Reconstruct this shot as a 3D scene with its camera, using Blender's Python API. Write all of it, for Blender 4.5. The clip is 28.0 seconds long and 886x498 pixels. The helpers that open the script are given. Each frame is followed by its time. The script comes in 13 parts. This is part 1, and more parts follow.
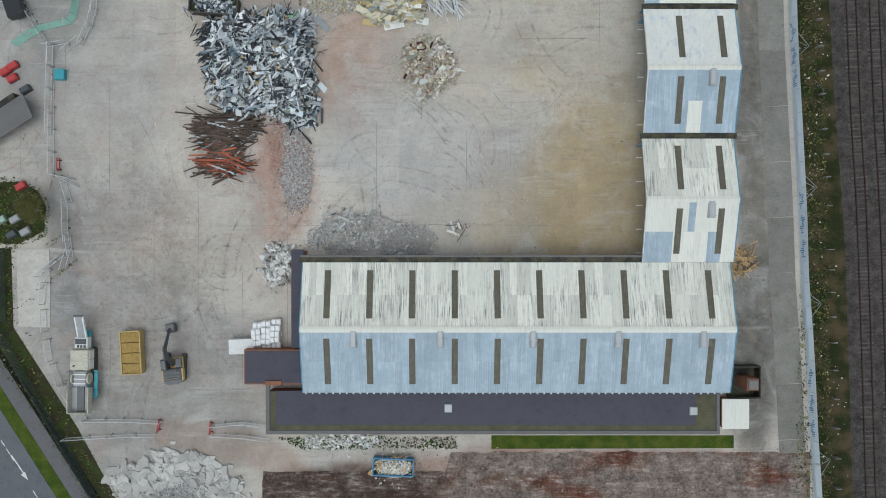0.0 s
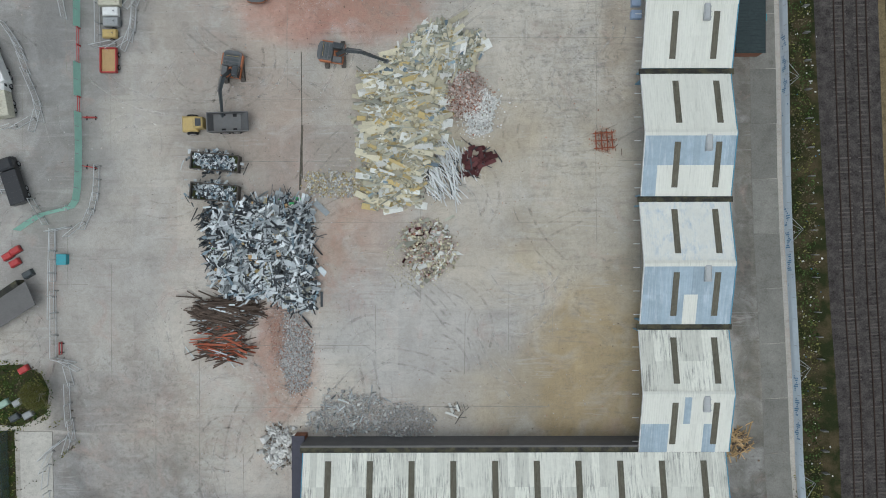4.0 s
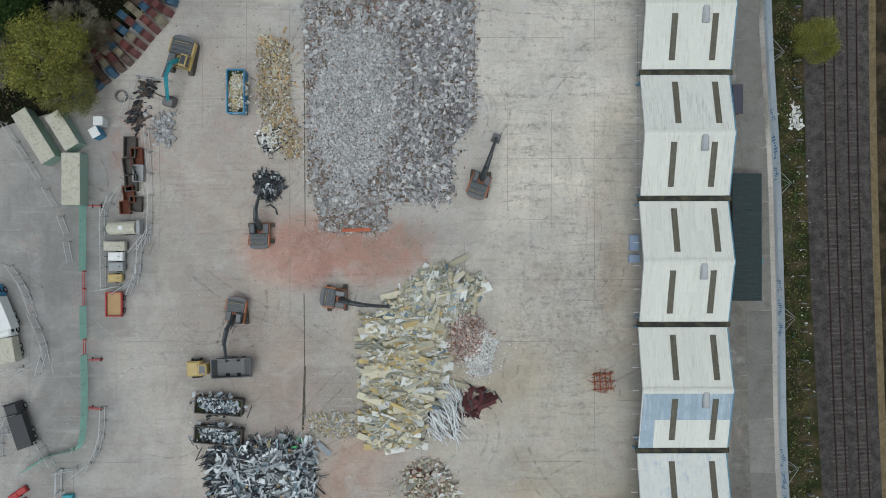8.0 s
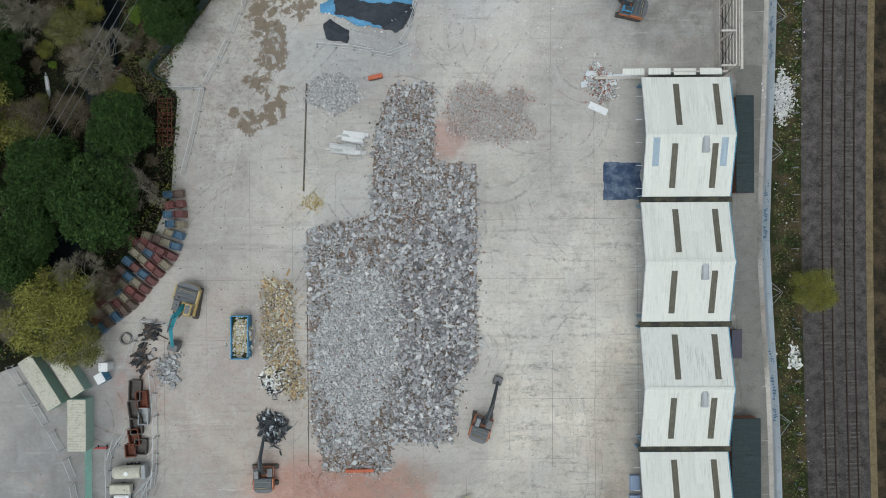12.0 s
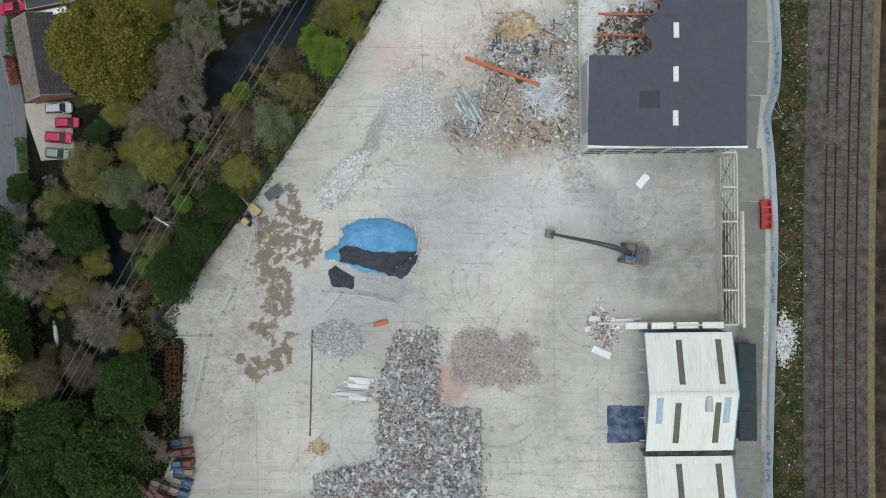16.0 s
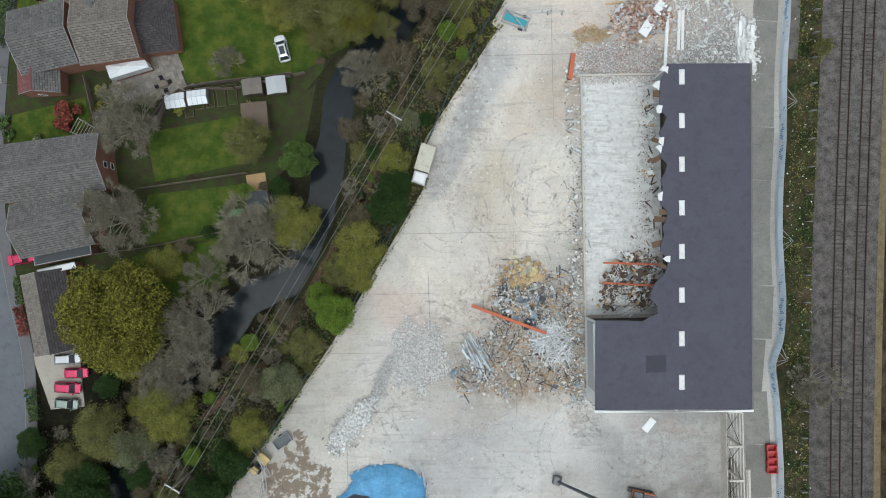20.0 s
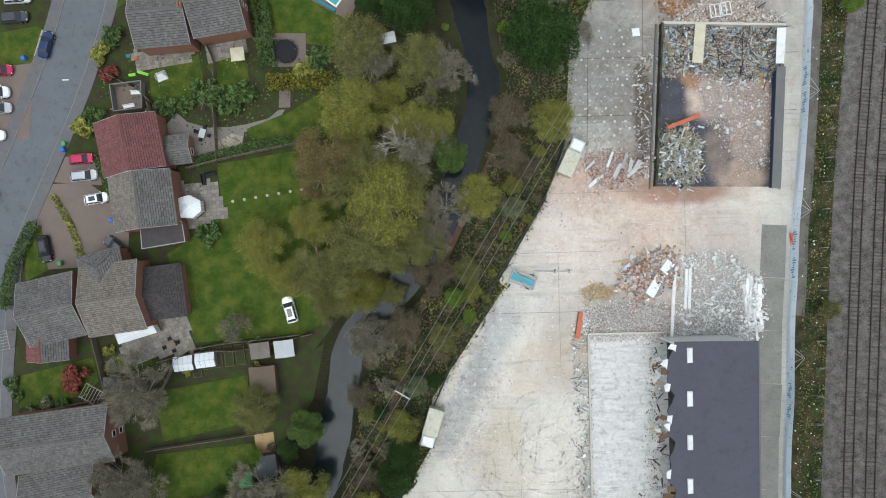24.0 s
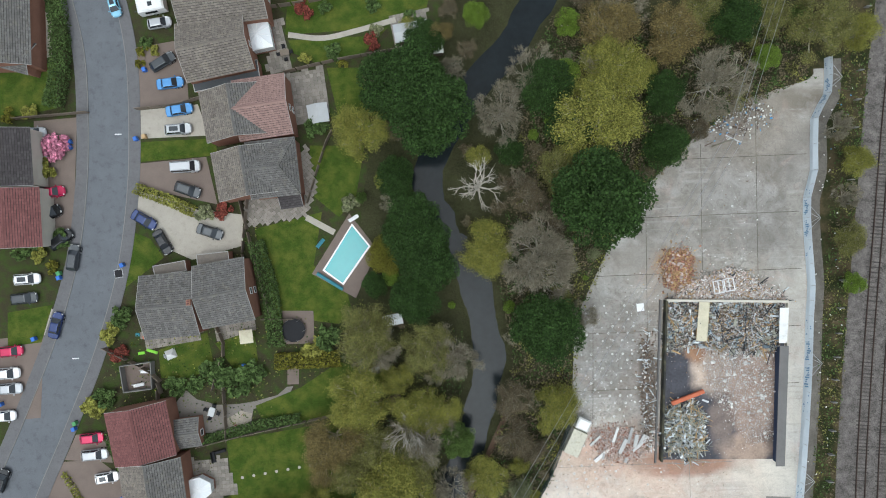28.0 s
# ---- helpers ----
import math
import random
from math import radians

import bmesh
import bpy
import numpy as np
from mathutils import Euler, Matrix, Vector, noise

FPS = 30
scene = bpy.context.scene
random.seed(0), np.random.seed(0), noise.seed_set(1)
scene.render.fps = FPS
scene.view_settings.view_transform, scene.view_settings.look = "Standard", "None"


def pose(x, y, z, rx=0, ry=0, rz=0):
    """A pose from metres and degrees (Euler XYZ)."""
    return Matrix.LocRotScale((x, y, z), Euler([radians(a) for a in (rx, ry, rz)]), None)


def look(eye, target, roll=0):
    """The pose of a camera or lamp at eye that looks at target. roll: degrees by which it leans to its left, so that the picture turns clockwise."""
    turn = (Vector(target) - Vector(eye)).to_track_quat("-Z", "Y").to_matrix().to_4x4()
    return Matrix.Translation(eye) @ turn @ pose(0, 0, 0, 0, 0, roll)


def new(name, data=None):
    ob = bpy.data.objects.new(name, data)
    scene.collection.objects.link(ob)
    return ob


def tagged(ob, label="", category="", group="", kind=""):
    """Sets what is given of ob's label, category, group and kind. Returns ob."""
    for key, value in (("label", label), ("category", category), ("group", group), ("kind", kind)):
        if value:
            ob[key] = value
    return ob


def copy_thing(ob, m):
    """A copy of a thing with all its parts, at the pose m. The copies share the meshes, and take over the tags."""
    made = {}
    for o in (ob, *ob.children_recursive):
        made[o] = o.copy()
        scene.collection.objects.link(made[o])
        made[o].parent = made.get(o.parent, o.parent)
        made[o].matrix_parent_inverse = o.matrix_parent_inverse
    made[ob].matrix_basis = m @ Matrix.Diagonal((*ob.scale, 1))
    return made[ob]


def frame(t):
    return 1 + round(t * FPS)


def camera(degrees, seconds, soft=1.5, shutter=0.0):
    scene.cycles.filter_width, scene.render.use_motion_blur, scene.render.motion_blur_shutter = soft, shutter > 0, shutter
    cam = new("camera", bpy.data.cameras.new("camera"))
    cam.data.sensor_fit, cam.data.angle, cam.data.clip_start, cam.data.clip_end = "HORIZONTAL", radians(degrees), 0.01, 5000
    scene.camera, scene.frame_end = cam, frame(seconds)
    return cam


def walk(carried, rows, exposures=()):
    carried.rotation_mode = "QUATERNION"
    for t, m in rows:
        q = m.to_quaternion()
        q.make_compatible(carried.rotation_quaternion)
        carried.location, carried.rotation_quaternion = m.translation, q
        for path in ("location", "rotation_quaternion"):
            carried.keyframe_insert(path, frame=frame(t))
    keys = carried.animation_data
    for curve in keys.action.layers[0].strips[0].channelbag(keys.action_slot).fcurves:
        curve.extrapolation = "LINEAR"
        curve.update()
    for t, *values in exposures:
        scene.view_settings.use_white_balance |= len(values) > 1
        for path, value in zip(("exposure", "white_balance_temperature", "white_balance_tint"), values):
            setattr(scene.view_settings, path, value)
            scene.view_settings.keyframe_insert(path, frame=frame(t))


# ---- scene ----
cam = camera(64.0, 28.0, soft=1.0)
# seconds, east, north, height, tip, lean, turn: a drone about 112 m up that looks straight down and flies north
ROWS = [
    (0.0, 0.000, 0.357, 111.321, -0.046, 0.060, -0.000),
    (1.0, -0.010, 4.638, 111.399, -0.064, 0.036, -0.029),
    (2.0, 0.021, 11.721, 111.542, -0.090, 0.007, -0.081),
    (3.0, 0.060, 20.222, 112.014, -0.098, -0.023, -0.107),
    (6.0, 0.145, 48.177, 113.409, -0.085, -0.007, -0.096),
    (7.0, 0.047, 57.878, 113.836, -0.062, -0.018, -0.095),
    (8.0, 0.013, 67.680, 114.072, -0.069, -0.036, -0.108),
    (9.0, 0.037, 77.541, 114.346, -0.094, -0.021, -0.151),
    (10.0, 0.086, 87.326, 114.575, -0.110, 0.008, -0.198),
    (11.0, 0.008, 96.769, 114.831, -0.105, 0.012, -0.230),
    (12.0, -0.190, 106.586, 115.122, -0.072, -0.040, -0.299),
    (15.0, -0.336, 136.469, 116.014, -0.093, 0.023, -0.605),
    (16.0, -0.514, 146.481, 116.051, -0.076, 0.022, -0.684),
    (17.0, -0.682, 156.440, 116.207, -0.057, 0.028, -0.763),
    (18.0, -0.878, 166.523, 116.328, -0.061, 0.012, -0.900),
    (19.0, -1.062, 176.689, 116.473, -0.091, -0.023, -1.015),
    (20.0, -1.199, 186.921, 116.700, -0.098, -0.048, -1.108),
    (21.0, -1.364, 197.252, 116.810, -0.071, -0.047, -1.168),
    (24.0, -1.337, 229.437, 116.749, -0.080, 0.051, -1.391),
    (25.0, -1.398, 240.574, 116.988, -0.040, 0.034, -1.525),
    (26.0, -1.525, 251.896, 117.186, -0.064, -0.013, -1.660),
    (27.0, -1.587, 263.492, 117.563, -0.138, -0.079, -1.753),
    (28.0, -1.582, 275.231, 117.822, -0.165, -0.119, -1.815),
]
walk(cam, [(t, pose(x, y, z, rx, ry, rz)) for t, x, y, z, rx, ry, rz in ROWS],
     exposures=[(0.0, -0.15, 5950, 4), (3.0, -0.18, 5950, 4), (7.0, -0.27, 5950, 4), (11.0, -0.13, 5950, 4), (17.0, 0.13, 5950, 4), (22.0, 0.3, 5950, 4), (28.0, 0.48, 5950, 4)])

# overcast sky, bright all round, with a wide weak sun behind the cloud
world = bpy.data.worlds.new("overcast_sky")
scene.world = world
world.use_nodes = True
sky = world.node_tree.nodes.new("ShaderNodeTexSky")
sky.sky_type, sky.sun_disc = "NISHITA", False
SUN_UP, SUN_ROUND = radians(76), radians(205)
sky.sun_elevation, sky.sun_rotation = SUN_UP, SUN_ROUND
sky.air_density, sky.dust_density, sky.ozone_density = 1.0, 4.0, 1.0
grey = world.node_tree.nodes.new("ShaderNodeHueSaturation")
grey.inputs["Saturation"].default_value = 0.25
back = world.node_tree.nodes["Background"]
back.inputs["Strength"].default_value = 0.15
world.node_tree.links.new(sky.outputs[0], grey.inputs["Color"])
world.node_tree.links.new(grey.outputs[0], back.inputs["Color"])
sun = new("sun", bpy.data.lights.new("sun", "SUN"))
sun.data.energy, sun.data.angle, sun.data.color = 0.5, radians(50), (1.0, 0.97, 0.93)
way = Vector((math.sin(SUN_ROUND) * math.cos(SUN_UP), math.cos(SUN_ROUND) * math.cos(SUN_UP), math.sin(SUN_UP)))
sun.matrix_world = look(way * 300, (0, 0, 0))


# ---- materials ----
def node(tree, kind, **inputs):
    n = tree.nodes.new("ShaderNode" + kind)
    for key, value in inputs.items():
        n.inputs[key.replace("_", " ")].default_value = value
    return n


def ramp(tree, factor, *stops):
    r = tree.nodes.new("ShaderNodeValToRGB")
    while len(r.color_ramp.elements) < len(stops):
        r.color_ramp.elements.new(0.5)
    for e, (at, v) in zip(r.color_ramp.elements, stops):
        e.position = at
        e.color = (*v, 1) if isinstance(v, tuple) else (v, v, v, 1)
    tree.links.new(factor, r.inputs["Fac"])
    return r.outputs["Color"]


def mixed(tree, factor, a, b, blend="MIX"):
    m = tree.nodes.new("ShaderNodeMix")
    m.data_type, m.blend_type = "RGBA", blend
    for socket, value in ((m.inputs[0], factor), (m.inputs[6], a), (m.inputs[7], b)):
        if isinstance(value, (int, float)):
            socket.default_value = value
        elif isinstance(value, tuple):
            socket.default_value = (*value, 1)
        else:
            tree.links.new(value, socket)
    return m.outputs[2]


def surface(name, colour, rough=0.8, metal=0.0, vary=0.25, grain=6.0, blotch=0.6, bump=0.1, each=0.0, island=0.0,
            other=None, stain=None, attribute=None, streak=None, spec=0.1, hue=0.0):
    """A surface with variation at two scales. each/island: how much single objects or loose pieces differ; other: a second
    colour in blotches; stain: (colour, amount); attribute: a colour layer in place of the base; streak: (axis scale, colour, amount)."""
    mat = bpy.data.materials.new(name)
    mat.use_nodes = True
    tree = mat.node_tree
    link = tree.links.new
    bsdf = tree.nodes["Principled BSDF"]
    bsdf.inputs["Roughness"].default_value, bsdf.inputs["Metallic"].default_value = rough, metal
    bsdf.inputs["Specular IOR Level"].default_value = spec
    place = tree.nodes.new("ShaderNodeNewGeometry").outputs["Position"]
    fine = node(tree, "TexNoise", Scale=grain, Detail=5.0, Roughness=0.65)
    wide = node(tree, "TexNoise", Scale=blotch, Detail=4.0, Roughness=0.6)
    link(place, fine.inputs["Vector"]), link(place, wide.inputs["Vector"])
    base = colour
    if attribute:
        a = tree.nodes.new("ShaderNodeAttribute")
        a.attribute_name = attribute
        base = a.outputs["Color"]
    if other:
        base = mixed(tree, ramp(tree, wide.outputs["Fac"], (0.42, 0.0), (0.6, 1.0)), base, other)
    if each or island:
        source = tree.nodes.new("ShaderNodeObjectInfo").outputs["Random"] if each else tree.nodes.new("ShaderNodeNewGeometry").outputs["Random Per Island"]
        hsv = tree.nodes.new("ShaderNodeHueSaturation")
        span = tree.nodes.new("ShaderNodeMapRange")
        amount = each or island
        span.inputs["To Min"].default_value, span.inputs["To Max"].default_value = 1 - amount, 1 + amount
        link(source, span.inputs["Value"]), link(span.outputs[0], hsv.inputs["Value"])
        if hue:
            turn = tree.nodes.new("ShaderNodeMapRange")
            turn.inputs["To Min"].default_value, turn.inputs["To Max"].default_value = 0.5 - hue, 0.5 + hue
            shuffled = tree.nodes.new("ShaderNodeMath")
            shuffled.operation, shuffled.inputs[1].default_value = "MULTIPLY", 7.31
            part_of = tree.nodes.new("ShaderNodeMath")
            part_of.operation = "FRACT"
            link(source, shuffled.inputs[0]), link(shuffled.outputs[0], part_of.inputs[0])
            link(part_of.outputs[0], turn.inputs["Value"]), link(turn.outputs[0], hsv.inputs["Hue"])
        if isinstance(base, tuple):
            hsv.inputs["Color"].default_value = (*base, 1)
        else:
            link(base, hsv.inputs["Color"])
        base = hsv.outputs["Color"]
    if streak:
        scale, tint, amount = streak
        mapping = node(tree, "Mapping", Scale=scale)
        link(place, mapping.inputs["Vector"])
        lines = node(tree, "TexNoise", Scale=1.0, Detail=4.0, Roughness=0.7)
        link(mapping.outputs[0], lines.inputs["Vector"])
        patch = mixed(tree, 1.0, ramp(tree, lines.outputs["Fac"], (0.47, 0.0), (0.68, amount)), ramp(tree, wide.outputs["Fac"], (0.4, 0.15), (0.62, 1.0)), "MULTIPLY")
        base = mixed(tree, patch, base, tint)
    if stain:
        spots = node(tree, "TexNoise", Scale=blotch * 2.7, Detail=6.0, Roughness=0.7)
        link(place, spots.inputs["Vector"])
        base = mixed(tree, ramp(tree, spots.outputs["Fac"], (0.52, 0.0), (0.72, stain[1])), base, stain[0])
    shade = mixed(tree, 0.5, ramp(tree, fine.outputs["Fac"], (0.3, 1 - vary), (0.7, 1 + vary)), ramp(tree, wide.outputs["Fac"], (0.3, 1 - vary), (0.7, 1 + vary)))
    link(mixed(tree, 1.0, base, shade, "MULTIPLY"), bsdf.inputs["Base Color"])
    if bump:
        b = node(tree, "Bump", Strength=min(1.0, bump * 3), Distance=bump)
        link(fine.outputs["Fac"], b.inputs["Height"]), link(b.outputs[0], bsdf.inputs["Normal"])
    return mat


def yard_surface():
    """Worn concrete: the tint layer with mottles, dust, pocks and tyre sweeps; the layer's alpha says where silt has dried."""
    mat = bpy.data.materials.new("yard_concrete")
    mat.use_nodes = True
    tree = mat.node_tree
    bsdf = tree.nodes["Principled BSDF"]
    bsdf.inputs["Roughness"].default_value, bsdf.inputs["Specular IOR Level"].default_value = 0.85, 0.25
    place = tree.nodes.new("ShaderNodeNewGeometry").outputs["Position"]

    def cloud(scale, detail, rough, warp=0.0):
        n = node(tree, "TexNoise", Scale=scale, Detail=detail, Roughness=rough, Distortion=warp)
        tree.links.new(place, n.inputs["Vector"])
        return n.outputs["Fac"]

    layer = tree.nodes.new("ShaderNodeAttribute")
    layer.attribute_name = "tint"
    worn = tree.nodes.new("ShaderNodeAttribute")
    worn.attribute_name = "wear"
    channels = tree.nodes.new("ShaderNodeSeparateColor")
    tree.links.new(worn.outputs["Color"], channels.inputs[0])
    dirt, rows, red = channels.outputs[0], channels.outputs[1], channels.outputs[2]

    def by(amount, mask):
        return mixed(tree, 1.0, amount, mask, "MULTIPLY")

    base = layer.outputs["Color"]
    soft = ramp(tree, cloud(0.035, 4.0, 0.55, 0.8), (0.36, (0.86, 0.865, 0.875)), (0.64, (1.12, 1.11, 1.09)))
    base = mixed(tree, 1.0, base, soft, "MULTIPLY")
    bays = tree.nodes.new("ShaderNodeTexBrick")  # each cast bay has its own tone
    bays.offset, bays.squash = 0.0, 1.0
    for key, value in (("Scale", 1.0), ("Mortar Size", 0.0), ("Bias", 0.0), ("Brick Width", 7.0), ("Row Height", 9.75)):
        bays.inputs[key].default_value = value
    bays.inputs["Color1"].default_value, bays.inputs["Color2"].default_value = (0.93, 0.93, 0.935, 1), (1.05, 1.05, 1.04, 1)
    tree.links.new(place, bays.inputs["Vector"])
    base = mixed(tree, 1.0, base, bays.outputs["Color"], "MULTIPLY")
    base = mixed(tree, by(ramp(tree, cloud(0.42, 7.0, 0.66, 0.6), (0.42, 0.0), (0.62, 0.7)), dirt), base, mixed(tree, 1.0, base, (0.58, 0.55, 0.51), "MULTIPLY"))
    base = mixed(tree, ramp(tree, cloud(0.13, 6.0, 0.6, 1.2), (0.5, 0.0), (0.68, 0.34)), base, (0.5, 0.49, 0.465))
    base = mixed(tree, by(ramp(tree, cloud(1.3, 7.0, 0.7, 0.8), (0.53, 0.0), (0.62, 0.75)), dirt), base, (0.17, 0.16, 0.14))
    base = mixed(tree, ramp(tree, cloud(0.2, 5.0, 0.6, 0.8), (0.57, 0.0), (0.72, 0.3)), base, (0.43, 0.3, 0.25))
    base = mixed(tree, by(ramp(tree, cloud(0.33, 8.0, 0.7, 1.2), (0.42, 0.0), (0.62, 0.75)), red), base, (0.38, 0.215, 0.165))
    base = mixed(tree, by(ramp(tree, cloud(0.9, 8.0, 0.75, 1.5), (0.56, 0.0), (0.6, 0.7)), dirt), base, (0.15, 0.135, 0.115))
    for turn, amount, tone in ((0.5, 0.26, (0.21, 0.195, 0.175)), (1.7, 0.26, (0.5, 0.485, 0.455)), (2.3, 0.26, (0.22, 0.19, 0.17)), (1.2, 0.28, (0.24, 0.22, 0.2))):
        drag = node(tree, "Mapping", Rotation=(0, 0, turn), Scale=(0.07, 1.0, 1.0))
        tree.links.new(place, drag.inputs["Vector"])
        lines = node(tree, "TexNoise", Scale=1.0, Detail=4.0, Roughness=0.6, Distortion=1.1)
        tree.links.new(drag.outputs[0], lines.inputs["Vector"])
        scrape = by(ramp(tree, lines.outputs["Fac"], (0.575, 0.0), (0.63, amount)), ramp(tree, cloud(0.09 + 0.03 * turn, 3.0, 0.5), (0.48, 0.0), (0.6, 1.0)))
        base = mixed(tree, scrape, base, tone)
    for stretch, amount, tone in (((0.11, 0.75, 1.0), 0.6, (0.14, 0.135, 0.125)), ((0.9, 0.1, 1.0), 0.3, (0.18, 0.17, 0.155))):  # grime in rows where machines stood
        drag = node(tree, "Mapping", Scale=stretch)
        tree.links.new(place, drag.inputs["Vector"])
        lines = node(tree, "TexNoise", Scale=1.0, Detail=7.0, Roughness=0.75, Distortion=0.4)
        tree.links.new(drag.outputs[0], lines.inputs["Vector"])
        broken = by(ramp(tree, lines.outputs["Fac"], (0.525, 0.0), (0.61, amount)), ramp(tree, cloud(1.1, 6.0, 0.75), (0.45, 0.05), (0.57, 1.0)))
        base = mixed(tree, by(broken, rows), base, tone)
    edge = tree.nodes.new("ShaderNodeMath")
    edge.operation = "ADD"
    tree.links.new(layer.outputs["Alpha"], edge.inputs[0])
    tree.links.new(cloud(0.55, 9.0, 0.74, 0.3), edge.inputs[1])
    base = mixed(tree, ramp(tree, edge.outputs[0], (0.97, 0.0), (1.02, 0.88)), base, (0.16, 0.122, 0.082))
    base = mixed(tree, ramp(tree, cloud(0.1, 7.0, 0.62, 1.4), (0.52, 0.0), (0.62, 0.3)), base, mixed(tree, 1.0, base, (0.74, 0.73, 0.715), "MULTIPLY"))
    grit = ramp(tree, cloud(1.9, 9.0, 0.85), (0.36, 0.94), (0.64, 1.12))
    base = mixed(tree, 1.0, base, grit, "MULTIPLY")
    base = mixed(tree, ramp(tree, cloud(3.2, 4.0, 0.8), (0.72, 0.0), (0.77, 0.5)), base, (0.14, 0.125, 0.11))
    base = mixed(tree, ramp(tree, cloud(4.1, 4.0, 0.75), (0.7, 0.0), (0.75, 0.7)), base, (0.66, 0.65, 0.62))
    grain = cloud(6.5, 5.0, 0.7)
    tree.links.new(mixed(tree, 1.0, base, ramp(tree, grain, (0.3, 0.84), (0.7, 1.16)), "MULTIPLY"), bsdf.inputs["Base Color"])
    b = node(tree, "Bump", Strength=0.15, Distance=0.05)
    tree.links.new(grain, b.inputs["Height"]), tree.links.new(b.outputs[0], bsdf.inputs["Normal"])
    return mat


# ---- mesh tools ----
class Geo:
    """Collects faces of one mesh."""

    def __init__(self):
        self.v, self.f, self.m = [], [], []

    def add(self, verts, faces, slot=0):
        n = len(self.v)
        self.v += verts
        self.f += [[n + i for i in face] for face in faces]
        self.m += [slot] * len(faces)
        return self

    def box(self, a, b, chamfer=0.0, slot=0, m=None):
        (x0, y0, z0), (x1, y1, z1), c = a, b, chamfer
        if c:
            rings = [(0, z0), (0, z1 - c), (c, z1)]
            vs = [(x, y, z) for o, z in rings for x, y in ((x0 + o, y0 + o), (x1 - o, y0 + o), (x1 - o, y1 - o), (x0 + o, y1 - o))]
        else:
            vs = [(x, y, z) for z in (z0, z1) for x, y in ((x0, y0), (x1, y0), (x1, y1), (x0, y1))]
        k = len(vs) // 4
        fs = [(3, 2, 1, 0), tuple(4 * (k - 1) + i for i in range(4))]
        fs += [(4 * r + i, 4 * r + (i + 1) % 4, 4 * r + 4 + (i + 1) % 4, 4 * r + 4 + i) for r in range(k - 1) for i in range(4)]
        if m is not None:
            vs = [tuple(m @ Vector(p)) for p in vs]
        return self.add(vs, fs, slot)

    def prism(self, ring, z0, z1, slot=0, m=None):
        n = len(ring)
        if sum(ring[i][0] * ring[(i + 1) % n][1] - ring[(i + 1) % n][0] * ring[i][1] for i in range(n)) < 0:
            ring = ring[::-1]
        vs = [(x, y, z) for z in (z0, z1) for x, y in ring]
        if m is not None:
            vs = [tuple(m @ Vector(p)) for p in vs]
        return self.add(vs, [list(range(n))[::-1], list(range(n, 2 * n))] + [(i, (i + 1) % n, n + (i + 1) % n, n + i) for i in range(n)], slot)

    def tube(self, a, b, r, n=6, r2=None, slot=0):
        a, b = Vector(a), Vector(b)
        q = (b - a).to_track_quat("Z", "Y")
        vs = []
        for p, rad in ((a, r), (b, r if r2 is None else r2)):
            vs += [tuple(p + q @ Vector((rad * math.cos(math.tau * i / n), rad * math.sin(math.tau * i / n), 0))) for i in range(n)]
        return self.add(vs, [list(range(n))[::-1], list(range(n, 2 * n))] + [(i, (i + 1) % n, n + (i + 1) % n, n + i) for i in range(n)], slot)

    def ob(self, name, mats, parent=None, label="", smooth=False):
        mesh = bpy.data.meshes.new(name)
        mesh.from_pydata(self.v, [], self.f)
        mats = mats if isinstance(mats, (list, tuple)) else [mats]
        for mat in mats:
            mesh.materials.append(mat)
        if len(mats) > 1:
            mesh.polygons.foreach_set("material_index", self.m)
        if smooth:
            mesh.polygons.foreach_set("use_smooth", [True] * len(self.f))
        mesh.update()
        o = new(name, mesh)
        if parent is not None:
            o.parent = parent
        if label:
            o["label"] = label
        return o


def thing(name, at=None, label="", category="", group="", kind=""):
    e = new(name)
    if at is not None:
        e.matrix_basis = at
    return tagged(e, label, category, group, kind)


def part(name, geo, mat, parent, label="", smooth=False):
    return geo.ob(name, mat, parent, label, smooth)


def at(x, y, z=0.0, turn=0.0):
    return pose(x, y, z, 0, 0, turn)


def along(points, step):
    """Points at even steps along a polyline smoothed through its corners, with the unit direction at each."""
    p = [Vector((*q, 0)) for q in points]
    p = [2 * p[0] - p[1]] + p + [2 * p[-1] - p[-2]]
    fine = []
    for i in range(1, len(p) - 2):
        a, b, c, d = p[i - 1:i + 3]
        n = max(2, int((c - b).length / step))
        for k in range(n):
            t = k / n
            fine.append(0.5 * (2 * b + (c - a) * t + (2 * a - 5 * b + 4 * c - d) * t * t + (3 * b - a - 3 * c + d) * t ** 3))
    fine.append(p[-2])
    return [(fine[i], (fine[min(i + 1, len(fine) - 1)] - fine[max(i - 1, 0)]).normalized()) for i in range(len(fine))]


def ribbon(points, left, right, z, step=2.0, thick=0.0):
    """A band along a polyline, from left to right of it."""
    geo, rows = Geo(), along(points, step)
    cols = [left, right] if thick == 0 else [left, left, right, right]
    hs = [z, z] if thick == 0 else [z - thick, z, z, z - thick]
    for p, d in rows:
        side = Vector((d.y, -d.x, 0))
        geo.v += [tuple(p + side * c + Vector((0, 0, h))) for c, h in zip(cols, hs)]
    k = len(cols)
    for i in range(len(rows) - 1):
        for j in range(k - 1):
            geo.f.append((i * k + j, i * k + j + 1, (i + 1) * k + j + 1, (i + 1) * k + j))
            geo.m.append(0)
    return geo


def between(y, points):
    """x on a polyline that climbs northwards, at y."""
    return float(np.interp(y, [p[1] for p in points], [p[0] for p in points]))


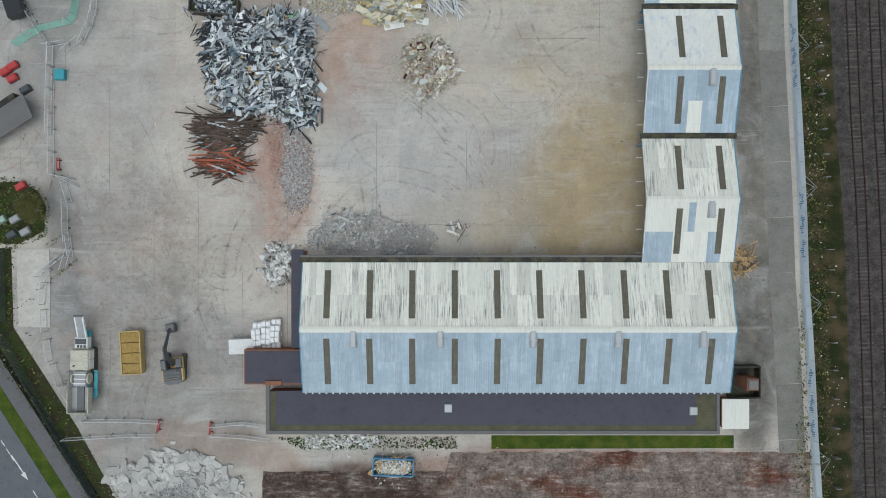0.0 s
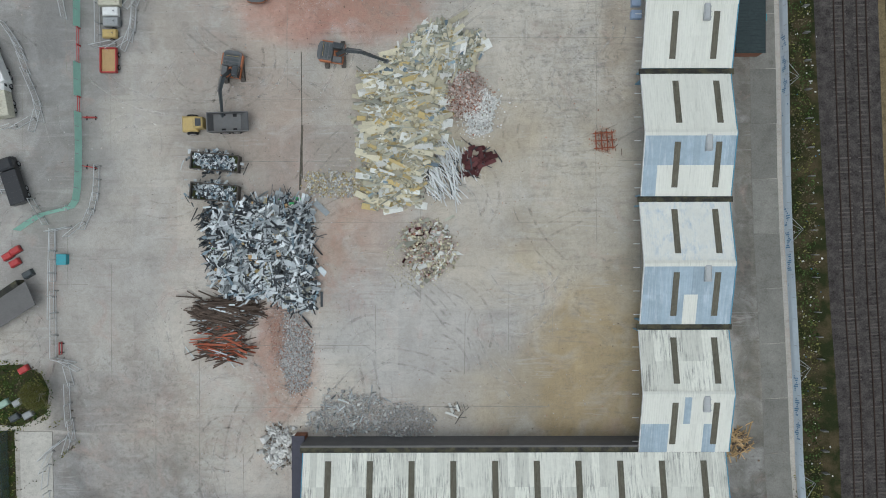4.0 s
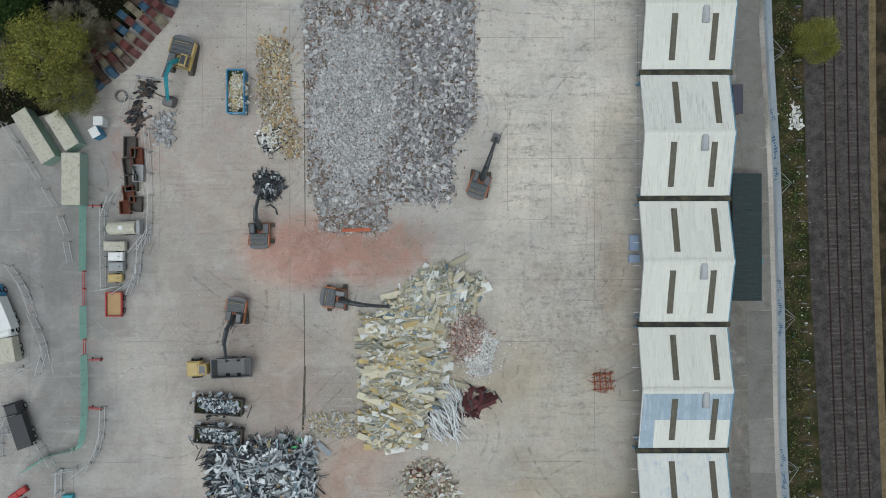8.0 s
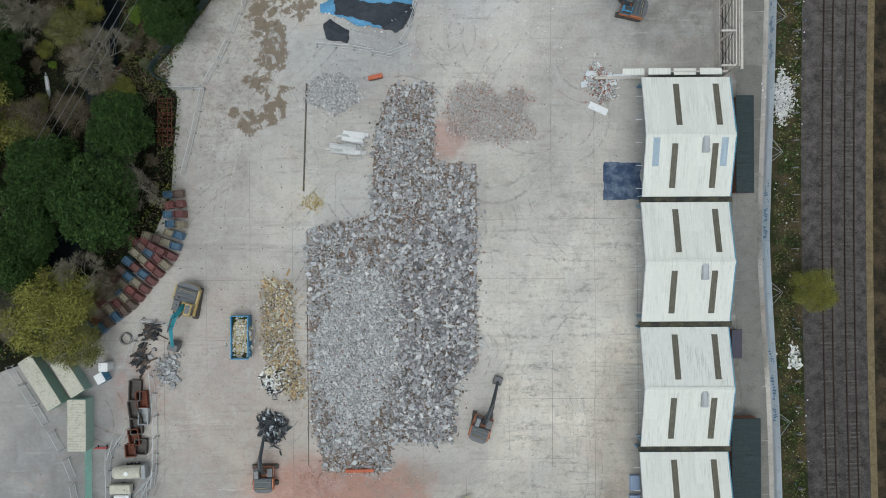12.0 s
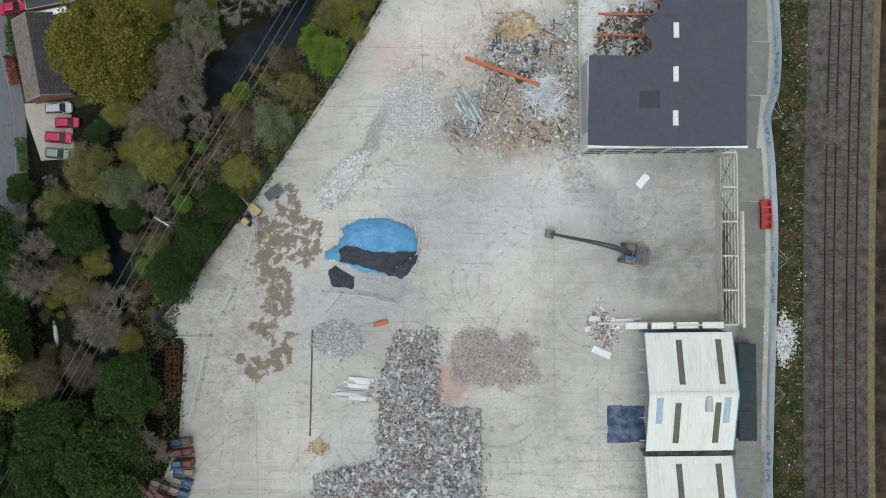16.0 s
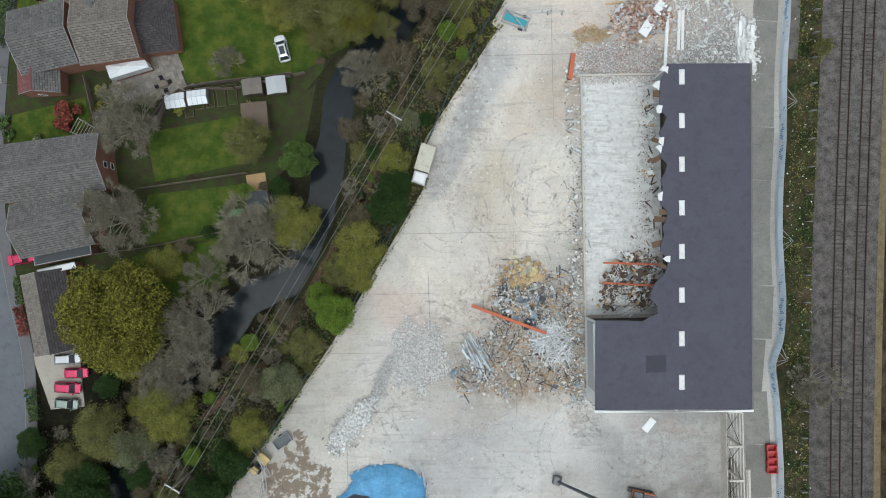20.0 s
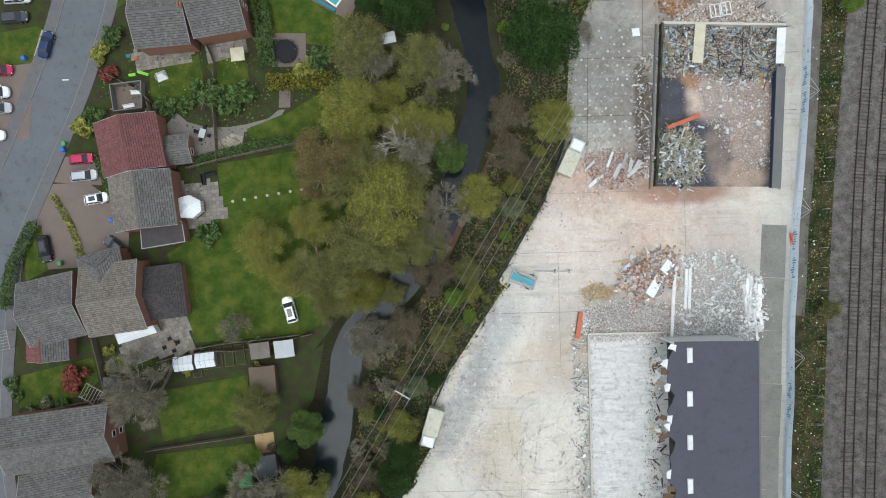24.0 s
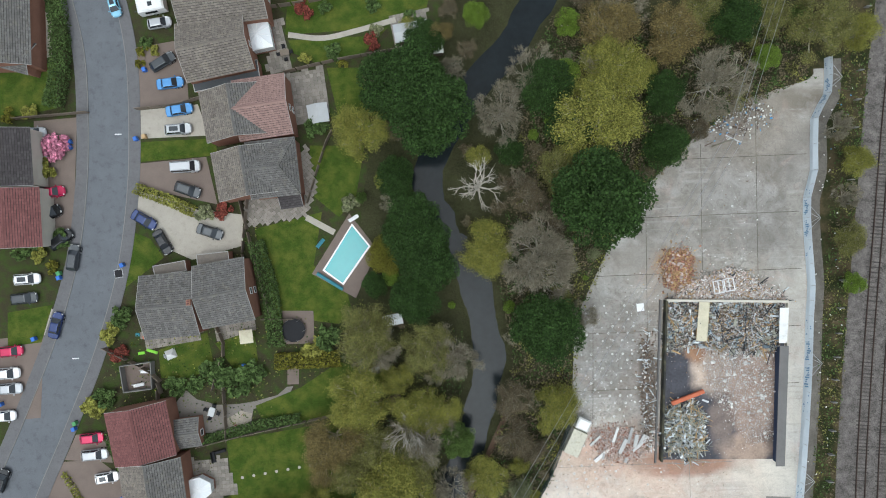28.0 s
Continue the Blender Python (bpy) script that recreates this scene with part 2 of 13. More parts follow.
M = dict(
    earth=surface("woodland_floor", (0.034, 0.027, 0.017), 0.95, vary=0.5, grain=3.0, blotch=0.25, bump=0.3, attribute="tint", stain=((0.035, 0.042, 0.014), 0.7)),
    verge=surface("verge_grass", (0.03, 0.036, 0.014), 0.95, vary=0.4, grain=5.0, blotch=0.35, bump=0.25, other=(0.07, 0.055, 0.03)),
    concrete=yard_surface(),
    joint=surface("slab_joint", (0.25, 0.235, 0.205), 0.95, vary=0.5, grain=1.2, blotch=0.2, bump=0.02),
    open_joint=surface("open_joint", (0.1, 0.09, 0.072), 0.95, vary=0.6, grain=1.5, bump=0.02),
    lane=surface("lane_concrete", (0.205, 0.198, 0.176), 0.9, vary=0.3, grain=4.0, blotch=0.3, bump=0.02, each=0.14, stain=((0.14, 0.13, 0.11), 0.7)),
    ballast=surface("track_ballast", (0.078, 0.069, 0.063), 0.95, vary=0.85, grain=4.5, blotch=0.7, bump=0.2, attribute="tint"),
    south_earth=surface("churned_earth", (0.2, 0.13, 0.1), 0.95, vary=0.8, grain=2.2, blotch=0.4, bump=0.3, attribute="tint", stain=((0.06, 0.03, 0.02), 0.75), streak=((0.3, 1.6, 1.0), (0.36, 0.33, 0.3), 0.8)),
    scrub=surface("scrub_bank", (0.03, 0.026, 0.017), 0.95, vary=0.6, grain=2.5, blotch=0.3, bump=0.3, other=(0.06, 0.045, 0.028)),
    straw=surface("dry_grass", (0.16, 0.125, 0.07), 0.95, vary=0.45, grain=5.0, blotch=0.8, bump=0.1, stain=((0.06, 0.055, 0.025), 0.8)),
    rail=surface("rail_steel", (0.055, 0.038, 0.032), 0.6, 0.4, vary=0.3),
    sleeper=surface("sleeper", (0.085, 0.076, 0.069), 0.9, vary=0.6, grain=4.5, blotch=0.5, island=0.25),
    asphalt=surface("asphalt", (0.13, 0.137, 0.148), 0.9, vary=0.18, grain=7.0, blotch=0.3, bump=0.01, stain=((0.055, 0.055, 0.06), 0.5)),
    pavement=surface("pavement_tarmac", (0.135, 0.132, 0.135), 0.9, vary=0.15, grain=6.0, bump=0.01, stain=((0.08, 0.08, 0.08), 0.5)),
    kerb=surface("kerb_stone", (0.2, 0.195, 0.18), 0.85, vary=0.15),
    white=surface("road_paint", (0.62, 0.62, 0.6), 0.8, vary=0.15),
    grass=surface("lawn_grass", (0.047, 0.079, 0.012), 0.95, vary=0.45, grain=6.0, blotch=0.45, bump=0.1, other=(0.074, 0.09, 0.016), stain=((0.04, 0.054, 0.013), 0.6)),
    water=surface("river_water", (0.012, 0.016, 0.018), 0.12, vary=0.3, grain=0.8, blotch=0.2, bump=0.01, spec=0.14),
    roof_white=surface("painted_roof_sheet", (0.68, 0.675, 0.605), 0.6, vary=0.05, grain=2.0, blotch=0.3, bump=0.0, each=0.035, streak=((5.0, 0.16, 1.0), (0.16, 0.16, 0.14), 0.3)),
    roof_old=surface("weathered_roof_sheet", (0.68, 0.675, 0.6), 0.75, vary=0.1, grain=2.0, blotch=0.22, bump=0.0, each=0.14, streak=((6.0, 0.16, 1.0), (0.07, 0.073, 0.068), 1.0)),
    roof_blue=surface("blue_roof_sheet", (0.335, 0.41, 0.465), 0.55, vary=0.12, grain=1.5, blotch=0.35, bump=0.0, each=0.09, streak=((2.6, 0.1, 1.0), (0.56, 0.61, 0.65), 0.6)),
    rooflight=surface("grimy_rooflight", (0.13, 0.12, 0.09), 0.4, vary=0.3, grain=2.0, streak=((5.0, 0.4, 1.0), (0.05, 0.05, 0.04), 0.8)),
    blue_trim=surface("blue_trim", (0.12, 0.3, 0.42), 0.5, vary=0.1),
    gutter=surface("dirty_gutter", (0.045, 0.045, 0.04), 0.9, vary=0.4, grain=4.0, bump=0.05, other=(0.08, 0.075, 0.05)),
    vent=surface("grey_vent", (0.42, 0.43, 0.43), 0.5, 0.2, vary=0.1),
    cladding=surface("blue_cladding", (0.2, 0.33, 0.43), 0.6, vary=0.1, streak=((3.0, 3.0, 0.3), (0.35, 0.4, 0.42), 0.5)),
    felt=surface("roof_felt", (0.082, 0.08, 0.098), 0.8, vary=0.12, grain=3.0, blotch=0.25, bump=0.01, stain=((0.055, 0.053, 0.06), 0.5)),
    felt_edge=surface("roof_edge", (0.15, 0.145, 0.14), 0.8, vary=0.15),
    moss=surface("moss_dirt", (0.1, 0.095, 0.06), 0.95, vary=0.45, grain=6.0, bump=0.1),
    white_paint=surface("white_paint", (0.68, 0.68, 0.66), 0.6, vary=0.08, stain=((0.4, 0.37, 0.32), 0.5)),
    brick=surface("red_brick", (0.24, 0.115, 0.075), 0.9, vary=0.2, grain=8.0, island=0.15),
    steel=surface("galvanised_steel", (0.42, 0.43, 0.43), 0.45, 0.6, vary=0.12),
    rust=surface("rusty_steel", (0.16, 0.062, 0.04), 0.8, 0.2, vary=0.3, grain=6.0),
    pad=surface("pale_concrete_pad", (0.5, 0.475, 0.425), 0.9, vary=0.2, grain=4.0, stain=((0.24, 0.22, 0.19), 0.5)),
    chunk_ring=surface("pale_grout", (0.56, 0.55, 0.52), 0.9, vary=0.15),
)


# ---- ground ----
YARD_WEST = [(-47.98, -48.04), (-52.86, -38.89), (-56.41, -31.61), (-59.96, -24.51), (-64.40, -18.29), (-68.40, -12.96), (-69.01, -0.53), (-85.0, 0.0), (-85.0, 80.0), (-71.11, 87.30), (-59.30, 90.46), (-48.85, 105.08), (-44.23, 115.13), (-43.06, 131.59), (-46.84, 135.54), (-41.70, 141.50), (-32.81, 152.95), (-28.88, 158.18), (-17.54, 174.70), (-3.81, 197.20), (-3.92, 204.54), (9.00, 223.35), (3.60, 217.13), (15.30, 236.41), (19.12, 246.57), (20.19, 262.39), (29.53, 280.79), (31.43, 282.87), (39.67, 291.06), (49.77, 298.26), (61.15, 301.38)]
LANE_EAST = [(59.6, -60.0), (58.6, -38.3), (58.0, -29.5), (57.65, -22.0), (57.1, -12.0), (56.55, -4.9), (56.2, 6.0), (55.6, 18.0), (54.85, 32.0), (54.5, 44.0), (54.4, 53.0), (54.15, 64.0), (53.65, 81.0), (53.05, 91.0), (52.6, 99.0), (52.25, 107.5), (52.4, 113.0), (52.7, 122.0), (53.1, 132.0), (53.5, 144.0), (53.6, 150.0), (53.25, 159.4), (52.85, 164.0), (52.65, 167.0), (53.5, 169.5), (54.15, 172.0), (54.5, 178.0), (54.1, 187.0), (54.4, 196.0), (55.0, 203.0), (55.2, 210.0), (55.5, 217.0), (56.0, 222.5), (56.55, 231.7), (57.2, 237.2), (57.95, 245.0), (58.7, 254.0), (59.15, 262.0), (59.6, 267.0), (59.25, 274.5), (59.3, 281.5), (60.6, 286.0), (60.9, 294.5), (63.2, 298.6), (63.5, 304.5)]
RIVER = [(-95.24, 93.72), (-77.74, 100.96), (-70.39, 102.29), (-62.10, 106.37), (-56.97, 117.36), (-55.70, 128.24), (-55.53, 140.47), (-53.50, 153.41), (-45.44, 166.28), (-37.94, 173.12), (-32.29, 179.99), (-27.63, 181.28), (-21.84, 191.86), (-19.28, 203.90), (-16.55, 215.01), (-7.88, 223.97), (-0.59, 234.97), (5.50, 253.46), (5.32, 259.73), (3.73, 269.18), (-0.88, 277.78), (-3.37, 288.19), (4.77, 302.02), (11.08, 308.39), (15.06, 315.77), (19.64, 326.88), (40.0, 420.0), (60.0, 520.0)]


def inside(x, y, ring):
    hit, n = False, len(ring)
    for i in range(n):
        (xa, ya), (xb, yb) = ring[i], ring[(i + 1) % n]
        if (ya > y) != (yb > y) and x < (xb - xa) * (y - ya) / (yb - ya) + xa:
            hit = not hit
    return hit


# one sheet to the horizon, with the river's bed sunk into it
river_line = np.array([tuple(p.xy) for p, d in along(RIVER, 2.0)])


def ground_z(x, y):
    near = np.sqrt(((river_line - (x, y)) ** 2).sum(1).min())
    dip = max(0.0, min(1.0, (3.9 - near) / 2.4))
    return -0.06 - 1.6 * dip * dip * (3 - 2 * dip)


xs = [-2500, -900, -350, -170, -120] + [-100 + 2 * i for i in range(66)] + [36, 60, 90, 130, 200, 500, 1200, 2500]
ys = [-2500, -900, -350, -150, -80, -40, 0, 30, 60] + [70 + 2 * i for i in range(150)] + [380, 420, 520, 800, 1500, 2600]
geo = Geo()
geo.v = [(x, y, ground_z(x, y) if abs(x) < 110 and 60 < y < 400 else -0.06) for y in ys for x in xs]
for j in range(len(ys) - 1):
    for i in range(len(xs) - 1):
        k = j * len(xs) + i
        geo.f.append((k, k + 1, k + 1 + len(xs), k + len(xs)))
geo.m = [0] * len(geo.f)
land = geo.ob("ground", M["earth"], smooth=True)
open_ = np.array([max(np.interp(y + 0.35 * x, (165, 235), (0, 1)), np.interp(x - between(y, YARD_WEST), (-14, -9), (0, 0.9)) if y > 138 else 0.0) for x, y, z in geo.v])[:, None]  # shade under the dense wood put into the ground colour, grassier banks beyond
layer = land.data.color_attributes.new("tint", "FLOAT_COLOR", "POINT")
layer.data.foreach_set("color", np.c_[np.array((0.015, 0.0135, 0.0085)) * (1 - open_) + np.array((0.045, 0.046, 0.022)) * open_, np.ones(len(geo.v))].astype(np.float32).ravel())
tagged(land, "brown woodland floor and rough grass", "ground", kind="structure")
geo = Geo()
cells = {}
for j in range(170):
    for i in range(80):
        x, y = -104 + 2.0 * i, 60 + 2.0 * j
        if ((river_line - (x, y)) ** 2).sum(1).min() < 60:
            cells[i, j] = len(geo.v)
            geo.v.append((x, y, -0.95))
geo.f = [[cells[q] for q in ((i, j), (i + 1, j), (i + 1, j + 1), (i, j + 1))] for i, j in cells if all(q in cells for q in ((i + 1, j), (i + 1, j + 1), (i, j + 1)))]
geo.m = [0] * len(geo.f)
tagged(geo.ob("water", M["water"]), "narrow dark river between wooded banks", "river", kind="structure")

# yard: one cast surface with its stains and other tones as a colour layer
BASE = (0.37, 0.352, 0.318)
STAINS_AND_TONES = [  # middle, half sizes, turn, colour, amount
    ((15.83, 25.45), 20, 34, 0, (0.36, 0.31, 0.22), 0.75), ((23.84, 9.36), 11, 14, 0, (0.33, 0.26, 0.15), 0.85), ((-12.73, 29.96), 9, 9, 20, (0.37, 0.28, 0.22), 0.8),
    ((-12.75, 21.93), 9, 8, 0, (0.37, 0.325, 0.27), 0.6), ((-25.27, 12.13), 5, 9, 0, (0.3, 0.19, 0.145), 0.7), ((-4.72, 16.56), 16, 9, 0, (0.34, 0.34, 0.33), 0.8),
    ((-20.28, 67.67), 12, 6, -10, (0.36, 0.2, 0.16), 0.9), ((-13.00, 68.57), 9, 5, 0, (0.27, 0.2, 0.16), 0.7), ((-34.81, 71.34), 16, 40, 0, (0.315, 0.285, 0.25), 0.7),
    ((19.76, 84.87), 15, 34, 0, (0.52, 0.49, 0.425), 0.9), ((14.27, 64.61), 12, 12, 0, (0.4, 0.38, 0.335), 0.7), ((19.71, 56.68), 8, 9, 0, (0.4, 0.375, 0.325), 0.6), ((20.0, 36.0), 12, 12, 0, (0.42, 0.4, 0.35), 0.6), ((0.0, 22.0), 16, 16, 0, (0.4, 0.385, 0.36), 0.5),
    ((-23.85, 66.05), 11, 5, -10, (0.4, 0.22, 0.175), 0.5), ((27.96, 74.13), 4, 16, 0, (0.34, 0.305, 0.25), 0.5), ((28.85, 59.61), 4, 10, 0, (0.3, 0.25, 0.19), 0.45), ((-23.90, 41.55), 5, 12, 0, (0.33, 0.25, 0.21), 0.5),
    ((-16.68, 49.48), 5, 10, 0, (0.26, 0.22, 0.18), 0.55), ((-27.59, 49.50), 6, 14, 0, (0.31, 0.26, 0.22), 0.6), ((-65.74, 56.85), 18, 44, 0, (0.26, 0.255, 0.245), 0.7),
    ((-51.97, -20.95), 22, 20, 0, (0.245, 0.245, 0.235), 0.6), ((-43.08, 2.13), 18, 10, 0, (0.3, 0.285, 0.255), 0.6), ((-59.6, -5.5), 4.0, 13, 0, (0.19, 0.192, 0.19), 0.85), ((-60.4, 6.0), 2.6, 9, 0, (0.16, 0.155, 0.145), 0.85), ((-52.0, -6.0), 5, 9, 10, (0.31, 0.3, 0.285), 0.6), ((-47.0, 4.0), 6, 7, 0, (0.35, 0.31, 0.27), 0.6),
    ((19.05, -35.14), 38, 4.6, 0, (0.25, 0.18, 0.148), 0.9), ((30.58, -32.92), 30, 1.6, 0, (0.24, 0.12, 0.085), 0.8), ((19.05, -37.80), 34, 1.5, 0, (0.33, 0.29, 0.26), 0.7), ((-14.67, -36.04), 13, 2.6, 0, (0.075, 0.05, 0.036), 0.95), ((30.58, -34.69), 18, 2.4, 0, (0.2, 0.105, 0.075), 0.6), ((50.09, -30.69), 6, 6, 0, (0.36, 0.33, 0.3), 0.7),
    ((48.6, 60.0), 3.4, 120, 0, (0.135, 0.13, 0.113), 0.9), ((48.31, -15.61), 6, 16, 0, (0.12, 0.118, 0.107), 0.9), ((-60.0, 65.0), 13, 30, 0, (0.2, 0.2, 0.195), 0.75), ((-56.0, 20.0), 14, 24, 0, (0.25, 0.245, 0.235), 0.6), ((-38.0, 86.0), 9, 30, 0, (0.31, 0.29, 0.26), 0.6), ((16.0, 104.0), 12, 16, 0, (0.5, 0.48, 0.43), 0.7), ((-34.21, -30.72), 14, 3, -15, (0.27, 0.21, 0.165), 0.6),
    ((-12.23, 109.51), 13, 8, 0, (0.36, 0.36, 0.34), 0.7), ((10.68, 116.74), 12, 12, 0, (0.37, 0.35, 0.31), 0.6), ((-35.15, 100.45), 10, 22, 0, (0.36, 0.34, 0.31), 0.6), ((-0.27, 124.10), 4, 3, 0, (0.33, 0.22, 0.19), 0.7),
    # last in this row: darker strip along the hall's south foot
    ((10.00, 156.27), 26, 12, 0, (0.43, 0.42, 0.4), 0.85), ((-16.18, 138.09), 12, 6, 0, (0.33, 0.33, 0.32), 0.7), ((34.93, 150.38), 13, 13, 0, (0.29, 0.285, 0.27), 0.75), ((38.99, 141.99), 7, 7, 0, (0.2, 0.19, 0.175), 0.7), ((35.98, 159.63), 10, 3, 0, (0.24, 0.235, 0.225), 0.7),
    ((-8.20, 180.60), 20, 26, -32, (0.47, 0.44, 0.385), 0.85), ((-21.40, 163.18), 5, 18, -32, (0.34, 0.315, 0.27), 0.6), ((4.63, 170.24), 16, 14, 0, (0.38, 0.345, 0.29), 0.75), ((13.84, 166.41), 10, 6, 0, (0.3, 0.26, 0.21), 0.7),
    ((10.02, 204.27), 16, 30, -15, (0.52, 0.48, 0.42), 0.9), ((-3.55, 175.69), 8, 14, -30, (0.5, 0.46, 0.4), 0.6), ((19.54, 215.24), 5, 9, 0, (0.38, 0.29, 0.2), 0.55), ((-9.26, 169.29), 7, 5, 0, (0.48, 0.46, 0.43), 0.6),
    ((1.0, 203.0), 2.6, 9, -26, (0.3, 0.3, 0.295), 0.75), ((8.5, 217.5), 3.2, 12, -27, (0.31, 0.31, 0.305), 0.8), ((17.0, 236.0), 5.0, 12, -25, (0.31, 0.305, 0.295), 0.8), ((6.5, 197.0), 3.4, 7, -20, (0.42, 0.36, 0.27), 0.6), ((13.0, 209.5), 3.0, 6, -20, (0.43, 0.36, 0.28), 0.55), ((9.0, 190.0), 3, 6, 0, (0.42, 0.37, 0.3), 0.5), ((-9.0, 176.5), 6, 3.5, -30, (0.46, 0.35, 0.3), 0.5),
    ((30.58, 232.27), 20, 13, 0, (0.55, 0.45, 0.37), 0.85), ((19.20, 225.11), 12, 12, -30, (0.5, 0.46, 0.41), 0.7), ((28.94, 240.71), 9, 5, 0, (0.46, 0.28, 0.21), 0.6), ((46.42, 231.85), 9, 10, 0, (0.5, 0.46, 0.4), 0.7),
    ((37.26, 238.16), 10, 2.2, 0, (0.25, 0.13, 0.08), 0.85), ((28.33, 252.85), 4.5, 14, 10, (0.2, 0.18, 0.155), 0.75), ((24.75, 258.54), 7, 14, 0, (0.25, 0.243, 0.225), 0.85), ((31.98, 249.96), 2.2, 8, 0, (0.09, 0.075, 0.06), 0.85), ((23.25, 237.13), 8, 3, 0, (0.45, 0.36, 0.29), 0.7), ((35.27, 268.51), 4, 5, 0, (0.33, 0.22, 0.14), 0.6), ((43.48, 277.32), 20, 18, 0, (0.225, 0.21, 0.187), 0.9), ((50.49, 291.19), 16, 9, 0, (0.2, 0.182, 0.16), 0.8), ((46.81, 293.94), 9, 3.5, 0, (0.1, 0.084, 0.066), 0.85), ((55.39, 297.62), 9, 3, 0, (0.13, 0.11, 0.085), 0.8), ((38.13, 286.89), 7, 9, 0, (0.29, 0.27, 0.24), 0.5), ((50.59, 294.48), 9, 6, 0, (0.27, 0.245, 0.21), 0.6), ((36.70, 270.95), 4, 3, 0, (0.36, 0.24, 0.15), 0.6),
]
n_col = 120
rows = [(-58 + 0.9 * j) for j in range(int((304 + 58) / 0.9))]
geo = Geo()
for y in rows:
    a, b = between(y, YARD_WEST), between(y, LANE_EAST)
    geo.v += [(a + (b - a) * i / n_col, y, 0.0) for i in range(n_col + 1)]
for j in range(len(rows) - 1):
    for i in range(n_col):
        k = j * (n_col + 1) + i
        geo.f.append((k, k + 1, k + n_col + 2, k + n_col + 1))
geo.m = [0] * len(geo.f)
yard = tagged(geo.ob("pavement", M["concrete"]), "worn concrete yard, dusty and stained", "yard", kind="structure")
spots = np.array(geo.v)[:, :2]
ragged = np.array([noise.fractal(Vector((x * 0.09, y * 0.09, 3.1)), 1.0, 2.0, 4) for x, y in spots])
spread = np.array([noise.fractal(Vector((x * 0.022, y * 0.022, 9.7)), 1.0, 2.0, 3) for x, y in spots])
tint = np.tile(np.array(BASE), (len(spots), 1)) * (1 + 0.16 * spread[:, None])
for (cx, cy), rx, ry, turn, colour, amount in STAINS_AND_TONES:
    c, s = math.cos(radians(turn)), math.sin(radians(turn))
    dx, dy = spots[:, 0] - cx, spots[:, 1] - cy
    far = np.sqrt(((c * dx + s * dy) / rx) ** 2 + ((c * dy - s * dx) / ry) ** 2) + 0.45 * ragged
    w = np.clip((1.25 - far) / 0.6, 0, 1)
    w = amount * w * w * (3 - 2 * w)
    tint = tint * (1 - w[:, None]) + np.array(colour) * w[:, None]
warm = 1 + np.interp(spots[:, 1], (90, 160), (1, 0))[:, None] * np.array((0.025, 0.0, -0.015))
SILT = [((-29.52, 144.76), 3.2, 2.2), ((-27.26, 141.02), 3.2, 3.4), ((-28.24, 136.86), 2.8, 3.0), ((-30.14, 133.64), 2.8, 2.2), ((-25.79, 147.02), 2.4, 3.2), ((-23.03, 145.60), 1.8, 3.0), ((-33.91, 128.60), 1.6, 1.4), ((-31.15, 127.17), 3.0, 2.6), ((-27.42, 128.97), 2.6, 3.2), ((-25.52, 132.19), 2.0, 1.1), ((-25.23, 153.96), 1.8, 4.2), ((-28.07, 149.37), 3.0, 2.6), ((-26.6, 152.6), 3.0, 2.6), ((-23.4, 149.8), 2.6, 3.4), ((-29.4, 150.2), 2.6, 2.2), ((-28.5, 145.6), 2.2, 2.4), ((-24.8, 146.5), 3.2, 1.6), ((-21.1, 148.9), 1.3, 4.0), ((-29.4, 141.5), 2.6, 2.2), ((-26.6, 137.8), 2.4, 2.6), ((-30.3, 134.2), 3.0, 1.8), ((-23.44, 149.31), 1.6, 3.2), ((-29.94, 148.47), 2.2, 2.2)]
silt = np.zeros(len(spots))
for (cx, cy), rx, ry in SILT:
    silt = np.maximum(silt, 0.53 * np.clip(1.65 - np.hypot((spots[:, 0] - cx) / rx, (spots[:, 1] - cy) / ry), 0, 1))
layer = yard.data.color_attributes.new("tint", "FLOAT_COLOR", "POINT")
layer.data.foreach_set("color", np.c_[tint * warm * np.interp(spots[:, 1], (150, 215), (1.18, 1.1))[:, None], silt].astype(np.float32).ravel())

WEAR = [  # middle, half sizes, how dirty, how much in rows, how red
    ((19.0, 78.0), 13, 42, 0.35, 1.0, 0.0), ((20.0, 18.0), 14, 22, 0.3, 0.6, 0.0), ((27.0, 112.0), 9, 10, 0.4, 0.6, 0.0), ((20.0, 58.0), 11, 12, 0.6, 1.0, 0.0),
    ((-16.5, 67.5), 13, 6.5, 0.4, 0.0, 1.0), ((-16.0, 29.0), 6, 11, 0.3, 0.0, 0.5), ((-25.5, 14.0), 4, 12, 0.5, 0.0, 0.9), ((-32.0, 14.0), 12, 22, 0.2, 0.0, 0.25), ((-49.0, 84.0), 5, 7, 0.2, 0.0, 0.7), ((-2.0, 121.0), 7, 6, 0.3, 0.0, 0.6),
    ((-50.0, -8.0), 17, 30, 0.55, 0.0, 0.1), ((49.0, 60.0), 3.2, 130, 0.9, 0.5, 0.0), ((48.0, -16.0), 5, 18, 1.0, 0.3, 0.0), ((-36.0, 137.0), 8, 20, 0.7, 0.0, 0.1), ((36.0, 149.0), 11, 15, 0.55, 0.4, 0.0), ((22.0, 172.0), 4, 22, 0.9, 0.0, 0.0), ((10.0, 172.0), 14, 13, 0.8, 0.0, 0.2),
    ((32.0, 232.0), 16, 9, 0.3, 0.0, 0.4), ((26.0, 255.0), 9, 18, 0.9, 0.0, 0.1), ((46.0, 283.0), 18, 18, 0.75, 0.4, 0.0), ((2.0, 208.0), 6, 20, 0.6, 0.0, 0.0), ((-34.0, 78.0), 8, 22, 0.15, 0.0, 0.3),
]
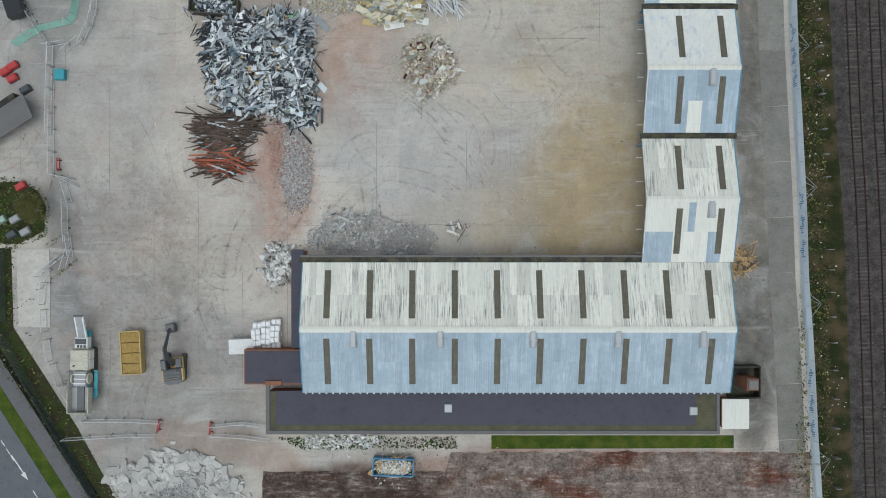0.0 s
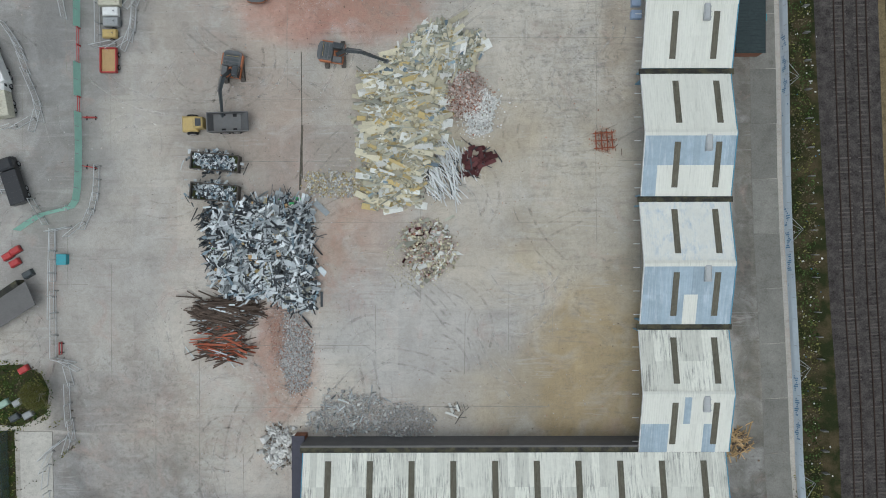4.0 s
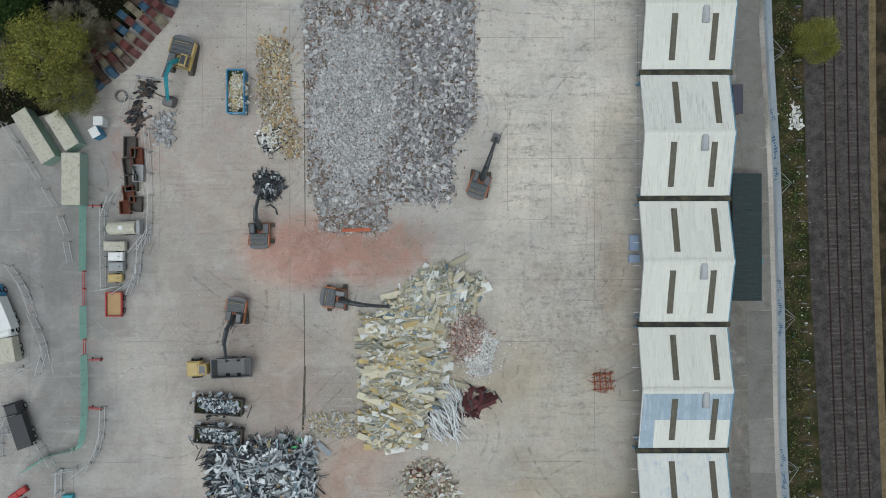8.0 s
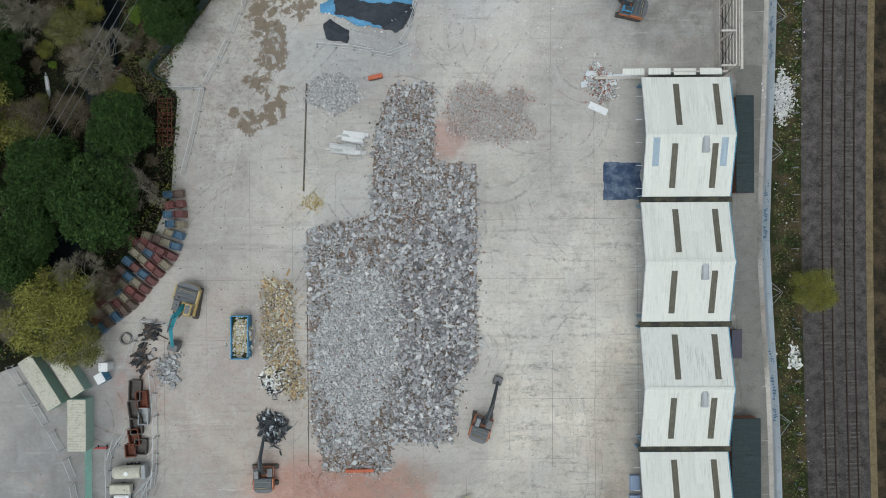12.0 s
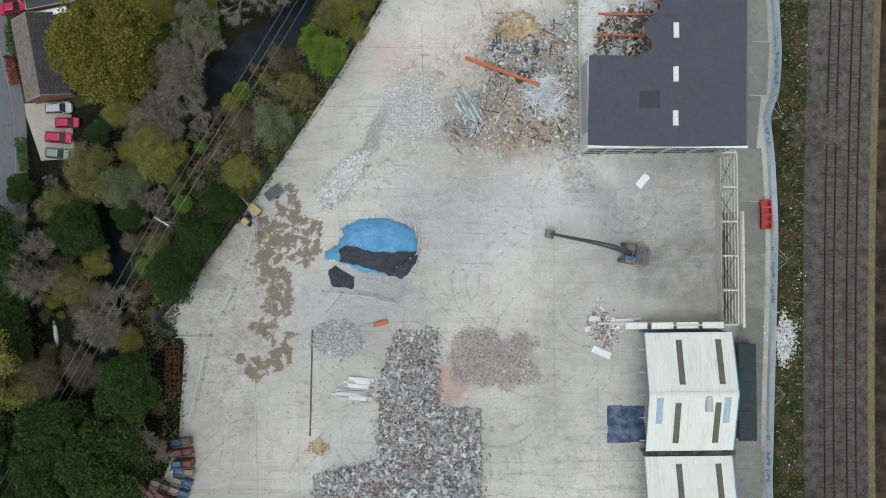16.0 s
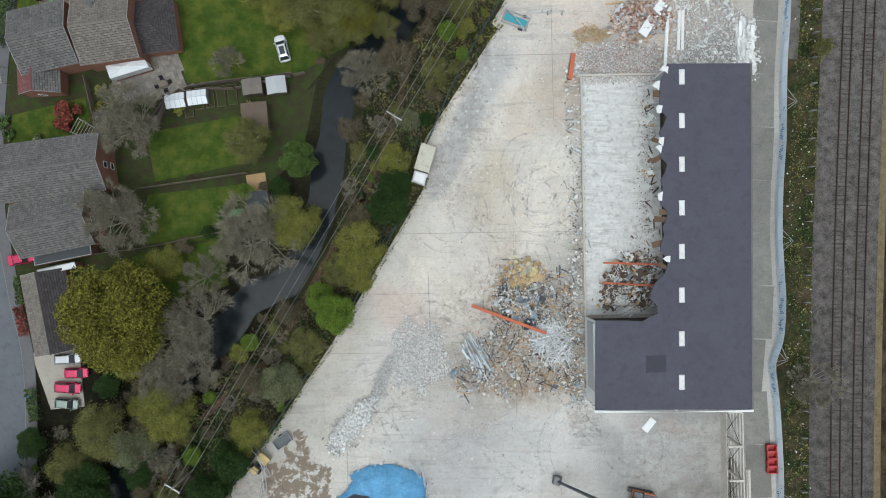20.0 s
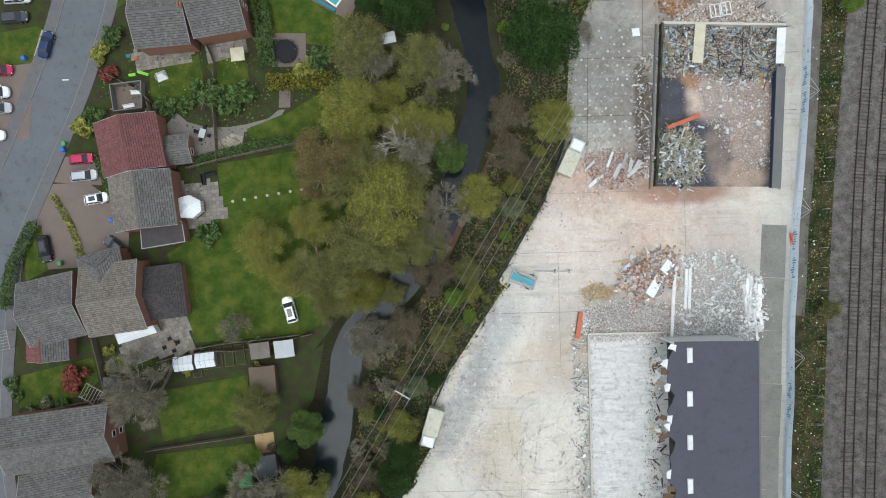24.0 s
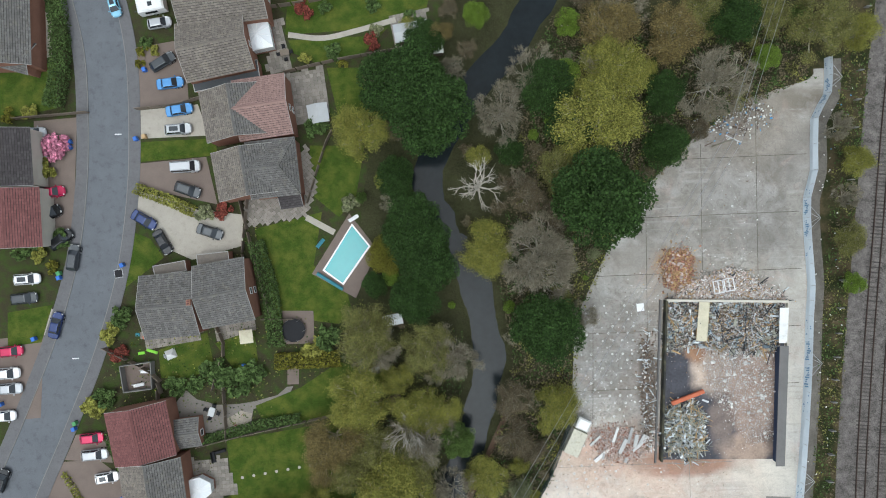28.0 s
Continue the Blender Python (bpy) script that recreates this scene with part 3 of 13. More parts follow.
wear = np.tile(np.array((0.22, 0.0, 0.0)), (len(spots), 1))
for (cx, cy), rx, ry, *amounts in WEAR:
    far = np.hypot((spots[:, 0] - cx) / rx, (spots[:, 1] - cy) / ry) + 0.4 * ragged
    w = np.clip((1.3 - far) / 0.7, 0, 1)[:, None]
    wear = np.maximum(wear, w * np.array(amounts))
layer = yard.data.color_attributes.new("wear", "FLOAT_COLOR", "POINT")
layer.data.foreach_set("color", np.c_[wear, np.ones(len(wear))].astype(np.float32).ravel())

# curved tyre and track marks: thin films of dirt and dust, broken up and half clear
def film(name, colour, cover):
    mat = bpy.data.materials.new(name)
    mat.use_nodes = True
    tree_ = mat.node_tree
    out, body = tree_.nodes["Material Output"], tree_.nodes["Principled BSDF"]
    body.inputs["Base Color"].default_value, body.inputs["Roughness"].default_value = (*colour, 1), 0.95
    clear, blend = tree_.nodes.new("ShaderNodeBsdfTransparent"), tree_.nodes.new("ShaderNodeMixShader")
    spot_, reach_ = tree_.nodes.new("ShaderNodeTexNoise"), tree_.nodes.new("ShaderNodeMapRange")
    spot_.inputs["Scale"].default_value, spot_.inputs["Detail"].default_value = 0.9, 6.0
    reach_.inputs["From Min"].default_value, reach_.inputs["From Max"].default_value, reach_.inputs["To Max"].default_value = 0.4, 0.75, cover
    coords = tree_.nodes.new("ShaderNodeTexCoord")
    tree_.links.new(coords.outputs["Object"], spot_.inputs["Vector"])
    tree_.links.new(spot_.outputs["Fac"], reach_.inputs["Value"])
    tree_.links.new(reach_.outputs["Result"], blend.inputs["Fac"])
    tree_.links.new(clear.outputs["BSDF"], blend.inputs[1])
    tree_.links.new(body.outputs["BSDF"], blend.inputs[2])
    tree_.links.new(blend.outputs["Shader"], out.inputs["Surface"])
    return mat


rng = random.Random(64)
for name, label, colour, cover, count in (("tyre_marks", "faint dark curved tyre marks on the concrete", (0.12, 0.105, 0.09), 0.34, 90), ("dust_marks", "pale dust trails left by tyres and tracks", (0.6, 0.57, 0.52), 0.55, 90)):
    geo = Geo()
    for k in range(count):
        y = rng.uniform(-20, 200)
        x = rng.uniform(between(y, YARD_WEST) + 8, 27 if y < 160 else 19 if y < 230 else 44)
        r, a, turn, z = rng.choice((rng.uniform(2.5, 7), rng.uniform(12, 40))), rng.uniform(0, math.tau), rng.choice((-1, 1)), 0.009 + 0.0006 * (k % 12)
        sweep = rng.uniform(5, 14) / r
        for lane_ in (0.0, rng.choice((1.9, 2.3))):
            w, n, base_ = rng.uniform(0.1, 0.22), 14, len(geo.v)
            ring_ = [(x + (r + lane_ + o) * math.cos(a + turn * sweep * i / n) - r * math.cos(a), y + (r + lane_ + o) * math.sin(a + turn * sweep * i / n) - r * math.sin(a), z) for i in range(n + 1) for o in (-w, w)]
            if all(between(q[1], YARD_WEST) + 2 < q[0] < between(q[1], LANE_EAST) - 8 for q in ring_):
                geo.v += ring_
                geo.f += [(base_ + 2 * i, base_ + 2 * i + 1, base_ + 2 * i + 3, base_ + 2 * i + 2) for i in range(n)]
                geo.m += [0] * n
    tagged(geo.ob(name, film(name, colour, cover)), label, "marks", kind="stuff")

# joints between the cast bays
geo = Geo()


def joint(a, b, w=0.07):
    a, b = Vector((*a, 0)), Vector((*b, 0))
    d = (b - a).normalized()
    s = Vector((-d.y, d.x, 0)) * w / 2
    z = 0.004 + 0.0009 * (len(geo.f) % 9)
    geo.add([(*(p + q).xy, z) for p, q in ((a, s), (a, -s), (b, -s), (b, s))], [(0, 1, 2, 3)])


rng = random.Random(4)
for y in [-35 + 9.75 * k for k in range(35)]:
    a, b = between(y, YARD_WEST) + 0.5, between(y, LANE_EAST) - 9.0
    x = a
    while x < b - 4:
        step = min(rng.uniform(9, 22), b - x)
        if rng.random() < (0.22 if 118 < y < 236 else 0.6):
            joint((x, y + rng.uniform(-0.1, 0.1)), (x + step, y + rng.uniform(-0.1, 0.1)), rng.uniform(0.04, 0.08))
        x += step
for x in [-73.5 + 7.0 * k for k in range(18)]:
    y = -34.0
    while y < 300:
        step = rng.uniform(9, 22)
        if rng.random() < (0.2 if 118 < y < 236 else 0.55) and between(y, YARD_WEST) < x - 0.5 and between(y + step, YARD_WEST) < x - 0.5:
            joint((x, y), (x + rng.uniform(-0.15, 0.15), min(y + step, 300)), rng.uniform(0.04, 0.08))
        y += step
tagged(geo.ob("expansion_joint", M["joint"]), "faint joints between concrete bays", "joint", kind="stuff")
geo = Geo()
for y in (250.5, 260.0, 269.5, 279.0, 288.5):
    joint((between(y, YARD_WEST) + 0.3, y), (between(y, LANE_EAST) - 1.2, y + 0.3), 0.085)
for x in (22.5, 31.8, 41.2, 50.5):
    ys_ = [y for y in range(240, 300) if between(y, YARD_WEST) < x - 0.5]
    joint((x, ys_[0]), (x + 0.8, ys_[-1]), 0.085)
joint((-22.15, 48.72), (-22.53, 38.46), 0.35), joint((-22.20, 102.21), (-22.09, 71.31), 0.14), joint((-22.29, 60.40), (-22.15, 40.40), 0.15), joint((-22.68, 115.93), (-22.08, 133.54), 0.3)
bolts, start, stop = Geo(), (-42.67, 96.82), (-25.84, 135.17)
for i in range(int((stop[0] - start[0]) / 3.3) + 1):
    for j in range(int((stop[1] - start[1]) / 3.3) + 1):
        x, y, r = start[0] + 3.3 * i + rng.uniform(-0.1, 0.1), start[1] + 3.3 * j + rng.uniform(-0.1, 0.1), rng.uniform(0.07, 0.13)
        if between(y, YARD_WEST) < x - 1.0 and rng.random() < 0.9:
            bolts.add([(x + r * math.cos(a), y + r * math.sin(a), h) for h in (0.0, 0.022) for a in (0.3, 1.35, 2.4, 3.44, 4.5, 5.53)], [tuple(range(6, 12))] + [(k, (k + 1) % 6, 6 + (k + 1) % 6, 6 + k) for k in range(6)])
tagged(bolts.ob("floor_bolts", M["gutter"]), "rows of cut-off machine bolts in the slab", "bolts", kind="stuff")
tagged(geo.ob("expansion_joint", M["open_joint"]), "open dark joints between concrete bays", "joint", kind="stuff")

# bolt holes left in the floor, some with a pale ring
geo, rings = Geo(), Geo()
rng = random.Random(21)
for x0, x1, y0, y1, step, keep, ringed in ((-46, -9, -14, 112, 2.25, 0.5, 0.0), (-20, 21, 150, 216, 2.1, 0.55, 0.15), (21, 50, 226, 240, 2.1, 0.5, 0.1), (30, 52, 266, 290, 2.4, 0.15, 0.2), (10.0, 30.0, 216.0, 236.0, 1.6, 0.6, 0.2)):
    for i in range(int((x1 - x0) / step)):
        for j in range(int((y1 - y0) / step)):
            if rng.random() < keep:
                x, y = x0 + i * step + rng.gauss(0, 0.12), y0 + j * step + rng.gauss(0, 0.12)
                if between(y, YARD_WEST) + 3 > x:
                    continue
                for g, r, z in ((geo, rng.uniform(0.035, 0.075), 0.008), (rings, 0.19, 0.005)):
                    if g is geo or rng.random() < ringed:
                        g.add([(x + r * math.cos(math.tau * k / 7), y + r * math.sin(math.tau * k / 7), z) for k in range(7)], [list(range(7))])
for j in range(58):  # close rows of filled holes on the grey strip by the river fence
    for i in range(10):
        y = 199.0 + 1.15 * j + rng.gauss(0, 0.08)
        x = between(y, YARD_WEST) + 1.3 + 1.7 * i + (0.85 if j % 2 else 0.0) + rng.gauss(0, 0.08)
        if 1.3 + 1.7 * i > np.interp(y, (199, 222, 240, 264), (4.0, 6.5, 11.0, 13.0)) or rng.random() < 0.18 or not x < 30.5:
            continue
        for g, r, z in ((geo, 0.06, 0.008), (rings, rng.uniform(0.13, 0.23), 0.005)):
            g.add([(x + r * math.cos(math.tau * k / 7), y + r * math.sin(math.tau * k / 7), z) for k in range(7)], [list(range(7))])
tagged(geo.ob("bolt_holes", M["gutter"]), "small dark bolt holes in the concrete", "holes", kind="stuff")
tagged(rings.ob("grout_rings", M["chunk_ring"]), "pale grout rings round bolt holes", "grout", kind="stuff")

# grit and crumbs trodden over the yard
rng = np.random.default_rng(33)
px, py = rng.uniform(-70, 52, 46000), rng.uniform(-30, 292, 46000)
thick = np.array([noise.fractal(Vector((x * 0.07, y * 0.07, 1.7)), 1.0, 2.0, 3) for x, y in zip(px, py)])
thick += np.interp(py, (120, 170, 230), (0.0, 0.08, 0.25))
keep = (thick > rng.uniform(0.15, 1.7, len(px))) & (px > np.interp(py, [p[1] for p in YARD_WEST], [p[0] for p in YARD_WEST]) + 1.0) & (px < 48.5)
GRIT = np.c_[px, py][keep]

# bare earth scraped out south of the offices
geo, nx_, ny_ = Geo(), 90, 28
for j in range(ny_ + 1):
    for i in range(nx_ + 1):
        x = -28.5 + 86.0 * i / nx_
        north = -31.6 if x > 1.0 else -34.7
        y = north - 26.0 * j / ny_ + (0.5 * noise.noise(Vector((x * 0.4, 0.0, 2.0))) if j == 0 else 0.0)
        geo.v.append((x + (0.7 * noise.noise(Vector((0.0, y * 0.5, 1.0))) if i == 0 else 0.0), y, 0.03 + (0.1 * abs(noise.noise(Vector((x * 0.35, y * 1.1, 0.4)))) if 0 < j else 0.0)))
geo.f = [(k + nx_ + 1, k + nx_ + 2, k + 1, k) for j in range(ny_) for i in range(nx_) for k in [j * (nx_ + 1) + i]]
geo.m = [0] * len(geo.f)
bare = tagged(geo.ob("earth_bed", M["south_earth"], smooth=True), "churned red-brown earth scraped bare", "earth", kind="structure")
damp = np.array([noise.fractal(Vector((x * 0.09, y * 0.28, 7.7)), 1.0, 2.0, 5) for x, y, z in geo.v])
left = np.clip((2.0 - np.array([v[0] for v in geo.v])) / 6.0, 0, 1)
rgb = np.array((0.19, 0.155, 0.132)) * np.ones((len(geo.v), 1))
for level, colour, amount in ((0.02, (0.15, 0.085, 0.06), 0.8), (0.3, (0.11, 0.04, 0.025), 0.85)):
    w = (np.clip((damp - level) / 0.2, 0, 1) * amount)[:, None]
    rgb = rgb * (1 - w) + np.array(colour) * w
rgb = rgb * (1 - 0.8 * left[:, None]) + np.array((0.055, 0.034, 0.026)) * 0.8 * left[:, None]
layer = bare.data.color_attributes.new("tint", "FLOAT_COLOR", "POINT")
layer.data.foreach_set("color", np.c_[rgb, np.ones(len(rgb))].astype(np.float32).ravel())

# lane beside the railway: cast bays of its own, each a slab
slab = Geo().box((-2.05, -4.33, 0), (2.05, 4.33, 0.03), 0.012).ob("slab", M["lane"]).data
bpy.data.objects.remove(bpy.data.objects["slab"])
lane = tagged(new("lane_paving"), "grey concrete lane of large cast slabs", "lane", kind="structure")
rng = random.Random(8)
for k in range(39):
    y = -34 + 8.72 * k
    if y > 232:
        break
    east = between(y, LANE_EAST)
    turn = math.degrees(math.atan2(between(y - 4, LANE_EAST) - between(y + 4, LANE_EAST), 8))
    s = new("slab", slab)
    s.matrix_basis = at(east - 3.4, y, 0.004 + rng.uniform(0, 0.012), turn)
    s.parent = lane

# railway: verge, ballast bed, two tracks
RAIL = [(67.55, -60.0), (65.65, 0.4), (64.35, 24.7), (62.75, 67.5), (62.15, 106.2), (62.58, 145.7), (64.0, 185.6), (66.4, 227.7), (67.9, 247.0), (70.55, 272.2), (75.4, 312.0), (85.8, 370.0), (101.0, 430.0)]
tagged(ribbon(RAIL, -14, -1.8, -0.02, 3.0).ob("verge", M["verge"]), "litter-strewn grass verge along the railway", "verge", kind="structure")
tagged(ribbon(RAIL, 6.4, 60, -0.02, 3.0).ob("verge", M["scrub"]), "brown scrubby bank beyond the railway", "verge", kind="structure")
tagged(ribbon(RAIL, 6.3, 7.6, 0.03, 3.0).ob("verge", M["straw"]), "strip of dry straw-coloured grass beside the ballast", "verge", kind="structure")
M["verge_gravel"] = surface("dusty_gravel", (0.17, 0.155, 0.135), 0.95, vary=0.4, grain=5.0, blotch=0.5, bump=0.15, other=(0.1, 0.092, 0.078))
tagged(ribbon([p for p in LANE_EAST if p[1] > 212], 0.4, 2.3, 0.012, 2.0).ob("verge", M["verge_gravel"]), "dusty gravel strip behind the banner fence", "verge", kind="structure")
bed, rows = Geo(), along(RAIL, 2.0)  # the shoulder widens towards the north
for p, d in rows:
    side, left = Vector((d.y, -d.x, 0)), float(np.interp(p.y, (0, 80, 180, 275), (-2.3, -3.5, -3.9, -3.4)))
    bed.v += [tuple(p + side * c + Vector((0, 0, h))) for c, h in ((left - 0.5, -0.05), (left + 0.3, 0.16), (6.1, 0.16), (6.7, -0.05))]
bed.f = [(4 * i + j, 4 * i + j + 1, 4 * i + j + 5, 4 * i + j + 4) for i in range(len(rows) - 1) for j in range(3)]
bed.m = [0] * len(bed.f)
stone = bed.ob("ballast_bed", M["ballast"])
old = np.interp([v[1] for v in bed.v], (60, 270), (0, 1))[:, None]  # lighter stone towards the north
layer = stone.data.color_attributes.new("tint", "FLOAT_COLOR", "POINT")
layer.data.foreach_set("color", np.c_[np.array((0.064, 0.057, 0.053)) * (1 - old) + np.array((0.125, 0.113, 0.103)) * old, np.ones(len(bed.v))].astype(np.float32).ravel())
tagged(stone, "dark stone ballast under two tracks", "ballast", kind="structure")
fine = along(RAIL, 0.7)
for name, offset in (("railway_track", 0.0), ("railway_track", 3.62)):
    track = thing(name, None, "pair of worn steel rails on sleepers in dark ballast", "railway", "railway tracks", "structure")
    for side in (-0.7525, 0.7525):
        part("rail", ribbon(RAIL, offset + side - 0.07, offset + side + 0.07, 0.36, 2.0, 0.16), M["rail"], track)
    geo = Geo()
    for p, d in fine:
        q = p + Vector((d.y, -d.x, 0)) * offset
        geo.box((-1.22, -0.12, 0.1), (1.22, 0.12, 0.18), 0.0, 0, Matrix.Translation(q) @ Matrix.Rotation(math.atan2(-d.x, d.y), 4, "Z"))
    tagged(part("sleepers", geo, M["sleeper"], track), kind="stuff")


# ---- factory sheds ----
def sheet_mesh(name, wide, long, mat):
    """A ribbed roof sheet, lying in its own plane, from its lower edge upwards."""
    geo, n = Geo(), 6
    top = []
    for i in range(n + 1):
        x = wide * i / n
        top.append((x, 0.022 if i % 2 else 0.0))
    for y in (0.0, long):
        geo.v += [(x, y, 0.03 + z) for x, z in top]
    geo.f = [(i, i + 1, n + 2 + i, n + 1 + i) for i in range(n)]
    geo.m = [0] * n
    o = geo.ob(name, mat)
    data = o.data
    bpy.data.objects.remove(o)
    return data


def pick(spec, i, row):
    for first, last, which, kind in spec:
        if first <= i < last and which in (row, -1):
            return kind
    return "roof_white"


sheets = {}


def slope(shed, x0, x1, low, high, spec, lights, seed):
    """One roof slope between its eave (y, z) and its ridge (y, z): deck, sheets in two rows, rooflights, ridge side trim."""
    (ya, za), (yb, zb) = low, high
    run = math.hypot(yb - ya, zb - za)
    up = 1 if yb > ya else -1
    tilt = math.degrees(math.atan2(zb - za, abs(yb - ya)))
    m = pose(x0 if up > 0 else x1, ya, za, tilt, 0, 0) if up > 0 else pose(x1, ya, za, 0, 0, 180) @ pose(0, 0, 0, tilt, 0, 0)
    deck = Geo().box((0, 0, -0.12), (x1 - x0, run - 0.05, 0.0)).ob("roof_slope", M["felt_edge"], shed)
    deck.matrix_basis = m
    n = round((x1 - x0) / 1.06)
    wide = (x1 - x0) / n
    half = run / 2 + 0.06
    for i in range(n):
        for row in (0, 1):
            j = i if up > 0 else n - 1 - i
            kind = pick(spec, j / n, row)
            key = (kind, round(wide, 2), round(half, 2))
            if key not in sheets:
                sheets[key] = sheet_mesh("roof_sheet", wide, half, M[kind])
            s = new("roof_sheet", sheets[key])
            s.matrix_basis = pose(i * wide, row * (half - 0.12), 0.012 + 0.015 * row)
            s.parent = deck
    for k, (u, a, b) in enumerate(lights):
        x = (u if up > 0 else 1 - u) * (x1 - x0)
        light = part("rooflight", Geo().box((x - 0.46, run * a, 0.05), (x + 0.46, run * b, 0.13), 0.03), M["rooflight"], deck, "grimy translucent rooflight strip")
    return deck


def ridge_vent(shed, x, y, z):
    geo = Geo().box((x - 0.5, y - 2.7, z - 0.5), (x + 0.5, y - 0.1, z + 0.25), 0.22)
    for k in range(3):
        geo.box((x - 0.56, y - 2.4 + k * 0.8, z + 0.1), (x + 0.56, y - 2.3 + k * 0.8, z + 0.29))
    part("roof_vent", geo, M["vent"], shed, "grey metal roof ventilator")


def inset_trim(open_west, x, x0, x1):
    return open_west and x < (x0 + x1) / 2


def gable_shed(name, label, x0, x1, y0, y1, eave, ridge, south, north, lights_s, lights_n, vents, group="", open_west=False):
    shed = thing(name, None, label, "factory shed", group)
    mid = (y0 + y1) / 2
    slope(shed, x0, x1, (y0, eave), (mid, ridge), south, lights_s, 1)
    slope(shed, x0, x1, (y1, eave), (mid, ridge), north, lights_n, 2)
    part("ridge_cap", Geo().prism([(-0.45, 0), (0, 0.14), (0.45, 0), (0, 0.06)], 0, x1 - x0, 0, pose(x0, mid, ridge + 0.08, 90, 0, 90)), M["roof_white"], shed)
    for x in (x0 - 0.12, x1 + 0.02):
        part("verge_trim", Geo().prism([(y0, eave - 0.25), (mid, ridge - 0.2), (y1, eave - 0.25), (y1, eave + 0.14), (mid, ridge + 0.2), (y0, eave + 0.14)], x, x + 0.1, 0, Matrix(((0, 0, 1, 0), (1, 0, 0, 0), (0, 1, 0, 0), (0, 0, 0, 1)))), M["white_paint" if inset_trim(open_west, x, x0, x1) else "blue_trim"], shed, "painted trim along the roof edge")
        inset = 2.4 if open_west and x < (x0 + x1) / 2 else 0.0
        part("gable_wall", Geo().prism([(y0 + 0.2, 0), (y1 - 0.2, 0), (y1 - 0.2, eave - 0.15), (mid, ridge - 0.2), (y0 + 0.2, eave - 0.15)], x + inset + (0.3 if x < (x0 + x1) / 2 else -0.3), x + inset + (0.5 if x < (x0 + x1) / 2 else -0.1), 0, Matrix(((0, 0, 1, 0), (1, 0, 0, 0), (0, 1, 0, 0), (0, 0, 0, 1)))), M["cladding"], shed)
    part("side_wall", Geo().box((x0 + 0.5, y0 + 0.25, 0), (x1 - 0.5, y0 + 0.45, eave - 0.15)), M["cladding"], shed)
    part("side_wall", Geo().box((x0 + 0.5, y1 - 0.45, 0), (x1 - 0.5, y1 - 0.25, eave - 0.15)), M["cladding"], shed)
    for u in vents:
        ridge_vent(shed, x0 + u * (x1 - x0), mid, ridge)
    return shed


ten = [(0.06 + 0.0985 * k, 0.12, 0.84) for k in range(10)]
ten_s = [(u, 0.14, 0.86) for u, a, b in ten]
south = gable_shed("factory_shed", "long shed with weathered white and blue roof sheets", -21.05, 42.75, -21.2, -1.75, 5.3, 7.8,
                   [(0, 1, -1, "roof_blue")], [(0, 1, -1, "roof_old")], ten_s, ten, [0.122, 0.322, 0.535, 0.73, 0.925])
part("gutter", Geo().box((-21.6, -1.8, 5.05), (43.2, -0.95, 5.2)), M["gutter"], south, "mossy gutter")
part("wall_top", Geo().box((-21.5, -0.95, 0), (43.2, -0.65, 5.35)), M["felt_edge"], south)
for k in range(62):
    part("gutter_bracket", Geo().box((-20.75 + k * 1.02, -21.45, 5.1), (-20.55 + k * 1.02, -21.22, 5.25)), M["white_paint"], south)

two_n = [(0.375, 0.12, 0.84), (0.83, 0.12, 0.84)]
two_s = [(0.36, 0.14, 0.86), (0.815, 0.14, 0.86)]
SHEETS = [  # south slope, north slope of each bay, from the south
    ([(0.3, 0.62, 0, "roof_white"), (0.0, 0.4, 0, "roof_blue"), (0.62, 0.8, 0, "roof_blue"), (0.4, 0.5, 1, "roof_blue")], [(0, 1, -1, "roof_old")]),
    ([(0.4, 0.56, 0, "roof_white"), (0, 1, -1, "roof_blue")], [(0.0, 1.0, 1, "roof_patchy"), (0, 1, 0, "roof_patchy")]),
    ([(0, 1, 1, "roof_blue"), (0, 0.08, -1, "roof_blue"), (0, 1, 0, "roof_white")], [(0, 1, -1, "roof_white")]),
    ([(0, 1, -1, "roof_white")], [(0, 1, -1, "roof_white")]),
    ([(0, 1, -1, "roof_white")], [(0, 1, -1, "roof_streaked")]),
    ([(0, 1, -1, "roof_white")], [(0, 1, -1, "roof_white")]),
    ([(0.04, 0.12, 1, "roof_blue"), (0.8, 0.88, 1, "roof_blue"), (0, 1, -1, "roof_white")], [(0, 1, -1, "roof_white")]),
]
M["roof_patchy"] = surface("half_cleaned_roof_sheet", (0.68, 0.68, 0.63), 0.6, vary=0.08, grain=2.0, blotch=0.4, bump=0.0, island=0.04, streak=((1.3, 0.5, 1.0), (0.32, 0.42, 0.53), 0.75))
M["roof_streaked"] = surface("streaked_roof_sheet", (0.66, 0.66, 0.6), 0.6, vary=0.06, grain=2.0, blotch=0.3, bump=0.0, streak=((5.0, 0.25, 1.0), (0.2, 0.2, 0.19), 0.6))
LABELS = ["shed bay with streaked white and blue roof sheets", "shed bay with blue and patchy white roof sheets", "white-roofed shed bay with a band of blue sheets"]
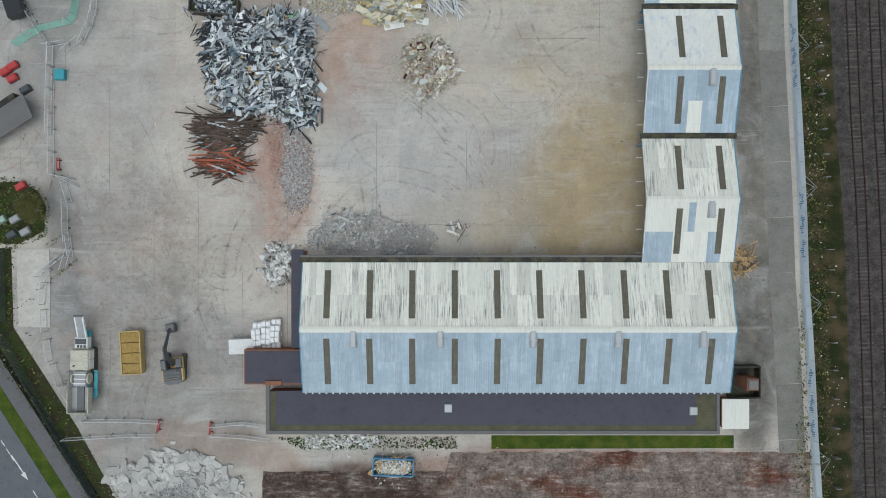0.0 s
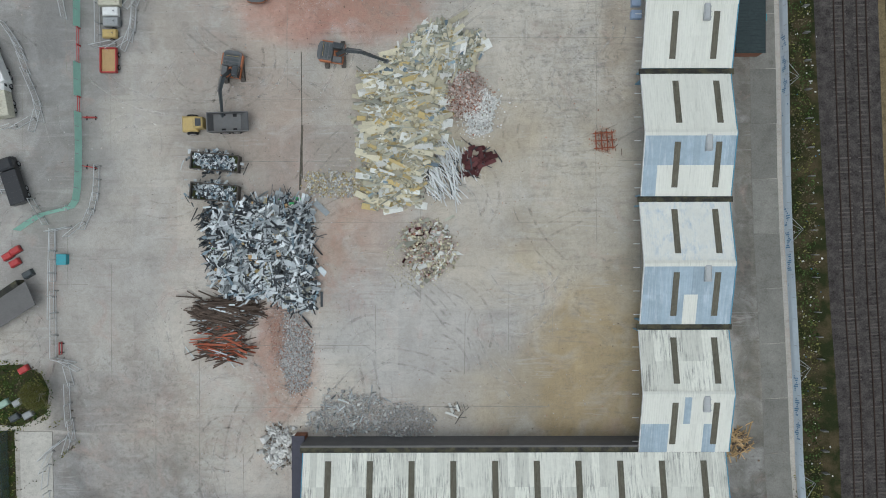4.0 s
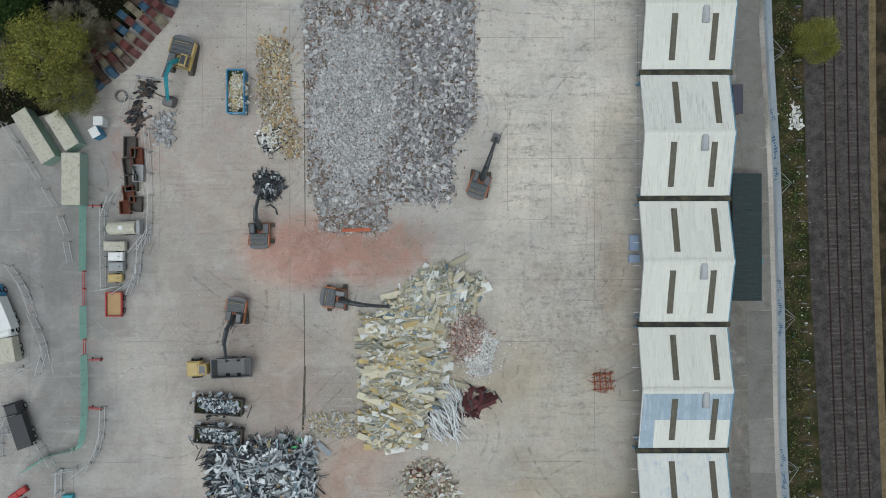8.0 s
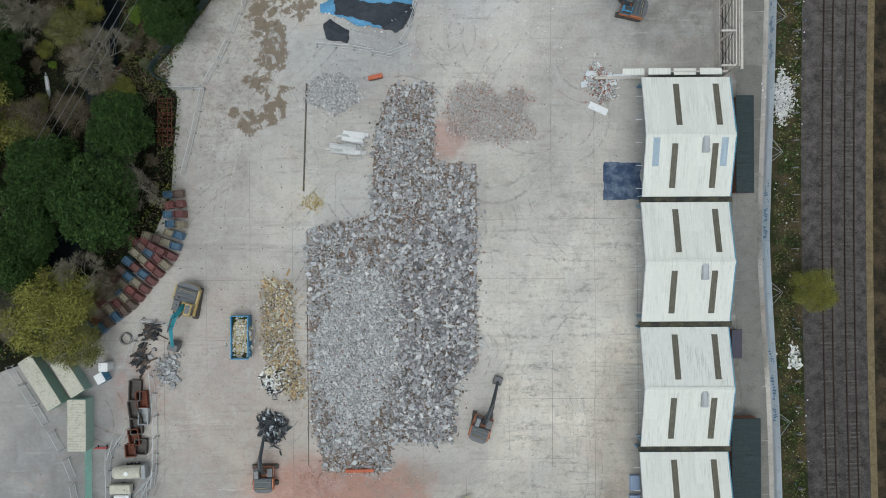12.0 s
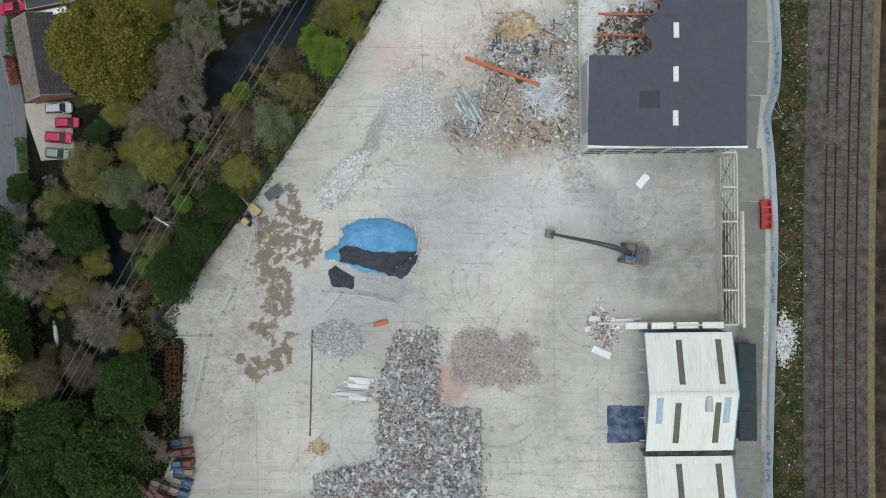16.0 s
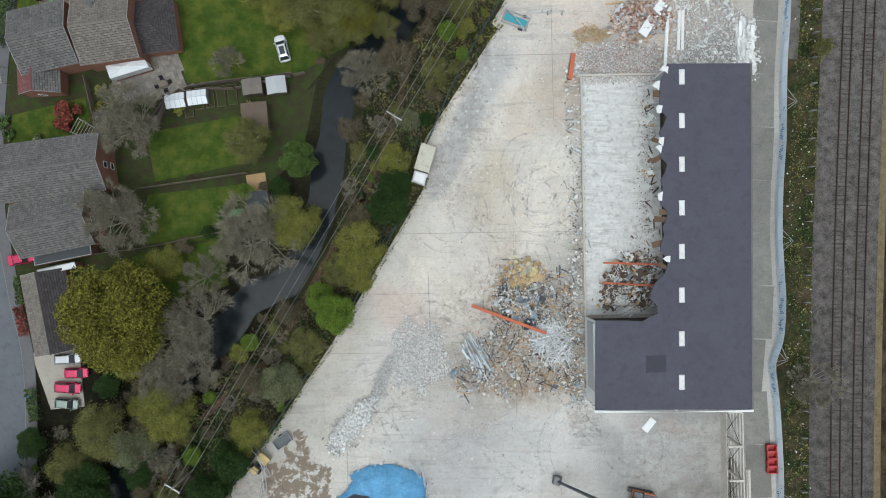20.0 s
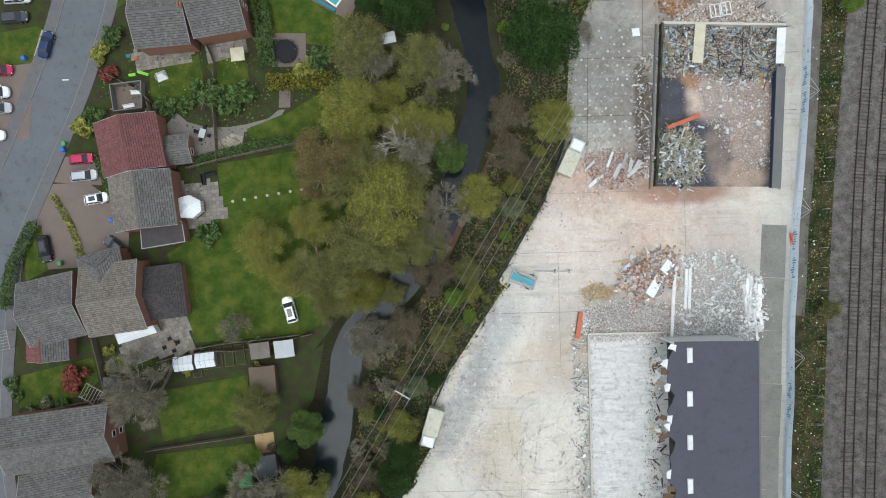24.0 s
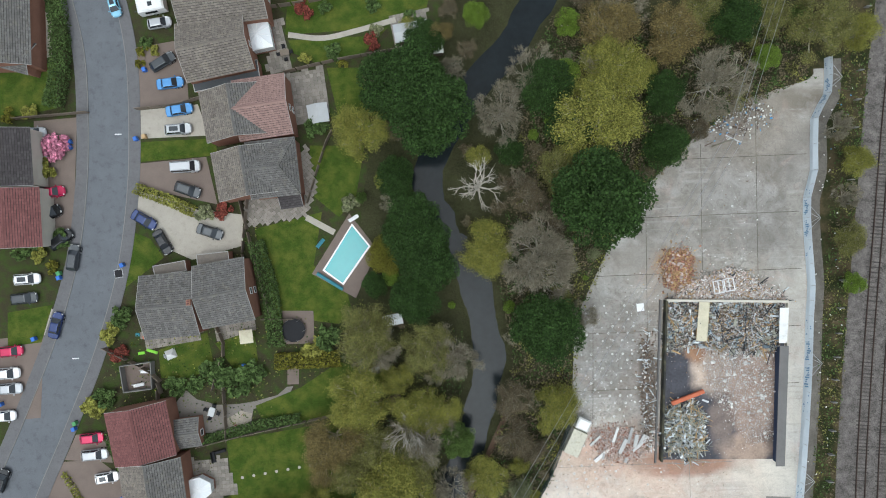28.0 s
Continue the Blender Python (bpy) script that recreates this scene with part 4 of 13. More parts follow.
for k, (s, n) in enumerate(SHEETS):
    ya, yb = -2.15 + 19.35 * k, -2.15 + 19.35 * (k + 1)
    shift = 0.19 * k
    light_s = two_s if k < 3 else [(0.325, 0.14, 0.86), (0.78, 0.14, 0.86)]
    bay = gable_shed("shed_bay", LABELS[k] if k < 3 else "white sheet-roofed shed bay with two rooflights a slope", 29.75 + shift, 43.25 + shift, ya + 0.45, yb - 0.45, 5.3, 7.7, s, n, light_s, two_n, [0.7 if k < 3 else 0.665], "shed bays beside the lane", True)
    if k:
        part("valley_gutter", Geo().box((29.3 + shift, ya - 0.42, 4.9), (43.7 + shift, ya + 0.42, 5.08)), M["gutter"], bay, "dark blocked valley gutter")
    for j in range(5):
        part("rail_end", Geo().tube((29.0 + shift, ya + 1.8 + 3.6 * j, 4.3), (30.0 + shift, ya + 1.8 + 3.6 * j, 4.3), 0.07), M["white_paint"], bay)

# flat-roofed offices along the long shed
annex = thing("office_annex", at(-0.2, -1.05), "low brick office range with a dark felt roof", "building")
part("wall", Geo().box((-26.6, -26.6, 0), (42.0, -20.5, 3.1)), M["brick"], annex)
part("roof", Geo().box((-26.3, -26.3, 3.1), (41.7, -20.3, 3.3)), M["felt"], annex)
for a, b in (((-26.9, -26.9, 3.1), (42.2, -26.3, 3.48)), ((-26.9, -26.3, 3.1), (-26.3, -19.4, 3.48)), ((41.7, -26.3, 3.1), (42.2, -20.6, 3.48))):
    part("parapet", Geo().box(a, b, 0.04), M["felt_edge"], annex)
part("moss", Geo().box((38.6, -26.2, 3.3), (41.6, -20.9, 3.34), 0.02), M["moss"], annex)
part("moss", Geo().box((-26.2, -26.2, 3.3), (-25.4, -20.4, 3.33), 0.02), M["moss"], annex)
part("moss", Geo().box((-25.4, -26.25, 3.3), (38.6, -25.5, 3.33), 0.02), M["moss"], annex)
for x, y in ((0.9, -22.9), (38.2, -23.3)):
    part("roof_hatch", Geo().box((x - 0.6, y - 0.65, 3.3), (x + 0.6, y + 0.65, 3.62), 0.12), M["vent"], annex, "square grey rooflight")
annex2 = thing("brick_annex", at(-0.2, -1.05), "small flat-roofed brick block with dark felt", "building")
part("wall", Geo().box((-30.2, -19.3, 0), (-21.2, -14.0, 3.4)), M["brick"], annex2)
part("roof", Geo().box((-30.0, -19.1, 3.4), (-21.4, -14.2, 3.56), 0.05), M["felt"], annex2)
part("parapet", Geo().box((-26.9, -19.35, 3.4), (-24.4, -18.7, 3.9)), M["brick"], annex2)
side = thing("lean_to", at(-0.2, -1.0), "narrow felt-roofed lean-to on the gable end", "building")
part("wall", Geo().box((-22.9, -13.9, 0), (-21.2, 1.0, 2.9)), M["brick"], side)
part("roof", Geo().box((-23.1, -13.9, 2.9), (-21.1, 1.2, 3.05), 0.04), M["felt"], side)

M["flat_patch"] = surface("newer_felt", (0.058, 0.056, 0.07), 0.85, vary=0.12, grain=3.0)
# flat-roofed hall, half pulled down
hall = thing("flat_roofed_hall", at(-0.55, -1.2), "dark felt-roofed hall with its torn edge over rubble", "building")
HALL = [(22.15, 162.95), (46.0, 162.6), (46.75, 215.3), (34.1, 215.5)]
torn = [(33.9 - 0.9 * math.sin(0.5 * k) ** 2 - 0.35 * (k % 3) - (1.6 if k > 26 else 0), 214.6 - 1.2 * k) for k in range(32)]
ring = HALL + torn + [(30.6, 176.9), (29.5, 176.3), (27.0, 176.5), (22.5, 176.6)]
part("roof", Geo().prism(ring, 8.5, 8.78), M["felt"], hall)
M["deck_board"] = surface("soaked_deck_board", (0.13, 0.085, 0.055), 0.9, vary=0.3)
rng = random.Random(71)
for k in (0, 2, 5, 9, 10, 16, 24):  # flaps of pale underfelt and deck boards left along the tear
    x, y = torn[k]
    rim = [(x + 0.5 * rng.uniform(0.3, 0.8), y + rng.uniform(-0.9, -0.5)), (x + 0.4, y + rng.uniform(0.4, 0.9)), (x - rng.uniform(0.1, 0.5), y + rng.uniform(0.2, 0.7)), (x - rng.uniform(0.3, 1.0), y + rng.uniform(-0.3, 0.3)), (x - rng.uniform(0.0, 0.5), y - rng.uniform(0.3, 0.8))]
    part("felt_flap", Geo().prism(rim[::-1], 8.785, 8.83), M["white_paint"], hall, "torn flap of pale underfelt")
for k in (3, 9, 11, 18, 19, 22, 25):
    x, y = torn[k]
    part("deck_board", Geo().box((-rng.uniform(0.8, 1.9), -0.5, -0.06), (0.6, rng.uniform(0.1, 0.6), 0.0), 0, 0, pose(x, y, 8.49, 0, rng.uniform(-12, -3), rng.uniform(-35, 35))), M["deck_board"], hall, "broken brown deck board")
part("gutter", Geo().prism([(22.0, 162.6), (46.2, 162.25), (46.2, 162.6), (34.0, 162.45), (22.0, 162.95)], 8.5, 8.98), M["white_paint"], hall, "buckled white gutter")
part("wall", Geo().box((45.6, 163.0, 0), (45.95, 215.0, 8.5)), M["cladding"], hall)
part("wall", Geo().box((22.6, 163.1, 0), (45.6, 163.4, 8.5)), M["white_paint"], hall)
part("wall", Geo().box((22.55, 163.4, 0), (22.8, 176.4, 8.5)), M["white_paint"], hall)
part("wall", Geo().box((34.3, 214.9, 0), (45.6, 215.2, 8.5)), M["white_paint"], hall)
part("partition", Geo().box((35.6, 176.0, 0), (35.8, 214.9, 8.4)), M["gutter"], hall)
part("partition", Geo().box((22.8, 175.8, 0), (35.6, 176.0, 8.4)), M["gutter"], hall)
part("window_band", Geo().box((22.3, 165.5, 3.0), (22.56, 176.0, 7.6), 0.0), M["vent"], hall)
part("roof_edge", Geo().prism([(46.0, 162.7), (46.25, 162.7), (47.0, 215.3), (46.75, 215.3)], 8.5, 8.86), M["felt_edge"], hall)
for k in range(8):
    x, y = 35.4 + 0.125 * k, 166.95 + 6.637 * k
    o = part("rooflight", Geo().box((x - 0.42, y - 1.15, 8.78), (x + 0.42, y + 1.15, 9.02), 0.12), M["white_paint"], hall, "white dome rooflight")
part("roof_patch", Geo().box((30.0, 168.5, 8.78), (33.1, 171.1, 8.8), 0.01), M["flat_patch"], hall)


# ---- rubble and scrap ----
CUBE = np.array([(x, y, z) for z in (-0.5, 0.5) for x, y in ((-0.5, -0.5), (0.5, -0.5), (0.5, 0.5), (-0.5, 0.5))])
LUMP_FACES = np.array([(6, 7, 8, 9), (6, 9, 10, 11)] + [(i, (i + 1) % 6, 6 + (i + 1) % 6, 6 + i) for i in range(6)])
CUBE_FACES = np.array([(3, 2, 1, 0), (4, 5, 6, 7), (0, 1, 5, 4), (1, 2, 6, 5), (2, 3, 7, 6), (3, 0, 4, 7)])


def turns(rng, n, flat=1.0, aim=None, spread=180.0):
    """n rotation matrices: about z within spread of aim degrees, tipped by up to flat radians."""
    a = np.radians((0 if aim is None else aim) + rng.uniform(-spread, spread, n))
    b, c = rng.normal(0, flat, n), rng.normal(0, flat, n)
    z, o = np.zeros(n), np.ones(n)
    rz = np.array([[np.cos(a), -np.sin(a), z], [np.sin(a), np.cos(a), z], [z, z, o]])
    ry = np.array([[np.cos(b), z, np.sin(b)], [z, o, z], [-np.sin(b), z, np.cos(b)]])
    rx = np.array([[o, z, z], [z, np.cos(c), -np.sin(c)], [z, np.sin(c), np.cos(c)]])
    return np.einsum("ijn,jkn,kln->nil", rz, ry, rx)


def pieces(rng, where, size, kind="chunk", flat=0.5, aim=None, spread=180.0):
    """Corners and faces of loose pieces at where (n x 3), of size (n x 3): chunk, plank or bent sheet."""
    n = len(where)
    r = turns(rng, n, flat, aim, spread)
    if kind in ("sheet", "panel"):
        k = 4
        u = np.linspace(-0.5, 0.5, k + 1)
        base = np.array([(x, y, 0) for x in u for y in (-0.5, 0.5)])
        v = np.repeat(base[None], n, 0) * size[:, None, :]
        limp = 0.1 if kind == "panel" else 0.4
        bend = limp * rng.uniform(-1.0, 1.0, (n, 1)) * size[:, :1]
        twist = limp * rng.uniform(-0.5, 0.5, (n, 1))
        v[:, :, 2] += bend * (base[None, :, 0] ** 2) * 0.8 + twist * base[None, :, 0] * v[:, :, 1] * 2
        top = v.copy()
        top[:, :, 2] += 0.03
        v = np.concatenate([v, top], 1)
        m = 2 * (k + 1)
        f = [(m + 2 * i, m + 2 * i + 2, m + 2 * i + 3, m + 2 * i + 1) for i in range(k)] + [(2 * i, 2 * i + 1, 2 * i + 3, 2 * i + 2) for i in range(k)]
        f += [(2 * i, 2 * i + 2, m + 2 * i + 2, m + 2 * i) for i in range(k)] + [(2 * i + 1, m + 2 * i + 1, m + 2 * i + 3, 2 * i + 3) for i in range(k)]
        faces = np.array(f)
    else:
        v = np.repeat(CUBE[None], n, 0)
        faces = CUBE_FACES
        if kind == "chunk":  # a broken lump: six uneven corners, a flat top, sharp edges
            a = (np.arange(6)[None] + rng.uniform(-0.38, 0.38, (n, 6))) * math.tau / 6
            reach = rng.uniform(0.32, 0.66, (n, 6))
            rim = np.stack([np.cos(a) * reach, np.sin(a) * reach, np.zeros((n, 6))], 2)
            foot, top = rim * rng.uniform(0.9, 1.15, (n, 6, 1)), rim.copy()
            foot[:, :, 2], top[:, :, 2] = -0.5, 0.5
            top[:, :, 2] += rng.uniform(-0.2, 0.2, (n, 6))
            v, faces = np.concatenate([foot, top], 1), LUMP_FACES
        v = v * size[:, None, :]
    v = np.einsum("nij,nkj->nki", r, v) + where[:, None, :]
    return v, faces


def stuff_mesh(name, groups, mats, label, category, parent=None):
    """One loose heap from groups of (corners, faces, slot)."""
    verts, quads, slots, at_ = [], [], [], 0
    for v, f, slot in groups:
        n, k = v.shape[:2]
        idx = (np.arange(n) * k)[:, None, None] + f[None] + at_
        verts.append(v.reshape(-1, 3)), quads.append(idx.reshape(-1, 4)), slots.append(np.full(n * len(f), slot))
        at_ += n * k
    verts, quads, slots = np.concatenate(verts), np.concatenate(quads), np.concatenate(slots)
    mesh = bpy.data.meshes.new(name)
    mesh.vertices.add(len(verts)), mesh.loops.add(quads.size), mesh.polygons.add(len(quads))
    mesh.vertices.foreach_set("co", verts.astype(np.float32).ravel())
    mesh.loops.foreach_set("vertex_index", quads.astype(np.int32).ravel())
    mesh.polygons.foreach_set("loop_start", np.arange(0, quads.size, 4, dtype=np.int32))
    for mat in mats:
        mesh.materials.append(mat)
    mesh.polygons.foreach_set("material_index", slots.astype(np.int32))
    mesh.polygons.foreach_set("use_smooth", np.zeros(len(quads), dtype=bool))
    mesh.update(calc_edges=True)
    o = new(name, mesh)
    if parent is not None:
        o.parent = parent
    return tagged(o, label, category, kind="stuff")


class Area:
    """Ellipse or polygon to scatter in, with a heap's height over it."""

    def __init__(self, height=0.0, middle=None, rx=1.0, ry=1.0, turn=0.0, ring=None, core=0.6):
        self.h, self.ring, self.core = height, ring, core
        if ring:
            a = np.array(ring)
            self.mid, self.rx, self.ry, self.turn = (a.min(0) + a.max(0)) / 2, *((a.max(0) - a.min(0)) / 2), 0.0
        else:
            self.mid, self.rx, self.ry, self.turn = np.array(middle), rx, ry, radians(turn)

    def spots(self, rng, n, dense=0.0):
        out = []
        while len(out) < n:
            u, v = rng.uniform(-1, 1, 2)
            if not self.ring:
                if u * u + v * v > 0.85 + 0.75 * noise.noise(Vector((2.2 * u, 2.2 * v, self.mid[0]))) or rng.random() < dense * (u * u + v * v):
                    continue
                edge = max(0.05, 1 - (u * u + v * v))
            x, y = u * self.rx, v * self.ry
            c, s = math.cos(self.turn), math.sin(self.turn)
            p = (self.mid[0] + c * x - s * y, self.mid[1] + s * x + c * y)
            if self.ring:
                if not inside(*p, self.ring):
                    continue
                edge = 1 - max(abs(u), abs(v)) ** 3
            lump = 0.75 + 0.5 * noise.noise(Vector((p[0] * 0.4, p[1] * 0.4, 0)))
            out.append((*p, self.h * min(1, edge / self.core) * lump))
        return np.array(out)


def heap(name, label, category, area, layers, seed, lift=0.0):
    """layers: (count, kind, size range low, high, material, tip, aim, spread)."""
    rng = np.random.default_rng(seed)
    groups, mats = [], []
    for count, kind, low, high, mat, tip, aim, spread in layers:
        low, high = np.array(low) * np.ones(3), np.array(high) * np.ones(3)
        if kind == "chunk" and high.max() < 0.75:
            low, high, count = low * 0.62, high * 0.7, int(count * 2.0)
        elif kind == "chunk":
            low, high, count = low * 0.7, high * 0.75, int(count * 1.3)
        p = area.spots(rng, count)
        fill = kind == "chunk" and area.h > 1.1 and mat in ("scrap_dark", "foam_grey")
        depth = rng.uniform(0.2, 0.75, count) if fill else rng.uniform(0.6, 1.0, count) if area.h > 0.4 else np.ones(count)
        loose = rng.random(count) < (0.0 if fill else 0.16)
        p[:, :2] += np.where(loose[:, None], rng.normal(0, 1.1, (count, 2)), rng.normal(0, 0.3, (count, 2)))
        p[loose, 2] *= 0.25
        size = rng.uniform(low, high, (count, 3)) * rng.uniform(0.7, 1.3, (count, 1))
        p[:, 2] = p[:, 2] * depth + size[:, 2] * 0.3 + lift
        v, f = pieces(rng, p, size, kind, tip, aim, spread)
        if M[mat] not in mats:
            mats.append(M[mat])
        groups.append((v, f, mats.index(M[mat])))
    return stuff_mesh(name, groups, mats, label, category)


for key, colour, isl in (("chunk_grey", (0.38, 0.38, 0.375), 0.4), ("chunk_light", (0.5, 0.495, 0.475), 0.32), ("chunk_brown", (0.19, 0.145, 0.11), 0.4), ("slab_beige", (0.44, 0.425, 0.395), 0.22), ("slab_dark", (0.29, 0.285, 0.285), 0.5), ("chunk_pink", (0.47, 0.39, 0.345), 0.3), ("chunk_white", (0.66, 0.65, 0.62), 0.2), ("brick_bits", (0.34, 0.18, 0.13), 0.4),
                         ("scrap_grey", (0.4, 0.43, 0.44), 0.6), ("scrap_white", (0.66, 0.69, 0.7), 0.22), ("scrap_dark", (0.06, 0.065, 0.07), 0.5), ("scrap_blue", (0.2, 0.26, 0.3), 0.4), ("foam_cream", (0.5, 0.46, 0.34), 0.3), ("foam_yellow", (0.46, 0.36, 0.17), 0.3), ("foam_white", (0.64, 0.64, 0.6), 0.18), ("foam_grey", (0.33, 0.33, 0.27), 0.35),
                         ("bar_red", (0.27, 0.085, 0.05), 0.4), ("bar_brown", (0.1, 0.075, 0.06), 0.4), ("maroon", (0.085, 0.034, 0.034), 0.6), ("tube_grey", (0.62, 0.63, 0.62), 0.25), ("timber", (0.42, 0.29, 0.15), 0.3), ("litter_green", (0.1, 0.42, 0.15), 0.2), ("litter_blue", (0.1, 0.28, 0.5), 0.2), ("orange", (0.44, 0.135, 0.075), 0.12)):
    metal = 0.12 if key.startswith(("scrap", "tube")) else 0.0
    M[key] = surface("loose_" + key, colour, 0.6 if metal else 0.9, metal, vary=0.2, grain=5.0, island=isl, bump=0.02)

M["field_earth"] = surface("bare_earth", (0.22, 0.165, 0.125), 0.95, vary=0.4, grain=4.0, blotch=0.3, bump=0.1, other=(0.33, 0.31, 0.285))
ANY = (None, 180.0)
# twisted sheet metal
SCRAP = [(-35.92, 34.02), (-31.28, 36.06), (-25.21, 37.48), (-20.84, 35.51), (-20.58, 29.98), (-20.34, 20.16), (-23.46, 19.45), (-27.03, 21.96), (-34.17, 21.97), (-36.65, 28.22)]
heap("scrap_metal_heap", "heap of twisted grey and white sheet metal", "scrap heap", Area(3.0, ring=SCRAP, core=0.5), [
    (420, "chunk", 0.4, 1.4, "scrap_dark", 0.6, *ANY), (620, "sheet", (1.2, 0.08, 0.03), (4.2, 0.36, 0.05), "scrap_grey", 0.25, 50, 70), (300, "sheet", (0.8, 0.1, 0.03), (3.0, 0.4, 0.05), "scrap_white", 0.3, 55, 70), (110, "sheet", (1.0, 0.5, 0.03), (2.6, 1.0, 0.05), "scrap_white", 0.2, 50, 70), (60, "sheet", (0.8, 0.3, 0.03), (2.0, 0.8, 0.05), "foam_grey", 0.3, *ANY), (40, "panel", (0.5, 0.3, 0.05), (1.6, 0.6, 0.08), "timber", 0.3, *ANY), (460, "sheet", (1.0, 0.08, 0.03), (3.6, 0.36, 0.05), "scrap_dark", 0.25, 50, 90), (130, "sheet", (1.2, 0.5, 0.03), (2.8, 1.0, 0.05), "scrap_grey", 0.2, *ANY),
    (190, "sheet", (1.0, 0.08, 0.03), (3.2, 0.45, 0.05), "scrap_blue", 0.25, 50, 90), (520, "plank", (1.2, 0.04, 0.05), (4.2, 0.1, 0.1), "scrap_dark", 0.22, 50, 90), (180, "plank", (1.0, 0.04, 0.04), (3.2, 0.09, 0.08), "tube_grey", 0.22, 60, 90), (26, "sheet", (0.5, 0.3, 0.04), (1.2, 0.6, 0.06), "foam_yellow", 0.3, *ANY), (6, "sheet", (0.6, 0.4, 0.04), (1.5, 0.6, 0.06), "litter_green", 0.3, *ANY)], 11)
heap("scrap_fringe", "dark steel offcuts spilling from the heap", "scrap heap", Area(1.2, (-35.49, 30.90), 2.6, 6.5, 10), [
    (160, "plank", (0.8, 0.06, 0.05), (3.0, 0.16, 0.12), "scrap_dark", 0.2, 40, 30), (60, "chunk", 0.3, 0.9, "scrap_dark", 0.6, *ANY), (30, "sheet", (0.6, 0.2, 0.04), (1.4, 0.5, 0.06), "scrap_blue", 0.3, *ANY)], 12)
heap("scrap_bar_pile", "pile of dark steel bars and channels", "scrap heap", Area(1.6, (-34.35, 19.11), 4.6, 2.7, 0), [
    (330, "plank", (2.0, 0.08, 0.06), (5.5, 0.24, 0.16), "bar_brown", 0.08, 0, 32), (40, "plank", (1.5, 0.12, 0.08), (4.0, 0.3, 0.18), "scrap_grey", 0.1, 10, 30)], 13)
heap("red_beam_pile", "pile of red oxide steel purlins", "steel pile", Area(1.3, (-34.90, 14.20), 3.7, 2.7, 0), [
    (60, "plank", (1.6, 0.12, 0.1), (4.2, 0.28, 0.2), "bar_red", 0.1, -4, 22), (36, "plank", (1.5, 0.06, 0.06), (4.0, 0.16, 0.14), "scrap_grey", 0.12, 0, 60), (110, "plank", (2.0, 0.08, 0.06), (5.5, 0.2, 0.14), "bar_brown", 0.06, 5, 24)], 14)
# insulation panels
PANELS = [(-12.30, 56.75), (-12.60, 44.01), (-11.71, 35.83), (-4.16, 36.27), (-0.78, 44.90), (0.60, 52.17), (0.25, 58.09), (-5.75, 60.37), (-9.39, 58.10)]
heap("insulation_heap", "long heap of torn cream and yellow insulation panels", "debris heap", Area(2.0, ring=PANELS, core=0.4), [
    (420, "chunk", 0.3, 1.0, "foam_cream", 0.5, *ANY), (260, "panel", (1.4, 0.3, 0.03), (4.2, 1.0, 0.05), "foam_cream", 0.1, 0, 26), (150, "panel", (0.8, 0.25, 0.03), (3.0, 0.8, 0.05), "foam_yellow", 0.12, 0, 35), (110, "panel", (1.2, 0.6, 0.03), (3.4, 1.4, 0.05), "foam_white", 0.07, 0, 20), (420, "sheet", (1.0, 0.1, 0.03), (3.6, 0.4, 0.05), "foam_grey", 0.2, 0, 40), (240, "sheet", (0.8, 0.1, 0.03), (2.6, 0.35, 0.05), "foam_white", 0.25, 0, 60), (50, "panel", (0.8, 0.3, 0.03), (2.0, 0.7, 0.05), "scrap_blue", 0.15, 20, 50), (500, "chunk", 0.08, 0.35, "foam_yellow", 0.5, *ANY)], 15)
heap("insulation_heap", "heap of broken white and cream roof panels", "debris heap", Area(2.6, (-0.29, 60.18), 6.6, 4.2, 20), [
    (200, "chunk", 0.4, 1.3, "foam_grey", 0.5, *ANY), (70, "panel", (1.4, 0.6, 0.03), (4.2, 1.3, 0.05), "foam_white", 0.14, 55, 40), (190, "panel", (1.0, 0.2, 0.03), (4.0, 0.8, 0.05), "foam_cream", 0.18, 48, 45), (260, "sheet", (0.8, 0.1, 0.03), (3.2, 0.4, 0.05), "foam_grey", 0.3, 50, 60), (160, "sheet", (0.8, 0.1, 0.03), (2.6, 0.3, 0.05), "foam_white", 0.3, *ANY), (40, "panel", (0.8, 0.3, 0.03), (2.2, 0.7, 0.05), "scrap_blue", 0.2, 50, 50), (160, "chunk", 0.2, 0.5, "foam_yellow", 0.5, *ANY)], 16)
heap("brick_heap", "low heap of broken red brick", "rubble heap", Area(1.0, (3.51, 53.53), 3.6, 4.4, 0), [(350, "chunk", 0.12, 0.4, "brick_bits", 0.6, *ANY), (750, "chunk", 0.1, 0.4, "chunk_pink", 0.6, *ANY), (60, "chunk", 0.4, 0.8, "chunk_pink", 0.5, *ANY)], 17)
heap("block_heap", "white concrete blocks tipped round a brick heap", "rubble heap", Area(0.7, (5.69, 51.07), 3.4, 4.2, 15), [(700, "chunk", (0.3, 0.2, 0.2), (0.6, 0.4, 0.35), "chunk_white", 0.4, *ANY)], 18)
heap("tube_pile", "tangled pile of silver scaffold tubes", "steel pile", Area(1.2, (0.31, 41.71), 3.8, 4.4, 0), [(130, "plank", (2.5, 0.09, 0.09), (5.0, 0.16, 0.15), "tube_grey", 0.08, -60, 26), (50, "plank", (1.5, 0.06, 0.06), (4.0, 0.12, 0.12), "scrap_dark", 0.1, -50, 60)], 19)
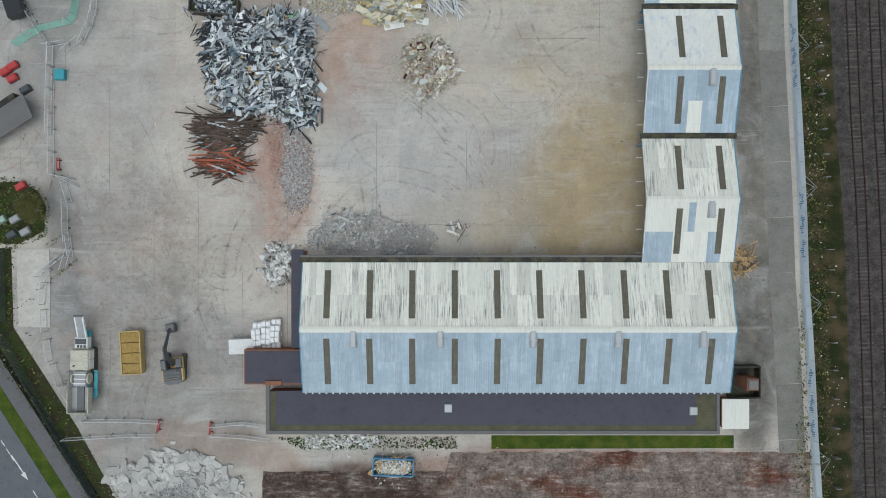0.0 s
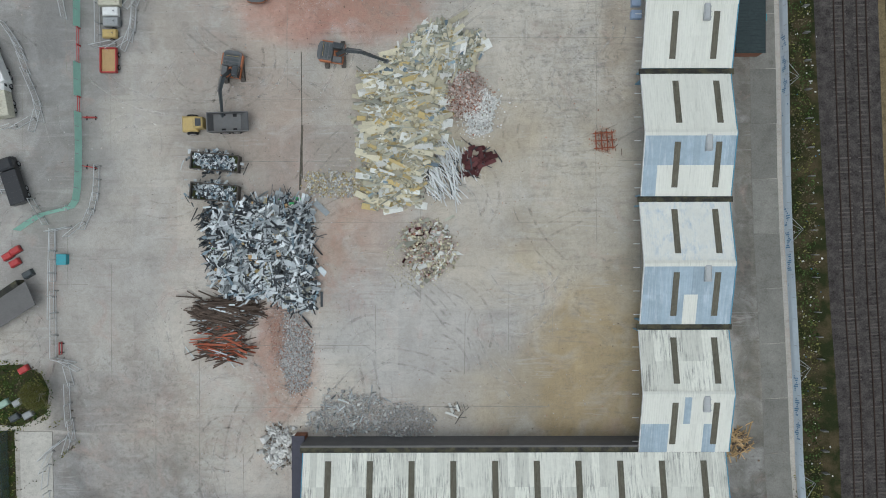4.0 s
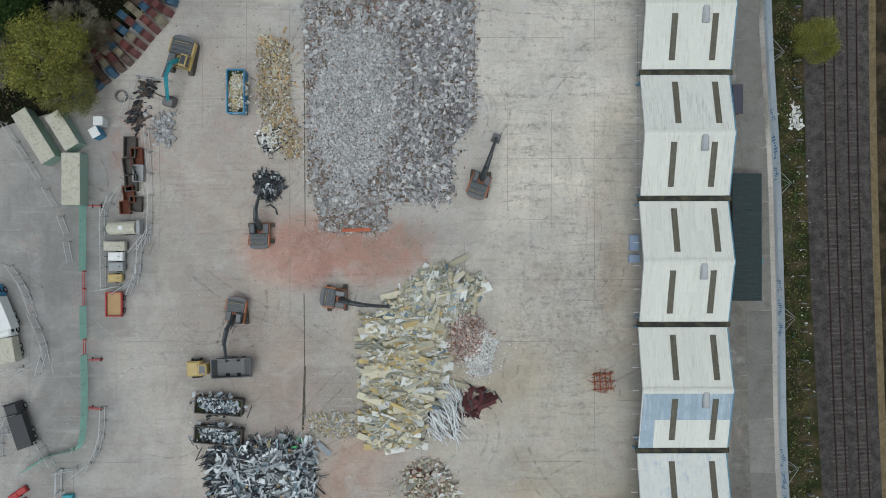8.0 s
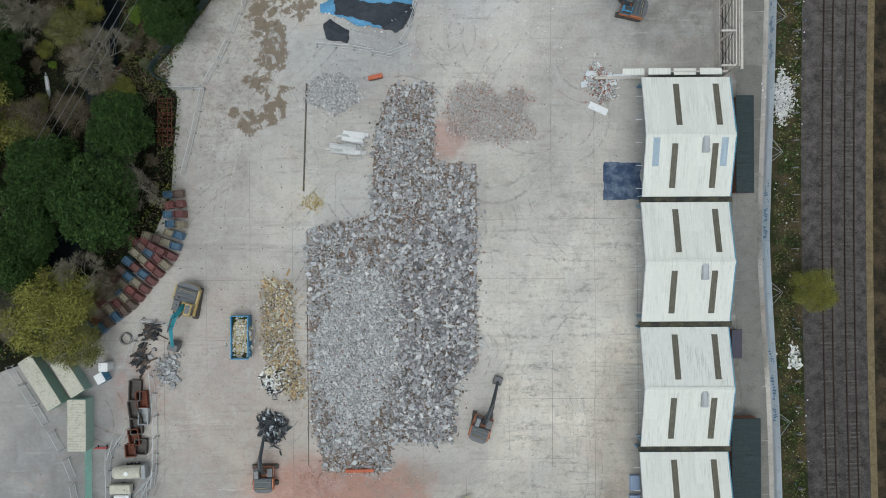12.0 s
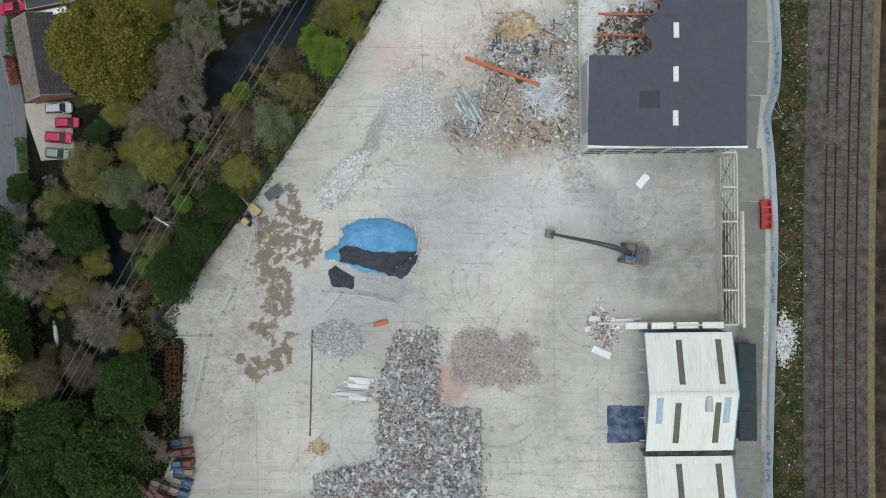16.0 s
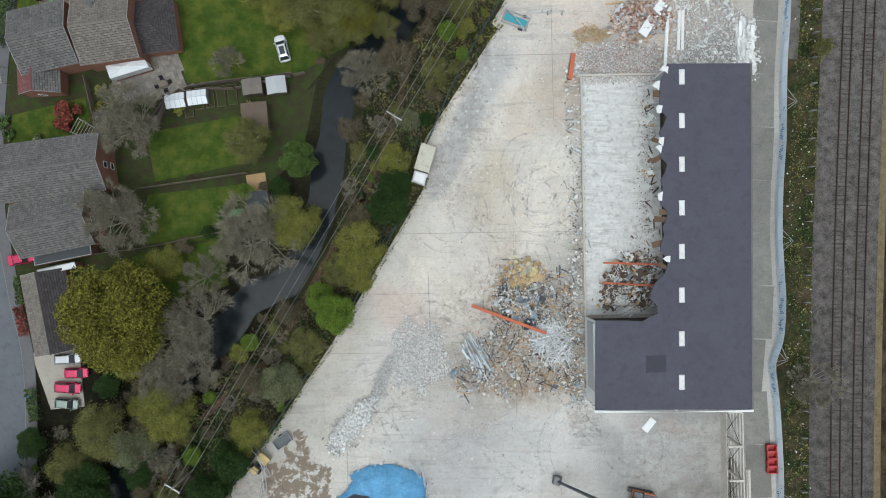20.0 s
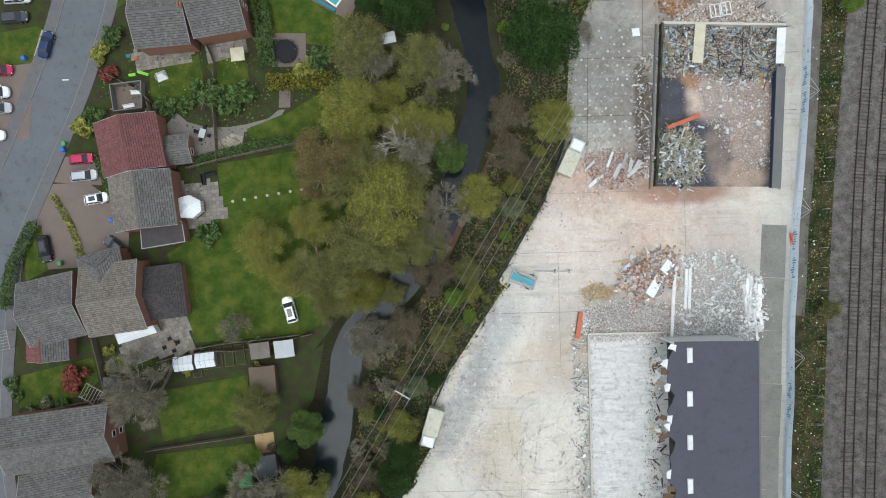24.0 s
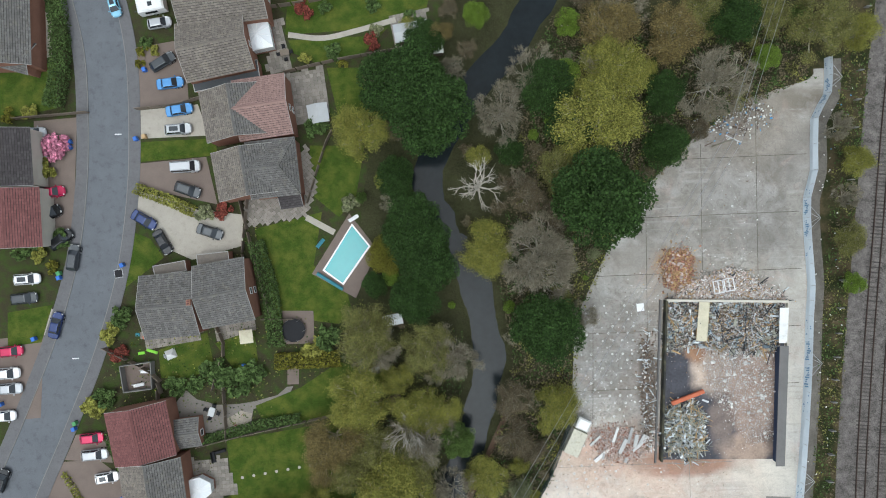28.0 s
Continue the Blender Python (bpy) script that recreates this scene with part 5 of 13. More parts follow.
heap("red_sheet_pile", "pile of folded dark red steel sheets", "steel pile", Area(1.0, (5.40, 42.89), 1.9, 2.4, 0), [(40, "sheet", (1.2, 0.4, 0.03), (2.6, 0.9, 0.05), "maroon", 0.3, 60, 50), (30, "plank", (1.0, 0.1, 0.08), (2.5, 0.2, 0.14), "scrap_dark", 0.2, *ANY)], 20)
heap("mixed_heap", "small heap of pink and cream rubbish", "debris heap", Area(1.6, (-2.29, 29.05), 4.4, 4.6, 0), [(260, "chunk", 0.2, 0.7, "foam_cream", 0.5, *ANY), (160, "chunk", 0.2, 0.8, "chunk_pink", 0.5, *ANY), (14, "sheet", (0.7, 0.2, 0.03), (1.8, 0.5, 0.05), "maroon", 0.3, 30, 40), (90, "chunk", 0.1, 0.5, "brick_bits", 0.5, *ANY), (60, "sheet", (0.8, 0.3, 0.03), (2.4, 0.8, 0.05), "foam_white", 0.3, 35, 40), (30, "sheet", (1.5, 0.3, 0.03), (3.2, 0.7, 0.05), "foam_grey", 0.2, 40, 20)], 21)
heap("litter", "cream insulation crumbs on the concrete", "litter", Area(0, (-3.81, 27.71), 5.4, 5.2, 0), [(500, "chunk", 0.05, 0.3, "foam_cream", 0.5, *ANY)], 22)
heap("litter", "trampled crumbs of insulation in a band", "litter", Area(0.15, ring=[(-21.63, 41.13), (-10.92, 41.11), (-11.82, 37.55), (-21.64, 37.56)]), [(420, "chunk", 0.08, 0.4, "foam_cream", 0.5, *ANY), (160, "chunk", 0.15, 0.6, "chunk_light", 0.5, *ANY), (80, "chunk", 0.1, 0.5, "foam_yellow", 0.5, *ANY)], 23)
# crushed concrete
heap("rubble_strip", "strip of crushed concrete and brick", "rubble", Area(0.35, (-23.12, 12.57), 2.4, 7.0, 4), [(1500, "chunk", 0.08, 0.35, "chunk_light", 0.6, *ANY), (500, "chunk", 0.1, 0.3, "brick_bits", 0.6, *ANY), (400, "chunk", 0.1, 0.4, "chunk_grey", 0.6, *ANY)], 25)
heap("brick_dust_strip", "strip of scattered red brick rubble", "rubble", Area(0.15, (-25.71, 14.81), 2.0, 6.5, 8), [(300, "chunk", 0.05, 0.22, "brick_bits", 0.6, *ANY), (350, "chunk", 0.05, 0.22, "chunk_pink", 0.6, *ANY)], 26)
heap("rubble_heap", "low heap of grey rubble beside the shed", "rubble heap", Area(0.45, (-15.29, 2.74), 6.3, 4.2, 0), [(900, "chunk", 0.06, 0.36, "chunk_light", 0.6, *ANY), (60, "chunk", 0.3, 0.9, "chunk_light", 0.5, *ANY), (350, "chunk", 0.08, 0.3, "chunk_pink", 0.6, *ANY), (60, "plank", (1.0, 0.06, 0.06), (2.6, 0.2, 0.12), "scrap_grey", 0.3, *ANY)], 27)
heap("rubble_heap", "spread heap of fine grey rubble", "rubble heap", Area(0.25, (-6.09, 1.38), 5.2, 3.2, 0), [(1000, "chunk", 0.05, 0.26, "chunk_grey", 0.6, *ANY), (200, "chunk", 0.05, 0.25, "chunk_pink", 0.5, *ANY), (40, "chunk", 0.3, 0.7, "chunk_light", 0.5, *ANY)], 28)
heap("rubble_heap", "heap of broken slab at the corner of the shed", "rubble heap", Area(1.1, (-25.83, -2.16), 2.4, 3.4, 0), [(260, "chunk", 0.15, 0.6, "chunk_light", 0.6, *ANY), (60, "chunk", 0.5, 1.3, "chunk_white", 0.5, *ANY), (200, "chunk", 0.1, 0.4, "chunk_brown", 0.6, *ANY)], 29)
heap("broken_slab_heap", "heap of large broken concrete slabs", "rubble heap", Area(0.5, (-42.02, -37.9), 10.8, 6.4, -4), [(300, "chunk", (1.3, 1.0, 0.3), (3.0, 2.4, 0.6), "slab_beige", 0.14, *ANY), (420, "chunk", (0.8, 0.6, 0.25), (1.6, 1.3, 0.5), "slab_beige", 0.3, *ANY)], 30)
heap("gravel_heap", "fine crushed concrete beside the slabs", "rubble heap", Area(1.0, (-40.6, -37.6), 5.2, 3.6, 10), [(2600, "chunk", 0.08, 0.3, "chunk_light", 0.6, *ANY), (500, "chunk", 0.08, 0.3, "chunk_grey", 0.6, *ANY)], 94)
FIELD = [(-22.29, 109.55), (-16.80, 110.63), (-11.76, 112.07), (-11.06, 125.05), (-8.65, 133.09), (-1.52, 133.06), (-1.38, 120.44), (5.38, 120.23), (5.26, 87.93), (1.58, 84.29), (1.36, 75.04), (-8.71, 75.08), (-8.73, 70.31), (-19.26, 70.36), (-21.70, 78.43), (-21.89, 96.74)]
tagged(Geo().prism(FIELD, 0.002, 0.03).ob("earth_bed", M["field_earth"]), "brown earth laid bare under the broken floor", "earth", kind="structure")
heap("broken_floor", "broken-up concrete floor lying in grey chunks", "rubble", Area(0.25, ring=FIELD), [(1500, "chunk", (0.5, 0.4, 0.2), (1.35, 1.05, 0.4), "chunk_grey", 0.3, *ANY), (3600, "chunk", (0.25, 0.2, 0.12), (0.72, 0.6, 0.35), "chunk_grey", 0.5, *ANY), (4200, "chunk", 0.1, 0.34, "chunk_grey", 0.6, *ANY), (500, "chunk", 0.1, 0.4, "brick_bits", 0.6, *ANY), (420, "chunk", (0.4, 0.3, 0.2), (1.1, 0.9, 0.35), "chunk_light", 0.3, *ANY), (2600, "chunk", 0.1, 0.5, "chunk_brown", 0.5, *ANY), (900, "chunk", 0.1, 0.45, "chunk_pink", 0.5, *ANY)], 31)
heap("crushed_floor", "pale crushed concrete in the broken floor", "rubble", Area(0.45, (-13.96, 90.30), 7.4, 16.0, 0), [(4200, "chunk", 0.1, 0.4, "chunk_light", 0.6, *ANY), (3000, "chunk", 0.1, 0.4, "chunk_grey", 0.6, *ANY), (700, "chunk", (0.4, 0.3, 0.15), (1.0, 0.8, 0.3), "chunk_light", 0.35, *ANY), (1500, "chunk", 0.08, 0.3, "chunk_white", 0.4, *ANY)], 32)
heap("broken_floor", "darker floor slabs broken over brown earth", "rubble", Area(0.4, ring=[(-7.66, 106.75), (5.00, 114.93), (4.89, 87.93), (1.03, 83.83), (1.00, 75.77), (-7.33, 75.80)]), [(520, "chunk", (0.8, 0.6, 0.25), (2.0, 1.5, 0.4), "slab_dark", 0.4, *ANY), (500, "chunk", (0.6, 0.5, 0.2), (1.5, 1.1, 0.4), "chunk_light", 0.35, *ANY), (900, "chunk", 0.2, 0.7, "slab_dark", 0.5, *ANY), (1500, "chunk", 0.12, 0.5, "chunk_brown", 0.5, *ANY)], 33)
heap("rubble_spread", "round spread of pinkish crushed rubble", "rubble", Area(0.35, (7.61, 128.45), 7.6, 5.6, 0), [(1100, "chunk", 0.06, 0.32, "chunk_pink", 0.6, *ANY), (1100, "chunk", 0.08, 0.4, "chunk_light", 0.6, *ANY), (500, "chunk", 0.06, 0.3, "brick_bits", 0.6, *ANY)], 34)
heap("rubble_spread", "small spread of grey and white rubble", "rubble", Area(0.4, (-17.81, 131.67), 4.4, 2.9, 0), [(900, "chunk", 0.1, 0.45, "chunk_light", 0.6, *ANY), (500, "chunk", 0.1, 0.4, "chunk_grey", 0.6, *ANY), (150, "chunk", 0.1, 0.3, "chunk_pink", 0.6, *ANY)], 35)
heap("lintel_stack", "stack of pale concrete lintels", "concrete pile", Area(0.5, (-14.73, 123.24), 2.6, 2.2, 0), [(22, "plank", (2.2, 0.4, 0.3), (3.6, 0.6, 0.4), "chunk_light", 0.03, -6, 6), (90, "chunk", 0.1, 0.5, "chunk_light", 0.5, *ANY)], 36)
heap("litter", "scrap of yellow insulation on the slab", "litter", Area(0.1, (-21.08, 114.12), 1.6, 1.3, 0), [(70, "chunk", 0.1, 0.4, "foam_yellow", 0.5, *ANY), (60, "plank", (0.4, 0.05, 0.05), (1.2, 0.1, 0.1), "foam_cream", 0.2, *ANY)], 37)
heap("sorted_rubbish", "long spread of yellow and white mixed rubbish", "debris heap", Area(0.4, ring=[(-29.11, 102.04), (-24.75, 100.85), (-24.23, 90.40), (-22.52, 83.13), (-24.34, 81.77), (-28.42, 85.86), (-29.49, 94.04)]), [(700, "chunk", 0.08, 0.36, "foam_cream", 0.6, *ANY), (420, "chunk", 0.1, 0.4, "foam_yellow", 0.6, *ANY), (420, "chunk", 0.1, 0.4, "foam_white", 0.5, *ANY), (520, "chunk", 0.1, 0.4, "chunk_brown", 0.5, *ANY), (260, "chunk", 0.08, 0.35, "chunk_pink", 0.5, *ANY), (160, "plank", (0.6, 0.08, 0.05), (1.8, 0.3, 0.1), "timber", 0.2, *ANY), (18, "panel", (0.8, 0.5, 0.04), (2.2, 1.0, 0.06), "foam_cream", 0.2, *ANY)], 38)
heap("scrap_heap", "few white boards and tubes on the slab", "debris heap", Area(0.3, (2.3, 3.6), 1.3, 1.3, 0), [(5, "panel", (1.0, 0.3, 0.05), (1.8, 0.5, 0.08), "foam_white", 0.15, -45, 30), (8, "plank", (0.8, 0.06, 0.05), (2.0, 0.12, 0.1), "scrap_dark", 0.2, *ANY), (30, "chunk", 0.06, 0.25, "chunk_brown", 0.4, *ANY)], 97)
heap("scrap_heap", "small heap of boards and white plastic", "debris heap", Area(0.6, (-27.51, 84.95), 1.8, 2.4, 0), [(60, "sheet", (0.5, 0.2, 0.04), (1.5, 0.5, 0.06), "foam_white", 0.3, *ANY), (60, "plank", (0.6, 0.1, 0.05), (1.8, 0.2, 0.1), "scrap_dark", 0.3, *ANY)], 39)
heap("grappled_scrap", "tangle of dark scrap under the grapple", "scrap heap", Area(1.2, (-27.71, 77.68), 2.2, 2.6, 0), [(120, "sheet", (0.6, 0.15, 0.03), (2.2, 0.4, 0.05), "scrap_dark", 0.5, *ANY), (40, "sheet", (0.6, 0.15, 0.03), (1.8, 0.4, 0.05), "scrap_grey", 0.5, *ANY), (60, "plank", (0.8, 0.06, 0.06), (2.4, 0.12, 0.1), "scrap_dark", 0.5, *ANY)], 40)
heap("slab_heap", "flat grey lumps of broken slab", "rubble", Area(0.5, (-44.77, 86.98), 1.9, 3.0, 0), [(60, "chunk", (0.5, 0.4, 0.2), (1.3, 1.0, 0.4), "chunk_grey", 0.2, *ANY), (150, "chunk", 0.1, 0.4, "chunk_grey", 0.5, *ANY)], 41)
heap("brick_dust", "crushed red brick trodden over the yard", "rubble", Area(0.06, (-20.27, 69.04), 4.0, 2.6, 0), [(170, "chunk", 0.04, 0.16, "brick_bits", 0.5, *ANY), (150, "chunk", 0.04, 0.2, "chunk_pink", 0.5, *ANY)], 42)
# round the flat-roofed hall
heap("pale_rubble", "pale crushed concrete spread on the yard", "rubble", Area(0.08, (-5.30, 168.98), 5.2, 6.6, 8), [(1500, "chunk", 0.06, 0.36, "chunk_white", 0.6, *ANY), (500, "chunk", 0.08, 0.4, "chunk_light", 0.6, *ANY)], 43)
heap("rubble_bank", "bank of pale broken concrete", "rubble heap", Area(0.9, ring=[(-12.60, 162.87), (-14.05, 158.45), (-19.22, 153.14), (-20.78, 153.90), (-19.62, 157.59), (-14.93, 161.70)]), [(700, "chunk", 0.15, 0.6, "chunk_white", 0.5, *ANY), (500, "chunk", 0.1, 0.4, "chunk_light", 0.5, *ANY)], 44)
heap("rubble_fringe", "loose stones along the edge of the yard", "rubble", Area(0.2, ring=[(-9.26, 170.42), (-11.21, 163.04), (-14.03, 160.30), (-12.09, 166.76)]), [(350, "chunk", 0.08, 0.4, "chunk_light", 0.5, *ANY)], 45)
DEMO = [(7.41, 184.09), (19.62, 183.00), (21.35, 173.72), (21.38, 162.42), (0.83, 162.69), (-0.05, 166.60), (6.72, 173.91)]
heap("demolition_debris", "demolition debris of brick, timber and white scraps", "debris heap", Area(0.35, ring=DEMO), [(700, "chunk", 0.06, 0.3, "chunk_brown", 0.6, *ANY), (420, "chunk", 0.06, 0.36, "chunk_white", 0.5, *ANY), (420, "chunk", 0.06, 0.4, "chunk_light", 0.5, *ANY), (90, "chunk", 0.1, 0.9, "foam_white", 0.5, *ANY), (260, "chunk", 0.06, 0.35, "brick_bits", 0.5, *ANY), (40, "sheet", (0.5, 0.2, 0.03), (1.8, 0.6, 0.05), "scrap_grey", 0.4, *ANY), (36, "sheet", (0.5, 0.2, 0.03), (1.6, 0.6, 0.05), "scrap_blue", 0.4, *ANY), (220, "plank", (0.6, 0.06, 0.05), (2.4, 0.16, 0.1), "timber", 0.3, *ANY), (140, "plank", (1.0, 0.05, 0.06), (3.0, 0.12, 0.12), "scrap_dark", 0.3, *ANY)], 46)
heap("board_heap", "torn yellow boards on the debris", "debris heap", Area(1.0, (11.74, 182.64), 3.6, 2.2, 0), [(26, "panel", (0.5, 0.3, 0.05), (1.4, 0.8, 0.08), "foam_yellow", 0.2, *ANY), (50, "panel", (0.4, 0.3, 0.05), (1.3, 0.8, 0.08), "timber", 0.25, *ANY), (30, "panel", (0.5, 0.3, 0.05), (1.5, 0.9, 0.08), "foam_cream", 0.25, *ANY), (220, "chunk", 0.1, 0.4, "chunk_light", 0.4, *ANY), (120, "chunk", 0.1, 0.4, "timber", 0.4, *ANY)], 47)
heap("white_rubbish", "tangle of white and grey rubbish", "debris heap", Area(1.2, (12.59, 177.08), 4.6, 3.8, 0), [(220, "chunk", 0.1, 0.5, "foam_white", 0.5, *ANY), (420, "chunk", 0.1, 0.4, "chunk_brown", 0.5, *ANY), (260, "chunk", 0.1, 0.5, "chunk_light", 0.5, *ANY), (110, "panel", (0.5, 0.1, 0.03), (2.0, 0.4, 0.05), "scrap_grey", 0.4, *ANY), (14, "panel", (1.2, 0.7, 0.03), (2.6, 1.4, 0.05), "scrap_dark", 0.3, *ANY), (16, "sheet", (1.0, 0.4, 0.03), (2.2, 0.8, 0.05), "scrap_blue", 0.4, *ANY), (90, "plank", (0.8, 0.06, 0.05), (2.6, 0.16, 0.1), "timber", 0.3, *ANY)], 48)
heap("conduit_tangle", "tangled heap of thin white metal channels", "steel pile", Area(1.5, (16.50, 171.19), 3.7, 3.7, 0), [(330, "plank", (1.5, 0.05, 0.05), (3.4, 0.12, 0.1), "tube_grey", 0.25, *ANY)], 49)
heap("steel_bundle", "bundle of grey steel angles", "steel pile", Area(0.7, (4.15, 168.86), 1.6, 2.6, 20), [(70, "plank", (2.0, 0.08, 0.08), (4.4, 0.16, 0.14), "scrap_grey", 0.06, -62, 14)], 50)
heap("rubble_edge", "debris against the foot of the hall", "debris heap", Area(0.3, ring=[(19.57, 217.10), (22.73, 217.04), (21.84, 160.31), (19.61, 160.35)]), [(170, "chunk", 0.1, 0.7, "chunk_white", 0.5, *ANY), (260, "chunk", 0.05, 0.35, "chunk_brown", 0.5, *ANY), (70, "plank", (0.8, 0.08, 0.08), (2.4, 0.2, 0.14), "scrap_grey", 0.2, *ANY)], 51)
heap("hall_debris", "debris of boards and ducts under the torn roof", "debris heap", Area(1.4, ring=[(24.9, 176.3), (33.1, 176.3), (34.1, 184.8), (28.5, 185.8), (25.1, 181.3)]), [(60, "panel", (0.6, 0.5, 0.05), (1.9, 1.2, 0.08), "bar_brown", 0.3, *ANY), (120, "chunk", (0.3, 0.3, 0.06), (1.2, 1.0, 0.15), "timber", 0.5, *ANY), (200, "chunk", 0.2, 0.7, "chunk_brown", 0.5, *ANY), (50, "sheet", (0.8, 0.3, 0.03), (2.0, 0.6, 0.05), "scrap_grey", 0.4, *ANY), (12, "panel", (1.0, 0.6, 0.05), (2.2, 1.2, 0.08), "foam_white", 0.3, *ANY), (160, "plank", (1.2, 0.06, 0.05), (3.0, 0.12, 0.1), "tube_grey", 0.25, *ANY), (90, "chunk", 0.15, 0.6, "chunk_white", 0.5, *ANY)], 52)
heap("hall_debris", "litter of brown and white scraps on the bare floor", "litter", Area(0.3, ring=[(30.7, 184.8), (33.9, 184.8), (33.9, 213.3), (31.5, 213.3)]), [(110, "chunk", 0.06, 0.35, "chunk_brown", 0.4, *ANY), (110, "chunk", 0.06, 0.35, "chunk_white", 0.4, *ANY), (14, "sheet", (0.6, 0.4, 0.03), (1.8, 1.0, 0.05), "foam_white", 0.4, *ANY), (8, "sheet", (0.5, 0.3, 0.03), (1.2, 0.7, 0.05), "timber", 0.4, *ANY), (20, "chunk", 0.1, 0.3, "foam_yellow", 0.4, *ANY)], 53)
# cleared plots to the north
heap("rubble_plot", "plot filled with pinkish crushed brick", "rubble", Area(0.25, ring=[(21.85, 219.63), (35.83, 219.26), (36.14, 213.28), (21.70, 213.67)]), [(1300, "chunk", 0.06, 0.3, "chunk_pink", 0.6, *ANY), (900, "chunk", 0.06, 0.36, "chunk_white", 0.5, *ANY), (700, "chunk", 0.06, 0.3, "chunk_light", 0.6, *ANY), (260, "chunk", 0.06, 0.3, "brick_bits", 0.6, *ANY)], 54)
heap("rubble_plot", "plot of pale crushed concrete", "rubble", Area(0.2, ring=[(36.97, 226.97), (45.39, 228.15), (50.39, 223.35), (50.61, 214.02), (46.86, 213.00), (36.61, 213.27)]), [(1500, "chunk", 0.05, 0.28, "chunk_light", 0.6, *ANY), (1500, "chunk", 0.05, 0.32, "chunk_white", 0.6, *ANY), (240, "chunk", 0.06, 0.3, "chunk_pink", 0.6, *ANY), (160, "chunk", 0.3, 0.8, "chunk_white", 0.5, *ANY), (40, "plank", (0.8, 0.08, 0.06), (2.6, 0.2, 0.12), "tube_grey", 0.2, *ANY)], 55)
heap("wall_debris", "broken brick wall and white panels in a heap", "debris heap", Area(1.2, (32.24, 224.30), 5.6, 3.6, 30), [(400, "chunk", 0.2, 0.8, "chunk_pink", 0.5, *ANY), (200, "chunk", 0.2, 0.6, "brick_bits", 0.5, *ANY), (50, "chunk", (0.6, 0.5, 0.15), (1.8, 1.2, 0.3), "chunk_light", 0.3, *ANY), (80, "plank", (1.0, 0.08, 0.08), (3.2, 0.2, 0.14), "timber", 0.2, *ANY), (60, "sheet", (0.6, 0.3, 0.03), (1.8, 0.6, 0.05), "scrap_grey", 0.4, *ANY)], 56)
heap("rubble_edge", "broken kerbs at the edge of the plot", "rubble", Area(0.4, (49.61, 218.24), 1.4, 5.4, -4), [(160, "chunk", 0.2, 0.8, "chunk_white", 0.5, *ANY), (18, "plank", (2.2, 0.3, 0.2), (4.4, 0.5, 0.35), "chunk_white", 0.1, 96, 12)], 57)
heap("crumbs", "yellow crumbs and dust beside the plot", "litter", Area(0.1, (23.95, 221.44), 3.2, 1.6, 0), [(150, "chunk", 0.05, 0.22, "foam_yellow", 0.5, *ANY), (320, "chunk", 0.05, 0.25, "timber", 0.5, *ANY), (40, "plank", (0.6, 0.05, 0.04), (1.8, 0.1, 0.08), "timber", 0.3, *ANY)], 58)
heap("twisted_steel", "tangled ducting and steel inside the ruin", "debris heap", Area(1.2, ring=[(35.16, 264.60), (54.26, 264.09), (53.41, 256.38), (47.05, 255.89), (40.57, 257.65), (35.14, 256.58)]), [(170, "sheet", (0.7, 0.1, 0.03), (2.2, 0.35, 0.05), "scrap_grey", 0.4, *ANY), (900, "chunk", 0.1, 0.45, "chunk_brown", 0.5, *ANY), (180, "chunk", 0.1, 0.4, "scrap_dark", 0.5, *ANY), (160, "plank", (0.8, 0.08, 0.06), (2.6, 0.2, 0.1), "timber", 0.3, *ANY), (1000, "chunk", 0.06, 0.3, "chunk_pink", 0.5, *ANY), (300, "plank", (1.0, 0.05, 0.06), (3.6, 0.1, 0.1), "scrap_dark", 0.3, *ANY), (180, "plank", (1.0, 0.04, 0.06), (3.2, 0.08, 0.1), "scrap_grey", 0.3, *ANY), (500, "chunk", 0.15, 0.6, "foam_grey", 0.5, *ANY), (50, "sheet", (0.7, 0.15, 0.03), (2.0, 0.4, 0.05), "scrap_blue", 0.4, *ANY), (26, "panel", (0.8, 0.4, 0.03), (2.4, 0.9, 0.05), "foam_grey", 0.15, *ANY), (1300, "chunk", 0.06, 0.34, "chunk_light", 0.5, *ANY)], 59)
heap("twisted_steel", "heap of tangled grey duct and cable", "scrap heap", Area(1.7, (37.78, 243.46), 4.0, 5.0, 0), [(300, "sheet", (0.6, 0.08, 0.03), (2.2, 0.25, 0.05), "scrap_grey", 0.5, *ANY), (300, "chunk", 0.2, 0.6, "scrap_dark", 0.6, *ANY), (260, "chunk", 0.15, 0.5, "foam_grey", 0.6, *ANY), (420, "plank", (0.8, 0.04, 0.05), (2.6, 0.1, 0.1), "foam_grey", 0.4, *ANY), (160, "plank", (0.8, 0.05, 0.05), (2.6, 0.12, 0.1), "timber", 0.4, *ANY), (30, "sheet", (0.6, 0.2, 0.03), (1.6, 0.4, 0.05), "scrap_white", 0.3, *ANY)], 60)
heap("brick_rubble", "pinkish brick rubble over the floor of the ruin", "rubble", Area(0.4, ring=[(41.03, 257.17), (47.07, 256.55), (52.83, 255.74), (52.08, 241.49), (48.52, 240.66), (45.67, 245.86), (41.79, 250.63)]), [(2200, "chunk", 0.04, 0.2, "chunk_pink", 0.6, *ANY), (1200, "chunk", 0.04, 0.22, "chunk_light", 0.6, *ANY), (700, "chunk", 0.04, 0.26, "chunk_white", 0.5, *ANY), (300, "chunk", 0.04, 0.2, "brick_bits", 0.5, *ANY), (60, "chunk", 0.3, 0.7, "chunk_white", 0.5, *ANY)], 61)
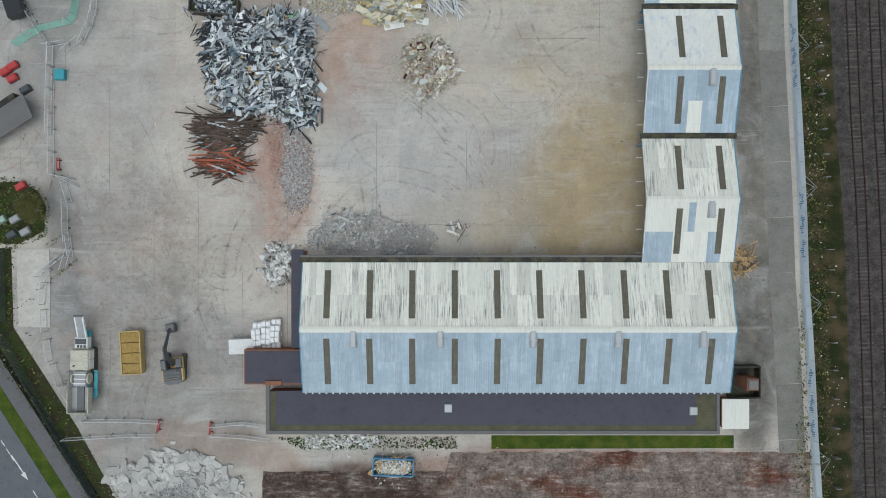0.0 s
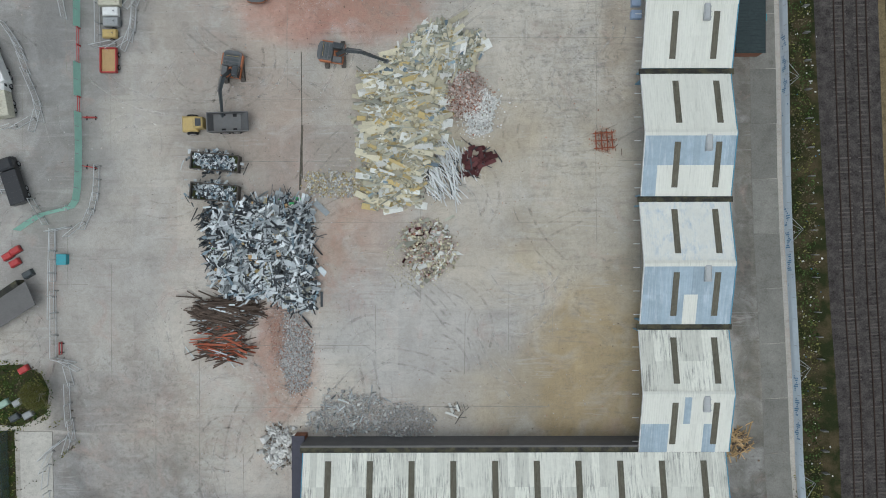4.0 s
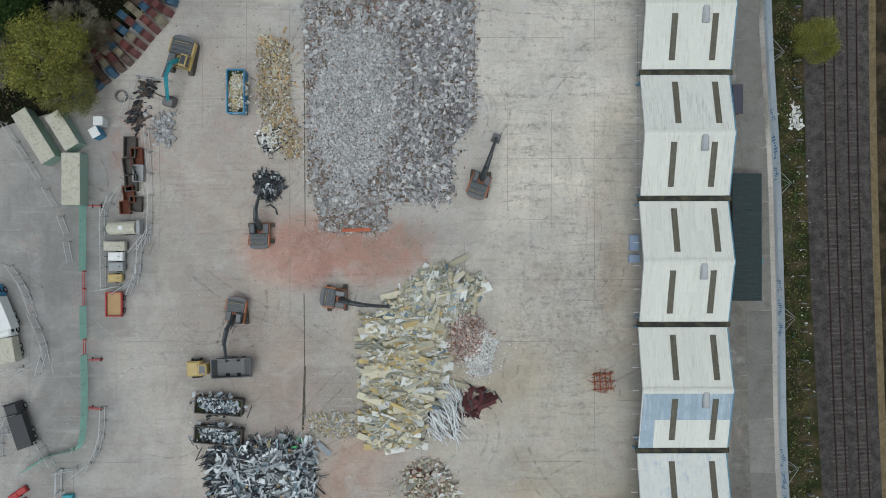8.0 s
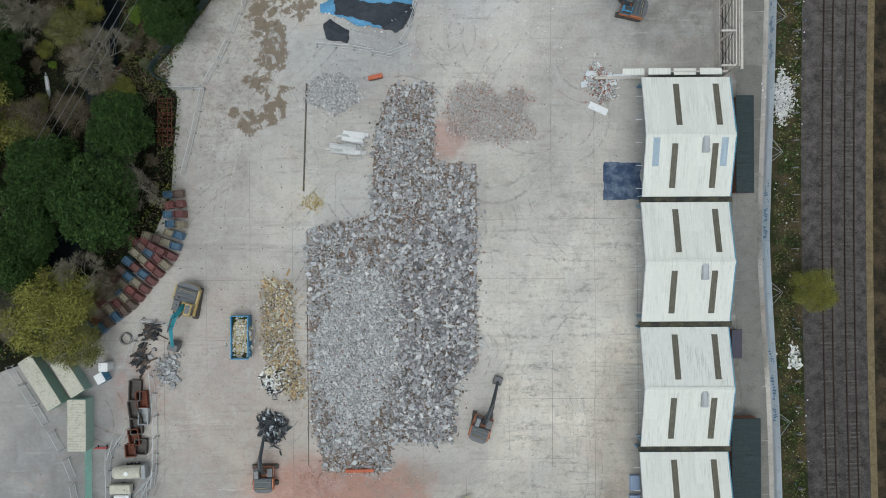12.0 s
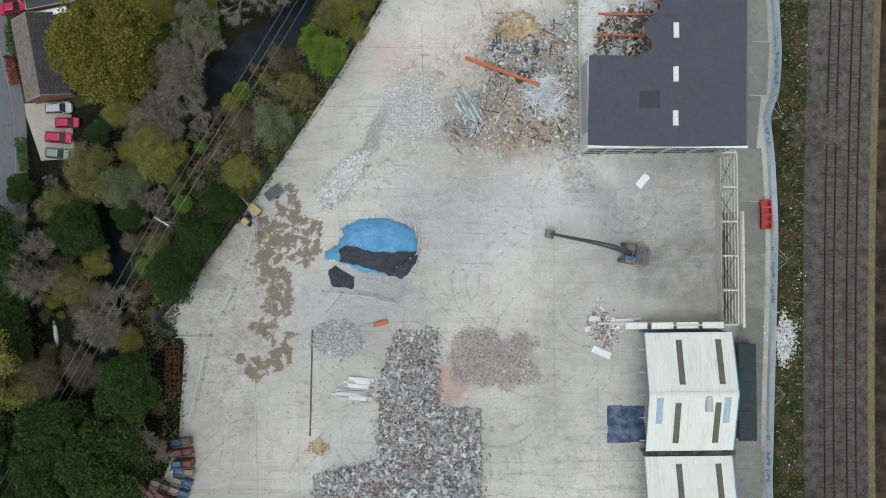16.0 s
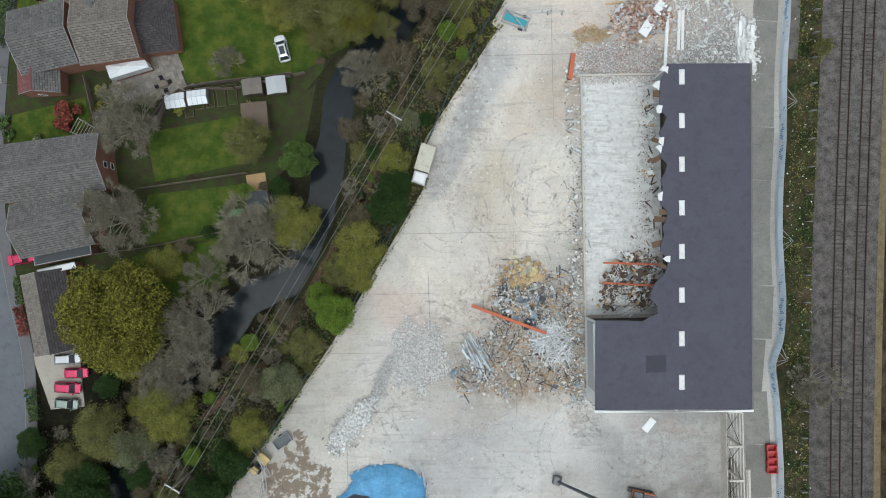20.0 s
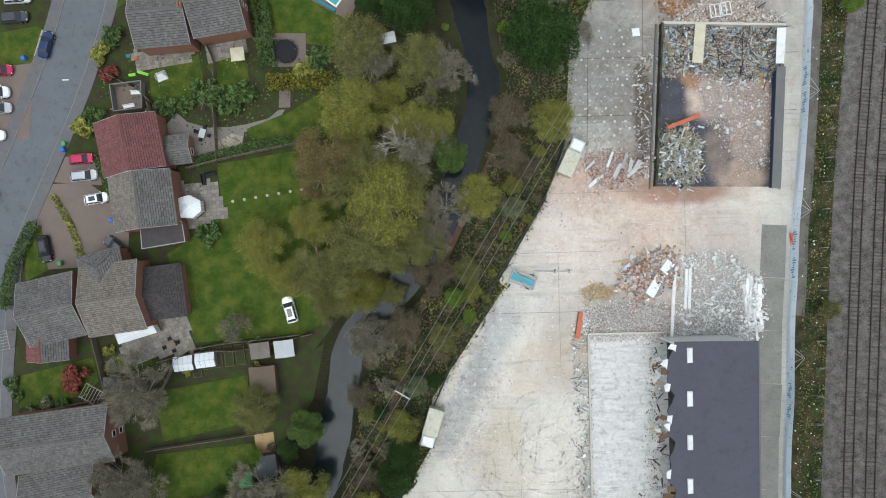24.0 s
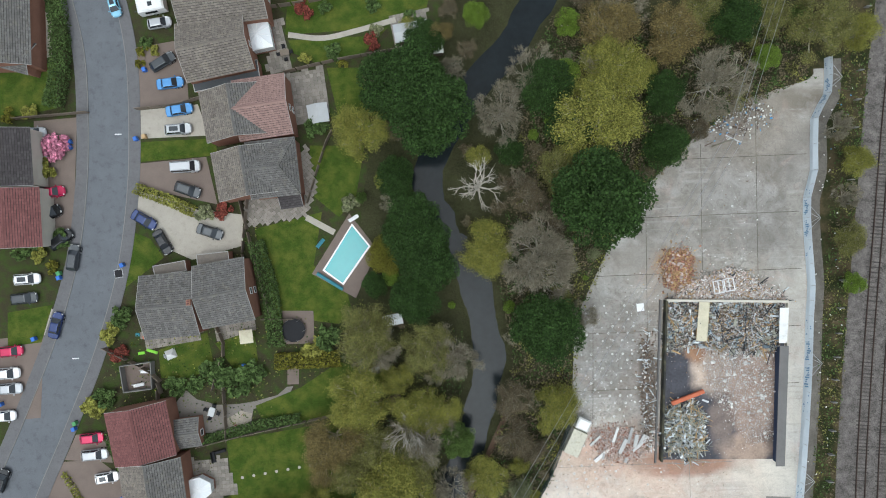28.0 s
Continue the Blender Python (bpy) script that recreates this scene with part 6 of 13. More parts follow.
heap("brick_rubble", "orange-brown brick rubble tipped on the yard", "rubble", Area(0.7, (37.36, 270.14), 3.0, 3.8, 0), [(800, "chunk", 0.08, 0.4, "brick_bits", 0.6, *ANY), (700, "chunk", 0.08, 0.4, "timber", 0.6, *ANY), (50, "chunk", 0.3, 0.8, "chunk_pink", 0.5, *ANY)], 62)
heap("brick_rubble", "spread of pink brick and plaster rubble", "rubble", Area(0.6, ring=[(39.45, 267.94), (46.50, 270.27), (55.22, 265.18), (54.73, 264.08), (36.11, 265.23)]), [(1300, "chunk", 0.08, 0.4, "chunk_pink", 0.6, *ANY), (700, "chunk", 0.1, 0.4, "chunk_white", 0.5, *ANY), (70, "plank", (0.8, 0.08, 0.06), (2.6, 0.16, 0.1), "scrap_dark", 0.2, *ANY), (300, "chunk", 0.1, 0.4, "timber", 0.5, *ANY)], 63)
heap("brick_rubble", "pink brick rubble against the broken wall", "rubble", Area(0.6, (26.63, 241.70), 4.6, 3.0, -10), [(1200, "chunk", 0.08, 0.4, "chunk_pink", 0.6, *ANY), (400, "chunk", 0.08, 0.4, "brick_bits", 0.6, *ANY), (12, "plank", (2.0, 0.4, 0.3), (4.0, 0.7, 0.4), "chunk_light", 0.05, 50, 30)], 64)
heap("wall_foot_debris", "dark debris along the foot of the ruin wall", "debris heap", Area(0.3, (31.98, 249.96), 1.3, 11.0, 0), [(300, "chunk", 0.1, 0.5, "chunk_brown", 0.5, *ANY), (60, "plank", (0.6, 0.06, 0.06), (2.0, 0.16, 0.1), "scrap_grey", 0.2, *ANY), (60, "chunk", 0.1, 0.5, "chunk_white", 0.5, *ANY)], 65)
heap("rubbish_strip", "white rubbish strewn along the office wall", "litter", Area(0.2, ring=[(-21.78, -29.11), (-10.23, -29.11), (-10.68, -30.71), (-21.78, -30.71)]), [(160, "chunk", 0.15, 0.7, "foam_white", 0.5, *ANY), (40, "sheet", (0.5, 0.3, 0.03), (1.4, 0.6, 0.05), "scrap_white", 0.3, *ANY)], 66)
heap("frame_debris", "fallen cladding and brick at the end of the shed", "debris heap", Area(0.7, (25.56, 133.13), 2.2, 3.4, 20), [(260, "chunk", 0.1, 0.5, "chunk_light", 0.5, *ANY), (120, "chunk", 0.1, 0.5, "brick_bits", 0.5, *ANY), (40, "plank", (0.8, 0.1, 0.06), (2.4, 0.2, 0.12), "tube_grey", 0.2, *ANY)], 67)
heap("litter", "stones and crumbs scattered over the yard", "litter", Area(0.0, ring=[(-40.0, -12.0), (28.0, 2.0), (28.0, 130.0), (-40.0, 130.0)]), [(1200, "chunk", 0.05, 0.22, "chunk_grey", 0.5, *ANY), (500, "chunk", 0.05, 0.25, "chunk_brown", 0.5, *ANY), (200, "chunk", 0.05, 0.25, "brick_bits", 0.5, *ANY)], 68)
heap("litter", "stones and crumbs scattered over the north yard", "litter", Area(0.0, ring=[(-20.0, 135.0), (20.0, 135.0), (20.0, 215.0), (48.0, 240.0), (52.0, 290.0), (30.0, 270.0), (14.0, 235.0), (-2.0, 205.0)]), [(900, "chunk", 0.05, 0.25, "chunk_white", 0.5, *ANY), (700, "chunk", 0.05, 0.25, "chunk_brown", 0.5, *ANY), (300, "chunk", 0.05, 0.25, "chunk_pink", 0.5, *ANY)], 69)
heap("earth_rubble", "dark red-brown earth with brick crumbs", "earth", Area(0.15, ring=[(-12.90, -31.60), (56.30, -30.69), (58.96, -38.85), (-12.90, -38.88)]), [(600, "chunk", 0.05, 0.25, "chunk_brown", 0.5, *ANY), (260, "chunk", 0.05, 0.2, "brick_bits", 0.5, *ANY), (120, "chunk", 0.05, 0.2, "chunk_light", 0.5, *ANY)], 92)
heap("fly_tip", "white and blue rubbish on dirt at the yard end", "litter", Area(0.2, (47.77, 294.57), 8.0, 2.6, 10), [(90, "chunk", 0.08, 0.5, "foam_white", 0.4, *ANY), (160, "chunk", 0.06, 0.3, "chunk_brown", 0.5, *ANY), (20, "chunk", 0.1, 0.5, "litter_blue", 0.4, *ANY), (30, "plank", (0.6, 0.06, 0.05), (2.0, 0.14, 0.1), "bar_brown", 0.2, *ANY)], 93)
rng = np.random.default_rng(34)
groups, tone = [], rng.integers(0, 10, len(GRIT))
for slot, lo, hi in ((0, 0, 4), (1, 4, 6), (2, 6, 8), (3, 8, 10)):
    q = GRIT[(tone >= lo) & (tone < hi)]
    s_ = rng.uniform(0.03, 0.14, (len(q), 1)) * rng.uniform(0.6, 1.4, (len(q), 3))
    v, f = pieces(rng, np.c_[q, np.full(len(q), 0.03)], s_, "chunk", 0.5)
    groups.append((v, f, slot))
stuff_mesh("grit", groups, [M["chunk_light"], M["chunk_brown"], M["slab_dark"], M["chunk_pink"]], "grit and crumbs trodden over the yard", "grit")


# ---- trees and shrubs ----
for key, colour in (("leaf_dark", (0.032, 0.06, 0.015)), ("leaf_spring", (0.195, 0.195, 0.044)), ("leaf_yellow", (0.122, 0.117, 0.018)), ("leaf_bright", (0.13, 0.195, 0.028)), ("leaf_olive", (0.155, 0.153, 0.05)),
                    ("leaf_glossy", (0.085, 0.13, 0.032)), ("leaf_ochre", (0.165, 0.13, 0.052)), ("leaf_pale", (0.15, 0.16, 0.085)), ("leaf_pink", (0.5, 0.2, 0.28)), ("leaf_red", (0.17, 0.048, 0.034)), ("leaf_hedge", (0.065, 0.1, 0.03)), ("leaf_brown", (0.125, 0.103, 0.064))):
    M[key] = surface(key, colour, 0.75, vary=0.5, grain=1.4, blotch=0.5, bump=0.0, island=0.6, spec=0.12)
M["bark"] = surface("grey_bark", (0.4, 0.37, 0.3), 0.95, vary=0.25)
M["twig"] = surface("bare_twig", (0.25, 0.225, 0.165), 0.95, vary=0.25, island=0.4)
M["dead_wood"] = surface("bleached_dead_wood", (0.5, 0.46, 0.4), 0.9, vary=0.2)


def grow(geo, rng, p, d, length, r, depth, tips, bend=0.55, kids=3):
    """A limb that forks; the ends go to tips."""
    q = p + d * length
    geo.tube(p, q, r, 5 if depth > 2 else 3, r * 0.68)
    if depth == 0:
        tips.append((q, d))
        return
    for k in range(kids if rng.random() > 0.3 else kids - 1):
        side = Vector((rng.uniform(-1, 1), rng.uniform(-1, 1), rng.uniform(-0.35, 0.6)))
        grow(geo, rng, p + (q - p) * (1.0 if k == 0 else rng.uniform(0.55, 1.0)), (d + side * bend).normalized(), length * rng.uniform(0.62, 0.85), r * 0.62, depth - 1, tips, bend, kids)


def leaves(rng, where, out, size, spread):
    """Leaf clumps: small folded quads round the points, turned outwards."""
    n = len(where)
    p = where + rng.normal(0, spread, (n, 3))
    s = rng.uniform(0.6, 1.3, (n, 1, 1)) * size
    base = np.array([(-0.5, -0.3, 0), (0.5, -0.3, 0.12), (0.5, 0.3, 0), (-0.5, 0.3, 0.12)])
    r = turns(rng, n, 0.65)
    v = np.einsum("nij,kj->nki", r, base) * s + p[:, None, :]
    return v, np.array([(0, 1, 2, 3)])


def dome(rng, n, lumps, radius, height, base):
    """Points on lumps that make up a crown: an uneven dome."""
    pts, outs = [], []
    c = []
    while len(c) < lumps:
        u = rng.uniform(-1, 1, 3)
        if u @ u < 1 and u[2] > -0.5:
            c.append((u[0] * radius * 0.74, u[1] * radius * 0.74, base + height * 0.5 + u[2] * height * 0.36, rng.uniform(0.14, 0.27) * radius))
    c = np.array(c)
    pick_ = rng.integers(0, lumps, n)
    d = rng.normal(0, 1, (n, 3))
    d[:, 2] = np.abs(d[:, 2]) * 1.1 - 0.25
    d /= np.linalg.norm(d, axis=1)[:, None]
    return c[pick_, :3] + d * c[pick_, 3:4] * rng.uniform(0.75, 1.06, (n, 1)) * (1, 1, 0.9), d


def tree(kind, label, seed, leaf=None, count=5200, size=0.42, lumps=40, radius=6.0, height=10.0, branches=True, bare=False, bark="bark", depth=4):
    root = thing("tree", None, label, "tree")
    rng_, rng = random.Random(seed), np.random.default_rng(seed)
    geo, tips = Geo(), []
    geo.tube((0, 0, -0.3), (0.1, 0, height * 0.3), 0.32, 8, 0.24)
    n = 6 if (bare or branches) else 3
    for k in range(n + (4 if n == 6 else 0)):  # spreading limbs, then upright leaders in the middle
        a = math.tau * (k + rng_.uniform(-0.3, 0.3)) / n
        d = Vector((math.cos(a), math.sin(a), rng_.uniform(0.35, 1.1) if k < n else rng_.uniform(1.8, 3.2))).normalized()
        grow(geo, rng_, Vector((0.05, 0, height * rng_.uniform(0.2, 0.32))), d, radius * 0.4, 0.1 if bare and bark == "bark" else 0.19, depth if (bare or branches) else 1, tips, 0.6)
    part("trunk", geo, M[bark], root)
    ends = np.array([tuple(t[0]) for t in tips])
    if bare:
        m = 22 if bark == "bark" else 1
        p = np.repeat(ends, m, 0)
        d = np.repeat(np.array([tuple(t[1]) for t in tips]), m, 0) + rng.normal(0, 0.5, (len(p), 3))
        d /= np.linalg.norm(d, axis=1)[:, None]
        side = np.cross(d, rng.normal(0, 1, (len(p), 3)))
        side /= np.linalg.norm(side, axis=1)[:, None]
        ln = rng.uniform(0.5, 1.5, (len(p), 1))
        w = 0.02
        p = p - d * 0.15
        v = np.stack([p - side * w, p + side * w, p + d * ln + side * w * 0.4, p + d * ln - side * w * 0.4], 1)
        groups = [(v, np.array([(0, 1, 2, 3)]), 0)]
        crown = stuff_mesh("crown", groups, [M["twig" if bark == "bark" else bark]], "bare twigs", "", root)
    else:
        if branches:  # open crown that follows the limbs
            pick_ = rng.integers(0, len(ends), count)
            v, f = leaves(rng, ends[pick_], None, size, radius * 0.1)
        else:
            p, d = dome(rng, count, lumps, radius, height, height * 0.12)
            v, f = leaves(rng, p, d, size, 0.12)
        crown = stuff_mesh("crown", [(v, f, 0)], [M[leaf]], "", "", root)
    del crown["kind"]
    return root


FAMILY = {}
for key, label, n, args in (
        ("dark", "dense dark evergreen tree with a lumpy crown", 2, dict(leaf="leaf_dark", count=24000, size=0.23, lumps=90, branches=False)),
        ("glossy", "broad-leaved tree with glossy green leaves", 1, dict(leaf="leaf_glossy", count=20000, size=0.24, lumps=80, branches=False)),
        ("spring", "tree in thin yellow-green spring leaf", 2, dict(leaf="leaf_spring", count=27000, size=0.18)),
        ("olive", "tree with sparse olive catkins and grey limbs", 2, dict(leaf="leaf_olive", count=24000, size=0.175)),
        ("yellow", "large tree in full yellow-green blossom", 1, dict(leaf="leaf_yellow", count=36000, size=0.165, lumps=120, branches=False)),
        ("bright", "tree in bright fresh green leaf", 2, dict(leaf="leaf_bright", count=24000, size=0.18, lumps=64, branches=False)),
        ("pale", "round tree with pale grey-green leaf", 1, dict(leaf="leaf_pale", count=24000, size=0.16, lumps=64, branches=False)),
        ("ochre", "tree flushed with ochre-brown young leaf", 2, dict(leaf="leaf_ochre", count=26000, size=0.165)),
        ("brown", "thicket of brown leafless twigs", 1, dict(leaf="leaf_brown", count=22000, size=0.15)),
        ("bare", "leafless grey tree with fine spreading twigs", 3, dict(bare=True, depth=4)),
        ("dead", "dead tree with bleached crooked limbs", 1, dict(bare=True, depth=3, bark="dead_wood"))):
    FAMILY[key] = [tree(key, label, 100 + 7 * len(key) + i + sum(map(ord, key)), **args) for i in range(n)]
used = set()


def plant(kind, spot, r, h=None, rng=random.Random(77)):
    k = rng.randrange(len(FAMILY[kind]))
    proto = FAMILY[kind][k]
    sx = r / 6.6
    sz = (h or min(13.0, 3.0 + 1.1 * r)) / 10.0
    m = at(*spot, -0.1, rng.uniform(0, 360)) @ Matrix.Diagonal((sx * rng.uniform(0.92, 1.08), sx, sz, 1))
    if (kind, k) not in used:
        used.add((kind, k))
        proto.matrix_basis = m
        return proto
    return copy_thing(proto, m)


# lawns and yards that stay open between the trees
OPEN = [[(-69.66, 174.10), (-56.21, 173.86), (-57.61, 158.10), (-69.03, 158.30)], [(-64.87, 168.39), (-49.64, 197.82), (-35.75, 197.63), (-35.83, 192.08), (-48.87, 186.70)], [(-32.49, 280.59), (-21.25, 282.15), (-13.01, 276.33), (-16.16, 263.36), (-29.18, 264.64)], [(-46.92, 229.48), (-37.17, 245.27), (-19.40, 246.66), (-14.72, 229.75), (-23.96, 215.81), (-42.65, 214.81)], [(-25.91, 311.22), (-2.80, 314.91), (-13.83, 307.47), (-13.84, 292.46), (-18.44, 280.69), (-23.95, 284.61)], [(-33.29, 250.76), (-18.22, 255.96), (-12.75, 251.15), (-22.18, 247.48)], [(-49.11, 217.59), (-17.38, 217.69), (-20.60, 201.91), (-49.51, 202.67)]]

WEST_WOOD = [(-71.82, 88.70), (-59.90, 92.31), (-49.77, 105.09), (-46.05, 116.97), (-44.13, 137.08), (-47.75, 137.40), (-56.95, 138.63), (-55.81, 153.44), (-42.55, 174.57), (-45.34, 173.68), (-64.89, 167.46), (-67.78, 159.16), (-73.47, 149.97), (-100.0, 140.0), (-100.0, 80.0)]
# woods by the crate stacks and along the river, the gardens, the railway
TREES = [
    ("dark", (-49.69, 125.29), 7.2), ("dark", (-52.37, 113.50), 8.6), ("brown", (-64.98, 126.58), 4.0), ("spring", (-59.83, 97.20), 7.0), ("bare", (-66.84, 98.69), 5.0), ("brown", (-57.6, 127.5), 4.6), ("dark", (-60.5, 119.0), 5.4), ("brown", (-57.2, 137.0), 4.0), ("dark", (-70.5, 147.0), 6.4), ("brown", (-61.0, 143.5), 4.4), ("dark", (-73.0, 118.0), 6.0), ("dark", (-63.0, 111.5), 5.0), ("bare", (-53.5, 136.5), 4.6), ("brown", (-67.5, 117.0), 4.6), ("dark", (-57.5, 150.0), 4.0), ("bare", (-48.42, 116.72), 5.0), ("dark", (-65.70, 105.75), 5.0), ("bare", (-56.51, 101.34), 4.5), ("brown", (-53.42, 100.91), 3.5), ("dark", (-68.66, 132.25), 4.5), ("dark", (-65.95, 102.83), 5.0), ("olive", (-57.2, 92.2), 4.4),
    ("yellow", (-51.73, 177.55), 11.0), ("bare", (-29.71, 190.34), 7.4), ("bare", (-39.74, 176.17), 6.0), ("pale", (-27.14, 165.97), 4.2), ("bright", (-18.15, 176.68), 4.3), ("spring", (-32.48, 158.19), 3.2), ("dark", (-38.93, 148.80), 4.2), ("dark", (-42.35, 142.71), 4.0), ("pale", (-50.48, 156.19), 7.2), ("olive", (-55.46, 158.49), 4.4), ("spring", (-49.75, 162.49), 4.0), ("bare", (-65.66, 145.65), 8.4), ("dark", (-69.34, 138.54), 5.2), ("olive", (-65.93, 125.96), 5.0), ("spring", (-55.41, 145.41), 4.4), ("olive", (-60.71, 153.61), 5.0), ("bare", (-53.78, 193.46), 6.5), ("brown", (-31.92, 166.85), 3.6), ("olive", (-23.20, 171.74), 3.4), ("bright", (-20.82, 179.44), 3.0), ("dark", (-49.89, 152.56), 3.2), ("spring", (-17.13, 183.03), 2.8), ("dark", (-35.28, 154.15), 3.0), ("brown", (-26.31, 177.24), 3.0), ("olive", (-58.18, 140.93), 4.6), ("bare", (-54.65, 134.57), 4.0),
    ("bare", (-49.56, 207.06), 6.0), ("bare", (-52.10, 192.29), 6.4), ("olive", (-31.93, 204.17), 4.6), ("glossy", (-23.86, 201.42), 3.7), ("bare", (-31.98, 187.86), 6.6), ("spring", (-24.76, 191.35), 3.5), ("bare", (-13.60, 215.14), 4.4), ("brown", (-8.13, 216.85), 5.0), ("olive", (-15.58, 223.01), 5.5), ("pale", (-6.33, 207.30), 3.6), ("bright", (0.12, 221.52), 3.4), ("spring", (-8.60, 201.09), 2.2), ("dark", (-9.57, 193.38), 2.8), ("spring", (-14.27, 187.07), 3.6), ("olive", (-17.99, 183.48), 3.4), ("brown", (-15.72, 206.29), 3.0), ("bare", (-39.60, 183.03), 4.4), ("dark", (-8.59, 197.01), 2.4), ("olive", (-1.84, 215.16), 3.2),
    ("spring", (-29.78, 230.18), 7.6), ("spring", (-22.09, 233.99), 6.4), ("olive", (-14.60, 230.22), 6.8), ("olive", (-22.03, 226.27), 5.6), ("olive", (-13.75, 261.90), 6.6), ("bare", (-12.92, 259.64), 5.4), ("spring", (-6.07, 248.75), 7.2), ("bare", (-5.68, 245.12), 6.6), ("glossy", (0.07, 244.15), 6.2), ("ochre", (-19.72, 245.13), 4.8), ("spring", (-9.57, 254.31), 5.0), ("dark", (-6.2, 267.0), 4.8), ("dark", (-5.4, 276.30), 4.6), ("olive", (-4.03, 259.12), 5.4), ("yellow", (-10.20, 274.26), 2.6), ("spring", (5.34, 274.77), 7.6), ("bare", (14.38, 274.39), 6.6), ("dark", (14.50, 261.78), 6.6), ("brown", (9.43, 250.38), 4.6), ("pale", (10.04, 235.74), 3.8), ("bright", (8.73, 231.15), 2.8), ("bare", (-2.95, 232.45), 4.0), ("olive", (-20.24, 220.91), 3.0), ("yellow", (-14.21, 223.32), 2.6), ("bare", (-12.60, 215.21), 4.4), ("bare", (-51.31, 209.18), 5.2), ("bare", (-35.18, 217.39), 3.0), ("brown", (9.26, 243.97), 4.4), ("brown", (11.96, 242.06), 3.4), ("spring", (10.05, 239.36), 3.0), ("olive", (2.36, 225.82), 3.0), ("brown", (-1.31, 225.91), 3.4), ("spring", (3.18, 222.13), 2.8), ("olive", (-9.65, 222.47), 3.0), ("brown", (-4.97, 226.01), 3.2), ("spring", (16.27, 249.28), 3.0),
    ("dark", (-7.04, 301.47), 5.8), ("dark", (-2.40, 296.34), 6.0), ("spring", (-13.92, 294.14), 3.8), ("dark", (-8.49, 286.38), 3.0), ("dark", (-6.30, 279.23), 4.6), ("dark", (-3.9, 273.0), 4.6), ("glossy", (-14.37, 283.70), 2.2), ("bright", (5.09, 312.42), 6.0), ("bare", (8.48, 296.00), 5.6), ("dead", (4.77, 284.78), 5.6), ("bright", (19.82, 310.60), 6.0), ("ochre", (26.14, 309.50), 4.8), ("ochre", (36.20, 307.53), 6.0), ("bare", (42.44, 299.69), 6.8), ("spring", (23.19, 294.45), 6.0), ("dark", (23.47, 281.92), 7.4), ("olive", (17.74, 287.54), 4.8), ("dark", (34.30, 290.16), 4.4), ("bare", (13.62, 271.79), 7.4), ("bright", (51.58, 303.99), 4.4), ("olive", (60.17, 308.44), 6.5), ("glossy", (57.50, 310.34), 5.0), ("bare", (63.36, 292.80), 2.8), ("bright", (64.81, 267.34), 5.0), ("bare", (13.68, 302.63), 5.4), ("spring", (30.65, 302.76), 5.4), ("bright", (19.12, 302.47), 4.6), ("spring", (26.37, 302.24), 4.6), ("bare", (24.36, 302.96), 4.8), ("dark", (34.74, 298.56), 4.0), ("brown", (12.39, 282.86), 4.5), ("dark", (9.85, 290.33), 3.0), ("dark", (45.67, 309.80), 5.0), ("olive", (51.15, 310.54), 5.5), ("brown", (40.43, 293.06), 3.0), ("bare", (28.52, 313.05), 5.0), ("olive", (41.19, 311.75), 5.0), ("spring", (67.10, 307.62), 5.0), ("ochre", (-0.61, 310.02), 2.4), ("bare", (1.03, 303.52), 3.0), ("dark", (19.96, 294.45), 4.0), ("dark", (15.55, 300.08), 4.0), ("brown", (16.91, 279.95), 4.0), ("bare", (20.09, 263.21), 3.2), ("olive", (64.6, 274.4), 3.4), ("olive", (60.4, 217.9), 2.0), ("bare", (64.6, 281.5), 2.6), ("spring", (65.6, 287.0), 2.2),
    ("bare", (-41.80, 171.94), 6.0), ("olive", (-45.53, 164.39), 4.2), ("bare", (-44.41, 166.61), 5.4), ("spring", (-45.07, 161.55), 3.6), ("brown", (-48.91, 159.35), 4.0), ("bare", (-47.91, 154.81), 5.0),
    ("spring", (-2.68, 248.98), 6.4), ("olive", (-7.47, 240.84), 5.6), ("bare", (-0.15, 257.83), 4.6), ("olive", (-4.61, 230.78), 4.8), ("bare", (-0.81, 235.86), 4.6),
    ("spring", (-15.5, 251.2), 4.4), ("olive", (-13.2, 243.4), 5.0), ("spring", (-10.4, 236.6), 5.4), ("olive", (-17.2, 239.4), 4.6), ("ochre", (-21.0, 240.8), 4.2), ("bright", (-14.2, 295.2), 3.6), ("spring", (-26.2, 225.2), 5.4), ("olive", (-9.0, 229.6), 4.6),
    ("spring", (57.97, 99.80), 6.4), ("bare", (58.02, 164.13), 5.0), ("olive", (-63.06, 6.28), 2.9),
    ("bare", (6.0, 330.0), 6.0), ("spring", (16.0, 336.0), 7.0), ("olive", (28.0, 334.0), 7.0), ("dark", (40.0, 332.0), 6.0), ("spring", (52.0, 326.0), 6.5), ("olive", (62.0, 322.0), 5.0), ("spring", (-6.0, 336.0), 6.0), ("bare", (34.0, 345.0), 7.0), ("spring", (-72.0, 128.0), 6.5), ("olive", (-75.0, 142.0), 7.0), ("dark", (-78.0, 112.0), 7.0), ("spring", (-76.0, 98.0), 6.0),
]
for kind, spot, r in TREES:
    plant(kind, spot, r * (1.12 if kind in ("spring", "olive", "bare", "ochre", "brown") else 1.0))
plant("dead", (-7.6, 246.4), 6.2, 14.5)
BOAT = (-64.09, 133.23)  # clearing round an upturned boat
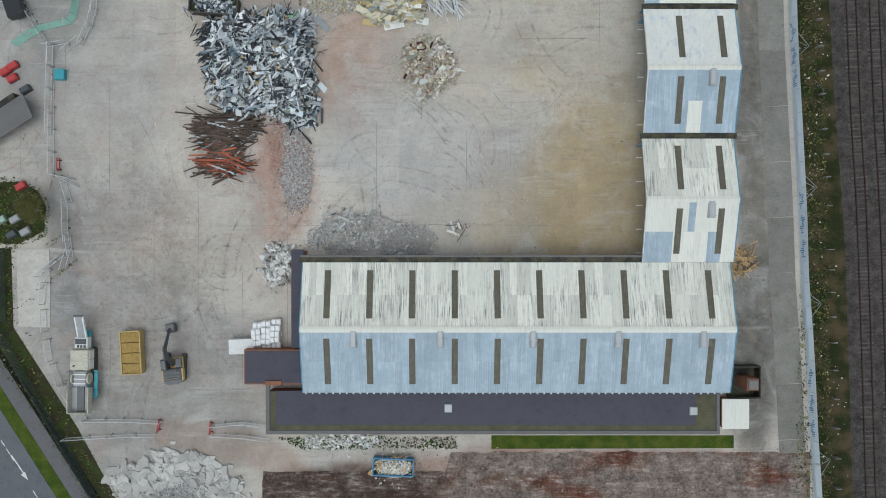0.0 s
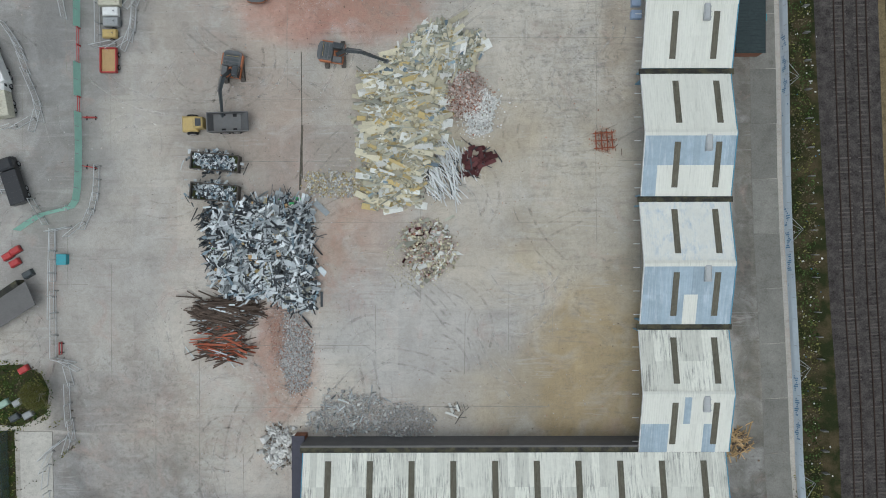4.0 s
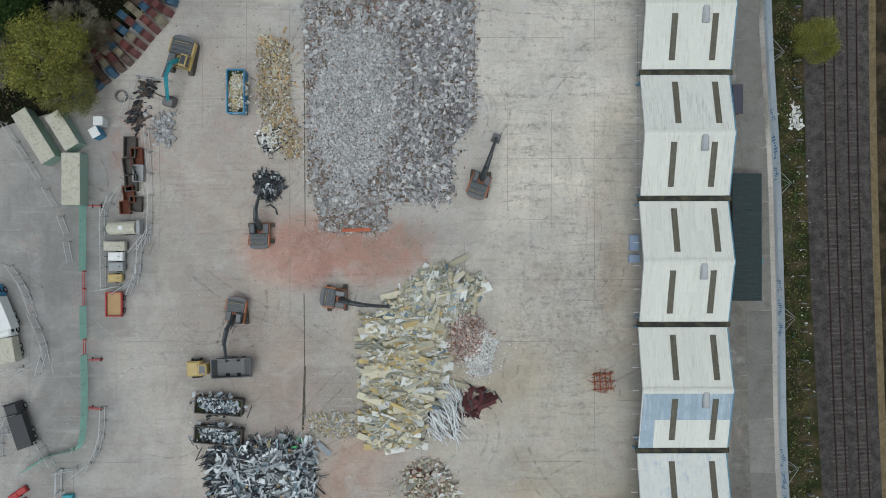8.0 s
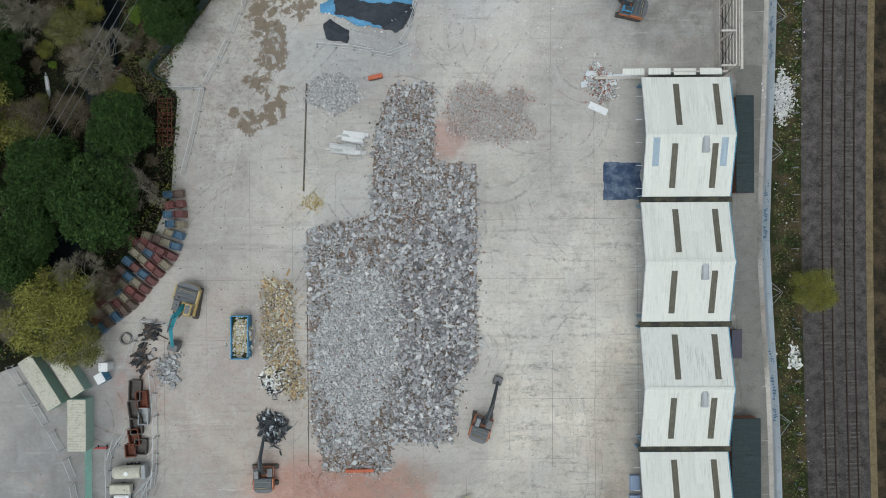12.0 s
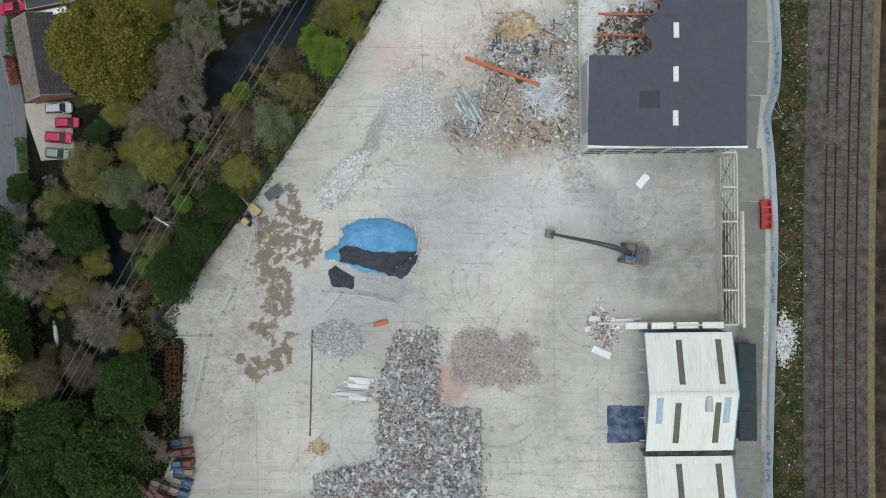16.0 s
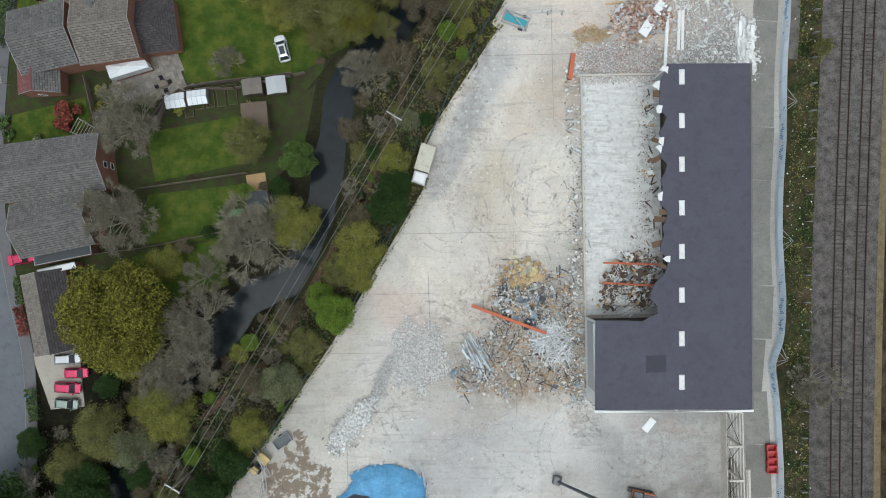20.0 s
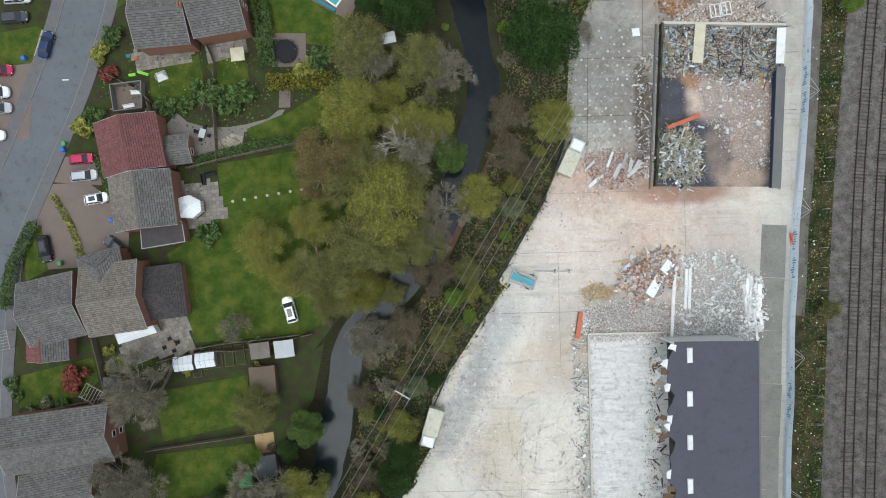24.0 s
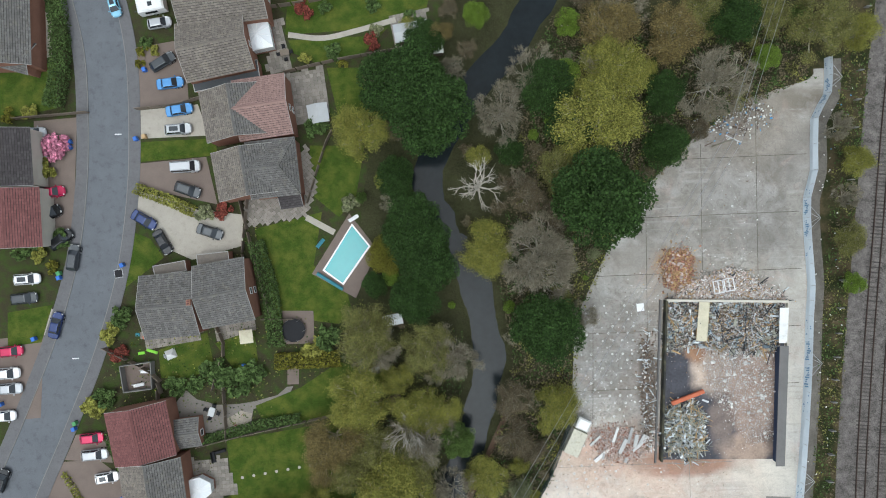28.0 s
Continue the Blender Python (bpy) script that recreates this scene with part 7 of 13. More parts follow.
# bushes leaning over the yard's edge
THICKET = random.Random(58)
PARKED = ((-4.0, 200.45), (11.5, 224.0), (19.7, 243.6), (-14.0, 278.5))  # vehicles and boxes on the edge, and the pool, that stay clear
for p, d in along([(x, y) for x, y in sorted(YARD_WEST, key=lambda q: q[1]) if 132 < y < 299], 3.4):
    r = THICKET.uniform(1.2, 2.5)
    if THICKET.random() < 0.8 and min(math.hypot(p.x - x, p.y - y) for x, y in PARKED) > 6.0:
        plant(THICKET.choice(("olive", "brown", "bright", "dark", "spring", "pale", "brown")), (p.x - d.y * (r * 0.75), p.y + d.x * (r * 0.75)), r, r * 1.2)
# thicket along both banks
standing = [(spot, r) for kind, spot, r in TREES]
for k in range(1700):
    i = THICKET.randrange(len(river_line))
    off = THICKET.choice((-1, 1)) * THICKET.uniform(3.6, 15.0)
    a, b = river_line[i], river_line[min(i + 1, len(river_line) - 1)]
    d = Vector((*(b - a), 0))
    if d.length < 0.1:
        continue
    d.normalize()
    x, y = a[0] - d.y * off, a[1] + d.x * off
    if min(math.hypot(x - u, y - v) for u, v in PARKED) < 5.0:
        continue
    r = THICKET.uniform(1.4, 3.4)
    if not (112 < y < 322) or x > between(y, YARD_WEST) - r - 0.4 or ((river_line - (x, y)) ** 2).sum(1).min() < 11:
        continue
    if any((x - p[0]) ** 2 + (y - p[1]) ** 2 < (0.52 * (q + r)) ** 2 for p, q in standing) or any(inside(x, y, ring) for ring in OPEN):
        continue
    standing.append(((x, y), r))
    plant(THICKET.choice(("olive", "brown", "dark", "spring", "bare", "brown", "bright", "brown", "bare")), (x, y), r, r * 1.3)
for k in range(420):
    x, y = THICKET.uniform(-100, -38), THICKET.uniform(148, 205)
    r = THICKET.uniform(2.2, 4.6)
    if not inside(x, y, WEST_WOOD) or x > between(y, YARD_WEST) - r - (7.5 if y < 150 else 0.8) or ((river_line - (x, y)) ** 2).sum(1).min() < 16 or any((x - p[0]) ** 2 + (y - p[1]) ** 2 < (0.5 * (q + r)) ** 2 for p, q in standing) or any(inside(x, y, ring) for ring in OPEN) or math.hypot(x - BOAT[0], y - BOAT[1]) < r + 3.0:
        continue
    standing.append(((x, y), r))
    plant(THICKET.choice(("dark", "olive", "brown", "dark", "bare", "dark")), (x, y), r, r * 1.4)
for kind, protos in FAMILY.items():
    for k, proto in enumerate(protos):
        if (kind, k) not in used:
            for o in (*proto.children, proto):
                bpy.data.objects.remove(o)

# small garden shrubs
SHRUBS = {}
for i, leaf in enumerate(("leaf_hedge", "leaf_spring", "leaf_red", "leaf_pink", "leaf_yellow", "leaf_pale")):
    rng = np.random.default_rng(300 + i)
    p, d = dome(rng, 900, 14, 1.0, 1.5, -0.15)
    v, f = leaves(rng, p, d, 0.2, 0.05)
    SHRUBS[leaf] = v, f


def shrub(leaf, spot, r, name="shrub", label="rounded garden shrub", h=None):
    v, f = SHRUBS[leaf]
    key = "shrub_" + leaf
    if key not in bpy.data.meshes:
        o = stuff_mesh(key, [(v, f, 0)], [M[leaf]], "", "")
        bpy.data.objects.remove(o)
    o = new(name, bpy.data.meshes[key])
    o.matrix_basis = at(*spot, -0.12, 57 * r + spot[0] * 31) @ Matrix.Diagonal((r, r, (h or r * 1.1) / 1.5, 1))
    return tagged(o, label, "shrub", "garden shrubs")


def hedge(points, width, height, leaf, label):
    """A clipped hedge along a line: a close mass of small leaves."""
    rng = np.random.default_rng(int(abs(points[0][0] * 10 + points[0][1])))
    where = []
    length = 0.0
    for p, d in along(points, 0.5):
        n = int(26 * width + 14 * height)
        s, u = rng.uniform(-0.5, 0.5, n), rng.uniform(0, 1, n)
        top = rng.random(n) < 0.62
        z = np.where(top, height * rng.uniform(0.85, 1.05, n), height * u)
        o = np.where(top, s * width, np.sign(s) * width * 0.5)
        where.append(np.c_[p.x + d.y * o + rng.uniform(-0.25, 0.25, n) * d.x, p.y - d.x * o + rng.uniform(-0.25, 0.25, n) * d.y, z])
    v, f = leaves(rng, np.concatenate(where), None, 0.28, 0.07)
    o = stuff_mesh("hedge", [(v, f, 0)], [M[leaf]], label, "hedge")
    del o["kind"]
    return o


def undergrowth(label, ring, density, mix, seed, height=0.9):
    rng = np.random.default_rng(seed)
    a = np.array(ring)
    lo, hi = a.min(0), a.max(0)
    n = int((hi - lo).prod() * density)
    p = rng.uniform(lo, hi, (n, 2))
    p = np.array([q for q in p if inside(*q, ring) and ((river_line - q) ** 2).sum(1).min() > 14 and not any(inside(*q, o) for o in OPEN)])
    tall = np.array([max(0.1, 0.6 + 1.1 * noise.noise(Vector((x * 0.25, y * 0.25, seed)))) for x, y in p])
    pts = np.c_[p, tall * height * rng.uniform(0.2, 1.0, len(p))]
    groups = []
    kind = np.array([int(abs(noise.noise(Vector((x * 0.12, y * 0.12, seed + 5.5)))) * 2.6 * len(mix) + r) % len(mix) for (x, y), r in zip(p, rng.uniform(0, 0.9, len(p)))])
    for i, leaf in enumerate(mix):
        if (kind == i).any():
            v, f = leaves(rng, pts[kind == i], None, 0.27, 0.12)
            groups.append((v, f, i))
    return stuff_mesh("undergrowth", groups, [M[k] for k in mix], label, "undergrowth")


SUBURB_EDGE = [(-54.82, 265.33), (-41.67, 268.71), (-32.51, 279.65), (-21.25, 282.15), (-14.24, 265.18), (-18.22, 255.96), (-14.84, 242.81), (-22.80, 224.36), (-41.75, 213.67), (-44.09, 230.53), (-55.82, 245.77), (-59.37, 252.39)]
EAST_BANK = [(-45.93, 131.07), (-41.62, 141.21), (-29.79, 159.12), (-18.46, 175.18), (-4.73, 197.21), (-4.85, 204.56), (8.07, 223.83), (2.64, 216.22), (14.37, 236.44), (18.84, 246.58), (19.26, 262.42), (28.13, 280.82), (30.50, 283.37), (39.22, 291.55), (60.22, 301.69), (60.49, 310.61), (16.41, 313.85), (9.87, 284.96), (7.31, 263.42), (6.90, 253.42), (2.67, 234.88), (-6.07, 222.05), (-13.82, 211.06), (-14.06, 209.38), (-21.97, 185.36), (-34.29, 173.50), (-42.74, 160.68), (-51.28, 145.97), (-55.30, 123.78)]
undergrowth("brambles and brown undergrowth on the river bank", EAST_BANK, 24.0, ["leaf_brown", "leaf_hedge", "leaf_brown", "leaf_brown", "leaf_olive"], 401)
undergrowth("dark woodland floor under bushes", WEST_WOOD, 6.0, ["leaf_dark", "leaf_brown", "leaf_dark"], 402, 1.2)
undergrowth("rough grass and weeds beside the railway", [(55.0, -40.0), (61.0, -40.0), (60.0, 10.0), (58.6, 60.0), (57.6, 107.0), (58.3, 147.0), (60.0, 187.0), (62.4, 229.0), (66.8, 275.0), (72.0, 315.0), (66.0, 306.0), (62.0, 270.0), (58.0, 226.0), (55.0, 182.0), (54.6, 160.0), (53.6, 107.0), (55.2, 60.0), (56.4, 10.0)], 11.0, ["leaf_hedge", "leaf_olive", "leaf_brown", "leaf_hedge"], 403, 0.35)
undergrowth("weeds under the garden trees", [(-22.42, 238.35), (-14.74, 246.54), (-8.70, 263.16), (2.43, 261.00), (4.02, 250.70), (-1.94, 236.87), (-15.41, 221.37), (-20.17, 217.76), (-19.02, 226.13)], 8.0, ["leaf_olive", "leaf_hedge", "leaf_brown"], 404)
undergrowth("weeds and ivy along the west edge of the yard", [(-73.47, 11.33), (-66.68, 11.50), (-62.94, 9.52), (-61.70, 6.84), (-62.25, 2.38), (-66.80, 0.25), (-73.50, 0.62)], 11.0, ["leaf_dark", "leaf_olive", "leaf_hedge", "leaf_brown"], 405, 0.7)
undergrowth("weeds along the road fence", [(-70.61, 0.36), (-67.41, 0.36), (-67.06, -12.08), (-63.51, -18.29), (-57.30, -28.06), (-50.64, -38.89), (-56.41, -38.89), (-64.41, -25.40), (-70.62, -17.40)], 5.0, ["leaf_hedge", "leaf_brown", "leaf_olive"], 406, 0.5)
undergrowth("beds and self-sown greenery in the gardens", SUBURB_EDGE, 2.2, ["leaf_hedge", "leaf_olive", "leaf_dark", "leaf_spring"], 407, 0.4)
tagged(Geo().prism([(7.5, -29.0), (45.5, -29.0), (45.5, -31.0), (7.5, -31.1)], 0.0, 0.05).ob("verge", M["grass"]), "narrow grass strip along the office wall", "verge", kind="structure")
for k, (a, b) in enumerate((((-66.8, -9.1), (-57.6, -1.3)), ((-66.9, -11.3), (-61.0, -17.6)), ((-61.9, 1.0), (-58.6, 3.6)))):
    undergrowth("weeds and moss in an open joint", [(a[0] - 0.12, a[1] + 0.12), (a[0] + 0.12, a[1] - 0.12), (b[0] + 0.12, b[1] - 0.12), (b[0] - 0.12, b[1] + 0.12)], 22.0, ["leaf_brown", "leaf_olive", "leaf_dark"], 420 + k, 0.15)
undergrowth("weeds along the office wall", [(-26.0, -29.3), (2.0, -29.2), (2.0, -31.0), (-22.0, -31.2)], 30.0, ["leaf_dark", "leaf_hedge", "leaf_brown"], 409, 0.3)
EDGE = [(x, y) for x, y in YARD_WEST if 96 < y < 303]
for k, (a, b) in enumerate(((0, len(EDGE) // 2 + 1), (len(EDGE) // 2, len(EDGE)))):
    side = EDGE[a:b]
    undergrowth("ragged weeds and brambles over the yard edge", [(x + 0.7 + 0.5 * math.sin(3.1 * i), y) for i, (x, y) in enumerate(side)] + [(x - 2.6, y + 1.0) for x, y in reversed(side)], 12.0, ["leaf_olive", "leaf_hedge", "leaf_brown", "leaf_spring"], 410 + k, 0.7)


# ---- street, gardens, houses ----
M["tile_grey"] = surface("grey_roof_tile", (0.128, 0.122, 0.115), 0.85, vary=0.2, grain=4.0, blotch=0.4, island=0.2, bump=0.0, stain=((0.19, 0.17, 0.13), 0.6))
M["tile_brown"] = surface("brown_roof_tile", (0.165, 0.145, 0.125), 0.85, vary=0.2, grain=4.0, blotch=0.4, island=0.2, bump=0.0, stain=((0.22, 0.19, 0.14), 0.6))
M["tile_dark"] = surface("dark_roof_tile", (0.065, 0.058, 0.058), 0.8, vary=0.2, grain=4.0, island=0.2, bump=0.0)
M["tile_red"] = surface("red_roof_tile", (0.16, 0.072, 0.068), 0.85, vary=0.18, grain=4.0, island=0.14, bump=0.0)
M["tile_pink"] = surface("pink_roof_tile", (0.25, 0.165, 0.145), 0.85, vary=0.15, grain=4.0, island=0.12, bump=0.0)
# near-black underlay: shadow lines between tile courses painted as its colour
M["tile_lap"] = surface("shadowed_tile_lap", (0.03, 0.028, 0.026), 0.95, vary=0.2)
M["wall_brick"] = surface("house_brick", (0.26, 0.135, 0.095), 0.9, vary=0.2, grain=9.0, bump=0.01)
M["render_wall"] = surface("cream_render", (0.5, 0.47, 0.4), 0.85, vary=0.08)
M["upvc"] = surface("white_frame", (0.75, 0.75, 0.74), 0.35, vary=0.04)
M["barge"] = surface("weathered_bargeboard", (0.36, 0.35, 0.33), 0.6, vary=0.12)
M["glass"] = surface("dark_window_glass", (0.03, 0.035, 0.04), 0.06, vary=0.1, spec=0.6, bump=0.0)
M["clear_roof"] = surface("polycarbonate_roof", (0.66, 0.68, 0.69), 0.25, vary=0.06, spec=0.5)
M["flat_roof"] = surface("garage_felt", (0.075, 0.08, 0.085), 0.8, vary=0.15)
M["patio"] = surface("patio_slabs", (0.22, 0.198, 0.172), 0.85, vary=0.2, grain=5.0, island=0.22, bump=0.01, stain=((0.15, 0.135, 0.11), 0.5))
M["drive_brown"] = surface("brown_block_paving", (0.17, 0.135, 0.115), 0.9, vary=0.15, grain=7.0, blotch=0.5, bump=0.01)
M["drive_beige"] = surface("pale_drive", (0.36, 0.33, 0.28), 0.9, vary=0.14, grain=7.0, blotch=0.5, bump=0.01, stain=((0.22, 0.2, 0.17), 0.5))
M["terrace"] = surface("terrace_concrete", (0.19, 0.172, 0.152), 0.9, vary=0.2, grain=5.0, blotch=0.4, bump=0.01, stain=((0.12, 0.105, 0.085), 0.5))
M["bed_gravel"] = surface("pale_bed_gravel", (0.3, 0.265, 0.215), 0.95, vary=0.4, grain=8.0, bump=0.1)
M["soil"] = surface("garden_soil", (0.048, 0.044, 0.024), 0.95, vary=0.45, grain=6.0, bump=0.1, other=(0.036, 0.052, 0.014))
M["fence_wood"] = surface("weathered_fence", (0.2, 0.165, 0.13), 0.9, vary=0.2, each=0.1)
M["shed_wood"] = surface("shed_boards", (0.13, 0.1, 0.075), 0.9, vary=0.2)
M["pool_water"] = surface("pool_water", (0.06, 0.33, 0.34), 0.08, vary=0.06, grain=1.0, blotch=0.3, bump=0.0, spec=0.5)
M["path"] = surface("trodden_path", (0.105, 0.068, 0.047), 0.95, vary=0.25, grain=5.0, blotch=0.4)
M["plastic_blue"] = surface("blue_plastic", (0.06, 0.16, 0.5), 0.5, vary=0.08)
M["plastic_green"] = surface("green_plastic", (0.1, 0.3, 0.12), 0.5, vary=0.08)
M["plastic_teal"] = surface("teal_paint_wood", (0.06, 0.2, 0.24), 0.6, vary=0.15)
M["lime"] = surface("lime_plastic", (0.25, 0.6, 0.06), 0.5, vary=0.08)
M["black"] = surface("black_plastic", (0.02, 0.02, 0.022), 0.6, vary=0.1)

STREET = [(-80.5, 110.0), (-76.5, 132.0), (-74.0, 152.0), (-73.9, 168.7), (-76.2, 180.8), (-78.5, 200.0), (-76.20, 227.64), (-73.81, 235.98), (-68.36, 247.97), (-62.87, 260.88), (-58.79, 273.83), (-56.70, 287.06), (-56.11, 299.23), (-56.43, 309.55), (-58.02, 318.03), (-60.92, 329.36), (-75.0, 350.0), (-95.0, 420.0)]
tagged(ribbon(STREET, -3.3, 3.3, -0.02, 2.0).ob("road", M["asphalt"]), "curving grey asphalt street", "road", kind="structure")
for a, b, name in ((-5.3, -3.42, "pavement"), (3.42, 5.3, "pavement")):
    tagged(ribbon(STREET, a, b, 0.08, 2.0, 0.12).ob(name, M["pavement"]), "dark tarmac footway beside the street", "pavement", kind="structure")
for a, b in ((-3.42, -3.3), (3.3, 3.42)):
    tagged(ribbon(STREET, a, b, 0.1, 2.0, 0.14).ob("kerb", M["kerb"]), "pale concrete kerb", "kerb", kind="structure")
geo = Geo()
for x, y in ((-62.94, 258.64), (-54.64, 295.62)):
    geo.box((x - 0.55, y - 0.1, -0.02), (x + 0.55, y + 0.1, -0.012))
tagged(geo.ob("road_marking", M["white"]), "short white dashes on the street", "road marking", kind="structure")
MAIN = [(-99.04, 16.34), (-80.39, -12.96), (-69.29, -30.28), (-64.32, -38.10), (-56.42, -50.44), (-43.10, -71.31)]
tagged(ribbon(MAIN, -2.5, 6.2, -0.02, 2.0).ob("road", M["asphalt"]), "two-lane asphalt main road with white arrows", "road", kind="structure")
tagged(ribbon(MAIN, -4.5, -2.55, 0.02, 2.0, 0.08).ob("verge", M["grass"]), "strip of mown grass beside the road", "verge", kind="structure")
tagged(ribbon(MAIN, -6.9, -4.55, 0.05, 2.0, 0.1).ob("pavement", M["pavement"]), "dark tarmac footway outside the fence", "pavement", kind="structure")
tagged(ribbon(MAIN, 6.3, 14, 0.0, 2.0, 0.05).ob("verge", M["grass"]), "grass verge across the main road", "verge", kind="structure")
geo = Geo()
for k, (p, d) in enumerate(along(MAIN, 1.0)):
    if k % 9 < 3:
        geo.box((-0.07, -0.5, -0.02), (0.07, 0.5, -0.012), 0, 0, Matrix.Translation(p + Vector((d.y, -d.x, 0)) * 0.0) @ Matrix.Rotation(math.atan2(-d.x, d.y), 4, "Z"))
arrow = Matrix.Translation((*(-66.63, -34.10), 0)) @ Matrix.Rotation(radians(-146), 4, "Z")
geo.prism([(-0.09, -2.4), (0.09, -2.4), (0.09, 1.0), (0.5, 1.0), (0, 2.4), (-0.3, 1.0), (-0.09, 1.0)], -0.02, -0.01, 0, arrow)
tagged(geo.ob("road_marking", M["white"]), "white lane dashes and a straight-on arrow", "road marking", kind="structure")


def patch(name, ring, mat, z, label, category, kind="structure"):
    return tagged(Geo().prism(ring, z - 0.12, z).ob(name, M[mat]), label, category, kind=kind)


LAWN = "mown green garden lawn"
SUBURB = [(-71.37, 167.55), (-45.34, 173.68), (-36.80, 187.50), (-23.44, 204.91), (-21.40, 214.17), (-23.10, 213.17), (-15.39, 222.30), (-9.60, 229.61), (-18.64, 240.11), (-10.81, 253.89), (-16.16, 263.36), (-14.62, 282.91), (-12.38, 294.11), (-4.46, 306.99), (1.46, 316.19), (-8.0, 345.0), (-90.0, 345.0), (-90.0, 200.0), (-82.0, 150.0)]
patch("garden_ground", SUBURB, "soil", -0.025, "dark garden soil and beds", "garden")
for ring in ([(-46.92, 229.48), (-37.43, 235.48), (-18.69, 238.25), (-14.72, 229.75), (-15.90, 220.45), (-24.89, 215.83), (-42.65, 214.81)], [(-49.62, 206.81), (-34.05, 209.30), (-34.20, 201.40), (-48.20, 198.70)], [(-49.45, 196.58), (-32.87, 198.12), (-32.04, 193.46), (-37.71, 188.92), (-51.19, 188.53)], [(-52.17, 186.41), (-37.24, 189.19), (-36.46, 181.45), (-44.42, 178.81), (-52.26, 181.76)],
             [(-71.67, 210.02), (-59.53, 212.86), (-58.69, 208.84), (-61.52, 206.57), (-71.78, 204.73)], [(-56.00, 212.97), (-50.21, 214.26), (-49.71, 211.46), (-54.93, 210.54)], [(-49.10, 259.58), (-40.91, 262.35), (-40.02, 257.01), (-43.44, 254.76), (-48.85, 254.91)], [(-39.74, 260.45), (-33.16, 262.42), (-32.65, 257.28), (-36.42, 255.70)], [(-32.52, 279.19), (-21.26, 281.68), (-22.90, 272.87), (-17.43, 268.06), (-16.60, 264.31), (-18.97, 262.97), (-29.18, 264.64)],
             [(-33.31, 249.83), (-25.77, 252.61), (-19.13, 256.73), (-10.81, 253.89), (-13.76, 248.38), (-24.99, 247.00), (-32.43, 247.76)], [(-38.32, 244.18), (-19.40, 246.85), (-18.23, 238.23), (-37.43, 235.48)], [(-73.92, 266.59), (-66.42, 267.69), (-68.46, 261.50), (-74.07, 260.99)], [(-53.50, 279.75), (-49.81, 278.07), (-47.75, 274.93), (-54.23, 270.16)], [(-70.21, 231.22), (-67.50, 234.88), (-66.58, 227.39), (-70.36, 225.62)],
             [(-26.37, 311.24), (-13.69, 311.78), (-2.80, 314.91), (-1.70, 320.04), (-25.63, 319.84)], [(-25.94, 310.29), (-12.79, 310.63), (-8.98, 312.29), (-13.83, 307.47), (-21.37, 306.40), (-25.07, 308.10)], [(-19.71, 305.59), (-11.55, 305.34), (-11.81, 297.37), (-17.92, 296.91)], [(-22.94, 292.75), (-13.84, 292.46), (-15.53, 283.88), (-18.44, 280.69), (-22.83, 284.58)],
             [(-51.03, 294.19), (-38.64, 294.46), (-38.17, 291.63), (-51.14, 290.91)], [(-73.86, 306.34), (-64.63, 308.12), (-64.70, 300.25), (-74.12, 298.67)]):
    patch("lawn", ring, "grass", 0.02 + 0.0013 * (int(abs(ring[0][0] * 7)) % 9), LAWN, "lawn")
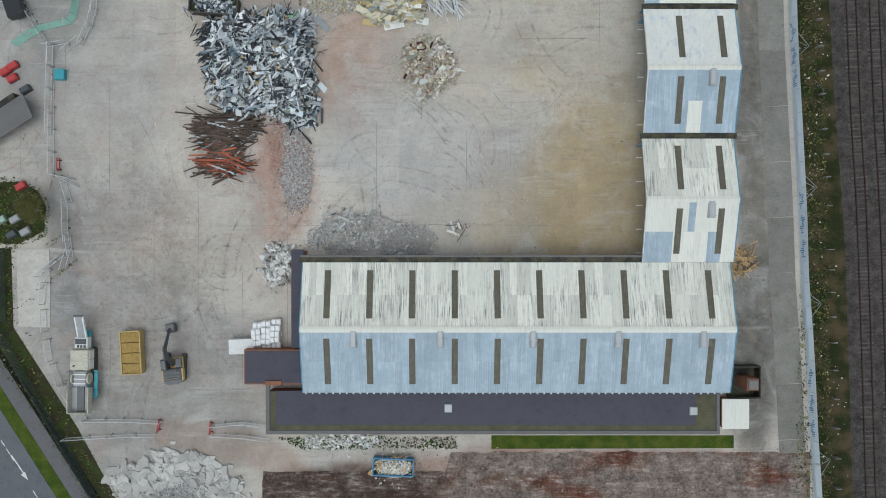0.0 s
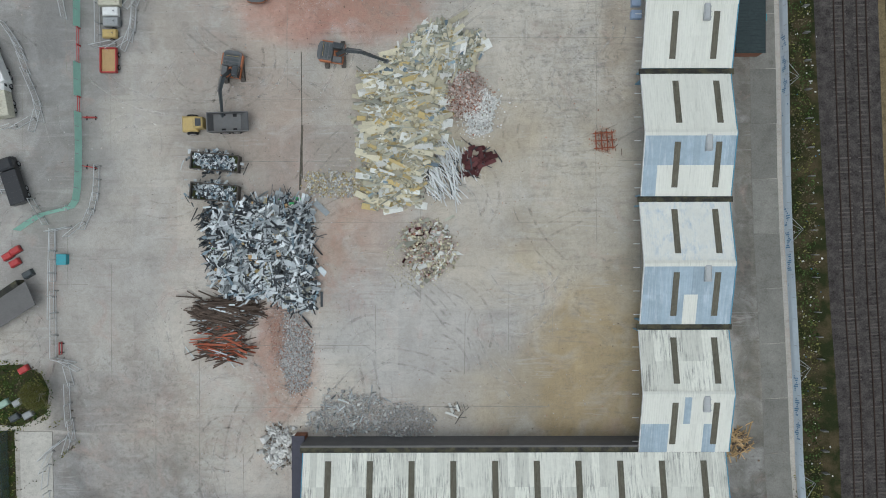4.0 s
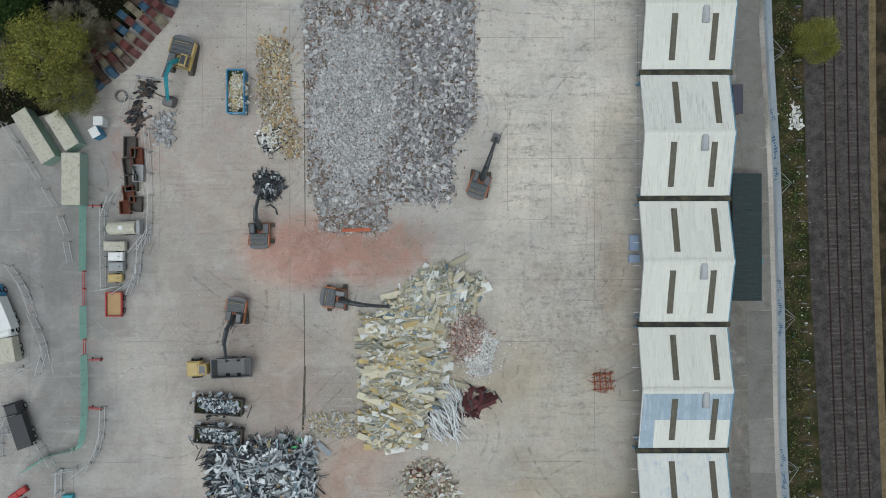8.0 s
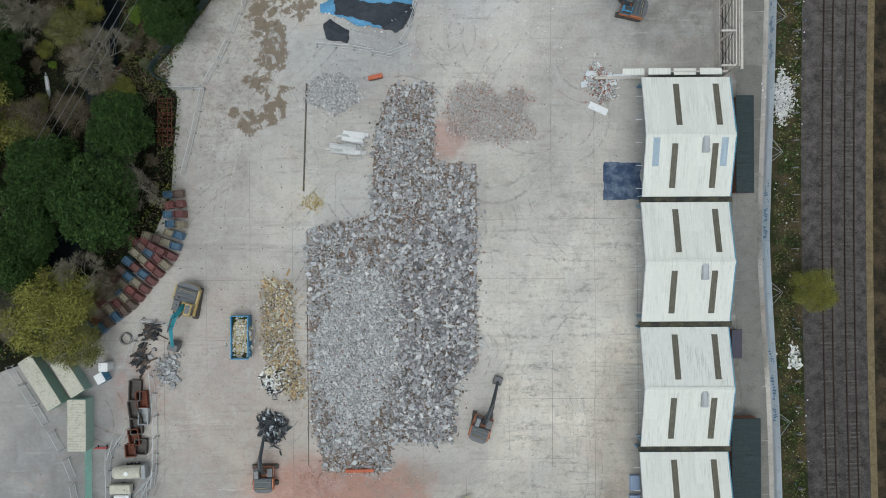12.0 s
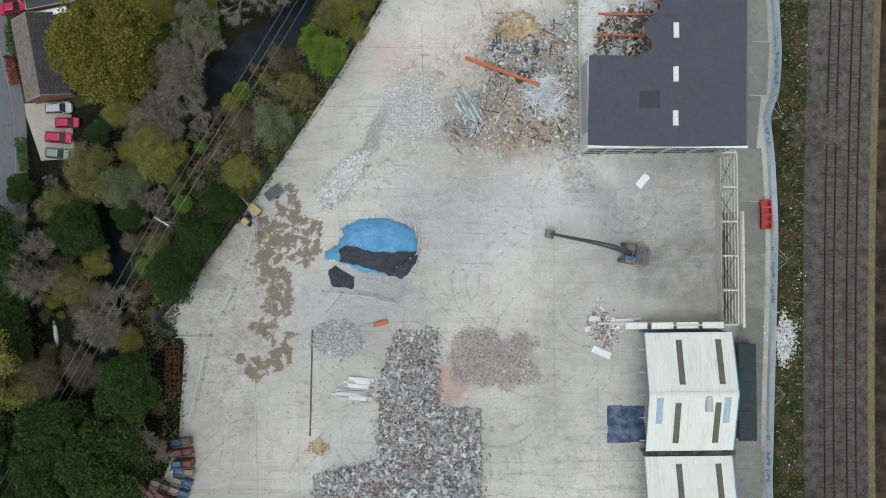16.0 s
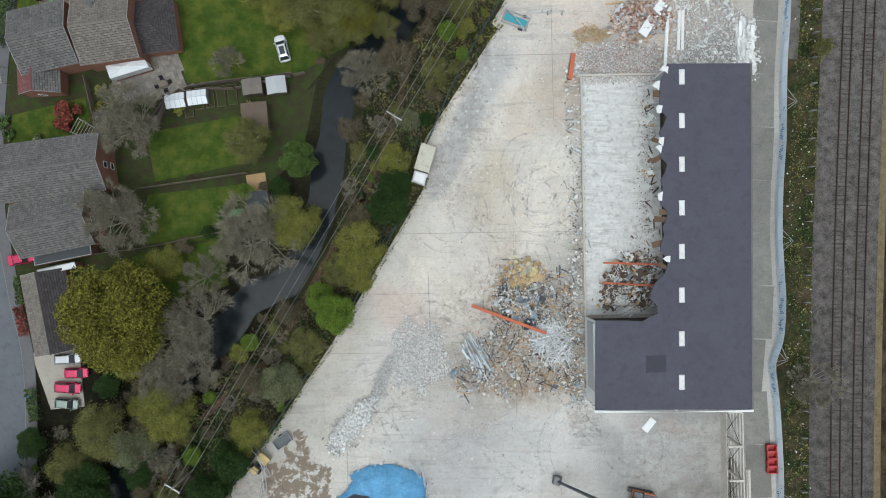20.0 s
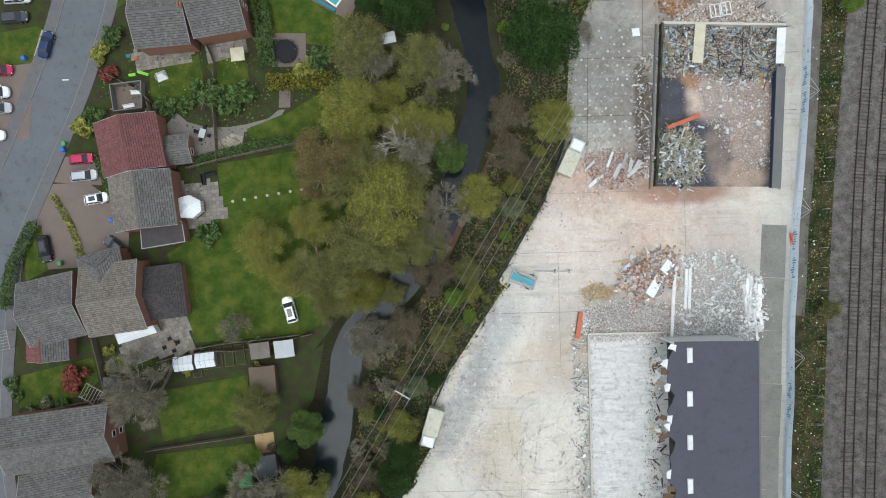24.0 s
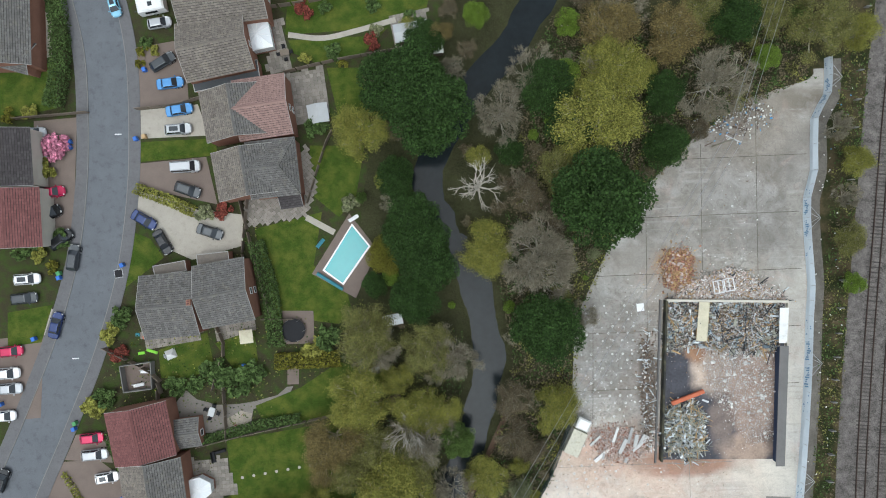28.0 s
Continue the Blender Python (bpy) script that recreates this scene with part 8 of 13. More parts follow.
for ring, mat, label in (([(-51.45, 309.86), (-43.26, 311.01), (-42.69, 299.75), (-51.12, 300.01)], "drive_brown", "brown block-paved driveway"), ([(-51.14, 299.45), (-41.27, 300.17), (-39.56, 294.96), (-51.29, 294.76)], "drive_beige", "pale concrete driveway"), ([(-51.43, 290.64), (-40.15, 291.41), (-38.53, 283.48), (-51.56, 286.71)], "drive_brown", "grey-brown paved driveway"),
                         ([(-52.04, 286.16), (-46.47, 284.67), (-41.84, 282.65), (-34.37, 281.66), (-34.54, 276.50), (-43.05, 274.42), (-47.21, 276.43), (-50.14, 281.22), (-52.19, 281.75)], "drive_beige", "curving gravel driveway"), ([(-65.45, 241.54), (-59.66, 241.67), (-52.80, 236.36), (-53.50, 227.98), (-67.98, 227.43), (-68.22, 235.83)], "drive_brown", "brown tarmac forecourt"), ([(-63.28, 245.96), (-58.14, 246.29), (-57.34, 241.14), (-65.26, 241.82)], "drive_brown", "brown block-paved driveway"),
                         ([(-68.52, 298.21), (-61.38, 298.64), (-62.63, 277.86), (-69.22, 277.13)], "drive_brown", "brown paved driveway"), ([(-75.34, 262.30), (-68.00, 263.01), (-69.03, 248.95), (-75.79, 248.70)], "drive_brown", "brown paved driveway"), ([(-73.95, 265.37), (-67.18, 267.53), (-65.53, 266.08), (-70.39, 259.22), (-74.12, 259.13)], "drive_beige", "pale gravel driveway"), ([(-69.21, 170.92), (-61.31, 171.23), (-60.56, 161.92), (-66.15, 161.56)], "drive_beige", "pale concrete parking court"),
                         ([(-27.99, 304.91), (-20.26, 305.80), (-19.62, 296.68), (-26.40, 295.95)], "patio", "grey slab patio"), ([(-34.29, 284.00), (-23.21, 293.04), (-21.84, 285.96), (-24.07, 280.86), (-33.50, 279.57)], "patio", "curved stone patio"), ([(-28.65, 313.37), (-26.76, 313.78), (-25.63, 305.31), (-29.86, 304.97)], "patio", "beige slab patio"), ([(-52.55, 262.94), (-41.78, 264.51), (-41.87, 261.07), (-50.78, 259.44)], "patio", "beige slab patio"), ([(-40.21, 264.01), (-32.90, 265.21), (-33.02, 260.55), (-39.37, 260.44)], "patio", "paved terrace"),
                         ([(-44.74, 241.27), (-38.67, 241.58), (-36.50, 235.46), (-44.02, 233.32)], "patio", "beige slab patio"), ([(-55.64, 217.77), (-44.32, 222.13), (-42.69, 213.22), (-49.25, 212.46), (-54.41, 211.20)], "patio", "dark slab terrace"), ([(-69.34, 315.57), (-65.10, 316.38), (-65.16, 308.88), (-70.07, 307.63)], "drive_beige", "pale slab patio"), ([(-8.92, 314.17), (-2.32, 315.37), (-4.45, 307.46), (-8.18, 308.05)], "patio", "beige paving by the sheds")):
    if mat.startswith("drive"):
        patch("driveway", ring, mat, 0.004 + 0.0013 * (int(abs(ring[0][0] * 7 + ring[0][1] * 3)) % 11), label, "paving")
        continue
    bed = patch("patio", ring, "soil", 0.006, label, "paving")
    slabs, (ax, ay), (bx, by) = Geo(), ring[0], ring[1]
    u = Vector((bx - ax, by - ay, 0)).normalized()
    w = Vector((-u.y, u.x, 0))
    for i in range(-30, 31):
        for j in range(-30, 31):
            p = Vector((ax, ay, 0)) + u * (0.62 * i) + w * (0.62 * j)
            if inside(p.x, p.y, ring):
                slabs.box((-0.3, -0.3, 0.0), (0.3, 0.3, 0.03), 0, 0, Matrix.Translation(p) @ Matrix.Rotation(math.atan2(u.y, u.x), 4, "Z"))
    tagged(slabs.ob("slabs", M[mat], bed), kind="stuff")
patch("patio", [(-46.5, 246.2), (-42.0, 245.6), (-38.1, 245.4), (-34.2, 246.6), (-33.7, 249.3), (-29.6, 250.3), (-27.8, 251.4), (-26.9, 252.9), (-28.0, 252.8), (-29.6, 251.5), (-33.3, 250.6), (-36.2, 250.2), (-39.6, 250.2), (-43.0, 251.2), (-44.8, 252.8), (-46.5, 250.8)][::1], "terrace", 0.03, "curving grey concrete garden terrace", "paving")
patch("planting_bed", [(-38.2, 246.0), (-34.3, 247.0), (-33.9, 248.6), (-35.8, 249.1), (-38.2, 247.8)], "bed_gravel", 0.05, "pale gravel bed with low tufts", "gravel bed")
patch("patio", [(-27.9, 253.2), (-26.0, 253.2), (-25.9, 256.2), (-27.8, 256.2)], "drive_brown", 0.045, "small brown gravelled square", "paving")
patch("patio", [(-28.8, 259.9), (-23.2, 259.9), (-23.2, 265.3), (-28.6, 265.5)], "drive_brown", 0.042, "bare brown ground under the trampoline", "ground")
tagged(ribbon([(-25.91, 311.22), (-20.30, 310.49), (-14.64, 311.53), (-8.02, 313.20)], -0.45, 0.45, 0.035, 1.0).ob("garden_path", M["drive_beige"]), "winding pale slab path", "path", kind="structure")
tagged(ribbon([(-23.88, 280.86), (-19.28, 278.18)], -0.5, 0.5, 0.035, 1.0).ob("garden_path", M["drive_beige"]), "short slab path to the pool", "path", kind="structure")
tagged(ribbon([(-56.12, 131.94), (-49.51, 140.39), (-46.55, 153.32), (-37.15, 163.39), (-29.65, 169.77), (-20.17, 185.39), (-13.54, 196.41), (-14.35, 194.51), (-8.50, 208.34), (-6.19, 217.39), (-0.27, 229.36), (4.66, 239.49), (9.59, 249.62)], -0.5, 0.5, 0.06, 1.0).ob("footpath", M["path"]), "trodden brown path along the river bank", "path", kind="structure")


# a house: walls, tiled slopes in courses, gable windows
def tiled(geo, corners, courses, columns):
    """A slope of lapped tiles; corners: low start, low end, high end, high start."""
    a, b, c, d = (Vector(p) for p in corners)
    up = (b - a).cross(d - a).normalized()
    for i in range(courses):
        t0, t1 = i / courses, (i + 0.86) / courses
        for j in range(columns):
            s0, s1 = j / columns, (j + 0.97) / columns
            lo = [a.lerp(b, s).lerp(d.lerp(c, s), t0) + up * 0.075 for s in (s0, s1)]
            hi = [a.lerp(b, s).lerp(d.lerp(c, s), min(1.0, t1)) + up * 0.045 for s in (s1, s0)]
            geo.add([tuple(p) for p in (*lo, *hi)], [(0, 1, 2, 3)])


def window(wall, m, w, h, z):
    """Frame with a pane, on the wall face that m puts at x = 0, looking along +x."""
    f = Geo()
    for a, b in (((0, -w / 2, z), (0.06, -w / 2 + 0.09, z + h)), ((0, w / 2 - 0.09, z), (0.06, w / 2, z + h)), ((0, -w / 2, z), (0.06, w / 2, z + 0.09)), ((0, -w / 2, z + h - 0.09), (0.06, w / 2, z + h))):
        f.box(a, b, 0, 0, m)
    win = part("window", f, M["upvc"], wall)
    Geo().box((-0.05, -w / 2 + 0.09, z + 0.09), (0.02, w / 2 - 0.09, z + h - 0.09), 0, 0, m).ob("pane", M["glass"], win)


def roofed(parent, a, b, half, eave, ridge, tiles, hips=(0.0, 0.0), over=0.3, walls="wall_brick", tiles_b=None, gable_windows=True, halves=None):
    """A pitched block over the ridge a-b (plan points): walls, slopes, ridge. hips: how far each end's ridge is drawn in."""
    a, b = Vector((*a, 0)), Vector((*b, 0))
    length = (b - a).length
    m = Matrix.Translation(a) @ Matrix.Rotation(math.atan2(b.y - a.y, b.x - a.x), 4, "Z")
    ha, hb = halves or (half, half)
    k = (ridge - eave) / max(ha, hb)
    za, zb = ridge - k * ha, ridge - k * hb
    w = Geo()
    if hips[0] or hips[1]:
        w.box((0.25, -ha + over, 0), (length - 0.25, hb - over, min(za, zb)), 0, 0, m)
    else:
        prof = [(-ha + over, 0), (hb - over, 0), (hb - over, zb + k * over - 0.1), (0, ridge - 0.12), (-ha + over, za + k * over - 0.1)]
        w.prism(prof, 0.15, length - 0.15, 0, m @ Matrix(((0, 0, 1, 0), (1, 0, 0, 0), (0, 1, 0, 0), (0, 0, 0, 1))))
    wall = part("wall", w, M[walls], parent)
    for side, h, z, mat in ((-1, ha, za, tiles), (1, hb, zb, tiles_b or tiles)):
        g = Geo()
        r0, r1 = hips[0], length - hips[1]
        corners = [(0, side * h, z), (length, side * h, z), (r1, 0, ridge), (r0, 0, ridge)]
        if side > 0:
            corners = [corners[1], corners[0], corners[3], corners[2]]
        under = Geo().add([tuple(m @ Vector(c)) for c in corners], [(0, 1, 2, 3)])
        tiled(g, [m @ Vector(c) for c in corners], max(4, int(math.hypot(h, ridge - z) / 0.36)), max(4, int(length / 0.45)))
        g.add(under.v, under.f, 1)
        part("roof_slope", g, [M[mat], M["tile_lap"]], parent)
    for end, x in ((0, 0.0), (1, length)):
        if hips[end]:
            g = Geo()
            tip = (hips[0], 0, ridge) if end == 0 else (length - hips[1], 0, ridge)
            c = [(x, hb, zb), (x, -ha, za), tip, tip] if end == 0 else [(x, -ha, za), (x, hb, zb), tip, tip]
            tiled(g, [m @ Vector(p) for p in c], max(4, int(hips[end] * 3)), max(4, int((ha + hb) / 0.45)))
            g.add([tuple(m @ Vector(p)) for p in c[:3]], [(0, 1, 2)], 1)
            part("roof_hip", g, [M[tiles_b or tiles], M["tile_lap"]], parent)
        else:
            g = Geo()
            for s, h, z in ((-1, ha, za), (1, hb, zb)):
                g.add([tuple(m @ Vector(p)) for p in ((x - 0.025, s * h, z - 0.12), (x + 0.025, s * h, z - 0.12), (x + 0.025, 0, ridge - 0.02), (x - 0.025, 0, ridge - 0.02), (x - 0.025, s * h, z + 0.08), (x + 0.025, s * h, z + 0.08), (x + 0.025, 0, ridge + 0.1), (x - 0.025, 0, ridge + 0.1))],
                      [(0, 1, 2, 3), (4, 5, 6, 7), (0, 1, 5, 4), (1, 2, 6, 5), (3, 0, 4, 7)])
            part("bargeboard", g, M["barge"], parent)
            if gable_windows:
                face = m @ (Matrix.Translation((length - 0.15, 0, 0)) if end else (Matrix.Translation((0.15, 0, 0)) @ Matrix.Rotation(math.pi, 4, "Z")))
                for y in ((hb - ha) / 2 - 0.4,):
                    for z in (0.9, 3.3) if eave > 4 else (0.9,):
                        window(wall, face @ Matrix.Translation((0, y, 0)), 1.1, 1.2, z)
    part("ridge_tiles", Geo().prism([(-0.16, -0.02), (0, 0.12), (0.16, -0.02)], hips[0], length - hips[1], 0, m @ Matrix.Translation((0, 0, ridge + 0.03)) @ Matrix(((0, 0, 1, 0), (1, 0, 0, 0), (0, 1, 0, 0), (0, 0, 0, 1)))), M[tiles], parent)
    return m, length


def chimney(parent, x, y, z):
    g = Geo().box((x - 0.35, y - 0.45, z - 1.2), (x + 0.35, y + 0.45, z + 0.6), 0.05)
    c = part("chimney", g, M["wall_brick"], parent)
    Geo().tube((x, y - 0.2, z + 0.6), (x, y - 0.2, z + 0.95), 0.12, 8).tube((x, y + 0.2, z + 0.6), (x, y + 0.2, z + 0.95), 0.12, 8).ob("chimney_pot", M["tile_red"], c)


def flat_block(parent, ring, z, name="garage_roof", mat="flat_roof", walls="wall_brick"):
    part("wall", Geo().prism([(p[0] * 0.985 + sum(q[0] for q in ring) / len(ring) * 0.015, p[1] * 0.985 + sum(q[1] for q in ring) / len(ring) * 0.015) for p in ring], 0, z - 0.12), M[walls], parent)
    part(name, Geo().prism(ring, z - 0.12, z), M[mat], parent)
    rim = Geo()
    for i in range(len(ring)):
        a, b = Vector((*ring[i], 0)), Vector((*ring[(i + 1) % len(ring)], 0))
        d = (b - a).normalized()
        s = Vector((-d.y, d.x, 0)) * 0.06
        rim.prism([tuple((a + s).xy), tuple((b + s).xy), tuple((b - s).xy), tuple((a - s).xy)], z, z + 0.07)
    part("roof_edge", rim, M["barge"], parent)


def conservatory(label, ring, z):
    """White frame and panes over a dwarf wall."""
    c = thing("conservatory", None, label, "conservatory")
    part("dwarf_wall", Geo().prism(ring, 0, 0.7), M["wall_brick"], c)
    mid = Vector((sum(p[0] for p in ring) / len(ring), sum(p[1] for p in ring) / len(ring), z + 0.5))
    n = len(ring)
    frame_, panes = Geo(), Geo()
    for i in range(n):
        a, b = Vector((*ring[i], z)), Vector((*ring[(i + 1) % n], z))
        for t in (0, 0.33, 0.66):
            p = a.lerp(b, t)
            frame_.tube((p.x, p.y, 0.7), p, 0.05, 4), frame_.tube(p, p.lerp(mid, 0.96), 0.04, 4)
        frame_.tube(a, b, 0.07, 4)
        panes.add([tuple(a), tuple(b), tuple(mid)], [(0, 1, 2)])
        panes.add([(a.x, a.y, 0.7), (b.x, b.y, 0.7), tuple(b), tuple(a)], [(0, 1, 2, 3)])
    part("frame", frame_, M["upvc"], c)
    part("glazing", panes, M["clear_roof"], c)


def house(label):
    return thing("house", None, label, "house", "houses on the street")


GREY = "two-storey brick house with a grey tiled roof"
h = house(GREY)
roofed(h, (-49.52, 267.03), (-40.76, 267.58), 5.1, 5.0, 7.4, "tile_grey"), chimney(h, *(-41.11, 267.86), 7.4)
flat_block(h, [(-48.56, 273.58), (-43.34, 274.35), (-43.11, 272.71), (-48.24, 272.11)], 2.6, "porch_roof", "tile_brown")
h = house(GREY)
roofed(h, (-40.66, 268.37), (-32.32, 269.63), 5.1, 5.0, 7.4, "tile_grey")
flat_block(h, [(-41.40, 275.21), (-36.28, 275.62), (-36.15, 273.98), (-41.27, 273.57)], 2.6, "porch_roof", "tile_brown")
h = house("brick house with a red and maroon tiled roof")
roofed(h, (-49.74, 242.57), (-51.26, 251.28), 5.0, 4.8, 7.2, "tile_red", tiles_b="tile_red", gable_windows=False)
roofed(h, (-46.08, 246.11), (-41.73, 246.54), 2.4, 2.6, 3.6, "tile_grey")
h = house("brick house with a brown and grey tiled roof")
roofed(h, (-48.15, 233.61), (-49.13, 242.55), 5.0, 5.0, 7.4, "tile_grey", tiles_b="tile_brown", gable_windows=False)
flat_block(h, [(-50.01, 233.68), (-43.33, 234.78), (-42.87, 231.49), (-49.82, 230.49)], 2.8, "extension_roof", "tile_dark")
conservatory("white octagonal conservatory on the garden side", [(-44.38, 238.35), (-42.27, 238.93), (-40.46, 237.97), (-40.32, 236.41), (-41.73, 235.26), (-44.19, 235.51)], 2.4)
h = house("wide brick house with a grey tiled roof and red porch roof")
roofed(h, (-67.92, 220.33), (-58.95, 222.19), 5.2, 5.0, 7.4, "tile_grey")
roofed(h, (-65.30, 219.18), (-65.14, 212.87), 3.4, 3.2, 5.4, "tile_red", tiles_b="tile_grey")
h = house("long brick house with a grey tiled roof and hipped wing")
roofed(h, (-58.23, 222.20), (-49.04, 223.36), 5.6, 5.0, 7.6, "tile_brown")
roofed(h, (-56.25, 230.14), (-54.88, 224.46), 3.5, 4.4, 6.4, "tile_grey", hips=(2.6, 0.0), gable_windows=False)
roofed(h, (-49.89, 223.08), (-43.25, 223.80), 4.3, 2.8, 4.8, "tile_dark", hips=(0.0, 3.4), gable_windows=False)
conservatory("white lean-to conservatory on the terrace", [(-54.78, 217.17), (-48.98, 218.84), (-47.94, 216.99), (-54.10, 215.23)], 2.5)
h = house("brick house with a grey tiled roof and white gable windows")
roofed(h, (-71.73, 199.68), (-54.46, 201.61), 4.6, 5.0, 7.4, "tile_grey")
flat_block(h, [(-67.54, 195.81), (-57.07, 197.43), (-56.83, 196.06), (-67.11, 194.63)], 2.8)
h = house("brick house with a grey tiled roof beside a flat garage")
roofed(h, (-68.44, 190.73), (-56.64, 192.86), 4.4, 5.0, 7.4, "tile_grey")
flat_block(h, [(-66.98, 187.64), (-57.87, 189.55), (-57.56, 187.00), (-66.66, 185.36)], 2.8)
h = house("long low bungalow with a brown tiled roof")
roofed(h, (-63.30, 171.25), (-65.53, 184.32), 3.7, 2.7, 4.8, "tile_dark", tiles_b="tile_brown", gable_windows=False)
flat_block(h, [(-66.20, 184.63), (-60.20, 185.78), (-59.94, 184.87), (-66.22, 183.73)], 3.0, "lean_to_roof", "clear_roof")
h = house(GREY)
roofed(h, (-42.01, 307.23), (-31.23, 309.18), 4.8, 5.0, 7.4, "tile_brown")
flat_block(h, [(-41.27, 304.46), (-30.49, 306.50), (-30.13, 303.56), (-40.72, 301.60)], 2.8)
conservatory("white flat-topped garden room", [(-33.27, 312.88), (-28.76, 313.47), (-27.90, 308.68), (-32.05, 307.89)], 2.6)
h = house("brick house with a grey roof and pink tiled hipped wing")
roofed(h, (-33.14, 293.59), (-34.28, 301.72), 5.2, 5.0, 7.4, "tile_grey", tiles_b="tile_brown", gable_windows=False)
roofed(h, (-33.62, 297.83), (-25.10, 298.83), 4.9, 5.0, 7.3, "tile_pink", hips=(0.0, 0.0))
h = house("brick house with a brown and dark grey hipped roof")
roofed(h, (-31.51, 284.22), (-32.66, 292.00), 5.2, 5.0, 7.4, "tile_grey", tiles_b="tile_brown", gable_windows=False)
roofed(h, (-31.91, 288.28), (-24.01, 288.93), 4.6, 5.0, 7.2, "tile_grey", hips=(0.0, 2.5))
roofed(h, (-27.69, 284.03), (-24.03, 284.46), 1.9, 2.5, 3.4, "tile_dark", gable_windows=False)
h = house(GREY)
roofed(h, (-42.61, 315.68), (-28.51, 317.17), 4.8, 5.0, 7.4, "tile_brown")
h = house("red brick house with a dark grey roof")
roofed(h, (-71.14, 306.26), (-71.08, 321.20), 5.4, 5.0, 7.2, "tile_grey", gable_windows=False)
roofed(h, (-71.31, 308.96), (-66.44, 307.47), 2.6, 3.6, 5.4, "tile_grey")
h = house("house with a black tiled roof and cream gable")
roofed(h, (-70.72, 286.92), (-71.03, 296.20), 4.6, 4.8, 6.8, "tile_dark", walls="render_wall", gable_windows=False)
h = house("house with a red sheet-tiled roof")
roofed(h, (-70.15, 277.17), (-70.36, 286.76), 5.0, 4.6, 6.4, "tile_red", walls="render_wall", gable_windows=False)

# swimming pool
pool = thing("swimming_pool", None, "turquoise pool with a white rim in paved surround", "pool")
part("surround", Geo().prism([(-16.73, 281.29), (-12.24, 275.14), (-16.06, 267.18), (-23.25, 271.45)], -0.1, 0.05), M["drive_brown"], pool)
part("rim", Geo().prism([(-16.32, 279.59), (-13.34, 275.73), (-18.06, 269.40), (-21.45, 271.95)], -0.1, 0.12), M["upvc"], pool)
part("water", Geo().prism([(-16.33, 279.21), (-13.72, 275.75), (-18.14, 269.78), (-21.07, 272.03)], -0.1, 0.14), M["pool_water"], pool)
part("cover_roll", Geo().tube((*(-22.31, 271.51), 0.4), (*(-18.17, 268.75), 0.4), 0.3, 10), M["plastic_teal"], pool, "rolled teal cover")

# fences between the gardens
panel = Geo().box((-0.92, -0.035, 0.05), (0.92, 0.035, 1.75), 0.012)
panel_mesh = panel.ob("fence_panel", M["fence_wood"])
post_mesh = Geo().box((-0.06, -0.06, 0), (0.06, 0.06, 1.9), 0.02).ob("fence_post", M["fence_wood"])


def garden_fence(points, label="weathered wooden panel fence between gardens"):
    f = thing("garden_fence", None, label, "fence", "garden fences")
    for (p, d) in along(points, 1.92):
        turn = math.atan2(d.y, d.x)
        for data, off in ((panel_mesh.data, 0.96), (post_mesh.data, 0.0)):
            o = new(data.name.split(".")[0], data)
            o.parent = f
            o.matrix_basis = Matrix.Translation(p + d * off) @ Matrix.Rotation(turn, 4, "Z")


for line in ([(-48.33, 211.97), (-40.82, 213.46), (-34.28, 213.66), (-24.90, 215.55)], [(-48.94, 208.19), (-42.79, 213.65), (-26.95, 215.67)], [(-50.55, 197.53), (-34.71, 199.55)], [(-58.20, 186.99), (-49.81, 187.94), (-35.82, 190.46)], [(-71.80, 203.52), (-58.74, 206.06)], [(-58.95, 215.99), (-57.29, 208.48)], [(-40.35, 265.88), (-38.16, 260.22), (-39.53, 254.66)], [(-30.12, 264.67), (-33.05, 276.87), (-34.30, 282.50)], [(-31.53, 264.24), (-28.26, 264.15)], [(-42.81, 243.55), (-35.30, 245.22), (-22.17, 247.67)],
             [(-34.22, 315.23), (-24.81, 316.07), (-17.27, 317.24)], [(-26.58, 304.87), (-17.61, 306.65), (-2.53, 308.81)], [(-51.13, 299.54), (-45.02, 300.10), (-41.72, 300.84)], [(-33.34, 284.44), (-34.40, 275.09), (-33.86, 268.50)], [(-71.31, 298.58), (-60.99, 299.19)], [(-23.53, 283.19), (-19.91, 293.40), (-17.46, 296.61)], [(-38.31, 254.63), (-38.07, 246.23)], [(-45.61, 211.85), (-47.06, 209.08)], [(-57.76, 260.28), (-49.95, 255.87), (-49.09, 253.05)]):
    garden_fence(line)
for o in (panel_mesh, post_mesh):
    bpy.data.objects.remove(o)

# hedges and shrubs
hedge([(-63.63, 318.20), (-63.17, 312.57), (-63.38, 306.02), (-64.69, 300.43)], 2.6, 2.2, "leaf_hedge", "tall thick hedge along the street")
hedge([(-73.27, 221.50), (-71.68, 228.46), (-68.24, 234.90)], 1.6, 1.6, "leaf_hedge", "clipped hedge at the corner")
hedge([(-51.57, 286.42), (-46.48, 284.39), (-42.32, 282.38)], 1.6, 1.1, "leaf_spring", "low planted bed of green and yellow shrubs")
hedge([(-58.15, 245.83), (-55.08, 238.28)], 0.8, 0.6, "leaf_hedge", "narrow strip of low planting")
hedge([(-65.32, 239.49), (-62.65, 234.75), (-60.92, 229.57)], 0.8, 0.5, "leaf_spring", "curved strip of low planting")
hedge([(-32.12, 276.85), (-30.02, 268.40), (-29.31, 259.98)], 2.4, 1.8, "leaf_hedge", "broad clipped green garden hedge")
hedge([(-41.85, 244.46), (-33.40, 246.57), (-25.90, 247.77)], 1.4, 1.2, "leaf_hedge", "leafy hedge between gardens")
